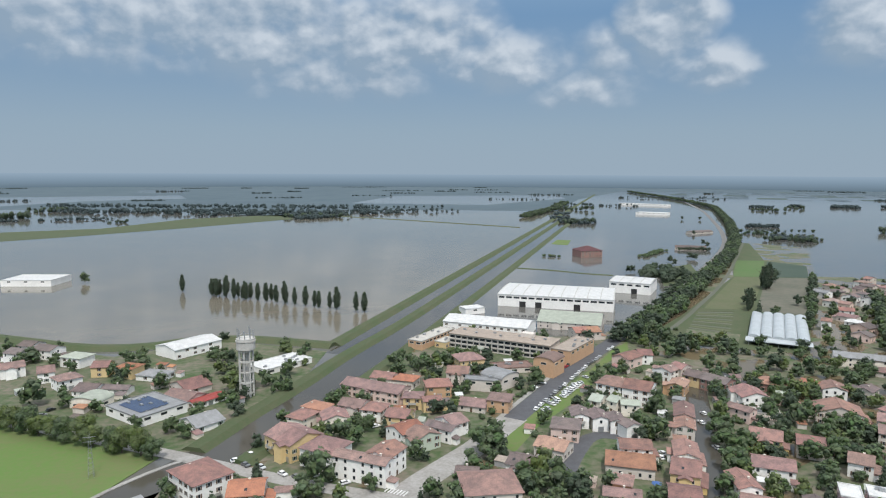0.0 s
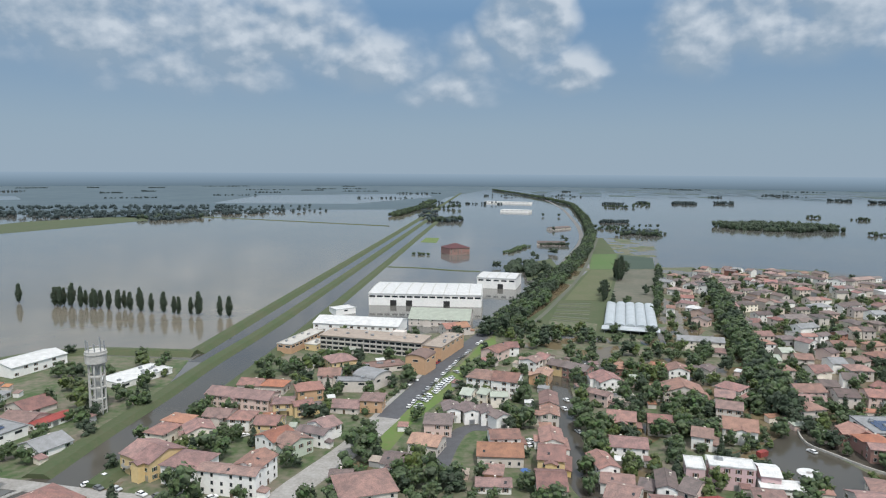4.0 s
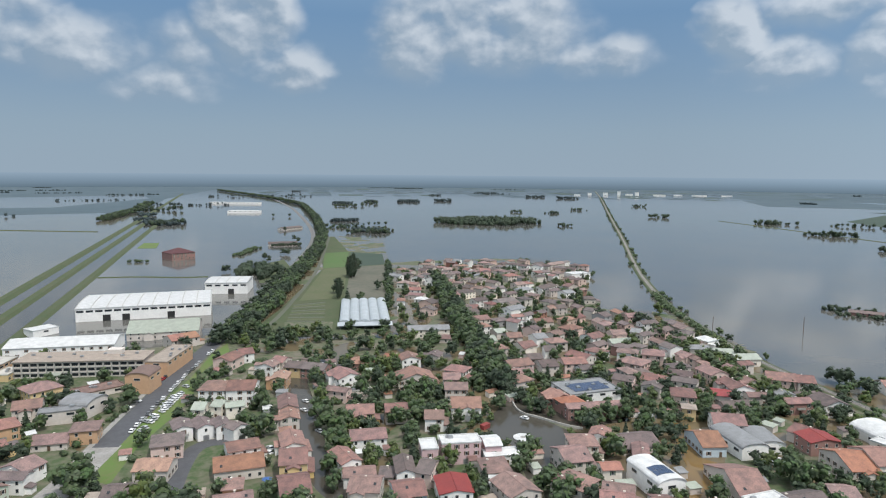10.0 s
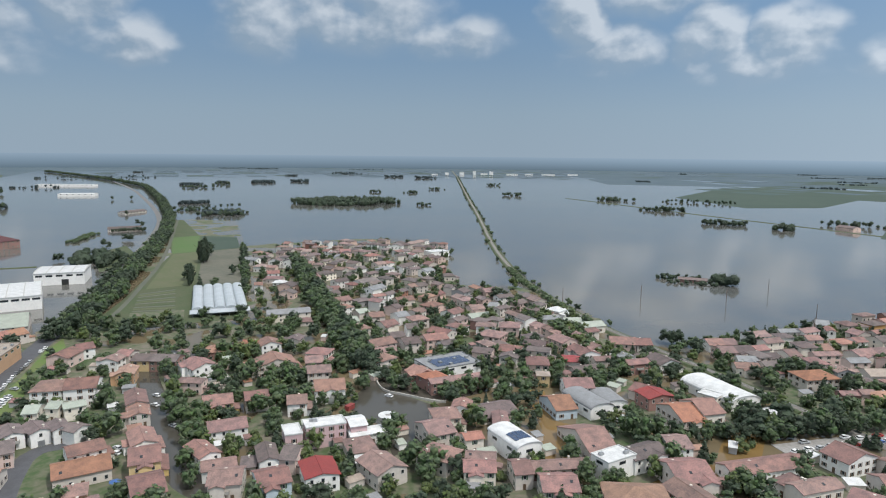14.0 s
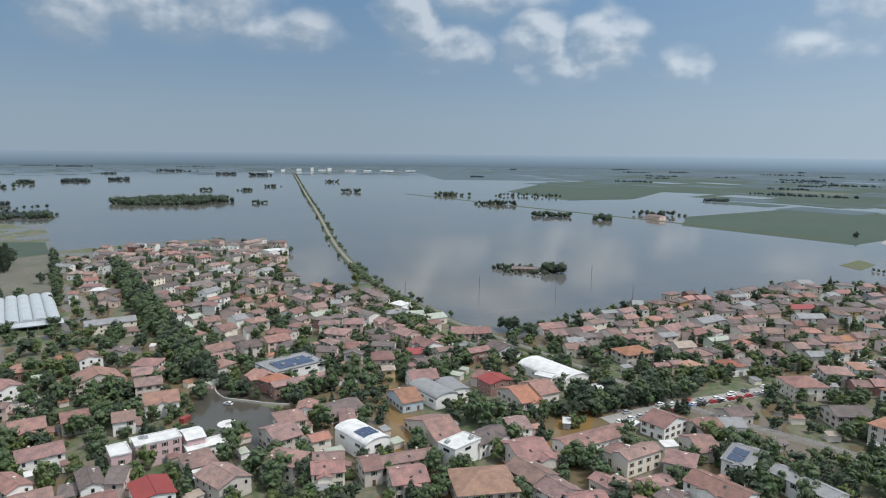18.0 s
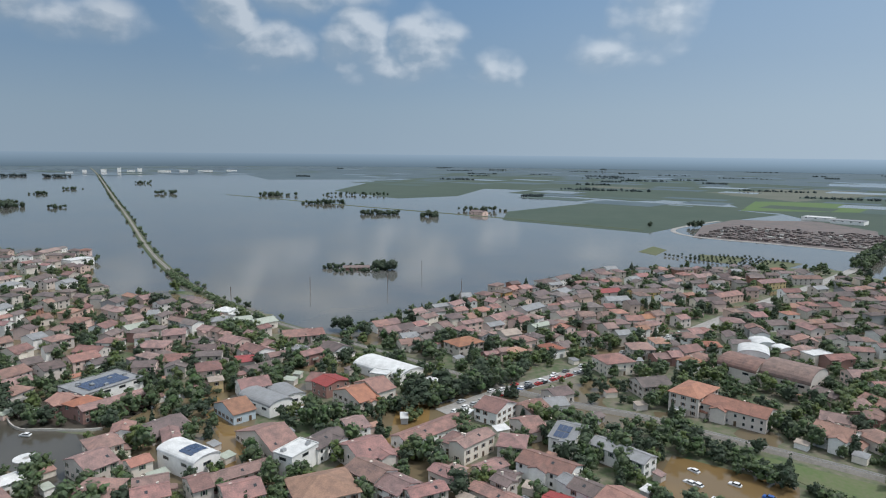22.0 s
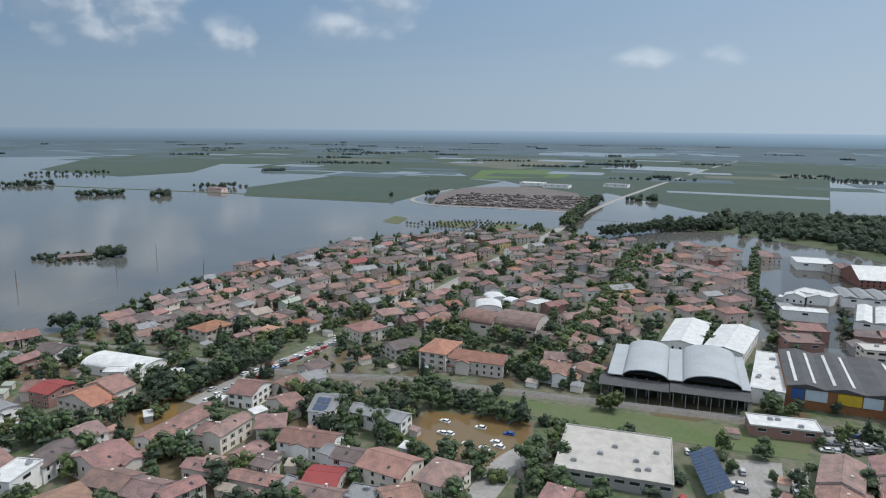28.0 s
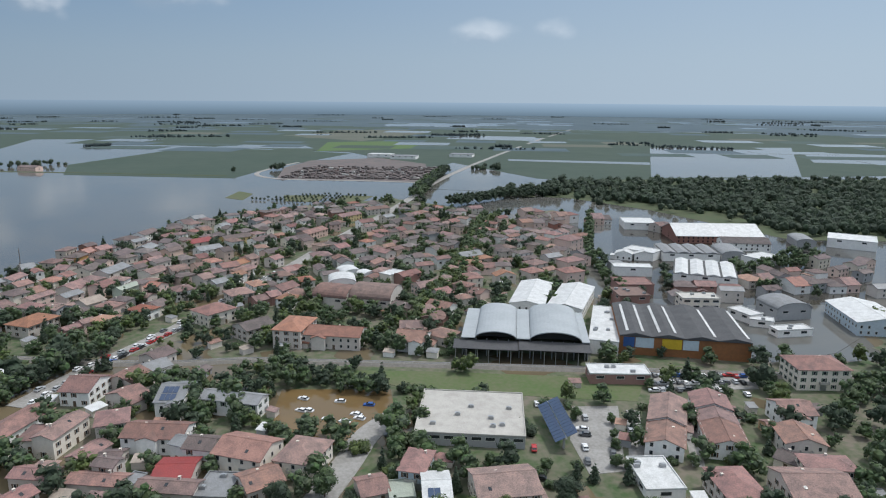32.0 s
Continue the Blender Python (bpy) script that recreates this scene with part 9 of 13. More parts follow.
far_trees("round", [(214, 342, 9), (337, 222, 6), (402, -46, 7), (336, 226, 11), (388, -116, 6), (221, 340, 8), (206, 350, 8), (381, -140, 8), (335, 230, 9), (-83, 398, 7), (-203, 353, 8), (396, 96, 8), (385, -135, 10), (244, 328, 10), (253, 321, 6), (401, -88, 6), (345, -222, 8), (-180, 370, 9), (237, 336, 8), (214, 352, 5), (135, 389, 10), (157, 381, 7), (398, -106, 10), (386, -144, 10), (263, 318, 9), (-97, 401, 9), (-174, 376, 9), (204, 361, 10), (393, -138, 8)])
far_trees("round", [(214, 357, 5), (347, 231, 9), (331, -255, 8), (253, 332, 10), (249, 336, 14), (297, -295, 8), (276, -315, 8), (141, 396, 10), (343, 244, 8), (296, -299, 8), (173, 384, 6), (299, 297, 8), (61, 418, 8), (233, 352, 9), (356, -227, 8), (399, -140, 7), (-217, 363, 9), (250, 343, 12), (143, 401, 7), (400, -150, 8), (247, 349, 8), (418, -95, 7), (155, 400, 10), (170, 396, 7), (365, -230, 8), (433, 10, 9), (392, -184, 9), (398, -172, 8), (-237, 363, 9), (178, 396, 8)])
far_trees("round", [(409, -144, 9), (408, -148, 9), (67, 430, 8), (193, 390, 9), (427, 87, 7), (380, 215, 5), (349, 262, 8), (415, 137, 9), (354, 257, 8), (-235, 371, 10), (326, 294, 6), (124, 421, 8), (410, -157, 7), (257, 357, 11), (427, 110, 7), (264, 353, 12), (213, 386, 9), (-236, 374, 8), (427, -117, 6), (376, -233, 8), (149, 418, 7), (437, -80, 9), (260, 362, 12), (159, 417, 10), (134, 427, 8), (268, 359, 13), (442, -80, 8), (170, 415, 8), (226, 388, 9), (364, 264, 10)])
far_trees("round", [(184, 410, 7), (147, 425, 11), (325, -311, 8), (451, 12, 6), (445, -79, 8), (385, -237, 11), (447, 68, 9), (266, 369, 12), (423, -168, 6), (437, -126, 7), (428, -156, 7), (-232, 392, 8), (272, 366, 12), (453, 58, 7), (447, -99, 7), (429, -160, 7), (327, -320, 9), (-259, 377, 9), (335, -312, 11), (352, 295, 7), (133, 439, 10), (287, 359, 8), (126, 442, 13), (394, -240, 10), (460, 29, 8), (146, 437, 10), (135, 442, 9), (274, 372, 11), (269, 377, 12), (339, -317, 10)])
far_trees("round", [(435, -163, 7), (448, -121, 6), (204, 417, 8), (-258, 387, 9), (464, -45, 9), (225, 409, 7), (271, 382, 13), (338, 324, 9), (332, -332, 10), (434, -181, 10), (440, -167, 10), (464, 79, 9), (279, 380, 13), (143, 449, 10), (399, -251, 8), (403, -244, 10), (339, -329, 7), (146, 450, 9), (418, -224, 7), (304, 364, 6), (441, -174, 9), (445, -170, 9), (335, -339, 9), (456, -140, 9), (452, -153, 9), (465, 109, 6), (473, 66, 7), (377, 294, 8), (477, -33, 6), (383, 287, 7)])
far_trees("round", [(477, 56, 7), (464, -124, 7), (411, -249, 7), (341, -340, 8), (447, -179, 9), (477, 70, 10), (138, 463, 12), (451, -172, 10), (340, 344, 8), (366, 317, 5), (385, 293, 7), (279, 395, 13), (333, -352, 7), (458, -159, 6), (486, -21, 7), (369, 317, 6), (261, 412, 6), (339, -351, 10), (332, -359, 8), (489, -18, 7), (140, 469, 11), (459, -173, 10), (282, 402, 13), (391, 297, 7), (419, -256, 9), (412, 267, 6), (288, 398, 12), (491, -26, 8), (459, -179, 6), (276, 409, 8)])
far_trees("round", [(332, -366, 10), (463, -177, 8), (489, -82, 9), (342, -359, 11), (496, 42, 7), (426, -259, 9), (320, 384, 5), (451, -216, 5), (286, 410, 11), (331, -375, 10), (292, 406, 13), (155, 476, 10), (468, -180, 8), (310, 395, 7), (500, 58, 10), (150, 481, 11), (452, -226, 8), (383, 330, 7), (161, 480, 12), (344, -373, 11), (337, -380, 10), (470, -192, 10), (436, -265, 10), (156, 487, 12), (492, -150, 8), (477, -193, 9), (512, 49, 6), (481, -186, 8), (343, 386, 8), (515, 30, 8)])
far_trees("round", [(262, 445, 9), (166, 489, 11), (160, 492, 12), (481, -194, 9), (294, 429, 10), (284, 435, 7), (467, -228, 8), (169, 492, 10), (444, -272, 7), (328, 405, 5), (521, -35, 6), (166, 496, 7), (162, 499, 9), (486, -199, 10), (383, 361, 8), (297, 435, 10), (405, 339, 7), (175, 499, 11), (165, 503, 12), (385, 364, 7), (529, 34, 10), (453, -276, 8), (521, -103, 9), (262, 462, 9), (495, -195, 10), (363, -389, 8), (352, -399, 8), (493, -203, 9), (281, 454, 6), (387, 369, 5)])
far_trees("round", [(471, -254, 6), (178, 505, 11), (513, -156, 10), (302, 443, 12), (497, -205, 9), (459, -281, 10), (492, -220, 10), (411, 349, 8), (502, -197, 9), (261, 473, 7), (306, 448, 13), (503, -207, 9), (507, -199, 8), (548, 13, 8), (308, 454, 13), (469, -285, 8), (311, 453, 7), (315, 452, 13), (188, 518, 13), (546, -74, 10), (525, -169, 7), (178, 522, 9), (552, -14, 10), (538, -125, 10), (548, -69, 8), (511, -213, 8), (345, 437, 10), (518, -206, 9), (313, 461, 9), (357, 429, 8)])
far_trees("round", [(477, -292, 11), (558, 40, 10), (185, 530, 10), (513, -230, 10), (519, -218, 8), (321, 463, 12), (545, -149, 8), (566, -19, 8), (193, 533, 11), (186, 536, 10), (523, -222, 8), (333, 461, 8), (486, -296, 7), (280, 496, 9), (319, 473, 11), (529, -214, 8), (569, -45, 5), (260, 510, 8), (199, 537, 11), (492, -300, 9), (536, -212, 7), (284, 502, 7), (534, -217, 10), (199, 542, 10), (324, 479, 14), (569, -107, 9), (329, 477, 14), (286, 507, 8), (578, -78, 7), (195, 549, 11)])
far_trees("round", [(499, -305, 11), (326, 485, 13), (334, 483, 14), (370, 456, 7), (203, 552, 9), (289, 513, 7), (545, -225, 8), (315, 500, 6), (554, -209, 9), (507, -311, 8), (382, 456, 8), (548, -233, 10), (551, -226, 9), (294, 519, 9), (594, -70, 10), (332, 497, 14), (306, 514, 6), (430, 419, 10), (572, -188, 6), (556, -232, 10), (581, -165, 5), (298, 526, 8), (517, -317, 8), (381, 472, 7), (562, -232, 9), (550, -261, 7), (544, -273, 8), (407, 453, 8), (300, 533, 8), (612, -1, 8)])
far_trees("round", [(398, 465, 6), (346, 505, 13), (561, -246, 8), (524, -320, 9), (615, 1, 7), (569, -236, 9), (567, -249, 10), (349, 513, 13), (303, 542, 7), (608, -129, 7), (622, -1, 6), (532, -325, 8), (624, -23, 10), (216, 587, 10), (307, 546, 9), (347, 522, 10), (628, -8, 7), (226, 587, 9), (381, 501, 5), (216, 593, 11), (552, -308, 9), (590, -229, 6), (540, -330, 9), (312, 552, 9), (357, 525, 10), (222, 596, 12), (228, 596, 12), (575, -279, 8), (627, -135, 8), (641, -29, 5)])
far_trees("round", [(355, 535, 14), (547, -337, 8), (361, 531, 11), (232, 600, 11), (313, 565, 6), (639, -98, 7), (356, 540, 12), (371, 532, 6), (318, 566, 7), (649, -26, 7), (229, 608, 12), (642, -100, 8), (404, 509, 9), (236, 606, 11), (650, -49, 8), (556, -342, 7), (322, 571, 8), (238, 611, 11), (367, 543, 9), (412, 510, 8), (657, -28, 5), (638, -176, 5), (457, 479, 7), (369, 550, 13), (460, 478, 9), (245, 617, 11), (366, 554, 13), (236, 623, 12), (247, 623, 12), (648, -180, 9)])
far_trees("round", [(423, 525, 9), (635, -228, 5), (332, 590, 7), (676, -56, 8), (246, 640, 11), (675, -123, 9), (254, 639, 10), (679, -121, 8), (473, 507, 7), (675, -176, 8), (342, 610, 8), (460, 526, 8), (360, 600, 9), (261, 650, 11), (252, 654, 13), (688, -142, 8), (684, -167, 8), (697, -118, 6), (263, 657, 9), (682, -205, 7), (269, 661, 9), (262, 668, 5), (699, -164, 7), (697, -180, 9), (495, 524, 6), (421, 586, 9), (513, 515, 9), (474, 554, 6), (707, -179, 8), (-350, 641, 12)])
far_trees("round", [(272, 685, 12), (478, 563, 8), (283, 684, 11), (273, 690, 12), (280, 697, 12), (722, -211, 12), (719, -220, 9), (281, 702, 12), (287, 700, 11), (372, 661, 7), (727, -224, 10), (376, 664, 7), (732, -218, 10), (285, 710, 10), (737, -226, 12), (296, 712, 9), (377, 673, 7), (290, 717, 10), (300, 716, 11), (743, -232, 12), (293, 722, 12), (383, 679, 7), (304, 723, 10), (384, 684, 9), (749, -235, 10), (296, 727, 10), (752, -228, 10), (757, -238, 11), (762, -241, 11), (301, 742, 12)])
far_trees("round", [(769, -233, 13), (314, 741, 10), (307, 746, 12), (776, -239, 10), (314, 757, 10), (784, -241, 13), (786, -251, 10), (320, 773, 12), (331, 774, 10), (810, -256, 12), (809, -262, 13), (337, 786, 10), (818, -266, 13), (339, 791, 12), (822, -268, 9), (825, -262, 13), (830, -274, 11), (839, -270, 9), (343, 817, 10), (353, 817, 10), (845, -279, 9), (355, 823, 11), (348, 828, 9), (857, -275, 12), (354, 833, 11), (867, -289, 11), (872, -284, 10), (372, 848, 12), (363, 854, 12), (884, -298, 9)])
far_trees("round", [(888, -293, 11), (894, -294, 11), (381, 866, 10), (901, -299, 12), (383, 872, 9), (378, 876, 12), (908, -303, 13), (380, 882, 12), (388, 880, 12), (916, -306, 10), (391, 885, 10), (924, -312, 9), (393, 893, 10), (385, 897, 11), (388, 902, 10), (396, 899, 11), (933, -314, 10), (941, -321, 10), (946, -325, 12), (400, 923, 9), (955, -327, 9), (402, 929, 12), (409, 947, 12), (417, 945, 11), (423, 957, 12), (415, 962, 11), (424, 962, 10), (417, 969, 10), (428, 968, 9), (422, 975, 11)])
far_trees("round", [(424, 979, 9), (431, 977, 12), (429, 986, 11), (440, 991, 11), (442, 996, 12), (445, 1002, 13), (450, 1015, 9), (455, 1020, 12), (451, 1030, 12), (451, 1037, 9), (454, 1045, 12), (478, 1072, 12), (479, 1078, 11), (472, 1084, 11), (476, 1088, 11), (480, 1096, 12), (492, 1106, 11), (489, 1121, 9), (498, 1120, 9), (500, 1125, 10), (500, 1133, 10), (498, 1141, 9), (513, 1157, 12), (516, 1163, 11), (519, 1176, 10), (514, 1181, 11), (525, 1189, 10), (517, 1194, 9), (522, 1207, 12), (532, 1210, 11)])
far_trees("round", [(527, 1213, 10), (526, 1219, 11), (537, 1222, 10), (541, 1231, 12), (535, 1234, 11), (535, 1238, 11), (545, 1235, 9), (540, 1245, 9), (546, 1243, 13), (542, 1258, 10), (552, 1263, 12), (555, 1270, 11), (553, 1283, 9), (556, 1292, 11), (568, 1295, 10), (560, 1300, 10), (563, 1306, 12), (572, 1308, 11), (574, 1316, 10), (576, 1338, 9), (583, 1336, 10), (586, 1339, 11), (593, 1358, 12), (597, 1372, 10), (601, 1378, 10), (594, 1382, 9), (602, 1385, 10), (596, 1388, 11), (599, 1394, 11), (600, 1404, 10)])
far_trees("round", [(604, 1409, 11), (607, 1423, 12), (616, 1419, 9), (618, 1425, 11), (613, 1429, 12), (612, 1435, 11), (618, 1440, 9), (626, 1437, 9), (617, 1446, 9), (621, 1455, 12), (628, 1469, 12), (630, 1476, 12), (208, 1600, 10), (196, 1603, 9), (192, 1610, 9), (643, 1492, 10), (190, 1619, 10), (204, 1618, 10), (646, 1497, 11), (648, 1504, 12), (196, 1631, 11), (205, 1632, 10), (200, 1635, 9), (215, 1634, 10), (653, 1519, 12), (655, 1526, 10), (648, 1535, 12), (211, 1653, 10), (206, 1655, 8), (224, 1656, 12)])
far_trees("round", [(653, 1539, 9), (216, 1662, 12), (654, 1546, 11), (661, 1546, 9), (209, 1672, 11), (658, 1554, 10), (663, 1553, 9), (234, 1675, 10), (665, 1557, 11), (212, 1686, 10), (668, 1563, 10), (223, 1686, 11), (673, 1571, 11), (663, 1575, 12), (236, 1694, 12), (665, 1580, 10), (674, 1577, 11), (677, 1583, 9), (670, 1586, 12), (240, 1711, 9), (235, 1721, 11), (675, 1601, 10), (683, 1607, 9), (227, 1731, 11), (685, 1611, 12), (243, 1734, 8), (254, 1734, 12), (689, 1617, 11), (255, 1740, 10), (244, 1747, 10)])
far_trees("round", [(682, 1627, 9), (693, 1633, 10), (240, 1759, 10), (687, 1641, 10), (253, 1764, 9), (696, 1644, 9), (265, 1767, 9), (257, 1788, 9), (249, 1790, 10), (697, 1673, 9), (274, 1794, 10), (709, 1678, 12), (701, 1682, 10), (263, 1804, 11), (276, 1811, 11), (256, 1815, 10), (714, 1692, 9), (707, 1695, 10), (714, 1696, 12), (274, 1821, 10), (279, 1820, 11), (710, 1700, 12), (264, 1827, 11), (267, 1834, 10), (285, 1837, 11), (266, 1843, 9), (294, 1841, 10), (717, 1727, 10), (285, 1848, 11), (272, 1851, 12)])
far_trees("round", [(277, 1859, 9), (729, 1733, 9), (728, 1740, 13), (277, 1870, 9), (725, 1755, 11), (284, 1878, 10), (733, 1753, 9), (738, 1758, 12), (288, 1888, 8), (308, 1886, 9), (299, 1892, 10), (302, 1896, 11), (736, 1775, 12), (309, 1896, 12), (744, 1778, 11), (737, 1782, 12), (303, 1908, 10), (745, 1785, 9), (740, 1788, 12), (298, 1917, 9), (318, 1915, 11), (743, 1799, 11), (299, 1925, 9), (751, 1798, 12), (325, 1927, 8), (754, 1803, 11), (315, 1934, 10), (755, 1812, 11), (750, 1815, 9), (328, 1936, 11)])
far_trees("round", [(750, 1819, 9), (315, 1944, 11), (309, 1947, 11), (760, 1824, 11), (756, 1833, 9), (767, 1838, 11), (326, 1968, 9), (320, 1975, 9), (771, 1851, 9), (767, 1867, 11), (342, 1990, 8), (774, 1866, 12), (349, 1998, 9), (335, 2002, 11), (772, 1882, 9), (329, 2010, 8), (341, 2008, 9), (781, 1884, 11), (351, 2016, 10), (330, 2021, 9), (777, 1895, 13), (344, 2020, 12), (779, 1900, 11), (346, 2025, 9), (358, 2032, 10), (348, 2037, 10), (336, 2040, 11), (356, 2044, 8), (794, 1918, 12), (347, 2048, 9)])
far_trees("round", [(360, 2049, 12), (353, 2052, 9), (790, 1928, 12), (345, 2064, 10), (801, 1938, 12), (794, 1942, 12), (358, 2069, 9), (343, 2071, 11), (803, 1944, 10), (355, 2079, 10), (800, 1961, 11), (811, 1963, 9), (362, 2096, 11), (811, 1972, 11), (353, 2107, 10), (819, 1983, 9), (375, 2114, 11), (357, 2124, 11), (369, 2124, 10), (378, 2124, 12), (824, 1997, 11), (372, 2130, 11), (381, 2130, 9), (360, 2137, 12), (826, 2010, 11), (375, 2144, 11), (373, 2148, 11), (820, 2022, 9), (824, 2026, 12), (388, 2155, 9)])
far_trees("round", [(367, 2160, 10), (834, 2031, 10), (826, 2034, 9), (383, 2167, 9), (373, 2182, 12), (840, 2050, 11), (831, 2055, 11), (398, 2186, 12), (843, 2057, 11), (375, 2194, 12), (836, 2066, 12), (394, 2194, 11), (841, 2065, 12), (397, 2199, 12), (383, 2206, 10), (389, 2206, 9), (843, 2079, 10), (402, 2210, 11), (383, 2221, 9), (398, 2229, 10), (404, 2228, 9), (842, 2104, 10), (406, 2234, 9), (390, 2244, 9), (853, 2114, 12), (409, 2246, 9), (394, 2261, 10), (416, 2260, 11), (396, 2266, 11), (856, 2141, 10)])
far_trees("round", [(416, 2272, 9), (397, 2275, 9), (400, 2285, 9), (861, 2157, 12), (862, 2163, 9), (406, 2296, 9), (854, 2172, 9), (863, 2172, 11), (854, 2178, 10), (405, 2310, 10), (857, 2187, 11), (427, 2315, 11), (864, 2190, 12), (858, 2193, 9), (419, 2319, 10), (432, 2322, 9), (869, 2196, 11), (412, 2332, 9), (426, 2334, 10), (860, 2214, 9), (412, 2340, 12), (870, 2212, 11), (865, 2218, 10), (438, 2341, 11), (417, 2347, 9), (873, 2219, 13), (872, 2224, 9), (863, 2229, 9), (440, 2351, 10), (867, 2233, 11)])
far_trees("round", [(420, 2366, 11), (875, 2248, 10), (877, 2260, 12), (882, 2269, 12), (882, 2274, 10), (875, 2289, 10), (877, 2296, 9), (886, 2301, 9), (879, 2311, 11), (889, 2315, 9), (882, 2319, 11), (889, 2321, 12), (882, 2324, 12), (884, 2338, 9), (894, 2335, 12), (886, 2347, 10), (889, 2352, 10), (896, 2351, 12), (892, 2372, 10), (894, 2379, 10), (902, 2380, 9), (895, 2387, 9), (897, 2392, 9), (902, 2391, 10), (904, 2399, 10), (897, 2403, 13), (906, 2411, 13), (907, 2419, 10), (903, 2434, 12), (905, 2449, 9)])
far_trees("round", [(906, 2464, 11), (915, 2461, 11), (909, 2477, 12), (917, 2475, 12), (911, 2484, 12), (916, 2484, 12), (912, 2492, 12), (919, 2491, 11), (914, 2511, 10), (920, 2512, 9), (922, 2518, 11), (923, 2532, 12), (926, 2538, 9), (920, 2547, 10), (926, 2553, 11), (920, 2556, 12), (920, 2560, 9), (929, 2559, 9), (919, 2567, 10), (925, 2589, 9), (933, 2589, 10), (923, 2595, 11), (934, 2593, 10), (926, 2610, 12), (933, 2610, 10), (928, 2617, 9), (937, 2632, 12), (930, 2645, 12), (938, 2651, 11), (933, 2658, 11)])
far_trees("round", [(933, 2672, 10), (934, 2681, 10), (943, 2680, 10), (936, 2696, 11), (947, 2695, 12), (947, 2699, 9), (939, 2710, 12), (948, 2716, 10), (941, 2721, 11), (943, 2735, 10), (944, 2757, 12), (955, 2762, 11), (945, 2772, 11), (957, 2768, 12), (946, 2778, 10), (957, 2779, 10), (951, 2794, 10), (956, 2792, 11), (951, 2798, 9), (957, 2796, 9), (958, 2804, 10), (953, 2812, 12), (958, 2811, 12), (952, 2820, 9), (960, 2819, 11), (960, 2827, 12), (956, 2840, 11), (963, 2840, 12), (958, 2848, 9), (958, 2856, 13)])
far_trees("round", [(968, 2859, 10), (966, 2868, 10), (960, 2884, 9), (970, 2882, 12), (971, 2887, 11), (964, 2898, 12), (971, 2896, 10), (963, 2905, 10), (974, 2902, 10), (973, 2910, 10), (973, 2916, 11), (973, 2924, 10), (978, 2938, 13), (971, 2945, 12), (969, 2953, 9), (982, 2966, 10), (975, 2972, 9), (981, 2974, 12), (975, 2981, 10), (984, 2981, 11), (983, 2993, 12), (975, 2996, 12), (984, 3002, 11), (978, 3008, 11), (977, 3023, 10), (977, 3030, 10), (987, 3037, 12), (986, 3044, 11), (979, 3052, 12), (979, 3064, 10)])
far_trees("round", [(988, 3065, 11), (992, 3084, 9), (993, 3100, 9), (986, 3120, 9), (987, 3134, 10), (986, 3140, 9), (995, 3140, 12), (986, 3148, 12), (988, 3156, 9), (998, 3155, 10), (997, 3161, 10), (996, 3167, 11), (991, 3170, 13), (991, 3177, 12), (991, 3193, 11), (1001, 3191, 11), (992, 3206, 11), (1002, 3205, 12), (991, 3217, 9), (994, 3224, 9), (995, 3231, 10), (1004, 3239, 12), (995, 3241, 10), (995, 3247, 10), (1002, 3253, 12), (996, 3255, 11), (1005, 3267, 11), (996, 3280, 13), (1006, 3283, 11), (998, 3298, 12)])
far_trees("round", [(1000, 3302, 9), (1009, 3303, 9), (1009, 3310, 9), (1010, 3315, 10), (1000, 3326, 11), (1002, 3338, 10), (1010, 3345, 11), (1012, 3351, 10), (1005, 3361, 12), (1004, 3368, 11), (1003, 3373, 11), (1005, 3387, 9), (1013, 3389, 11), (1013, 3402, 13), (1009, 3408, 10), (1017, 3408, 12), (1008, 3414, 11), (1007, 3424, 12), (1016, 3427, 9), (1008, 3437, 11), (1020, 3442, 9), (1017, 3449, 12), (1010, 3458, 11), (1020, 3464, 9), (1014, 3480, 11), (1014, 3492, 9), (1015, 3508, 9), (1022, 3515, 12), (1019, 3535, 11), (1026, 3540, 11)])
far_trees("round", [(1020, 3551, 12), (1026, 3554, 9), (1019, 3558, 10), (1026, 3564, 11), (1027, 3569, 10), (1028, 3575, 11), (1022, 3584, 12), (1028, 3584, 10), (1030, 3591, 10), (1031, 3596, 11), (1032, 3611, 10), (1025, 3621, 10), (1033, 3635, 9), (1034, 3641, 12), (1034, 3647, 9), (1026, 3654, 9), (1034, 3663, 12), (1026, 3668, 10), (1028, 3676, 10), (1037, 3676, 13), (1029, 3689, 9), (1038, 3690, 9), (1038, 3696, 12), (1031, 3702, 10), (1032, 3710, 9), (1040, 3710, 11)])
far_trees("dark", [(171, 35, 5), (174, 39, 9), (171, 49, 9), (123, -130, 9), (164, 73, 7), (179, 32, 9), (177, 41, 6), (-22, 183, 10), (169, -74, 9), (180, 42, 10), (118, 143, 7), (168, 79, 6), (140, -123, 8), (127, 136, 10), (117, -146, 8), (181, 51, 6), (187, 32, 7), (147, 121, 9), (133, 137, 9), (-15, 192, 6), (144, 133, 5)])
far_trees("dark", [(116, 162, 8), (145, 139, 8), (157, 125, 7), (122, -160, 6), (196, 51, 10), (-51, 197, 9), (115, 170, 6), (205, -17, 6), (119, 170, 5), (-95, 188, 10), (179, -124, 7), (161, 147, 8), (46, 215, 9), (221, 15, 8), (213, 64, 8), (179, 137, 7), (213, 75, 6), (227, 21, 10), (136, -184, 6), (170, -160, 6), (159, -172, 10), (230, -50, 8), (229, -58, 5), (234, -52, 6)])
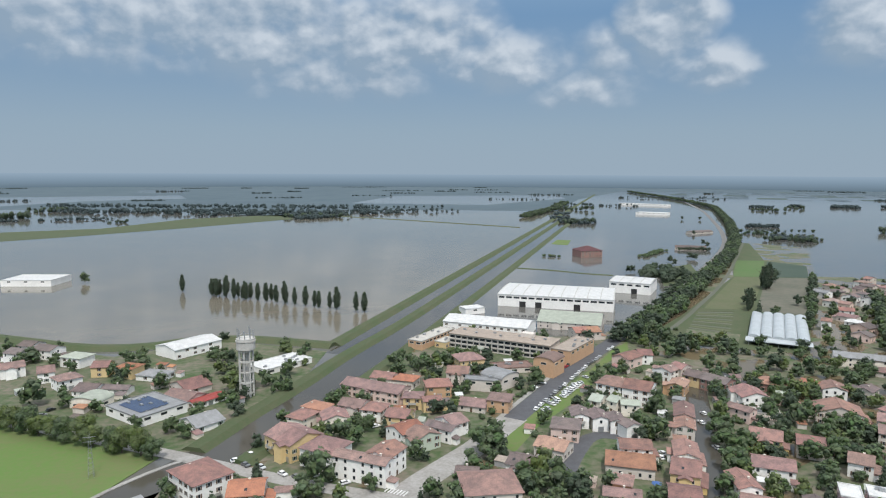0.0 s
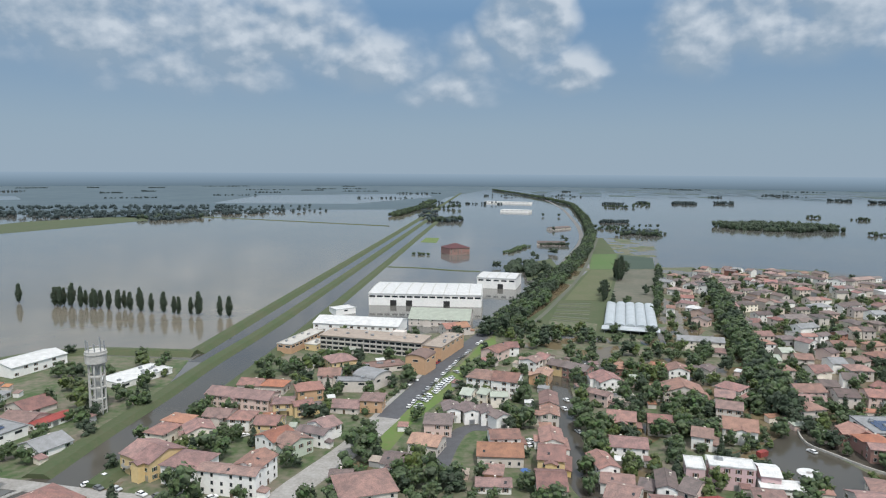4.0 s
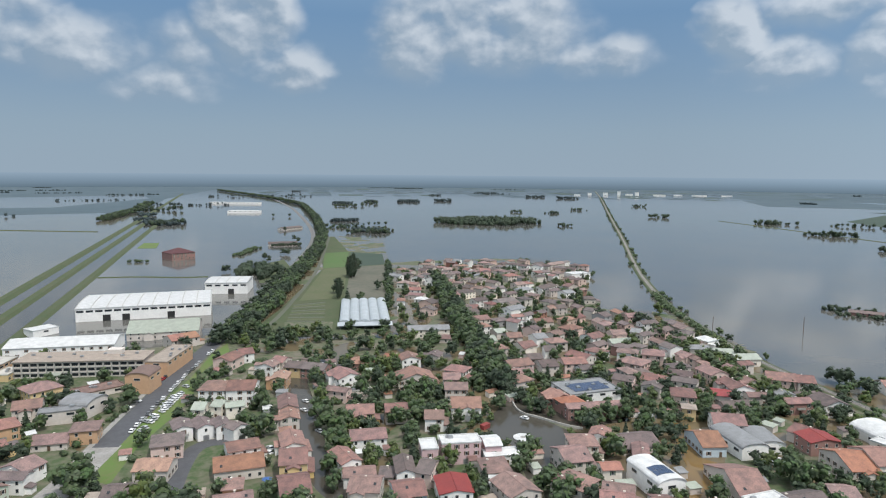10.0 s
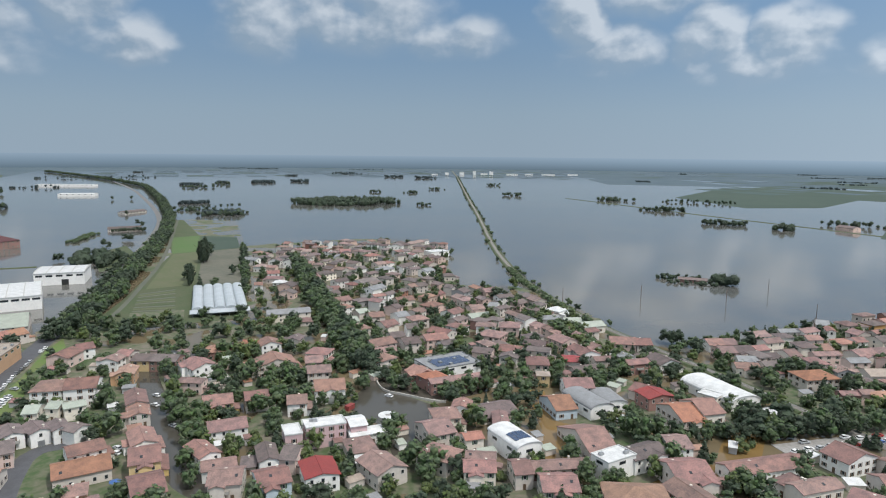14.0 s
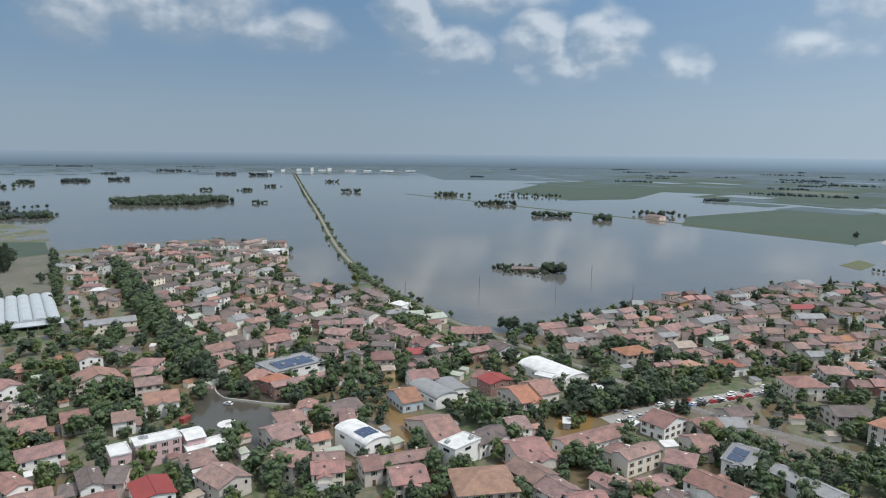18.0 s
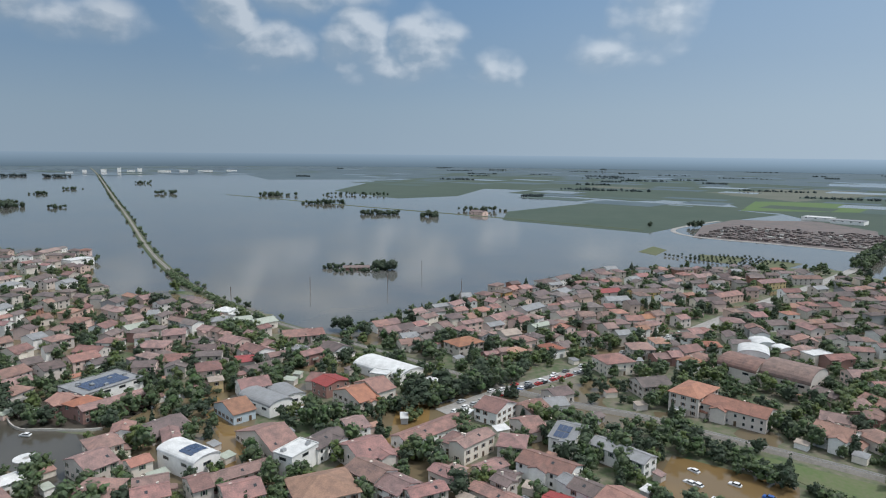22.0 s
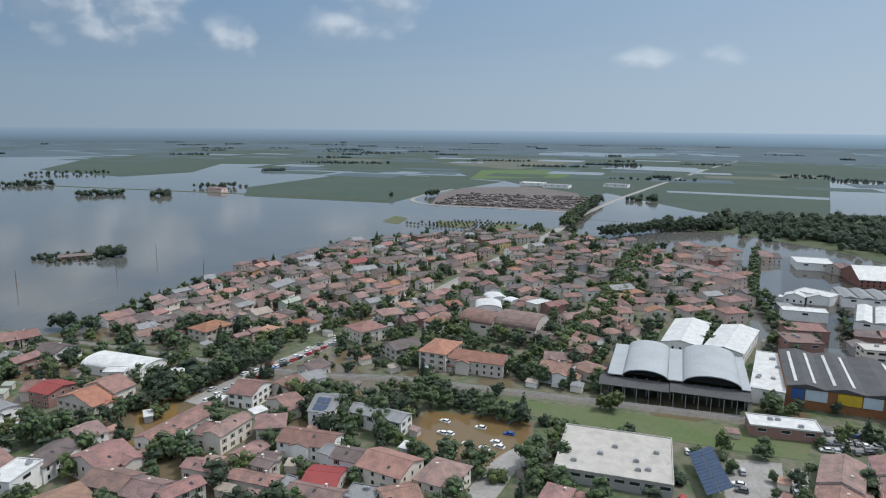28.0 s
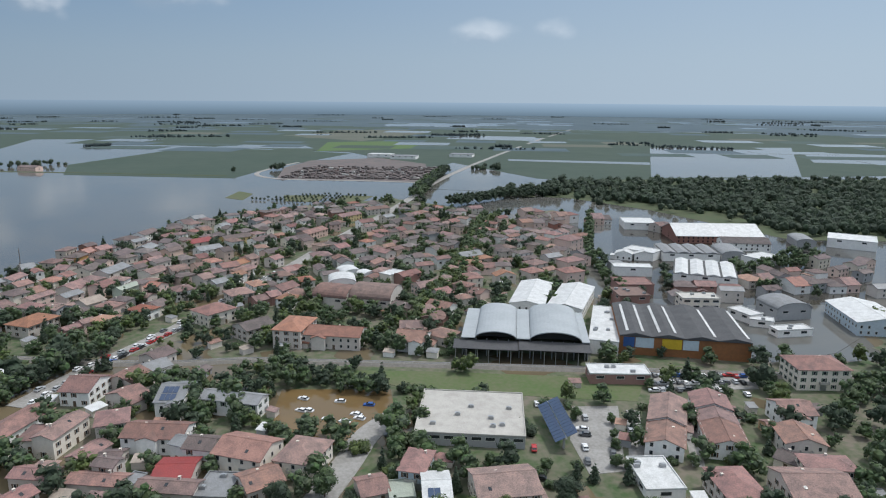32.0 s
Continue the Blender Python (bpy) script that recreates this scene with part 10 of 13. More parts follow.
far_trees("dark", [(237, -50, 7), (243, -7, 8), (-7, 243, 5), (156, -188, 10), (241, -45, 6), (244, -32, 6), (245, 29, 9), (154, -192, 7), (244, -41, 6), (222, 111, 7), (248, -30, 6), (250, 4, 9), (249, -32, 6), (155, 199, 6), (253, -3, 7), (151, -204, 12), (253, -29, 7), (193, -168, 9), (255, -23, 8), (254, -36, 6), (226, 127, 8), (259, -24, 8), (256, -46, 7), (159, 207, 6), (261, -21, 7)])
far_trees("dark", [(162, 207, 6), (153, 214, 8), (-73, 253, 7), (245, 104, 5), (189, -189, 11), (244, 108, 8), (128, 241, 8), (-14, 273, 7), (237, 136, 6), (82, 263, 7), (126, 248, 7), (222, 171, 8), (231, -159, 6), (206, 192, 10), (271, 88, 12), (280, 55, 6), (271, 92, 10), (88, 274, 7), (4, 289, 8), (284, -61, 6)])
far_trees("dark", [(157, 244, 8), (282, 70, 11), (280, 79, 13), (278, 89, 11), (206, -206, 10), (-3, 293, 8), (284, -88, 10), (292, 65, 10), (-92, 288, 8), (206, 222, 8), (298, -55, 9), (305, -38, 7), (63, 301, 7), (301, 67, 13), (138, 277, 7), (285, 125, 5), (145, 275, 8), (260, 172, 8), (267, 166, 6), (298, -101, 9), (207, 238, 8), (189, -253, 9), (315, -36, 9), (272, 171, 7), (249, 203, 7), (289, 143, 8)])
far_trees("dark", [(-95, 309, 8), (314, -79, 9), (207, 249, 10), (317, -69, 8), (321, 50, 8), (284, 159, 6), (73, 318, 6), (139, 297, 5), (206, 256, 12), (211, 253, 14), (40, 329, 7), (310, -121, 9), (-148, 299, 6), (80, 325, 6), (210, 261, 11), (316, -114, 7), (316, 115, 9), (216, 260, 10), (161, 298, 10), (308, 140, 9), (281, -190, 6), (286, -182, 10), (134, 312, 8), (-4, 341, 9), (274, 205, 10), (300, 167, 8), (24, 345, 10), (346, -1, 8)])
far_trees("dark", [(285, -195, 9), (334, -89, 9), (179, 297, 8), (344, 38, 5), (232, 259, 6), (336, 103, 9), (169, 310, 6), (339, 110, 8), (124, 334, 6), (351, 72, 9), (157, 323, 9), (343, 110, 6), (345, 105, 7), (-106, 345, 9), (213, 293, 7), (358, 57, 8), (198, 306, 9), (334, -144, 9), (215, -295, 9), (224, 289, 10), (334, 151, 7), (356, 100, 10), (338, -151, 7), (227, 295, 10), (233, 291, 10), (275, 251, 6), (363, 90, 9), (363, -88, 6)])
far_trees("dark", [(25, 374, 9), (304, 219, 10), (305, -219, 8), (375, 13, 5), (245, 290, 6), (363, -112, 8), (334, -184, 7), (236, 300, 10), (-3, 382, 6), (386, 38, 10), (234, 310, 11), (360, 149, 10), (390, 28, 6), (21, 391, 5), (225, 323, 10), (-122, 375, 8), (242, 312, 13), (332, 216, 7), (397, -6, 9), (315, -244, 8), (366, 166, 10), (370, 164, 10), (369, 172, 9), (404, 60, 6), (249, 324, 13), (186, 364, 10), (401, -84, 8), (203, 357, 6)])
far_trees("dark", [(144, 391, 11), (393, -141, 5), (397, 133, 10), (130, 400, 5), (295, -304, 8), (257, 337, 11), (424, -65, 7), (254, 348, 11), (300, 310, 7), (237, 362, 9), (95, 423, 9), (134, 413, 9), (262, 347, 12), (155, 408, 6), (183, 396, 5), (174, 400, 10), (417, 129, 9), (152, 411, 10), (348, -267, 8), (371, -236, 8), (121, 425, 12), (204, 392, 6), (133, 422, 8), (174, 408, 5), (115, 429, 10), (-142, 422, 7), (144, 429, 8), (129, 434, 13), (119, 437, 12), (454, -0, 6)])
far_trees("dark", [(384, -245, 8), (223, 401, 9), (458, -68, 8), (458, -71, 8), (364, 288, 6), (132, 450, 12), (342, 322, 5), (457, 112, 7), (135, 453, 12), (401, 253, 6), (460, 121, 8), (275, 389, 11), (143, 456, 10), (282, 386, 12), (438, -202, 9), (435, -212, 9), (481, 55, 5), (285, 393, 11), (148, 463, 11), (484, -49, 10), (457, -170, 9), (262, 414, 7), (152, 467, 12), (442, -218, 8), (148, 472, 10), (485, -121, 6), (500, -35, 10), (501, -5, 5), (388, 317, 10), (289, 415, 13)])
far_trees("dark", [(295, 412, 12), (341, -381, 8), (166, 484, 9), (290, 421, 11), (298, 418, 14), (379, 347, 10), (512, 64, 10), (338, -391, 8), (405, 327, 6), (521, 5, 8), (301, 425, 13), (471, -226, 7), (355, -387, 8), (306, 432, 10), (308, 439, 13), (170, 511, 9), (539, 45, 10), (310, 445, 10), (183, 511, 11), (177, 515, 11), (513, -185, 10), (367, -408, 8), (272, 483, 8), (319, 458, 12), (507, -234, 6), (190, 526, 11), (285, 484, 7), (276, 490, 8), (316, 466, 12), (563, 26, 7)])
far_trees("dark", [(568, -42, 5), (324, 469, 14), (191, 540, 11), (196, 556, 9), (330, 490, 14), (336, 487, 10), (558, -202, 8), (199, 560, 9), (206, 558, 9), (340, 496, 12), (210, 564, 11), (205, 566, 11), (336, 504, 9), (257, 549, 15), (343, 500, 9), (206, 572, 10), (213, 570, 13), (577, -199, 8), (339, 510, 12), (217, 574, 9), (334, 517, 8), (211, 580, 10), (305, 539, 9), (344, 515, 11), (221, 581, 12), (362, 506, 6), (297, 548, 10), (620, -90, 10), (352, 519, 10)])
far_trees("dark", [(571, -260, 9), (631, -9, 8), (352, 529, 14), (315, 559, 7), (224, 602, 9), (641, -92, 6), (604, -233, 7), (623, -177, 9), (365, 536, 10), (417, 498, 6), (361, 547, 13), (651, -81, 5), (233, 616, 10), (324, 577, 8), (328, 583, 8), (639, -201, 6), (240, 627, 12), (249, 632, 10), (243, 634, 9), (335, 598, 9), (377, 574, 6), (646, -238, 13), (338, 602, 7), (257, 642, 13), (406, 560, 7), (653, -233, 12), (251, 647, 12), (649, -249, 10), (652, -244, 14)])
far_trees("dark", [(656, -238, 12), (381, 587, 9), (420, 562, 7), (657, -245, 11), (670, -209, 10), (656, -255, 14), (347, 616, 7), (258, 659, 10), (656, -266, 10), (233, 669, 9), (664, -255, 11), (350, 620, 7), (261, 664, 12), (661, -268, 13), (668, -260, 10), (662, -278, 13), (669, -265, 12)])
far_trees("dark", [(265, 670, 12), (269, 668, 11), (232, 682, 9), (375, 615, 8), (353, 629, 7), (668, -283, 11), (357, 633, 9), (674, -274, 11), (276, 674, 9), (425, 592, 7), (670, -289, 13), (268, 679, 12), (675, -282, 12), (674, -293, 13), (677, -286, 10)])
far_trees("dark", [(362, 641, 7), (277, 682, 12), (363, 647, 8), (227, 708, 9), (678, -305, 13), (684, -295, 12), (335, 666, 15), (683, -300, 11), (251, 705, 9), (682, -312, 11), (286, 694, 10), (369, 654, 9), (687, -304, 11), (227, 717, 9), (682, -320, 14)])
far_trees("dark", [(688, -311, 10), (205, 729, 9), (685, -329, 13), (210, 731, 9), (683, -337, 12), (291, 704, 9), (693, -321, 14), (682, -344, 11), (693, -326, 11), (737, -219, 12), (685, -355, 10), (696, -336, 12), (694, -341, 15), (265, 728, 9), (685, -362, 14)])
far_trees("dark", [(746, -225, 10), (698, -347, 14), (698, -357, 13), (687, -379, 14), (691, -372, 13), (694, -369, 12), (699, -365, 12), (307, 729, 12), (301, 732, 13), (699, -376, 12), (762, -229, 11), (308, 738, 11), (771, -243, 13), (308, 752, 10), (316, 750, 10), (780, -249, 13), (321, 757, 9), (324, 760, 11), (790, -243, 12), (316, 764, 9), (326, 767, 12), (797, -246, 9), (794, -256, 13), (277, 788, 9), (324, 777, 11)])
far_trees("dark", [(806, -250, 9), (803, -260, 10), (335, 778, 9), (325, 784, 11), (331, 791, 12), (819, -258, 11), (281, 816, 9), (334, 798, 10), (345, 798, 10), (335, 803, 11), (834, -266, 11), (349, 803, 11), (340, 811, 13), (839, -276, 11), (351, 813, 12), (848, -274, 9), (347, 822, 11), (855, -282, 12), (322, 842, 9), (361, 829, 10), (859, -288, 12), (319, 850, 9), (864, -279, 9), (357, 838, 9), (364, 835, 12), (368, 842, 10), (360, 845, 12), (875, -296, 12), (878, -288, 12), (373, 855, 10)])
far_trees("dark", [(369, 858, 10), (379, 859, 9), (890, -304, 10), (371, 866, 10), (374, 869, 10), (898, -307, 9), (905, -309, 13), (914, -316, 12), (381, 889, 11), (922, -317, 10), (928, -323, 9), (399, 906, 11), (391, 910, 13), (937, -327, 13), (400, 911, 11), (394, 915, 12), (336, 940, 5), (943, -330, 13), (343, 939, 5), (347, 938, 6), (352, 938, 6), (358, 937, 5), (363, 936, 6), (367, 935, 5), (342, 945, 5), (404, 920, 12), (338, 947, 5), (372, 934, 6), (348, 945, 6), (353, 943, 6)])
far_trees("dark", [(377, 935, 6), (952, -333, 13), (358, 944, 5), (364, 943, 5), (369, 942, 7), (409, 927, 9), (373, 942, 5), (379, 941, 5), (409, 931, 12), (959, -340, 13), (962, -332, 13), (402, 936, 9), (405, 941, 10), (414, 938, 12), (421, 950, 9), (414, 953, 10), (1040, -33, 10), (394, 986, 9), (1058, -96, 12), (1060, -100, 10), (1064, -90, 9), (1064, -107, 12), (1066, -96, 10), (434, 981, 12), (1071, -103, 11), (431, 993, 10), (433, 1001, 10), (438, 1006, 9), (402, 1022, 9), (439, 1011, 11)])
far_trees("dark", [(447, 1009, 12), (444, 1017, 10), (445, 1023, 13), (458, 1026, 10), (459, 1034, 10), (460, 1039, 10), (466, 1047, 13), (460, 1053, 10), (468, 1054, 9), (470, 1059, 12), (463, 1065, 9), (467, 1069, 9), (474, 1068, 10), (470, 1075, 12), (484, 1085, 10), (488, 1093, 13), (481, 1101, 11), (488, 1099, 9), (483, 1108, 10), (494, 1110, 11), (485, 1116, 12), (490, 1128, 11), (493, 1134, 9), (503, 1139, 9), (499, 1147, 11), (507, 1144, 11), (501, 1154, 12), (511, 1153, 11), (503, 1160, 11), (449, 1188, 9)])
far_trees("dark", [(507, 1168, 9), (510, 1172, 12), (518, 1172, 11), (515, 1186, 11), (524, 1184, 12), (527, 1195, 9), (519, 1199, 10), (530, 1202, 12), (537, 1218, 12), (532, 1224, 12), (541, 1252, 12), (548, 1250, 11), (550, 1257, 11), (585, 1244, 6), (597, 1241, 6), (544, 1267, 9), (613, 1237, 7), (624, 1235, 7), (548, 1273, 12), (637, 1234, 5), (647, 1231, 8), (558, 1276, 10), (660, 1229, 7), (563, 1280, 9), (670, 1229, 8), (684, 1226, 8), (564, 1288, 12), (567, 1301, 10), (563, 1310, 9), (565, 1316, 11)])
far_trees("dark", [(578, 1319, 11), (571, 1323, 10), (274, 1420, 10), (573, 1330, 12), (581, 1327, 11), (279, 1422, 8), (271, 1427, 9), (284, 1426, 8), (272, 1432, 9), (278, 1434, 11), (578, 1342, 11), (289, 1433, 9), (296, 1434, 9), (283, 1437, 11), (580, 1350, 10), (300, 1440, 8), (589, 1348, 9), (288, 1443, 8), (304, 1443, 8), (583, 1355, 10), (590, 1353, 11), (293, 1447, 9), (300, 1448, 10), (311, 1446, 9), (587, 1362, 13), (314, 1452, 11), (306, 1455, 8), (319, 1453, 10), (594, 1365, 10), (589, 1368, 13)])
far_trees("dark", [(310, 1458, 9), (325, 1460, 8), (589, 1376, 11), (320, 1464, 10), (606, 1394, 9), (607, 1400, 11), (609, 1405, 10), (614, 1411, 11), (606, 1415, 11), (621, 1433, 9), (627, 1444, 11), (628, 1452, 11), (623, 1460, 12), (630, 1457, 10), (635, 1467, 13), (636, 1472, 11), (638, 1480, 11), (634, 1487, 13), (639, 1485, 12), (187, 1606, 10), (208, 1605, 8), (201, 1607, 11), (636, 1494, 11), (637, 1500, 9), (213, 1616, 10), (216, 1622, 10), (640, 1507, 9), (204, 1627, 11), (648, 1513, 13), (643, 1516, 11)])
far_trees("dark", [(643, 1523, 12), (213, 1641, 9), (219, 1643, 12), (647, 1526, 12), (202, 1648, 12), (222, 1646, 9), (658, 1530, 11), (603, 1561, 9), (661, 1539, 11), (567, 1577, 9), (208, 1666, 8), (229, 1666, 8), (222, 1672, 8), (658, 1562, 10), (209, 1683, 10), (237, 1683, 8), (661, 1569, 10), (229, 1696, 11), (217, 1701, 11), (239, 1698, 8), (229, 1700, 11), (234, 1709, 11), (222, 1714, 12), (673, 1593, 11), (678, 1591, 11), (679, 1598, 10), (229, 1721, 11), (243, 1719, 11), (248, 1723, 10), (239, 1727, 12)])
far_trees("dark", [(677, 1607, 10), (676, 1614, 10), (678, 1622, 12), (235, 1743, 11), (688, 1626, 12), (256, 1752, 12), (246, 1754, 10), (683, 1635, 12), (259, 1757, 8), (695, 1637, 10), (241, 1763, 9), (691, 1646, 9), (691, 1652, 11), (245, 1774, 12), (253, 1774, 9), (699, 1650, 13), (266, 1775, 11), (246, 1781, 8), (696, 1660, 9), (256, 1782, 10), (701, 1660, 12), (268, 1783, 11), (703, 1664, 10), (696, 1668, 10), (706, 1671, 12), (265, 1795, 11), (251, 1800, 9), (274, 1801, 12), (703, 1686, 9), (259, 1810, 8)])
far_trees("dark", [(710, 1685, 9), (267, 1816, 10), (718, 1704, 12), (273, 1830, 12), (709, 1709, 13), (284, 1829, 9), (714, 1715, 10), (721, 1713, 10), (277, 1838, 10), (716, 1719, 9), (721, 1719, 11), (726, 1723, 13), (718, 1732, 11), (283, 1854, 10), (293, 1854, 9), (724, 1739, 9), (296, 1862, 10), (288, 1867, 10), (725, 1748, 9), (733, 1745, 11), (300, 1870, 12), (294, 1876, 9), (306, 1878, 12), (295, 1881, 10), (728, 1762, 10), (731, 1766, 9), (290, 1891, 11), (739, 1767, 9), (742, 1772, 12), (290, 1903, 9)])
far_trees("dark", [(316, 1904, 10), (298, 1909, 11), (309, 1915, 11), (747, 1792, 12), (740, 1796, 11), (323, 1919, 11), (312, 1924, 8), (748, 1808, 10), (304, 1937, 10), (759, 1819, 11), (331, 1943, 12), (319, 1947, 9), (753, 1828, 11), (314, 1955, 9), (331, 1952, 12), (325, 1958, 9), (764, 1832, 9), (317, 1962, 10), (336, 1960, 12), (759, 1839, 11), (769, 1843, 10), (320, 1971, 11), (760, 1847, 9), (338, 1973, 10), (763, 1853, 11), (329, 1977, 11), (771, 1856, 11), (330, 1983, 9), (766, 1859, 9), (340, 1983, 8)])
far_trees("dark", [(324, 1987, 9), (335, 1993, 9), (327, 1996, 12), (778, 1870, 10), (771, 1875, 10), (327, 2002, 9), (778, 1879, 13), (350, 2005, 11), (775, 1887, 9), (782, 1891, 11), (788, 1897, 12), (355, 2026, 11), (332, 2032, 9), (781, 1908, 9), (791, 1905, 9), (782, 1914, 10), (788, 1919, 12), (336, 2049, 9), (342, 2054, 10), (795, 1925, 12), (790, 1934, 12), (799, 1932, 9), (360, 2061, 9), (352, 2064, 12), (362, 2070, 10), (796, 1945, 9), (367, 2077, 9), (798, 1953, 9), (347, 2082, 8), (805, 1952, 11)])
far_trees("dark", [(371, 2085, 11), (806, 1959, 12), (360, 2089, 9), (352, 2092, 11), (803, 1966, 12), (371, 2094, 8), (353, 2101, 9), (807, 1972, 9), (366, 2106, 10), (813, 1977, 9), (376, 2106, 9), (809, 1982, 9), (364, 2114, 8), (809, 1988, 12), (356, 2119, 9), (818, 1989, 10), (812, 1995, 12), (815, 2001, 11), (815, 2005, 9), (823, 2005, 12), (381, 2139, 9), (819, 2013, 12), (361, 2144, 11), (827, 2015, 10), (367, 2151, 8), (388, 2148, 9), (831, 2025, 9), (377, 2160, 10), (370, 2168, 8), (827, 2039, 12)])
far_trees("dark", [(837, 2036, 10), (390, 2168, 9), (391, 2172, 11), (831, 2046, 11), (839, 2043, 11), (385, 2176, 10), (385, 2183, 8), (378, 2187, 9), (831, 2062, 10), (387, 2194, 8), (836, 2073, 11), (844, 2072, 9), (836, 2081, 10), (389, 2215, 12), (838, 2087, 9), (380, 2217, 11), (846, 2086, 10), (407, 2216, 10), (840, 2094, 10), (395, 2221, 12), (846, 2093, 9), (848, 2099, 11), (389, 2231, 12), (843, 2107, 9), (851, 2107, 10), (396, 2239, 12), (843, 2116, 9), (404, 2245, 11), (389, 2252, 9), (845, 2124, 9)])
far_trees("dark", [(854, 2122, 13), (406, 2255, 11), (846, 2131, 11), (412, 2257, 9), (848, 2137, 10), (404, 2265, 9), (856, 2136, 11), (849, 2144, 11), (406, 2272, 9), (856, 2148, 12), (849, 2151, 10), (418, 2279, 12), (410, 2281, 9), (852, 2158, 10), (851, 2164, 10), (412, 2290, 9), (422, 2291, 11), (404, 2302, 10), (427, 2299, 12), (414, 2303, 12), (864, 2178, 13), (427, 2305, 12), (417, 2308, 12), (863, 2183, 12), (409, 2320, 10), (861, 2201, 10), (423, 2329, 12), (862, 2208, 12), (868, 2206, 13), (436, 2332, 9)])
far_trees("dark", [(426, 2345, 11), (428, 2356, 8), (420, 2358, 10), (874, 2233, 13), (429, 2361, 10), (439, 2360, 12), (868, 2243, 9), (876, 2241, 10), (870, 2248, 12), (868, 2253, 13), (879, 2252, 9), (872, 2263, 11), (871, 2268, 11), (873, 2275, 11), (883, 2280, 12), (874, 2284, 11), (883, 2286, 11), (887, 2296, 9), (877, 2302, 12), (890, 2310, 10), (883, 2329, 12), (892, 2330, 12), (895, 2345, 10), (890, 2359, 12), (899, 2357, 12), (891, 2364, 9), (901, 2365, 11), (899, 2370, 10), (901, 2386, 11), (906, 2407, 12)])
far_trees("dark", [(901, 2409, 10), (901, 2415, 11), (902, 2423, 11), (903, 2429, 10), (912, 2427, 10), (911, 2436, 11), (906, 2441, 11), (915, 2450, 13), (905, 2458, 11), (916, 2456, 13), (910, 2468, 12), (916, 2468, 13), (912, 2499, 9), (918, 2498, 11), (920, 2502, 9), (912, 2506, 12), (914, 2517, 10), (916, 2525, 11), (922, 2525, 9), (915, 2533, 11), (916, 2538, 12), (925, 2546, 11), (930, 2567, 9), (924, 2574, 9), (931, 2576, 13), (923, 2581, 11), (929, 2581, 11), (926, 2603, 10), (931, 2603, 9), (935, 2617, 9)])
far_trees("dark", [(927, 2623, 10), (935, 2623, 10), (930, 2631, 9), (930, 2639, 11), (939, 2639, 9), (939, 2644, 12), (933, 2651, 12), (939, 2658, 12), (935, 2666, 9), (943, 2666, 9), (941, 2671, 13), (937, 2685, 9), (944, 2686, 10), (946, 2708, 13), (941, 2715, 11), (940, 2728, 10), (949, 2728, 10), (951, 2734, 10), (944, 2744, 12), (951, 2743, 9), (946, 2749, 9), (951, 2749, 10), (952, 2757, 13), (946, 2763, 10), (947, 2785, 11), (956, 2784, 12), (953, 2806, 12), (954, 2827, 11), (955, 2833, 11), (963, 2833, 11)])
far_trees("dark", [(964, 2846, 11), (964, 2852, 9), (960, 2869, 11), (960, 2876, 10), (970, 2875, 11), (962, 2889, 11), (963, 2912, 13), (965, 2918, 11), (965, 2922, 10), (967, 2930, 10), (977, 2932, 11), (968, 2940, 11), (978, 2945, 10), (980, 2953, 11), (978, 2957, 9), (970, 2961, 9), (973, 2966, 12), (973, 2988, 10), (984, 2988, 11), (975, 3000, 9), (983, 3009, 11), (979, 3014, 9), (985, 3013, 12), (985, 3022, 9), (987, 3030, 12), (981, 3038, 10), (981, 3043, 10), (990, 3049, 10), (987, 3056, 9), (982, 3072, 10)])
far_trees("dark", [(990, 3071, 10), (980, 3079, 11), (989, 3079, 10), (981, 3087, 11), (982, 3091, 10), (992, 3090, 10), (983, 3098, 10), (985, 3105, 12), (990, 3106, 11), (985, 3113, 12), (992, 3112, 11), (995, 3121, 12), (993, 3125, 13), (984, 3129, 11), (996, 3133, 12), (997, 3146, 12), (989, 3165, 12), (996, 3177, 10), (992, 3184, 11), (998, 3184, 10), (991, 3197, 12), (1001, 3197, 11), (991, 3210, 10), (1000, 3210, 9), (1003, 3220, 12), (1001, 3226, 10), (1003, 3234, 9), (1001, 3248, 12), (995, 3261, 11), (1006, 3261, 11)])
far_trees("dark", [(997, 3270, 11), (997, 3274, 9), (1004, 3275, 9), (999, 3288, 9), (1007, 3289, 10), (1007, 3297, 9), (999, 3311, 9), (1000, 3318, 10), (1009, 3322, 12), (1004, 3332, 13), (1010, 3332, 12), (1011, 3337, 11), (1001, 3347, 10), (1005, 3352, 9), (1012, 3357, 9), (1012, 3367, 11), (1014, 3374, 10), (1007, 3379, 12), (1013, 3380, 9), (1005, 3395, 11), (1013, 3393, 12), (1015, 3415, 10), (1016, 3423, 10), (1009, 3431, 11), (1017, 3438, 12), (1009, 3446, 12), (1012, 3450, 12), (1019, 3459, 9), (1013, 3464, 11), (1014, 3472, 9)])
far_trees("dark", [(1022, 3470, 13), (1019, 3480, 12), (1012, 3487, 11), (1022, 3484, 12), (1024, 3492, 11), (1016, 3500, 10), (1023, 3499, 11), (1023, 3507, 11), (1015, 3514, 10), (1017, 3519, 13), (1024, 3522, 13), (1024, 3526, 9), (1017, 3530, 12), (1026, 3536, 12), (1016, 3542, 11), (1025, 3550, 10), (1018, 3571, 12), (1022, 3576, 10), (1022, 3592, 10), (1021, 3599, 9), (1024, 3605, 12), (1031, 3606, 12), (1021, 3611, 9), (1032, 3619, 9), (1031, 3624, 12), (1026, 3626, 12), (1023, 3632, 9), (1027, 3641, 12), (1026, 3648, 11), (1034, 3653, 9)])
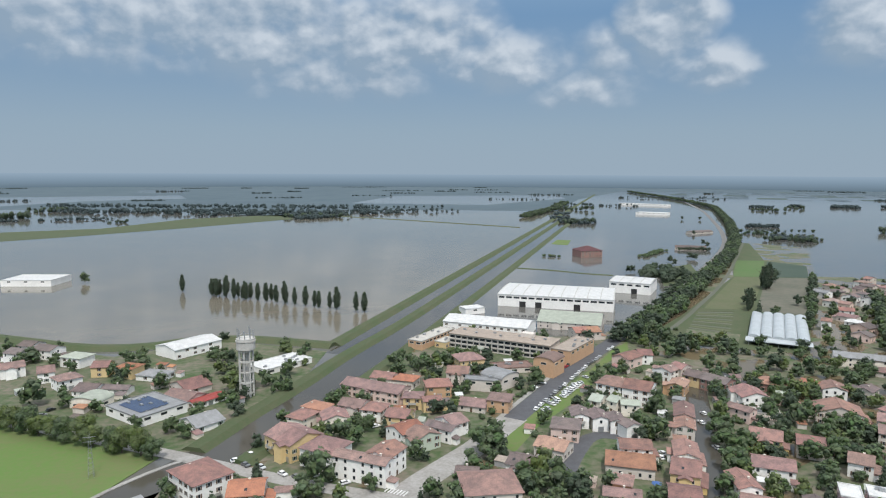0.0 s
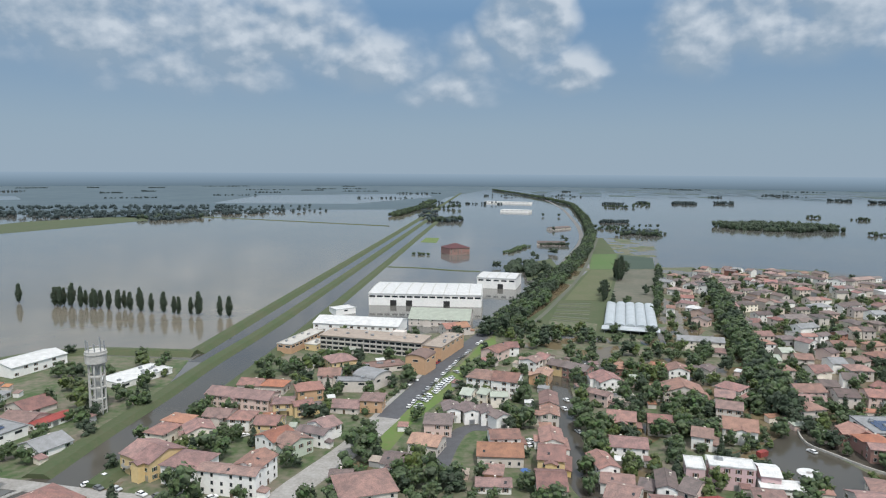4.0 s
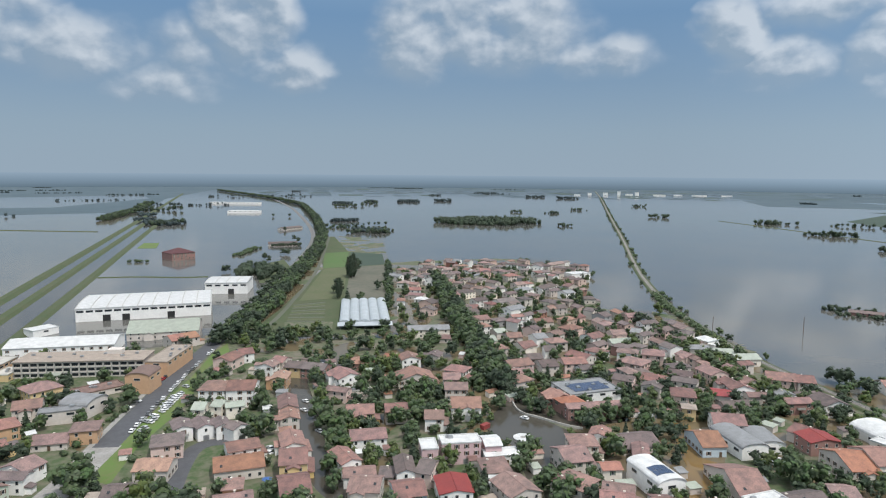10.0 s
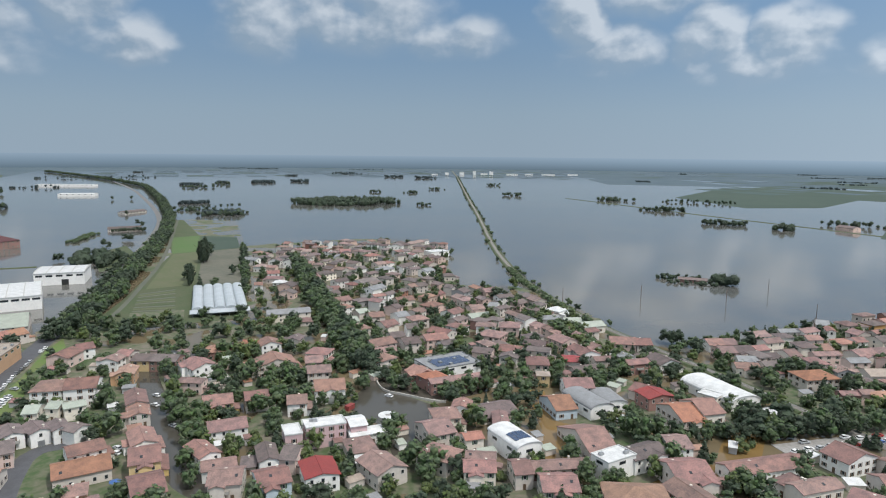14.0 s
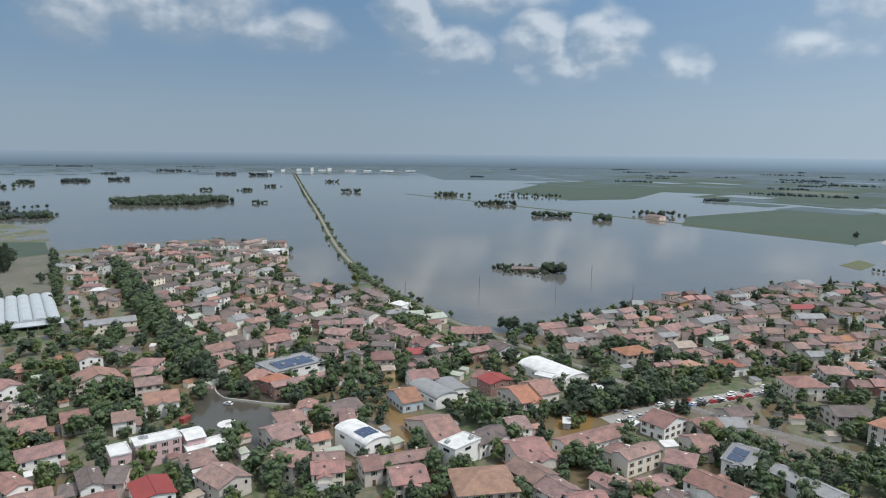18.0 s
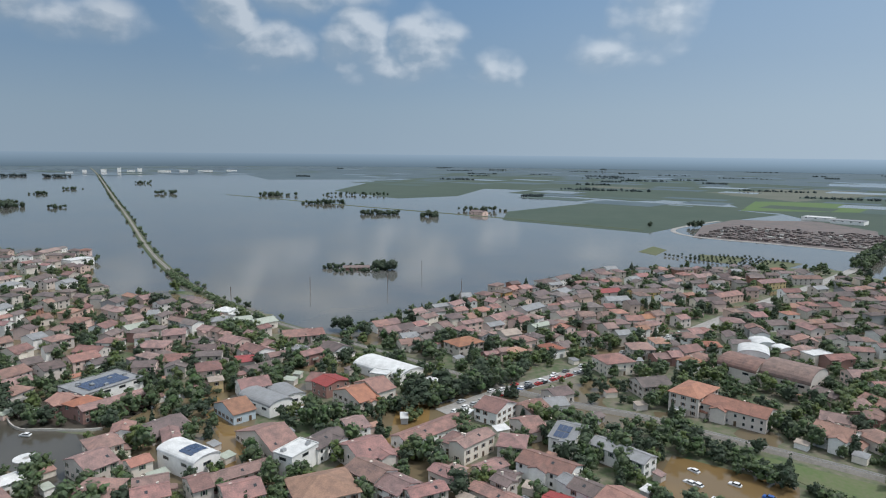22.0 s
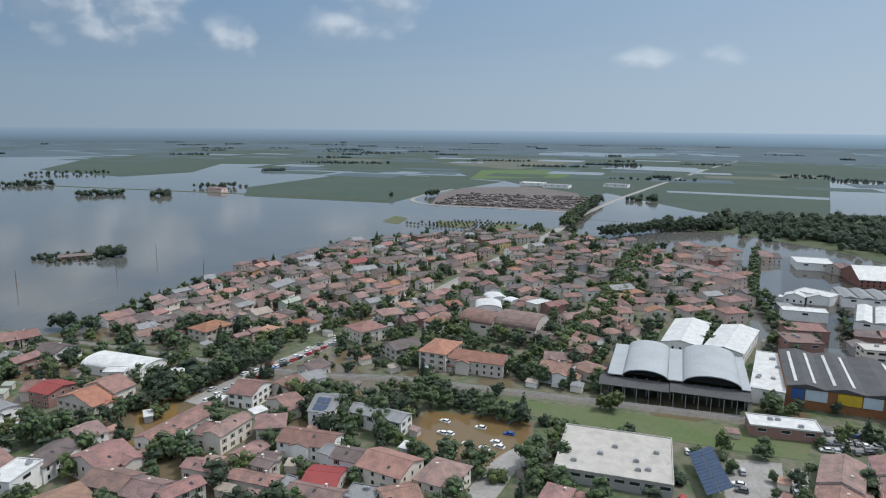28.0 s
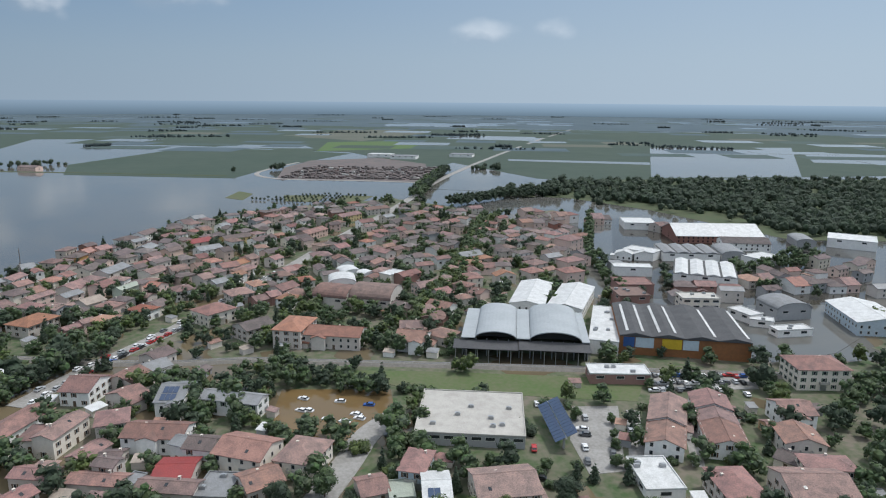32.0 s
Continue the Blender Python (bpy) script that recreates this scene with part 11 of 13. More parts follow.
far_trees("dark", [(1026, 3661, 13), (1027, 3683, 11), (1035, 3683, 13), (1029, 3697, 10), (1040, 3703, 12), (1031, 3717, 10), (1039, 3718, 12), (1031, 3727, 12), (1038, 3725, 9)])
far_trees("conifer", [(129, 119, 8), (124, -127, 7), (156, 86, 7), (154, -94, 7), (157, -90, 7), (117, 138, 7), (150, -103, 8), (152, 101, 11), (159, 94, 7), (181, -38, 8), (179, 54, 9), (158, 102, 8), (116, 150, 11), (184, 54, 8), (113, 160, 8), (-52, 190, 9)])
far_trees("conifer", [(165, 108, 11), (113, -165, 9), (-76, 188, 7), (-55, 195, 11), (-7, 208, 8), (150, -154, 7), (-74, 203, 9), (-1, 217, 7), (218, 2, 8), (49, 215, 9), (137, 176, 11), (-65, 223, 11), (241, -4, 10), (242, -12, 8), (127, 207, 11), (192, -150, 10), (244, 13, 12), (240, -53, 10), (231, 91, 11), (24, 248, 8), (250, -41, 8), (257, 24, 7), (212, 153, 10)])
far_trees("conifer", [(-46, 259, 11), (263, -10, 8), (205, -168, 11), (137, 228, 8), (263, 41, 7), (-24, 267, 10), (156, 224, 10), (261, -89, 8), (265, -80, 11), (282, -18, 10), (218, 183, 7), (279, -61, 11), (288, 49, 10), (288, 52, 7), (97, 277, 10), (300, -41, 10), (182, 248, 8), (78, 306, 10)])
far_trees("conifer", [(150, 278, 10), (159, 273, 7), (271, 163, 8), (290, 137, 9), (319, -31, 8), (322, 18, 10), (309, 97, 8), (324, -22, 11), (328, -29, 11), (7, 330, 9), (204, 260, 9), (256, 213, 11), (-44, 332, 7), (330, 79, 9), (-102, 324, 8), (208, 271, 11), (-83, 332, 8), (345, -11, 8), (326, -114, 11), (246, 243, 8), (319, -138, 7), (260, 232, 8), (325, -126, 9), (-99, 336, 9), (341, 80, 11), (-91, 339, 8), (-82, 343, 8), (209, -285, 9), (242, 257, 10)])
far_trees("conifer", [(351, 47, 9), (327, -141, 10), (310, 176, 9), (296, 200, 10), (212, 289, 11), (268, 240, 8), (359, 76, 7), (158, 332, 8), (356, -94, 8), (370, 33, 7), (330, 172, 9), (373, 9, 7), (327, -185, 10), (-169, 336, 11), (28, 383, 10), (386, 51, 10), (302, 248, 9), (314, 237, 7), (211, 336, 9), (-124, 383, 7), (399, 65, 10), (406, -16, 9), (235, 333, 8), (407, 31, 9), (401, -97, 11), (170, 376, 9)])
far_trees("conifer", [(422, -3, 7), (413, -107, 10), (365, 224, 11), (428, -63, 8), (416, -119, 10), (372, -223, 7), (356, 277, 8), (431, 136, 7), (136, 435, 7), (298, 345, 9), (469, 86, 11), (-266, 397, 11), (396, 274, 8), (479, -84, 10), (486, -13, 10), (484, -55, 9), (350, 340, 7), (479, -94, 11), (497, 17, 8), (271, 422, 7), (307, 400, 9), (497, -99, 8), (271, 434, 10), (482, -197, 8), (348, 394, 8), (528, 29, 7), (360, 398, 11), (532, 79, 11), (544, 7, 9), (543, -86, 10)])
far_trees("conifer", [(241, 498, 16), (480, -277, 7), (336, 441, 9), (321, 455, 10), (554, 63, 8), (405, 390, 11), (524, -212, 7), (257, 508, 7), (590, -31, 10), (558, -197, 8), (599, -35, 10), (362, 482, 7), (602, -58, 10), (579, -196, 11), (611, -96, 8), (363, 502, 9), (408, 500, 9), (650, -4, 9), (653, -72, 11), (454, 489, 8), (389, 550, 9), (419, 531, 7), (504, 485, 10), (441, 547, 9)])
far_trees("light", [(174, 21, 7), (157, 83, 7), (127, 133, 6), (179, 63, 5), (178, 66, 7), (98, 163, 6), (153, 114, 6), (173, 87, 6), (131, 145, 6), (145, 135, 7), (162, 114, 6), (105, 169, 8), (116, -162, 6), (135, 153, 7), (203, 45, 9), (-34, 209, 8), (192, 101, 5), (220, -4, 6)])
far_trees("light", [(135, 180, 7), (185, 133, 6), (207, 98, 9), (216, 75, 8), (36, 228, 13), (203, -113, 9), (237, -9, 7), (111, 211, 8), (138, 199, 9), (238, 54, 7), (114, 218, 9), (123, 215, 8), (253, -20, 8), (160, 197, 5), (175, -185, 10), (241, -84, 7), (239, -89, 9), (204, -159, 9), (-46, 255, 7), (260, -10, 8), (261, 34, 10), (198, 174, 9), (263, -24, 7)])
far_trees("light", [(-50, 264, 8), (112, 247, 6), (194, 191, 6), (121, 245, 8), (240, 132, 7), (255, 101, 7), (227, -154, 6), (162, -227, 6), (86, 265, 7), (167, 224, 4), (267, -92, 8), (117, 257, 6), (174, 227, 4), (211, 194, 6), (55, 282, 6), (276, 82, 9), (167, -235, 9), (180, 227, 4), (177, -232, 7), (156, 252, 5), (292, -62, 5)])
far_trees("light", [(300, -15, 9), (294, -67, 7), (161, 261, 7), (280, 127, 6), (247, 186, 5), (298, -91, 9), (303, -77, 6), (302, -86, 11), (125, 289, 9), (315, -26, 10), (302, -95, 8), (305, 88, 8), (33, 316, 5), (197, -250, 9), (307, -89, 9), (215, 239, 9), (316, 66, 6), (274, 170, 6), (283, -158, 8), (312, -90, 11), (310, -99, 7), (294, 141, 10), (327, -9, 8), (333, -26, 6), (307, 132, 8)])
far_trees("light", [(195, -272, 10), (264, 206, 7), (329, -62, 10), (332, -40, 9), (333, -33, 5), (336, -36, 8), (324, -95, 8), (336, 38, 5), (336, 46, 8), (314, 128, 6), (-107, 324, 10), (-9, 341, 8), (343, -1, 6), (136, 315, 8), (291, -183, 6), (329, -99, 8), (94, 332, 7), (344, 44, 7), (336, -101, 8), (106, 335, 6), (313, 159, 8), (351, 27, 10), (312, -167, 8), (339, -107, 11), (-103, 341, 6), (314, 170, 10), (-110, 340, 9)])
far_trees("light", [(310, 182, 8), (258, 250, 6), (208, 294, 9), (175, 316, 10), (166, 321, 6), (361, 22, 6), (343, -116, 10), (304, -196, 10), (359, -50, 6), (219, 291, 7), (361, -48, 6), (269, 246, 10), (204, 303, 8), (360, 63, 7), (302, 206, 7), (175, 322, 9), (319, 181, 10), (-3, 367, 8), (337, -146, 8), (367, 28, 6), (182, 320, 10), (349, -119, 7), (351, -116, 10), (229, 291, 7), (320, 187, 8), (-121, 351, 9), (198, 314, 9), (55, 370, 9), (162, 337, 8), (17, 374, 9)])
far_trees("light", [(374, 31, 9), (347, 145, 7), (355, -126, 10), (-78, 368, 5), (321, 198, 10), (237, -295, 7), (6, 378, 9), (227, -303, 8), (379, 8, 9), (231, -301, 10), (14, 380, 8), (165, 343, 5), (362, -120, 8), (380, 46, 9), (325, 206, 8), (330, 202, 8), (365, -131, 9), (385, 46, 7), (234, -310, 8), (372, -118, 6), (347, -181, 10), (187, 347, 5), (373, -128, 10), (374, -138, 10), (397, -46, 6), (339, 216, 8), (-94, 392, 9), (191, 362, 8), (344, 223, 9)])
far_trees("light", [(383, -152, 10), (265, 316, 5), (349, 221, 8), (341, 234, 8), (415, -21, 9), (378, -182, 7), (393, -147, 10), (210, 365, 7), (50, 422, 5), (352, 239, 8), (223, 365, 9), (378, -203, 6), (404, -146, 9), (350, 249, 10), (21, 431, 10), (427, -58, 10), (403, -155, 7), (128, 412, 9), (401, -159, 8), (-164, 403, 5), (357, 248, 10), (335, 277, 10), (424, 101, 6), (435, -31, 5), (437, -52, 5), (360, 253, 10), (415, -149, 11), (357, 261, 7), (356, 265, 8), (414, -162, 8)])
far_trees("light", [(164, 414, 10), (255, 367, 7), (421, -153, 9), (449, -28, 8), (427, -143, 9), (423, -157, 9), (308, 331, 6), (423, -162, 8), (447, -82, 7), (179, 418, 10), (458, -38, 9), (429, -166, 9), (387, 254, 7), (432, -168, 7), (303, 360, 7), (438, -174, 8), (448, -168, 9), (245, 413, 10), (470, -118, 8), (487, 56, 6), (456, -183, 8), (464, -189, 9), (380, 330, 7), (463, -206, 10), (473, -185, 9), (512, -16, 7), (473, -204, 9), (483, -188, 8), (489, -192, 9), (544, -3, 8)])
far_trees("light", [(433, 335, 10), (509, -209, 9), (513, -203, 8), (551, 32, 9), (558, 32, 8), (523, -210, 9), (518, -241, 9), (528, -222, 9), (521, -249, 7), (535, -228, 11), (540, -219, 10), (542, -230, 10), (566, -174, 9), (569, -188, 6), (550, -239, 8), (575, -173, 7), (332, 507, 7), (572, -205, 7), (558, -241, 8), (609, -18, 5), (546, -271, 9), (609, -93, 6), (601, -147, 6), (572, -238, 8), (458, 460, 10), (652, -61, 5), (655, -67, 6), (630, -209, 7), (399, 545, 5), (658, -218, 5)])
far_trees("light", [(504, 479, 8), (356, 600, 9), (694, -174, 6), (396, 597, 7), (256, 673, 7)])
far_trees("bush", [(47, 219, 3), (224, 2, 3), (225, 15, 3), (132, -185, 4), (199, -111, 3), (203, -104, 4), (210, -93, 4), (-39, 227, 3), (189, -136, 3), (219, -78, 4), (225, -68, 4), (62, 227, 3), (-73, 224, 4), (228, -65, 4)])
far_trees("bush", [(230, -61, 4), (170, -166, 4), (231, -58, 3), (165, 174, 3), (122, 207, 3), (118, 210, 3), (120, 209, 4), (244, 3, 3), (216, 114, 3), (118, 220, 2), (250, 10, 3), (33, 249, 3), (234, 93, 3), (132, 222, 2), (260, 5, 3), (253, 65, 4), (43, 259, 2), (236, 120, 4), (73, 260, 3)])
far_trees("bush", [(266, 64, 2), (260, -85, 3), (133, 239, 3), (229, -151, 3), (267, 89, 2), (283, -31, 2), (225, 177, 4), (218, 188, 3), (-8, 288, 3), (18, 288, 3), (6, 289, 3), (122, 263, 3), (285, -60, 3), (23, 294, 4), (269, 122, 3), (297, -2, 4), (233, 186, 3), (293, -55, 3), (23, 298, 3), (227, 194, 2), (126, 271, 3), (196, -231, 4), (132, 273, 3)])
far_trees("bush", [(290, -88, 3), (207, -223, 3), (-91, 291, 4), (28, 304, 3), (150, 266, 3), (299, -67, 4), (170, 255, 3), (246, 183, 3), (30, 306, 4), (237, 200, 3), (310, 10, 3), (248, 187, 4), (132, 283, 3), (260, 175, 3), (200, 242, 2), (33, 313, 3), (319, -4, 3), (38, 317, 3), (192, 258, 3), (321, -37, 2), (41, 321, 3), (72, 316, 2), (253, 206, 4), (319, 81, 3), (327, -35, 4), (200, 262, 4), (329, -26, 3)])
far_trees("bush", [(132, 303, 3), (45, 327, 4), (151, 297, 4), (201, 271, 3), (186, 282, 3), (317, -119, 3), (230, 250, 3), (203, 274, 3), (-141, 313, 3), (334, 82, 2), (276, 206, 3), (252, 237, 3), (114, 328, 4), (243, 248, 4), (344, 48, 3), (290, -192, 3), (342, 74, 3), (350, -17, 2), (89, 342, 3), (350, 62, 3), (160, 320, 3), (-23, 357, 3), (4, 358, 3), (294, 207, 4), (-87, 355, 3), (366, 30, 3), (218, -299, 3)])
far_trees("bush", [(239, 283, 3), (351, 119, 2), (-176, 328, 4), (30, 371, 3), (-202, 313, 4), (349, 132, 3), (219, -303, 2), (109, 358, 4), (219, 306, 3), (367, 87, 3), (374, -50, 2), (175, 340, 3), (373, -89, 3), (192, 343, 3), (388, 101, 4), (181, 363, 4), (356, 201, 3), (129, 393, 4), (406, -81, 3), (414, 11, 3), (419, 72, 3), (421, 63, 3), (425, 54, 4), (345, 256, 3), (369, 222, 3), (279, 336, 3), (186, 396, 4), (137, 417, 3)])
far_trees("bush", [(149, 413, 3), (438, 34, 3), (377, 229, 5), (381, 234, 5), (439, 106, 3), (384, 242, 4), (154, 427, 3), (232, 396, 3), (459, 32, 3), (388, 248, 4), (160, 433, 4), (225, 404, 3), (464, -8, 3), (465, -25, 2), (187, 426, 4), (467, -12, 3), (394, 253, 5), (471, 27, 3), (275, 386, 2), (397, 258, 5), (477, 50, 4), (481, 23, 4), (403, 266, 5), (154, 459, 3), (164, 458, 3), (487, -7, 3), (403, 273, 3), (406, 271, 4), (482, -86, 3), (473, -128, 4)])
far_trees("bush", [(144, 471, 3), (411, 279, 4), (413, 283, 4), (266, 430, 4), (417, 290, 5), (368, 354, 2), (444, -258, 3), (422, 296, 4), (326, 401, 3), (427, 300, 4), (495, -166, 3), (506, -132, 4), (431, 306, 4), (358, 391, 3), (388, 367, 3), (435, 314, 4), (465, -273, 3), (478, -252, 4), (428, 332, 3), (440, 319, 5), (286, 467, 3), (372, 405, 4), (444, 325, 4), (449, 332, 4), (269, 490, 3), (498, -256, 4), (554, -84, 3), (485, -287, 4), (563, -20, 3), (453, 337, 5)])
far_trees("bush", [(457, 343, 5), (408, 404, 2), (536, -210, 3), (460, 347, 5), (579, -42, 3), (465, 352, 5), (470, 358, 5), (428, 414, 3), (395, 446, 3), (474, 363, 5), (306, 516, 3), (554, -239, 3), (479, 370, 4), (485, 375, 5), (489, 378, 4), (335, 529, 3), (493, 386, 5), (394, 490, 3), (623, -90, 4), (497, 390, 5), (568, -279, 4), (579, -294, 3), (334, 557, 3), (332, 563, 4), (473, 453, 4), (238, 614, 3), (669, -22, 3), (675, -108, 4), (651, -211, 3), (370, 598, 3)])
far_trees("bush", [(436, 582, 4), (383, 624, 3), (267, 686, 4), (451, 586, 3), (151, 859, 4), (145, 863, 4), (140, 865, 5), (133, 869, 4), (263, 861, 4), (257, 864, 4), (269, 868, 5), (260, 872, 4), (265, 876, 4), (269, 875, 4), (276, 880, 4), (269, 882, 4), (280, 887, 5), (276, 889, 4), (286, 890, 5), (279, 894, 4), (290, 898, 5), (284, 902, 5), (292, 902, 4), (286, 908, 4), (295, 911, 5), (290, 913, 4), (301, 916, 5), (295, 920, 5)])
far_trees("bush", [(305, 919, 5), (301, 926, 4), (307, 928, 5), (304, 931, 5), (315, 932, 4), (309, 936, 5)])


for x, y, h in ((164, -84, 4.5), (160, -92, 4.5), (172, -69, 4.5), (159, -105, 4.5), (155.6, -107.7, 4.5), (183, -119, 4), (174, -114, 4), (168.5, -110.7, 4), (190, -109, 5)):
    tree("round", x, y, h)


for i in range(13):
    # row of tall trees along the lane by the meadow
    tree("light" if i % 3 else "round", -196 + i * 7.1 + (i % 2) * 1.5, 276.5 - i * 2.75, 9.5 + (i * 5 % 4))
for x, y, h in ((306, 622, 25), (311, 627, 27), (314, 631, 24), (309, 635, 22), (245, 524, 18), (249, 529, 19), (251, 534, 16)):
    tree("poplar", x, y, h)
for x, y in ((112, 424), (122, 441), (134, 462), (147, 484), (160, 508), (173, 530), (187, 556), (201, 584), (214, 608), (228, 634), (243, 660)):
    # trees on the water side of the country road
    far_trees("dark", [(x, y, 9), (x + 5, y + 9, 8), (x + 2, y + 3, 7)])


for i in range(11):
    far_trees("dark", [(256 + i * 4.6, 86 - i * 3.4 + 5, 7.5 + i % 3)])


def clear_of_roads(x, y, gap):
    p = Vector((x, y))
    for pts, half in LINES:
        for a, b in zip(pts, pts[1:]):
            d = b - a
            k = min(1.0, max(0.0, (p - a).dot(d) / d.length_squared))
            if (a + d * k - p).length < half + gap:
                return False
    return True


# gardens between the pale road and the railway
far_trees("round", [(313.1, 19.3, 5), (312.2, 5.8, 6), (313.4, -1.5, 6), (319.2, 11.3, 5), (311.4, -6.4, 5)])
far_trees("dark", [(308.8, 13.8, 6), (303.1, 9.7, 6.5), (305.6, 1.8, 7.5), (288.9, 14.6, 6), (293, 2, 5)])
far_trees("light", [(312.2, 29.9, 4), (305.7, 25.5, 4)])
far_trees("bush", [(302.4, 33.1, 3), (298, 22.5, 3)])

OPEN_YARDS = [[(251, 59), (262, 66), (349, 12), (304, -8), (277, 12), (236, 42)], [(256, 171), (268, 139), (226, 109), (204, 135)], [(287, 165), (285, 133), (241, 114), (234, 137)]]


def in_open_yard(x, y):
    for corners in OPEN_YARDS:
        odd = False
        for (x0, y0), (x1, y1) in zip(corners, corners[1:] + corners[:1]):
            if (y0 > y) != (y1 > y) and x < (x1 - x0) * (y - y0) / (y1 - y0) + x0:
                odd = not odd
        if odd:
            return True
    return False


def garden_green():
    """Shrubs and small trees in the gaps between the houses of the town, and along the railway bank."""
    rng = random.Random(29)
    plots = np.array(PLOTS)
    town = ((120, 470, 180, 430, 560), (330, 670, -230, 40, 900), (230, 480, 20, 300, 620), (-60, 120, 215, 400, 120), (150, 300, -200, -20, 40), (300, 560, 420, 690, 300))
    for x0, x1, y0, y1, count in town:
        for _ in range(count):
            x, y = rng.uniform(x0, x1), rng.uniform(y0, y1)
            gap = np.min(np.hypot(plots[:, 0] - x, plots[:, 1] - y) - plots[:, 2])
            if -1.2 < gap < 9 and clear_of_roads(x, y, 2.0) and not in_open_yard(x, y):
                kind = rng.choice(("round", "dark", "light", "bush", "bush", "round"))
                far_trees(kind, [(x, y, rng.uniform(2.2, 4.2) if kind == "bush" else rng.uniform(4, 8.5))])
    bank = [Vector(p) for p in ((2411, 2219), (1255, 1118), (871, 748), (610, 503), (502, 391), (421, 290))]
    for a, b in zip(bank, bank[1:]):
        d = b - a
        side = Vector((-d.y, d.x)).normalized()
        for _ in range(int(d.length / 14)):
            p = a + d * rng.random() + side * rng.choice((-1, 1, 1)) * rng.uniform(4.0, 6.5)
            far_trees(rng.choice(("bush", "bush", "dark")), [(p.x, p.y, rng.uniform(2, 5))])


garden_green()


def nursery_rows():
    """Young trees in rows standing in the flooded nursery."""
    rng = random.Random(61)
    for row, (first, last) in enumerate(((0, 21), (2, 19), (5, 20), (7, 20), (11, 22))):
        for i in range(first, last):
            if rng.random() < 0.88:
                far_trees("dark", [(752 + row * 12.5 - i * 2.95 + rng.uniform(-0.5, 0.5), -40 - row * 9.5 - i * 4.0, rng.uniform(2.8, 3.8))])


nursery_rows()
grow_masses()

# cars
car(43.9, 299.0, 63, "white", 0.20, "parked beside the road")
car(47.0, 304.9, 63, "white", 0.20, "parked beside the road")
car(50.4, 310.9, 57, "silver", 0.20, "parked beside the road")
car(53.8, 317.0, 59, "grey", 0.20, "parked beside the road")
car(56.9, 323.2, 63, "silver", 0.20, "parked beside the road")
car(60.4, 329.3, 61, "grey", 0.20, "parked beside the road")
car(63.7, 334.9, 65, "white", 0.20, "parked beside the road")
car(69.5, 345.5, 60, "white", 0.20, "parked beside the road")
car(72.5, 350.7, 57, "silver", 0.20, "parked beside the road")
car(75.3, 356.1, 65, "white", 0.20, "parked beside the road")
car(78.5, 361.2, 63, "silver", 0.20, "parked beside the road")
car(81.1, 366.7, 62, "white", 0.20, "parked beside the road")
car(84.1, 371.9, 55, "grey", 0.20, "parked beside the road")
car(87.6, 377.0, 56, "grey", 0.20, "parked beside the road")
car(90.9, 382.3, 60, "silver", 0.20, "parked beside the road")
car(94.0, 387.7, 55, "silver", 0.20, "parked beside the road")
car(103.5, 403.9, 57, "white", 0.20, "parked beside the road")
car(107.0, 409.1, 64, "white", 0.20, "parked beside the road")
car(47.1, 297.0, 111, "white", 0.16, "parked on the grass verge")
car(49.0, 299.8, 111, "silver", 0.16, "parked on the grass verge")
car(52.3, 305.7, 116, "white", 0.16, "parked on the grass verge")
car(54.2, 308.5, 111, "silver", 0.16, "parked on the grass verge")
car(55.7, 311.5, 110, "white", 0.16, "parked on the grass verge")
car(59.3, 316.7, 110, "white", 0.16, "parked on the grass verge")
car(60.9, 319.4, 111, "white", 0.16, "parked on the grass verge")
car(62.8, 322.0, 109, "silver", 0.16, "parked on the grass verge")
car(64.3, 324.8, 116, "silver", 0.16, "parked on the grass verge")
car(65.8, 327.6, 113, "white", 0.16, "parked on the grass verge")
car(67.7, 330.2, 113, "white", 0.16, "parked on the grass verge")
car(69.1, 333.0, 111, "white", 0.16, "parked on the grass verge")
car(71.0, 335.6, 111, "white", 0.16, "parked on the grass verge")
car(72.4, 338.4, 114, "silver", 0.16, "parked on the grass verge")
car(51.0, 307.0, 115, "silver", 0.16, "parked on the grass verge")
car(55.0, 313.2, 113, "white", 0.16, "parked on the grass verge")
car(61.2, 322.3, 113, "white", 0.16, "parked on the grass verge")
car(62.8, 325.7, 110, "white", 0.16, "parked on the grass verge")
car(64.8, 328.8, 109, "white", 0.16, "parked on the grass verge")
car(67.0, 331.8, 111, "silver", 0.16, "parked on the grass verge")
car(68.7, 335.2, 116, "white", 0.16, "parked on the grass verge")
car(77.0, 347.8, 117, "silver", 0.16, "parked on the grass verge")
car(64.2, 357.5, 56, "silver", 0.20, "parked beside the factory")
car(69.8, 366.8, 54, "red", 0.20, "parked beside the factory")
car(72.7, 371.4, 56, "black", 0.20, "parked beside the factory")
car(75.4, 376.2, 64, "black", 0.20, "parked beside the factory")
car(78.3, 381.0, 65, "blue", 0.20, "parked beside the factory")
car(80.6, 386.1, 61, "red", 0.20, "parked beside the factory")
car(83.4, 391.0, 63, "blue", 0.20, "parked beside the factory")
car(86.2, 395.8, 57, "black", 0.20, "parked beside the factory")
car(89.2, 400.6, 64, "white", 0.20, "parked beside the factory")
car(91.6, 405.6, 58, "blue", 0.20, "parked beside the factory")
car(94.2, 410.6, 63, "grey", 0.20, "parked beside the factory")
car(263.3, 69.5, -25, "white", 0.22, "queuing on the pale road")
car(269.2, 66.6, -27, "white", 0.22, "queuing on the pale road")
car(273.7, 63.7, -31, "silver", 0.22, "queuing on the pale road")
car(278.4, 61.3, -32, "silver", 0.22, "queuing on the pale road")
car(283.0, 58.5, -30, "white", 0.22, "queuing on the pale road")
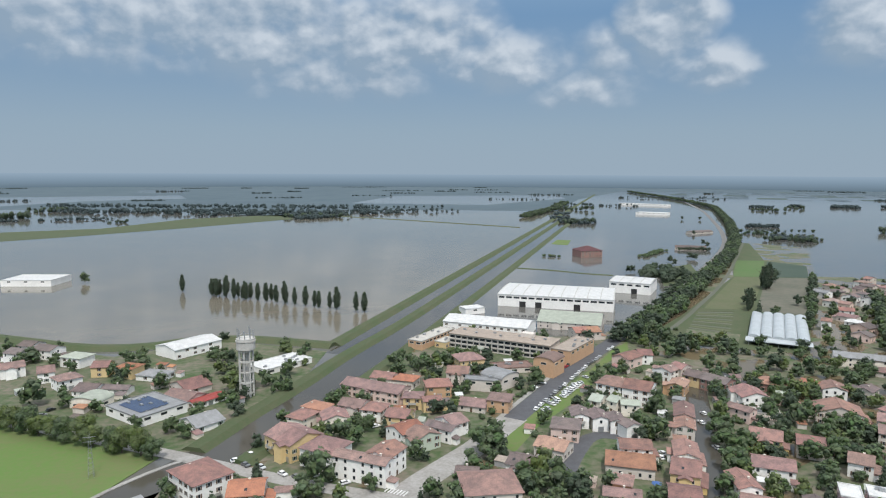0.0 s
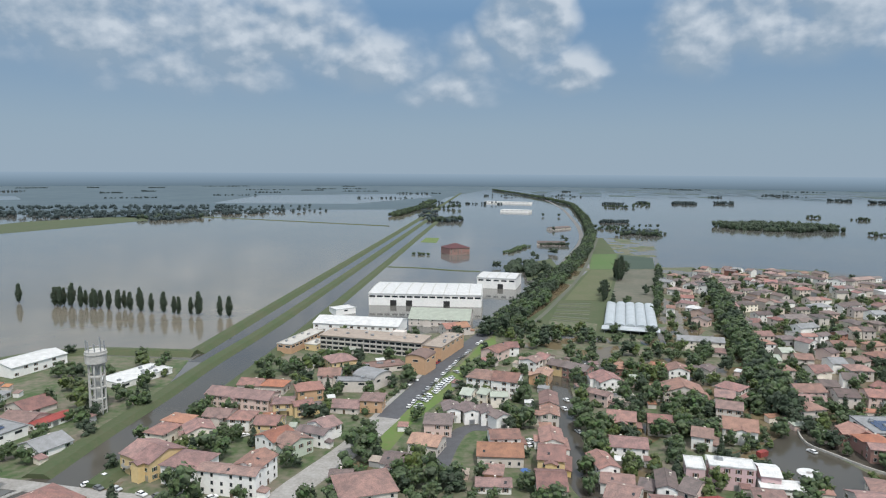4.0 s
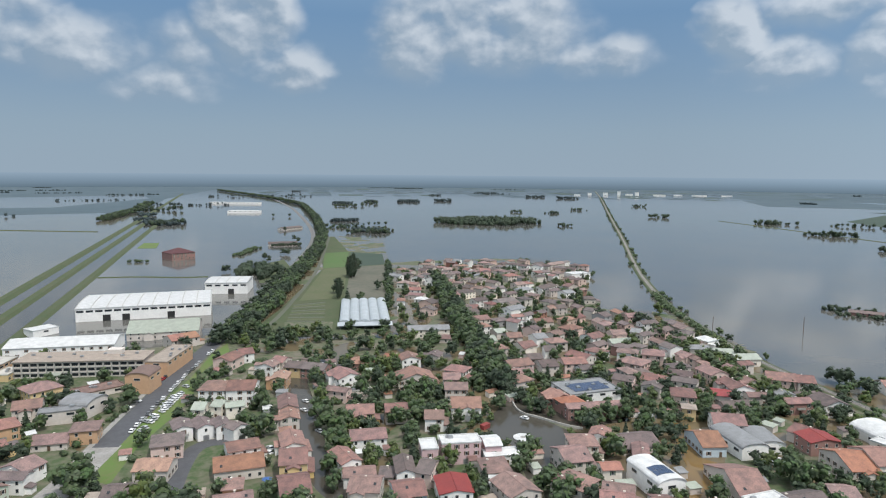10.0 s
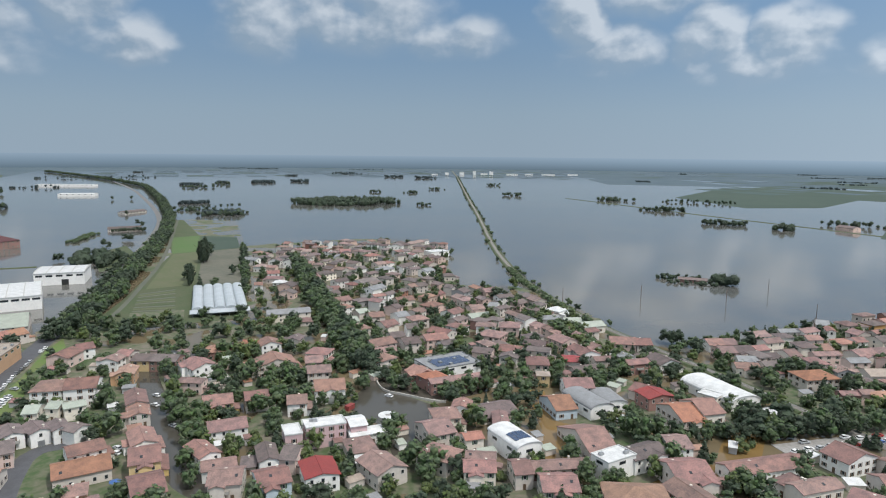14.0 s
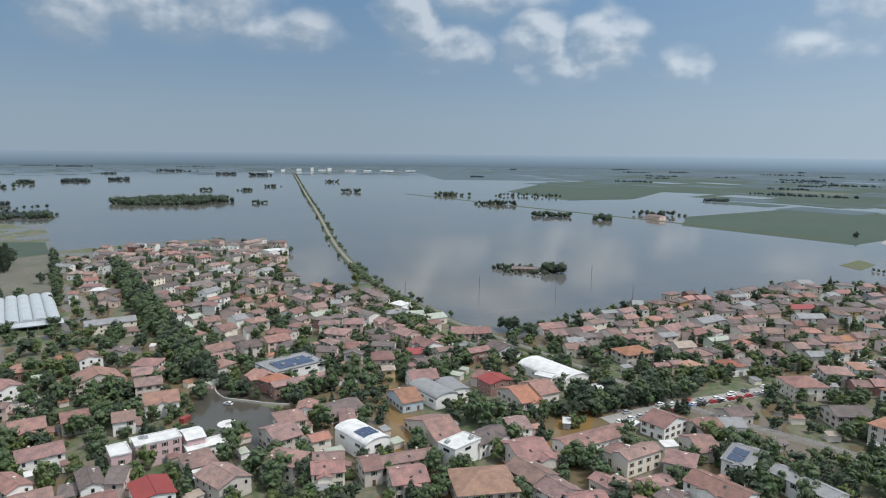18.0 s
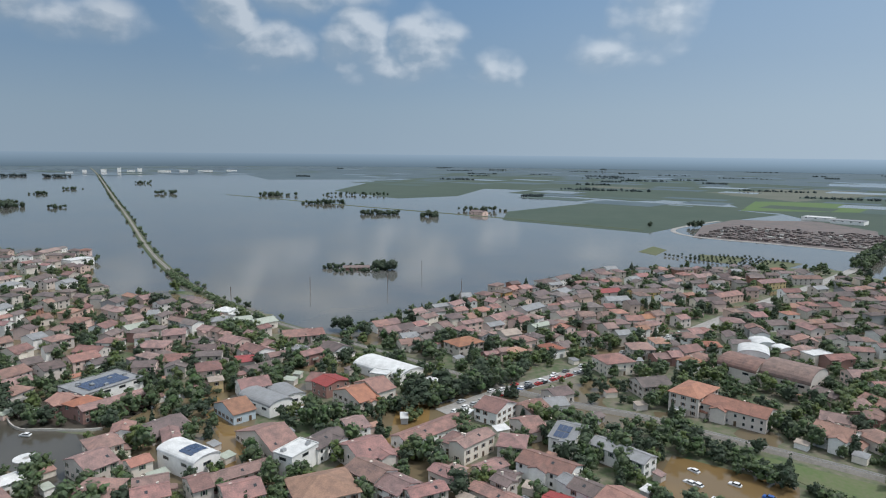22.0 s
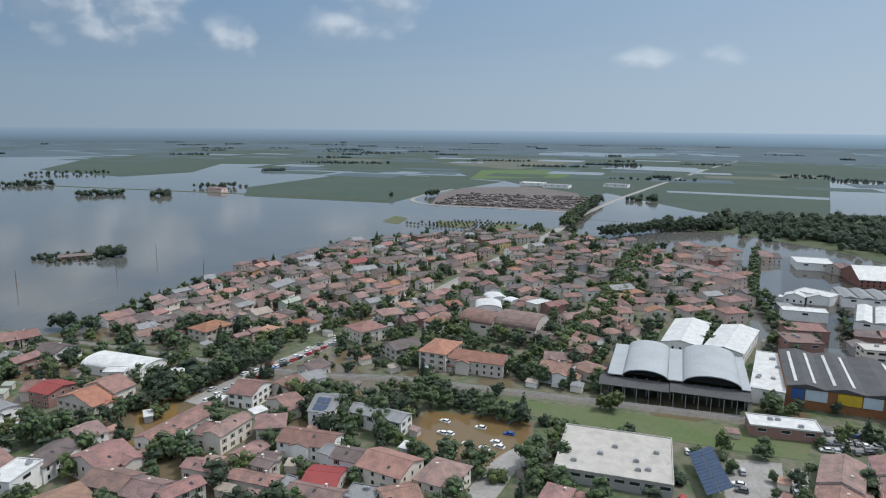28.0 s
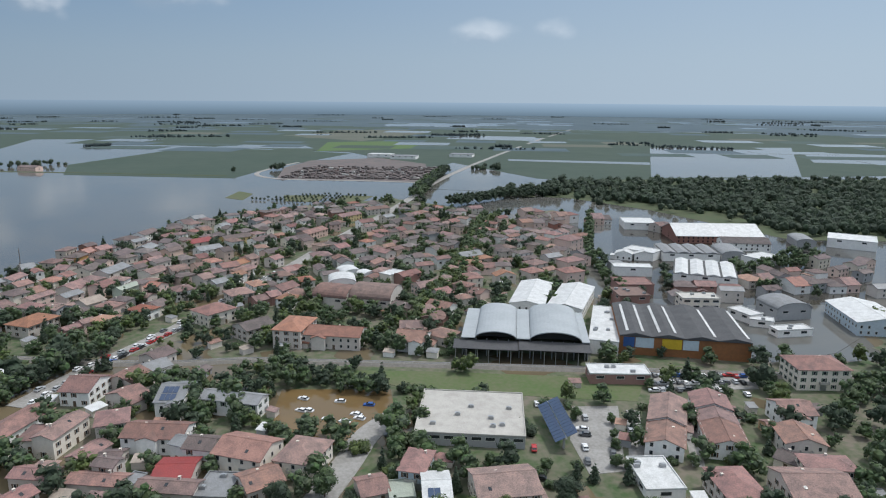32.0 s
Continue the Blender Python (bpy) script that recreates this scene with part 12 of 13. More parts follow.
car(287.6, 55.8, -35, "grey", 0.22, "queuing on the pale road")
car(295.4, 50.0, -41, "silver", 0.22, "queuing on the pale road")
car(299.2, 46.6, -38, "white", 0.22, "queuing on the pale road")
car(303.4, 43.6, -41, "grey", 0.22, "queuing on the pale road")
car(307.2, 40.2, -36, "red", 0.22, "queuing on the pale road")
car(311.1, 36.9, -41, "white", 0.22, "queuing on the pale road")
car(319.0, 30.6, -41, "red", 0.22, "queuing on the pale road")
car(323.7, 27.3, -36, "red", 0.22, "queuing on the pale road")
car(328.6, 24.3, -33, "silver", 0.22, "queuing on the pale road")
car(343.0, 14.9, -37, "silver", 0.22, "queuing on the pale road")
car(264.3, 63.6, -17, "silver", 0.22, "queuing on the pale road")
car(275.4, 59.8, -21, "red", 0.22, "queuing on the pale road")
car(286.5, 55.2, -40, "red", 0.22, "queuing on the pale road")
car(295.9, 48.0, -40, "blue", 0.22, "queuing on the pale road")
car(300.7, 44.4, -42, "black", 0.22, "queuing on the pale road")
car(310.3, 37.4, -32, "black", 0.22, "queuing on the pale road")
car(315.1, 33.9, -39, "red", 0.22, "queuing on the pale road")
car(294.7, 55.0, -40, "white", 0.22, "standing on the pale road")
car(306.7, 45.0, -36, "silver", 0.22, "standing on the pale road")
car(312.4, 39.6, -37, "white", 0.22, "standing on the pale road")
car(318.4, 34.6, -38, "white", 0.22, "standing on the pale road")
car(236.1, -22.4, 50, "white", -0.25, "half sunk in brown floodwater")
car(226.7, -20.3, 50, "white", -0.25, "half sunk in brown floodwater")
car(226.0, -22.6, 50, "white", -0.25, "half sunk in brown floodwater")
car(229.5, -34.7, 65, "white", -0.25, "half sunk in brown floodwater")
car(223.4, -44.0, 65, "blue", -0.25, "half sunk in brown floodwater")
car(217.6, -38.0, 50, "white", -0.25, "half sunk in brown floodwater")
car(214.3, -38.5, 50, "white", -0.25, "half sunk in brown floodwater")
car(217.4, -28.1, 65, "white", -0.25, "half sunk in brown floodwater")
car(213.5, -33.2, 50, "white", -0.25, "half sunk in brown floodwater")
car(242.9, -39.5, 60, "white", -0.20, "half sunk in brown floodwater")
car(241.8, -42.8, 60, "white", -0.20, "half sunk in brown floodwater")
car(240.4, -45.2, 60, "silver", -0.20, "half sunk in brown floodwater")
car(237.4, -52.4, 60, "white", -0.20, "half sunk in brown floodwater")
car(240.1, -46.2, 60, "blue", -0.20, "half sunk in brown floodwater")
car(205.4, -51.9, 80, "white", 0.12, "parked beside the supermarket")
car(211.7, -48.6, 80, "red", 0.12, "parked beside the supermarket")
car(211.1, -50.5, 80, "red", 0.12, "parked beside the supermarket")
car(207.5, -48.3, 80, "white", 0.12, "parked beside the supermarket")
car(199.4, -45.3, 80, "grey", 0.12, "parked beside the supermarket")
car(189.3, -112.4, -20, "silver", 0.21, "parked on the grey asphalt")
car(182.2, -107.0, 60, "white", 0.21, "parked on the grey asphalt")
car(178.8, -106.0, 60, "grey", 0.21, "parked on the grey asphalt")
car(171.5, -101.6, -20, "white", 0.21, "parked on the grey asphalt")
car(176.1, -86.0, -25, "red", 0.21, "parked on the grey asphalt")
car(165.7, -108.1, -25, "grey", 0.21, "parked on the grey asphalt")
car(167.1, -71.1, -25, "grey", 0.21, "parked on the grey asphalt")
car(163.5, -77.7, 60, "red", 0.21, "parked on the grey asphalt")
car(160.3, -79.7, 60, "black", 0.21, "parked on the grey asphalt")
car(163.9, -97.9, -25, "grey", 0.21, "parked on the grey asphalt")
car(204.0, -101.5, -20, "white", 0.21, "parked on the grey asphalt")
car(176.3, -121.8, -20, "silver", 0.21, "parked on the grey asphalt")
car(157.8, -115.9, 60, "silver", 0.21, "parked on the grey asphalt")
car(155.7, -114.0, 60, "blue", 0.21, "parked on the grey asphalt")
car(212.5, -158.2, -15, "grey", 0.21, "parked at the station")
car(211.3, -161.5, 70, "silver", 0.21, "parked at the station")
car(211.1, -164.4, -15, "silver", 0.21, "parked at the station")
car(208.8, -166.3, 70, "blue", 0.21, "parked at the station")
car(208.2, -169.8, -15, "silver", 0.21, "parked at the station")
car(207.4, -174.3, 70, "white", 0.21, "parked at the station")
car(205.1, -175.7, 70, "white", 0.21, "parked at the station")
car(204.7, -180.0, -20, "grey", 0.21, "parked at the station")
car(204.2, -183.1, -15, "grey", 0.21, "parked at the station")
car(202.7, -186.3, 70, "red", 0.21, "parked at the station")
car(200.9, -188.6, -20, "red", 0.21, "parked at the station")
car(200.0, -190.9, 70, "blue", 0.21, "parked at the station")
car(205.8, -153.1, -20, "grey", 0.21, "parked at the station")
car(204.5, -156.1, 70, "silver", 0.21, "parked at the station")
car(204.6, -159.9, 70, "white", 0.21, "parked at the station")
car(203.8, -163.0, -15, "grey", 0.21, "parked at the station")
car(202.0, -165.0, -15, "white", 0.21, "parked at the station")
car(200.3, -167.9, 70, "white", 0.21, "parked at the station")
car(201.2, -171.6, -15, "grey", 0.21, "parked at the station")
car(198.9, -174.9, -20, "silver", 0.21, "parked at the station")
car(198.2, -178.2, -15, "grey", 0.21, "parked at the station")
car(197.1, -179.9, 70, "grey", 0.21, "parked at the station")
car(196.8, -184.4, -20, "silver", 0.21, "parked at the station")
car(195.1, -186.6, -15, "black", 0.21, "parked at the station")
car(200.2, -149.1, 70, "white", 0.21, "parked at the station")
car(199.5, -152.2, -20, "silver", 0.21, "parked at the station")
car(199.8, -155.0, 70, "silver", 0.21, "parked at the station")
car(197.6, -158.5, -20, "grey", 0.21, "parked at the station")
car(197.0, -161.6, 70, "grey", 0.21, "parked at the station")
car(196.0, -163.9, 70, "black", 0.21, "parked at the station")
car(195.7, -167.7, -15, "silver", 0.21, "parked at the station")
car(193.7, -169.4, -20, "white", 0.21, "parked at the station")
car(192.7, -173.3, -15, "white", 0.21, "parked at the station")
car(191.6, -176.0, -20, "silver", 0.21, "parked at the station")
car(-78.2, 241.9, 30, "white", 0.22, "parked by the roadside")
car(-73.9, 247.0, -40, "white", 0.22, "parked by the roadside")
car(-73.5, 238.0, -40, "grey", 0.22, "parked by the roadside")
car(-67.2, 236.2, -40, "silver", 0.22, "parked by the roadside")
car(-57.9, 230.7, -40, "white", 0.22, "parked by the roadside")
car(-52.2, 228.1, -40, "grey", 0.22, "parked by the roadside")
car(-45.4, 229.5, 30, "white", 0.22, "parked by the roadside")
car(-38.9, 227.4, 60, "white", 0.22, "parked by the roadside")
car(-34.3, 224.0, 30, "white", 0.22, "parked by the roadside")
car(-57.0, 218.7, 60, "black", 0.22, "parked by the roadside")
car(-54.3, 215.5, 60, "black", 0.22, "parked by the roadside")
car(-61.1, 219.5, -40, "grey", 0.22, "parked by the roadside")
car(-50.3, 214.7, -40, "white", 0.22, "parked by the roadside")
car(-44.3, 274.7, 60, "white", 0.22, "parked by the roadside")
car(-28.7, 276.8, 30, "white", 0.22, "parked by the roadside")
car(-20.0, 275.0, 60, "silver", 0.22, "parked by the roadside")
car(-189.4, 289.5, 30, "grey", 0.22, "parked by the roadside")
car(-186.9, 291.7, 30, "white", 0.22, "parked by the roadside")
car(-179.3, 287.5, 30, "grey", 0.22, "parked by the roadside")
car(-179.6, 294.6, 60, "black", 0.22, "parked by the roadside")
car(13.9, 230.2, 60, "white", 0.22, "parked by the roadside")
car(50.9, 230.5, -40, "white", 0.22, "parked by the roadside")
car(52.3, 337.4, -40, "white", 0.22, "parked by the roadside")
car(46.9, 330.1, -40, "white", 0.22, "parked by the roadside")
car(119.8, 294.4, 100, "white", 0.05, "standing in the flooded street")
car(114.4, 283.4, 100, "white", 0.05, "standing in the flooded street")
car(86.7, 250.7, 100, "white", 0.05, "standing in the flooded street")
car(84.8, 246.8, 100, "white", 0.05, "standing in the flooded street")
car(110.2, 256.3, 100, "silver", 0.05, "standing in the flooded street")
car(193.8, 220.3, 100, "white", 0.05, "standing in the flooded street")
car(242.1, 138.1, 20, "white", 0.05, "stored in a flooded yard")
car(244.3, 137.8, 110, "white", 0.05, "stored in a flooded yard")
car(241.8, 135.0, 110, "white", 0.05, "stored in a flooded yard")
car(242.8, 134.7, 20, "white", 0.05, "stored in a flooded yard")
car(243.0, 133.6, 20, "white", 0.05, "stored in a flooded yard")
car(242.5, 132.1, 110, "white", 0.05, "stored in a flooded yard")
car(243.3, 131.1, 20, "white", 0.05, "stored in a flooded yard")
car(247.7, 132.4, 20, "white", 0.05, "stored in a flooded yard")
car(247.5, 130.6, 110, "silver", 0.05, "stored in a flooded yard")
car(246.5, 129.4, 20, "white", 0.05, "stored in a flooded yard")

car(186, -180.2, -20, "white", 0.21, "parked at the station")
car(274.9, 69.8, -34, "silver", 0.22, "queuing on the pale road")
car(291.6, 59.7, -30, "white", 0.22, "queuing on the pale road")
car(302.7, 50.8, -38, "red", 0.22, "queuing on the pale road")
car(322.9, 34.4, -39, "white", 0.22, "queuing on the pale road")
car(329.8, 29.5, -33, "grey", 0.22, "queuing on the pale road")
car(332.3, 21.5, -32, "white", 0.22, "queuing on the pale road")
car(340.6, 22.2, -33, "white", 0.22, "queuing on the pale road")
car(354.9, 12.7, -34, "red", 0.22, "queuing on the pale road")
car(357.6, 4.8, -33, "red", 0.22, "queuing on the pale road")
car(360.4, 9.2, -33, "white", 0.22, "queuing on the pale road")
car(363.0, 1.3, -33, "silver", 0.22, "queuing on the pale road")
car(365.8, 5.7, -31, "grey", 0.22, "queuing on the pale road")
car(368.5, -2.2, -32, "white", 0.22, "queuing on the pale road")
car(371.3, 2.2, -35, "white", 0.22, "queuing on the pale road")
car(376.8, -1.3, -34, "grey", 0.22, "queuing on the pale road")
car(379.5, -9.2, -31, "white", 0.22, "queuing on the pale road")
car(382.3, -4.8, -30, "silver", 0.22, "queuing on the pale road")
car(388.2, -14.6, -29, "red", 0.22, "queuing on the pale road")
car(390.9, -10.2, -31, "silver", 0.22, "queuing on the pale road")
car(393.7, -18.1, -32, "white", 0.22, "queuing on the pale road")
car(407.5, -20.5, -30, "silver", 0.22, "queuing on the pale road")
car(410.2, -28.3, -28, "red", 0.22, "queuing on the pale road")
car(413.0, -23.9, -30, "white", 0.22, "queuing on the pale road")
car(424.0, -30.8, -28, "white", 0.22, "queuing on the pale road")
# the large sheds and single landmarks
PLASTIC = material("greenhouse_film", (0.40, 0.43, 0.45), 0.45, (0.30, 0.33, 0.34), 0.15, 0.8, 6)
ZINC = material("vault_sheet", (0.38, 0.40, 0.41), 0.55, (0.30, 0.32, 0.33), 0.12, 0.8, 9, metal=0.2)
OLD_SHEET = material("old_fibre_cement", (0.085, 0.085, 0.088), 0.85, (0.055, 0.055, 0.058), 0.2, 0.9, 8, 0.3)
RUST = material("rust_orange_wall", (0.30, 0.13, 0.05), 0.8, (0.22, 0.10, 0.045), 0.15, 0.9, 6)
YELLOW = material("yellow_panel", (0.62, 0.42, 0.03), 0.5)
BLUE = material("blue_panel", (0.05, 0.12, 0.32), 0.5)
STONE = material("tower_concrete", (0.50, 0.49, 0.46), 0.9, (0.36, 0.35, 0.33), 0.3, 0.9, 6)


def vault_hall():
    root = tagged_root("vaulted_warehouse", pose(264, -126, 0, 0, 0, -116) @ Matrix.Scale(1.158, 4), "open steel warehouse with twin pale grey barrel vaults", "warehouse", "industrial sheds")
    w, d, ez = 46, 34, 7.2
    v, f = [], []
    box(v, f, -w / 2, w / 2, d / 2 - 0.4, d / 2, -0.6, ez)
    part("back_wall", mesh_of("back_wall", v, f, [MAT_WALL["g"]]), root)
    for sx in (-1, 1):
        v, f = [], []
        box(v, f, sx * w / 2 - 0.2, sx * w / 2 + 0.2, -d / 2, d / 2 - 0.4, -0.6, ez)
        part("side_wall", mesh_of("side_wall", v, f, [MAT_WALL["g"]]), root)
    post = box_mesh("post", METAL, (-0.2, 0.2, -0.2, 0.2, -0.6, 6.9))
    for i in range(12):
        part("post", post, root, m=pose(-22 + i * 4, -d / 2 + 0.5, 0))
    for x0, x1 in ((-18.3, -3.1), (1.8, 20.6)):
        half, mid = (x1 - x0) / 2, (x0 + x1) / 2
        rise = half * 0.36
        arc = [(mid - half * math.cos(math.pi * i / 16), ez + rise * math.sin(math.pi * i / 16)) for i in range(17)]
        v, f = [], []
        prism(arc + [(a, z + 0.35) for a, z in reversed(arc)], d + 1.5, v, f, True)
        part("vault", fix_normals(mesh_of("vault", v, f, [ZINC])), root, "pale grey sheet barrel vault")
        v, f = [], []
        prism(arc, 0.3, v, f, True)
        part("gable_screen", fix_normals(mesh_of("gable_screen", [(a, b - d / 2 + 2.5, c) for a, b, c in v], f, [DARK])), root)
    v, f = [], []
    box(v, f, -w / 2 - 0.5, -18.35, -d / 2 - 0.7, d / 2 + 0.7, ez, ez + 0.3)
    box(v, f, -3.05, 1.75, -d / 2 - 0.7, d / 2 + 0.7, ez + 0.4, ez + 0.7)
    box(v, f, 20.65, w / 2 + 0.5, -d / 2 - 0.7, d / 2 + 0.7, ez, ez + 0.3)
    part("flat_roof", mesh_of("flat_roof", v, f, [ZINC]), root, "pale grey flat roof strips")
    for x0, x1, z0 in ((-26, -2.5, 5.2), (-2.3, 23.5, 5.6)):
        v, f = [], []
        k = [(-d / 2 - 6.5, z0), (-d / 2 - 6.5, z0 + 0.2), (-d / 2, z0 + 1.3), (-d / 2, z0 + 1.1)]
        prism(k, x1 - x0, v, f, False)
        part("canopy", fix_normals(mesh_of("canopy", [(a + (x0 + x1) / 2, b, c) for a, b, c in v], f, [OLD_SHEET])), root, "grey lean-to canopy")
    for i in range(13):
        part("canopy_post", post, root, m=pose(-25 + i * 4, -d / 2 - 6, 0) @ Matrix.Diagonal((0.6, 0.6, 0.75, 1)))


vault_hall()


def factory_block():
    """Long three-storey factory front with bands of windows between pilasters."""
    root = tagged_root("factory", pose(38, 404, 0, 0, 0, -27.5), "long weathered beige factory block with window bands", "factory", "industrial sheds")
    w, d, ez = 66, 19, 8.8
    part("wall", box_mesh("wall", MAT_WALL["t"], (-w / 2, w / 2, -d / 2, d / 2, -0.6, ez)), root)
    part("roof", box_mesh("roof", MAT_ROOF["t"], (-w / 2 - 0.5, w / 2 + 0.5, -d / 2 - 0.8, d / 2 + 0.5, ez + 0.004, ez + 0.4)), root, "pale pinkish felt roof")
    band = box_mesh("window_band", GLASS, (-1.75, 1.75, -0.04, 0.02, 0, 1.5))
    pier = box_mesh("pilaster", CONCRETE, (-0.22, 0.22, -0.3, 0.0, -0.6, ez - 0.1))
    ledge = box_mesh("ledge", CONCRETE, (-w / 2, w / 2, -0.35, 0.0, -0.15, 0.15))
    for i in range(16):
        cx = -w / 2 + (i + 0.5) * w / 16
        for level in range(3):
            part("window", band, root, m=pose(cx, -d / 2, 0.9 + 2.8 * level))
        part("pilaster", pier, root, m=pose(-w / 2 + (i + 0.02) * w / 16 + 0.3, -d / 2, 0))
    for level in (1, 2):
        part("ledge", ledge, root, m=pose(0, -d / 2, 2.85 * level))
    for i in range(7):
        part("roof_unit", HVAC, root, m=pose(-28 + i * 9 + (i % 3) * 1.5, 2.5 - (i % 2) * 5, ez + 0.4))
    part("stair_head", box_mesh("stair_head", MAT_WALL["t"], (-4, 4, -2.5, 2.5, 0, 2.4)), root, m=pose(14, 5, ez + 0.4))


factory_block()


def ribbed_warehouse(x, y, w, d, turn, ez, doors):
    """White hall: shallow roof with cross ribs, dark windows in a band under the eaves, doors."""
    root = tagged_root("warehouse", pose(x, y, 0, 0, 0, turn), "large white flooded warehouse with ribbed pale roof", "warehouse", "industrial sheds")
    part("wall", box_mesh("wall", MAT_WALL["w"], (-w / 2, w / 2, -d / 2, d / 2, -0.6, ez)), root)
    v, f = [], []
    prism([(-d / 2 - 0.4, ez + 0.004), (d / 2 + 0.4, ez + 0.004), (d / 2 + 0.4, ez + 0.7), (d / 4, ez + 1.6), (0, ez + 1.9), (-d / 4, ez + 1.6), (-d / 2 - 0.4, ez + 0.7)], w + 0.8, v, f, False)
    part("roof", fix_normals(mesh_of("roof", v, f, [MAT_ROOF["W"]])), root, "white sheet roof")
    ribs = max(3, round(w / 10))
    for i in range(ribs + 1):
        v, f = [], []
        prism([(-d / 2 - 0.42, ez + 0.6), (-d / 2 - 0.42, ez + 0.95), (-d / 4, ez + 1.85), (0, ez + 2.15), (d / 4, ez + 1.85), (d / 2 + 0.42, ez + 0.95), (d / 2 + 0.42, ez + 0.6)], 0.5, v, f, False)
        part("roof_rib", fix_normals(mesh_of("roof_rib", v, f, [CONCRETE])), root, "grey roof rib", pose(-w / 2 + i * w / ribs, 0, 0.01))
    count = int(w / 6.2)
    pane = box_mesh("window_band", GLASS, (-2.4, 2.4, -0.05, 0.02, 0, 1.5))
    for i in range(count):
        part("window", pane, root, m=pose((i + 0.5) * w / count - w / 2, -d / 2, ez - 2.6))
    for cx in doors:
        part("door", box_mesh("door", DARK, (-2.6, 2.6, -0.08, 0.02, -0.3, 4.6)), root, m=pose(cx, -d / 2, 0))


ribbed_warehouse(98, 557, 93, 56, -15.7, 9.4, (-26, -13, 18))
ribbed_warehouse(179, 617, 37, 37, -26, 9.6, (4,))


def dark_shed():
    root = tagged_root("corrugated_shed", pose(245, -194, 0, 0, 0, -119.3) @ Matrix.Scale(1.158, 4), "long shed with dark corrugated roof and white skylights", "warehouse", "industrial sheds")
    w, d, ez = 47, 40, 7.4
    v, f = [], []
    box(v, f, -w / 2, w / 2, -d / 2, d / 2, -0.6, ez)
    part("wall", mesh_of("wall", v, f, [RUST]), root, "rust-orange wall")
    for i in range(4):
        cx = -w / 2 + w / 4 * (i + 0.5)
        half = w / 8
        v, f = [], []
        prism([(cx - half, ez), (cx - half, ez + 0.3), (cx, ez + 1.5), (cx + half, ez + 0.3), (cx + half, ez)], d + 1.2, v, f, True)
        part("roof", fix_normals(mesh_of("roof", v, f, [OLD_SHEET])), root, "dark corrugated roof bay")
        lit = box_mesh("skylight", MAT_ROOF["W"], (-0.5, 0.5, -d * 0.42, d * 0.42, 0, 0.12))
        for off in (-0.48, 0.48) if i < 2 else (0.9,):
            part("skylight", lit, root, m=pose(cx + half * off, 0, ez + 0.38 + 1.2 * (1 - abs(off)), 0, 13 if off > 0 else -13, 0))
    v, f = [], []
    for k, (x0, x1, m) in enumerate(((-22, -18, BLUE), (-17.6, -11, MAT_WALL["u"]), (-8, -1, YELLOW), (-0.6, 5, MAT_WALL["u"]))):
        part("wall_panel", box_mesh("wall_panel", m, (x0, x1, -d / 2 - 0.3, -d / 2 - 0.01, 3.2, 7.0)), root, ("blue", "pale blue", "yellow", "pale blue")[k] + " wall panel")


dark_shed()


def greenhouse():
    root = tagged_root("greenhouse", pose(235, 456, 0, 0, 0, -26.5) @ Matrix.Scale(1.158, 4), "white multi-span plastic film greenhouse beside the field", "greenhouse")
    w, d, bays = 31.5, 72, 5
    bay = w / bays
    for i in range(bays):
        cx = -w / 2 + bay * (i + 0.5)
        arc = [(cx - bay / 2 * math.cos(math.pi * k / 8), 3.2 + 1.7 * math.sin(math.pi * k / 8)) for k in range(9)]
        v, f = [], []
        prism([(cx - bay / 2 + 0.02, 0)] + [(a * 1.0, z) for a, z in arc] + [(cx + bay / 2 - 0.02, 0)], d, v, f, True)
        part("film_bay", fix_normals(mesh_of("film_bay", v, f, [PLASTIC])), root)
    v, f = [], []
    prism([(-d / 2 - 7, 2.4), (-d / 2 - 7, 2.6), (-d / 2 - 0.1, 3.4), (-d / 2 - 0.1, 3.1)], w + 2, v, f, False)
    part("lean_to", fix_normals(mesh_of("lean_to", v, f, [PLASTIC])), root)
    for i in range(7):
        part("post", box_mesh("post", METAL, (-0.1, 0.1, -0.1, 0.1, 0, 2.45)), root, m=pose(-15 + i * 5, -d / 2 - 6.8, 0))


greenhouse()


def solar_canopy():
    root = tagged_root("solar_canopy", pose(184, -98, 0, 0, 0, -15) @ Matrix.Scale(1.158, 4), "tilted solar panel canopy over the car park", "canopy")
    for i in range(13):
        for j in range(2):
            part("solar_panel", SOLAR, root, m=pose(-10.4 + 1.72 * i, -1.6 + 3.1 * j, 5.3 - 1.45 * j, -25, 0, 0))
    part("beam", box_mesh("beam", METAL, (-11.5, 11.5, -0.15, 0.15, 4.1, 4.4)), root)
    for x in (-9, 0, 9):
        part("post", box_mesh("post", CONCRETE, (-0.3, 0.3, -0.3, 0.3, 0, 4.1)), root, m=pose(x, 0, 0))


solar_canopy()


def ring(verts, faces, r0, r1, z0, z1, n=20):
    """Append a thick-walled drum or beam ring."""
    k = len(verts)
    for r, z in ((r0, z0), (r1, z0), (r1, z1), (r0, z1)):
        verts += [(r * math.cos(i * math.tau / n), r * math.sin(i * math.tau / n), z) for i in range(n)]
    for a in range(4):
        b = (a + 1) % 4
        faces += [(k + a * n + i, k + a * n + (i + 1) % n, k + b * n + (i + 1) % n, k + b * n + i) for i in range(n)]


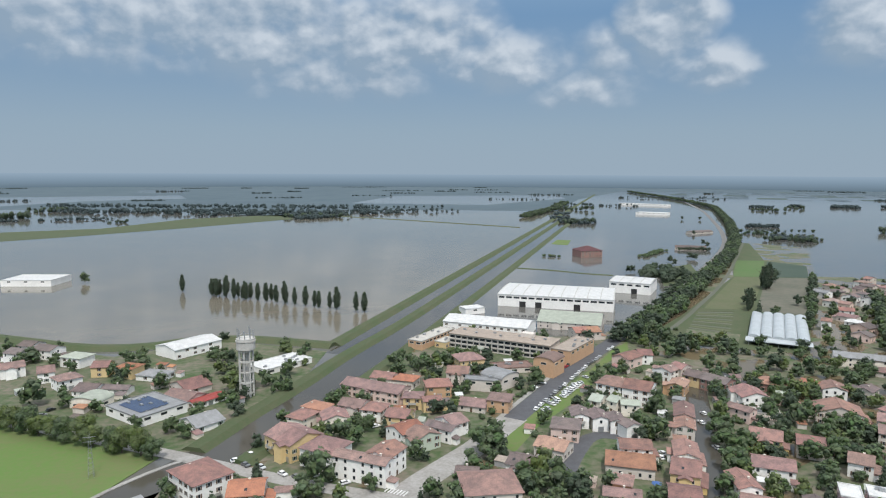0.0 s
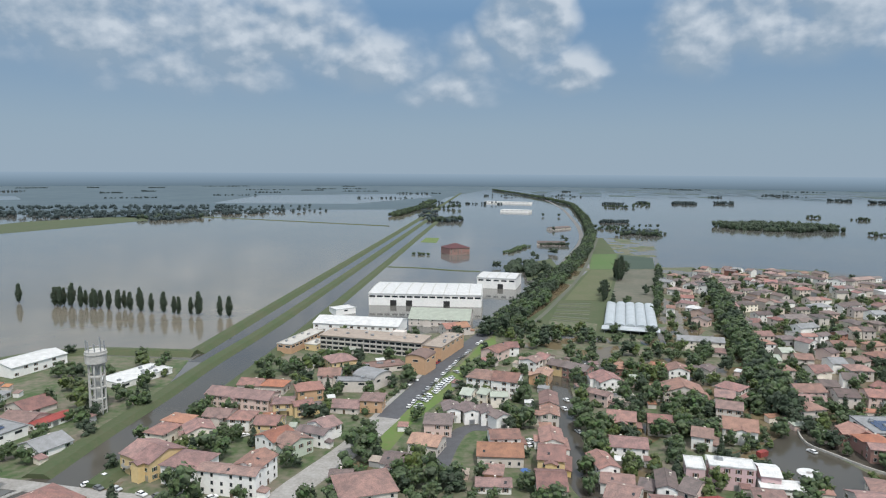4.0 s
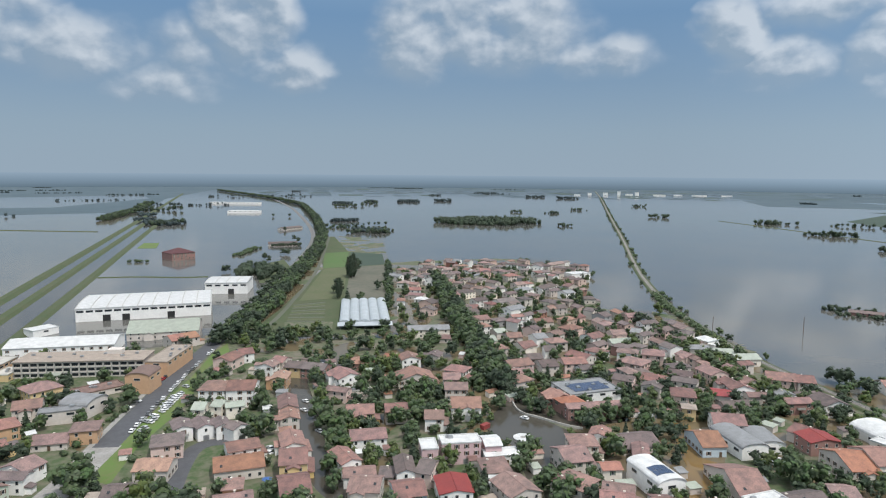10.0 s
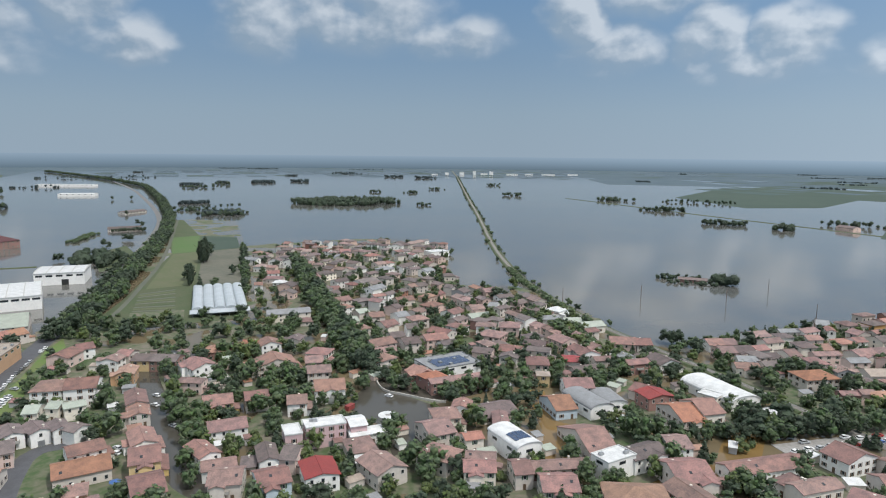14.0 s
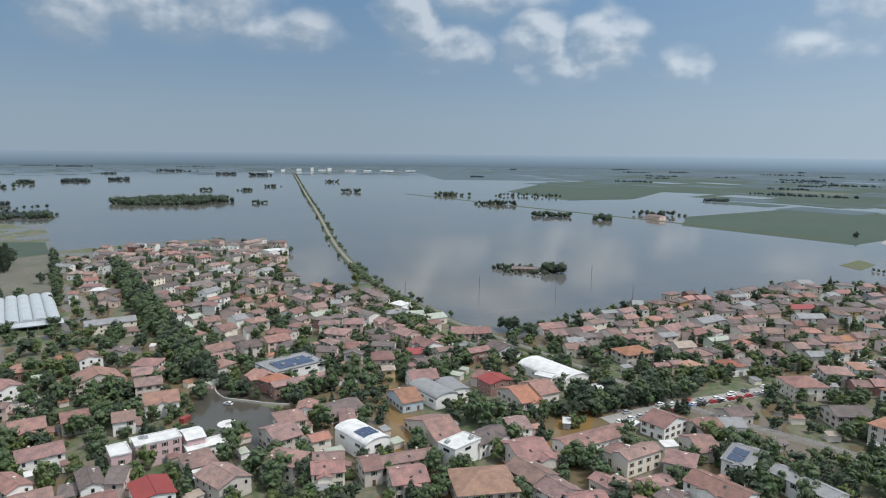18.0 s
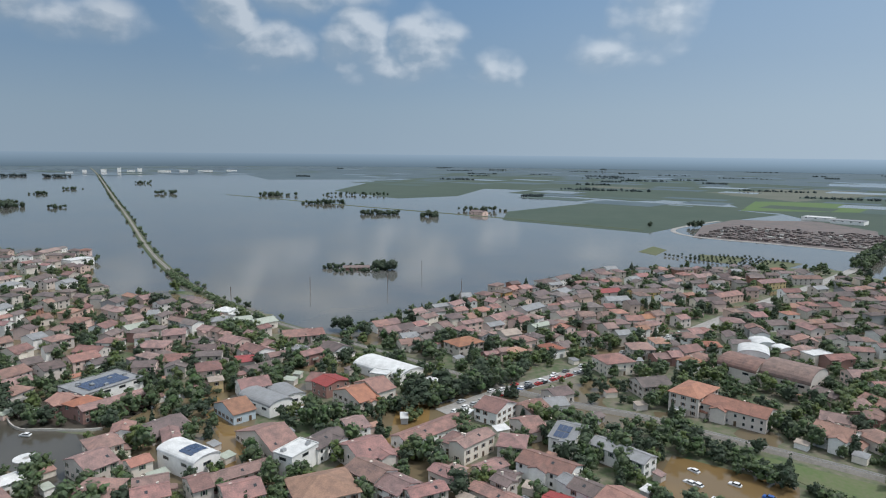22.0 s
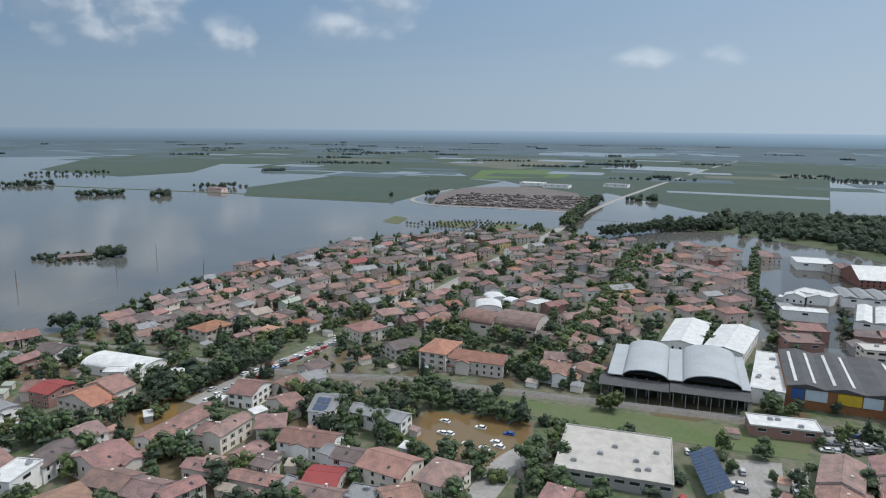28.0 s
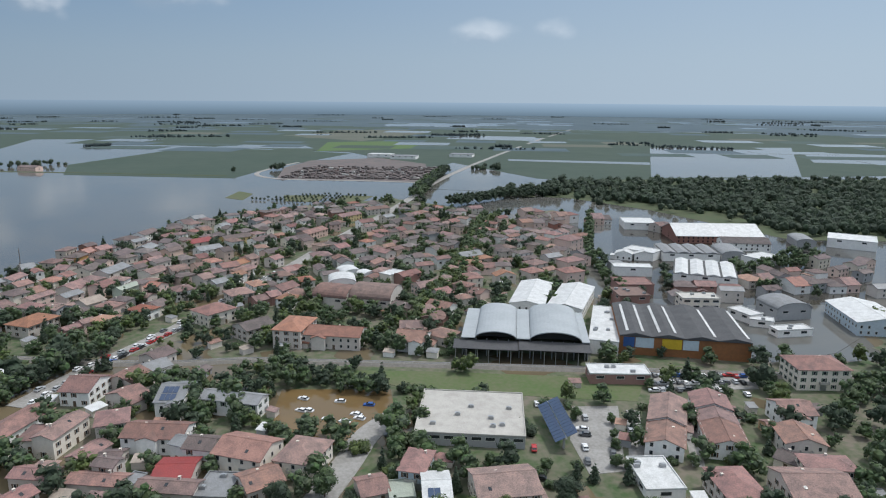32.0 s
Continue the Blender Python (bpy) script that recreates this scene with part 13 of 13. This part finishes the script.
def water_tower():
    root = tagged_root("water_tower", pose(-96, 317, 0) @ Matrix.Scale(1.158, 4), "tall pale concrete water tower with antennas on top", "water tower")
    column = box_mesh("column", STONE, (-0.28, 0.28, -0.28, 0.28, -0.4, 20.5))
    for i in range(8):
        a = i * math.tau / 8
        part("column", column, root, m=pose(math.cos(a) * 2.9, math.sin(a) * 2.9, 0, 0, 0, math.degrees(a)))
    for z in (1.5, 6, 10.5, 15, 19.5):
        v, f = [], []
        ring(v, f, 2.55, 3.25, z, z + 0.55, 8)
        part("ring_beam", fix_normals(mesh_of("ring_beam", v, f, [STONE])), root)
    v, f = [], []
    ring(v, f, 0.05, 1.1, 0, 20.4, 12)
    part("shaft", fix_normals(mesh_of("shaft", v, f, [STONE])), root)
    v, f = [], []
    ring(v, f, 0.05, 3.9, 20.5, 25.2, 24)
    ring(v, f, 3.9, 4.15, 23.9, 24.3, 24)
    part("tank", fix_normals(mesh_of("tank", v, f, [STONE])), root, "white cylindrical tank")
    v, f = [], []
    ring(v, f, 3.6, 3.7, 26.1, 26.2, 16)
    part("railing", fix_normals(mesh_of("railing", v, f, [METAL])), root)
    for i in range(9):
        a = i * math.tau / 9
        part("antenna", box_mesh("antenna", METAL, (-0.18, 0.18, -0.12, 0.12, 25.2, 27.2 + 1.2 * (i % 3))), root, m=pose(math.cos(a) * 3.3, math.sin(a) * 3.3, 0))


water_tower()


def pylon(x, y, h):
    root = tagged_root("pylon", pose(x, y, 0, 0, 0, 20), "slender grey steel lattice pylon", "pylon", "pylons")
    s = h * 0.055
    legs = []
    for sx in (-1, 1):
        for sy in (-1, 1):
            v = [(sx * s - 0.06, sy * s - 0.06, 0), (sx * s + 0.06, sy * s - 0.06, 0), (sx * s + 0.06, sy * s + 0.06, 0), (sx * s - 0.06, sy * s + 0.06, 0)]
            v += [(a * 0.25, b * 0.25, h) for a, b, _ in v]
            part("leg", mesh_of("leg", v, [(0, 1, 5, 4), (1, 2, 6, 5), (2, 3, 7, 6), (3, 0, 4, 7), (4, 5, 6, 7)], [METAL]), root)
    for i in range(1, 9):
        k = s * (1 - 0.75 * i / 9)
        z = h * i / 9
        v, f = [], []
        ring(v, f, k * 1.3, k * 1.42, z, z + 0.1, 4)
        part("brace", mesh_of("brace", v, f, [METAL]), root, m=pose(0, 0, 0, 0, 0, 45))
    for z in (0.8, 0.9):
        part("cross_arm", box_mesh("cross_arm", METAL, (-h * 0.12, h * 0.12, -0.06, 0.06, h * z, h * z + 0.12)), root)


pylon(-126, 228, 17)
for px, py in ((413, 273), (449, 113), (465, 237), (497, 185), (492, 123), (567, 178)):
    pole = tagged_root("power_pole", pose(px, py, 0), "thin dark utility pole standing in the floodwater", "pole", "utility poles")
    part("pole", box_mesh("pole", SHUTTER, (-0.14, 0.14, -0.14, 0.14, -0.5, 12)), pole)
    part("cross_arm", box_mesh("cross_arm", METAL, (-0.9, 0.9, -0.06, 0.06, 11.2, 11.35)), pole)


def caravan():
    root = tagged_root("caravan", pose(248, 87, 0.15, 0, 0, 20), "pale grey kiosk trailer standing in brown floodwater", "caravan")
    part("body", box_mesh("body", MAT_WALL["g"], (-3.2, 3.2, -1.4, 1.4, 0.2, 2.6)), root)
    part("roof", box_mesh("roof", MAT_ROOF["W"], (-3.5, 3.5, -1.7, 1.7, 2.604, 2.8)), root)
    for x in (-1.6, 1.6):
        part("window", BAND, root, m=pose(x, -1.4, 1.1) @ Matrix.Diagonal((0.6, 1, 0.7, 1)))


caravan()


def roundabout():
    root = tagged_root("roundabout", pose(179, 204, 0.15), "small white-kerbed roundabout rising out of the floodwater", "roundabout")
    v, f = [], []
    ring(v, f, 1.2, 4.2, -0.2, 0.35, 24)
    part("kerb", fix_normals(mesh_of("kerb", v, f, [MAT_ROOF["W"]])), root, "white painted kerb ring")
    v, f = [], []
    ring(v, f, 0.02, 1.15, -0.2, 0.3, 16)
    part("centre", fix_normals(mesh_of("centre", v, f, [OLD_ASPHALT])), root)


roundabout()
red_box = tagged_root("container", pose(172, 221, 0.12, 0, 0, 15), "red steel container in the flooded square", "container")
part("box", box_mesh("box", MAT_ROOF["R"], (-2.2, 2.2, -1.1, 1.1, 0, 1.9)), red_box)
part("lid", box_mesh("lid", MAT_ROOF["R"], (-2.25, 2.25, -1.15, 1.15, 1.904, 2.0)), red_box)
shade = tagged_root("parasol", pose(75, 221, 0.1), "blue garden parasol in a courtyard", "parasol")
v, f = [], []
ring(v, f, 0.05, 1.9, 2.3, 2.4, 8)
part("canopy", fix_normals(mesh_of("canopy", [(a, b, c + (0.7 if a * a + b * b < 1 else 0)) for a, b, c in v], f, [BLUE])), shade, "blue cloth canopy")
part("pole", box_mesh("pole", METAL, (-0.04, 0.04, -0.04, 0.04, 0, 2.5)), shade)


def crate_yard():
    """Long rows of stacked crates beyond the town, too many to count."""
    rng = random.Random(8)
    mats = [BRICK_EARTH, MAT_ROOF_JOINED["k"], BRICK_EARTH, BRICK_EARTH, CONCRETE]
    v, f, slots = [], [], []
    for row in range(17):
        for i in range(44):
            if rng.random() < 0.12 + row * 0.015 or row in (6, 11):
                continue
            a, b = i * 4.3, row * 9.0
            h = rng.uniform(1.0, 3.0)
            n = len(f)
            box(v, f, a, a + rng.uniform(3, 4.2), b, b + rng.uniform(4, 7), 0.1, h)
            slots += [4 if rng.random() < 0.06 else rng.randrange(4)] * (len(f) - n)
    ob = new("crate_stacks", mesh_of("crate_stacks", v, f, mats, slots))
    ob.matrix_world = pose(950, -92, 0, 0, 0, -112) @ Matrix.Scale(1.12, 4)
    tagged(ob, "rows of stacked reddish crates and scrap", "crates", kind="stuff")


land("brick_yard", [(936, -84), (895, -184), (848, -262), (916, -298), (1100, -352), (1235, -306), (1215, -174), (1098, -113)], 0.165, BRICK_EARTH, "dark reddish earth of the crate yard", "ground")
strip("yard_apron", [(1185, -148), (1092, -92), (1010, -56), (936, -84), (895, -186), (846, -266)], 7.0, 0.190, OLD_ASPHALT, "pale track round the crate yard", "track", 0, 0, 0)
for n, corners in enumerate(([(776, -76), (764, -122), (716, -104), (732, -72)], [(758, -140), (742, -172), (700, -146), (712, -122)], [(826, -30), (800, -44), (752, -30), (775, -12)])):
    land("nursery_grass_%d" % (n + 1), corners, 0.170, OLIVE, "grass patches of the flooded nursery", "ground")
crate_yard()

# zebra crossing
for i in range(7):
    mark = box_mesh("road_marking", MAT_ROOF["W"], (-0.3, 0.3, -1.8, 1.8, 0, 0.006))
    tagged(new("road_marking", mark), "white painted zebra crossing bar", "marking", kind="structure").matrix_world = pose(-19 + i * 1.1, 220 - i * 0.5, 0.208, 0, 0, -28)

# woods, islands of trees and far belts
for x, y, rx, ry, h, n in (
        (998, 1018, 20, 9, 9, 14), (1226, 1443, 25, 8, 10, 14), (1285, 1365, 23, 8, 10, 14), (1475, 1445, 30, 9, 10, 16), (603, 1100, 23, 9, 10, 16), (1834, 1506, 28, 9, 12, 12),
        (1422, 1105, 30, 9, 12, 16), (1464, 827, 51, 14, 13, 26), (1275, 607, 51, 9, 12, 30), (1095, 420, 39, 9, 10, 30), (1084, 323, 16, 6, 14, 9), (-975, 1490, 49, 14, 19, 18),
        (-1040, 1737, 81, 16, 16, 22), (-303, 1593, 81, 16, 14, 26), (375, 1959, 69, 29, 19, 20), (292, 1453, 35, 16, 14, 18), (953, 1950, 56, 14, 12, 22), (1101, 2083, 30, 10, 14, 10), (1303, 2166, 51, 9, 9, 14),
        (581, 1203, 39, 16, 10, 26), (565, 1075, 39, 12, 10, 22), (-681, 1393, 25, 9, 10, 10), (1227, 261, 46, 16, 10, 26), (988, -417, 30, 10, 12, 14), (1563, 653, 93, 12, 10, 30)):
    wood(x, y, rx, ry, math.degrees(math.atan2(-x, y)), h, "island of dark green trees in the flooded plain", n)
wood(915, 1175, 118, 85, -38, 14, "large dark green wooded island in the lake", 420)
wood(236, 700, 26, 42, -22, 12, "dark trees on the water side of the country road", 60)
wood(578, 247, 33, 8, -68, 5, "dark trees and shrubs round the island farm", 60)
wood(560, 238, 24, 7, -66, 4, "low dark shrubs in front of the island farm", 40)
wood(578, 216, 9, 7, -60, 11, "tall dark trees beside the island farm", 14)
for x, y, rx, ry in ((-683, 1790, 174, 21), (-241, 1966, 266, 25), (-131, 1834, 174, 16), (958, 2858, 232, 35), (-486, 1644, 139, 19), (498, 2200, 139, 21), (2304, 3819, 104, 23), (2191, 2832, 69, 21), (2087, 2319, 46, 13), (2109, 2144, 53, 14), (1286, 2134, 46, 10), (1450, 2142, 37, 10)):
    wood(x, y, rx, ry, math.degrees(math.atan2(-x, y)), 13, "long dark belt of distant trees", 40, HAZY_LEAF)


for x, y, rx, ry, h in (
    (-1032, 1761, 60, 45, 14),
    (-950, 1739, 60, 45, 14),
    (-870, 1718, 60, 45, 14),
    (-822, 1762, 60, 45, 14),
    (-742, 1740, 60, 45, 14),
    (-663, 1718, 60, 45, 14),
    (-608, 1763, 60, 45, 14),
    (-529, 1740, 60, 45, 14),
    (-450, 1718, 60, 45, 14),
    (-389, 1764, 60, 45, 14),
    (-310, 1741, 60, 45, 14),
    (-233, 1718, 60, 45, 14),
    (-163, 1765, 60, 45, 14),
    (-1135, 1991, 60, 45, 14),
    (-1030, 1993, 60, 45, 14),
    (-924, 1995, 60, 45, 14),
    (-816, 1997, 60, 45, 14),
    (-708, 1999, 60, 45, 14),
    (-597, 2001, 60, 45, 14),
    (-486, 2002, 60, 45, 14),
    (-373, 2004, 60, 45, 14),
    (-258, 2006, 60, 45, 14),
    (-360, 1614, 28, 34, 11),
    (-318, 1539, 28, 34, 11),
    (-300, 1575, 28, 34, 11),
    (-278, 1575, 28, 34, 11),
    (-364, 1696, 28, 34, 11),
    (-330, 1696, 28, 34, 11),
    (276, 1571, 22, 26, 10),
    (276, 1463, 22, 26, 10),
    (291, 1430, 22, 26, 10),
    (315, 1463, 22, 26, 10),
    (314, 1743, 22, 26, 10),
    (1005, 2131, 22, 14, 11),
    (1019, 2096, 22, 14, 11),
    (1164, 2209, 22, 14, 11),
    (1293, 2174, 22, 14, 11),
    (1329, 2175, 22, 14, 11),
    (637, 1362, 14, 8, 9),
    (657, 1362, 14, 8, 9),
    (677, 1361, 14, 8, 9),
    (561, 1116, 10, 7, 9),
    (569, 1105, 10, 7, 9),
    (598, 1104, 10, 7, 9),
    (595, 1075, 10, 7, 9),
):
    wood(x, y, rx, ry, math.degrees(math.atan2(-x, y)), h, "dark belt of distant trees between flooded fields", 30, HAZY_LEAF)


def far_belts():
    rng = random.Random(21)
    blobs = []
    for _ in range(170):
        az, r = radians(rng.uniform(-60, 170)), rng.uniform(1500, 4800)
        if -12 < math.degrees(az) < 70 and r < 2700:
            continue
        if 15 < math.degrees(az) < 85 and r < 1600 or 12 < math.degrees(az) < 58 and r < 4100 and rng.random() < 0.72:
            continue
        cx, cy = math.sin(az) * r, math.cos(az) * r
        tx, ty = math.cos(az), -math.sin(az)
        length, n = rng.uniform(30, 230), rng.randrange(16, 34)
        for i in range(n):
            o = (i / n - 0.5) * length
            q = rng.uniform(2.5, 6)
            blobs.append((cx + tx * o + rng.uniform(-8, 8), cy + ty * o + rng.uniform(-8, 8), q * 0.6, q, 0.9))
    tagged(new("far_trees", crown_mesh("far_trees", HAZY_LEAF, blobs, 22000, 2.1, 4, 1)), "scattered belts of trees on the far plain", "trees", kind="stuff")


far_belts()


def far_fields():
    """Patchwork of fields on the eastern and far plain."""
    rng = random.Random(17)
    mats = [FIELD, FIELD_PALE, HAZY_GREEN, HAZY_LAND, WATER]
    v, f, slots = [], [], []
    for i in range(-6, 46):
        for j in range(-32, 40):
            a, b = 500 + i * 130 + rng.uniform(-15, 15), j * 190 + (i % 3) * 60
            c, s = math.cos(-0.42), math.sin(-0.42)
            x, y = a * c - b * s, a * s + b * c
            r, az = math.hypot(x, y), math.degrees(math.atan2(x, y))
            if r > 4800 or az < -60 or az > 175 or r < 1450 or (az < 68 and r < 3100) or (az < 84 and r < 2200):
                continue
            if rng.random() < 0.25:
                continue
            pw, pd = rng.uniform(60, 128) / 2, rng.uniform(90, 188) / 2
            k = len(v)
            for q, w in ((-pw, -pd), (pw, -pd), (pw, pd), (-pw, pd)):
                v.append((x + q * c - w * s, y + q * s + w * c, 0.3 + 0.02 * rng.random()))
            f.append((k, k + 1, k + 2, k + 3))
            # beyond 2400 m mostly the tones with painted haze
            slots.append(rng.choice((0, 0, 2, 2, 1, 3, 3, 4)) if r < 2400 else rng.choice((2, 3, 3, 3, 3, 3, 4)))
    tagged(new("field_patchwork", mesh_of("field_patchwork", v, f, mats, slots)), "patchwork of green and pale fields with flooded strips", "fields", kind="structure")


far_fields()


def backdrop():
    # self-lit ring: distance haze painted as a colour ramp over its height
    m = bpy.data.materials.new("glowing_haze_paint")
    m.use_nodes = True
    nt = m.node_tree
    n, l = nt.nodes, nt.links
    n.clear()
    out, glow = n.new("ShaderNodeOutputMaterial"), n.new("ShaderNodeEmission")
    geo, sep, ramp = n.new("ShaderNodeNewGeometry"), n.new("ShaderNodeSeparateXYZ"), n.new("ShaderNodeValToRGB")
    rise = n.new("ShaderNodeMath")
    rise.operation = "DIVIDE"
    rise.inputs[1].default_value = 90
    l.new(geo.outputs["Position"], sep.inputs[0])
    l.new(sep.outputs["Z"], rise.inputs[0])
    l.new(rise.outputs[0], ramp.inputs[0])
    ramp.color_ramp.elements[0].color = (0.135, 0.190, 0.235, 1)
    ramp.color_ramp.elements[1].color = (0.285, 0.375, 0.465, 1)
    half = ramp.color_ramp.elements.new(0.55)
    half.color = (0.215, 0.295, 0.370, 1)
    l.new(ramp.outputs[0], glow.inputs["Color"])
    # haze glow painted brighter on the sun's side, matching the sky
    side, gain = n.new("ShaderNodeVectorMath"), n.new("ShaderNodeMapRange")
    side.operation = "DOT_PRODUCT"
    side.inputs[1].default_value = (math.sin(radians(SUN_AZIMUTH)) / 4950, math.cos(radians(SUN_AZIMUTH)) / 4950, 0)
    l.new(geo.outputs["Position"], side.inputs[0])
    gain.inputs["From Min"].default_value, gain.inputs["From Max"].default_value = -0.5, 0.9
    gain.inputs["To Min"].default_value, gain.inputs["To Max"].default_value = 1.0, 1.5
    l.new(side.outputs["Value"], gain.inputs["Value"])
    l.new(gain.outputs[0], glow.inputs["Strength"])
    l.new(glow.outputs[0], out.inputs[0])
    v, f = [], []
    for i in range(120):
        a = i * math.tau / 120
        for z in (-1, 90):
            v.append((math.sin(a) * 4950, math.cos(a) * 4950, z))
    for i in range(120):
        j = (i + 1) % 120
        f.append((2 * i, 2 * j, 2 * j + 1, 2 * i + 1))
    tagged(new("backdrop", mesh_of("backdrop", v, f, [m])), "glowing backdrop ring painted with blue horizon haze", "backdrop", kind="structure")


backdrop()
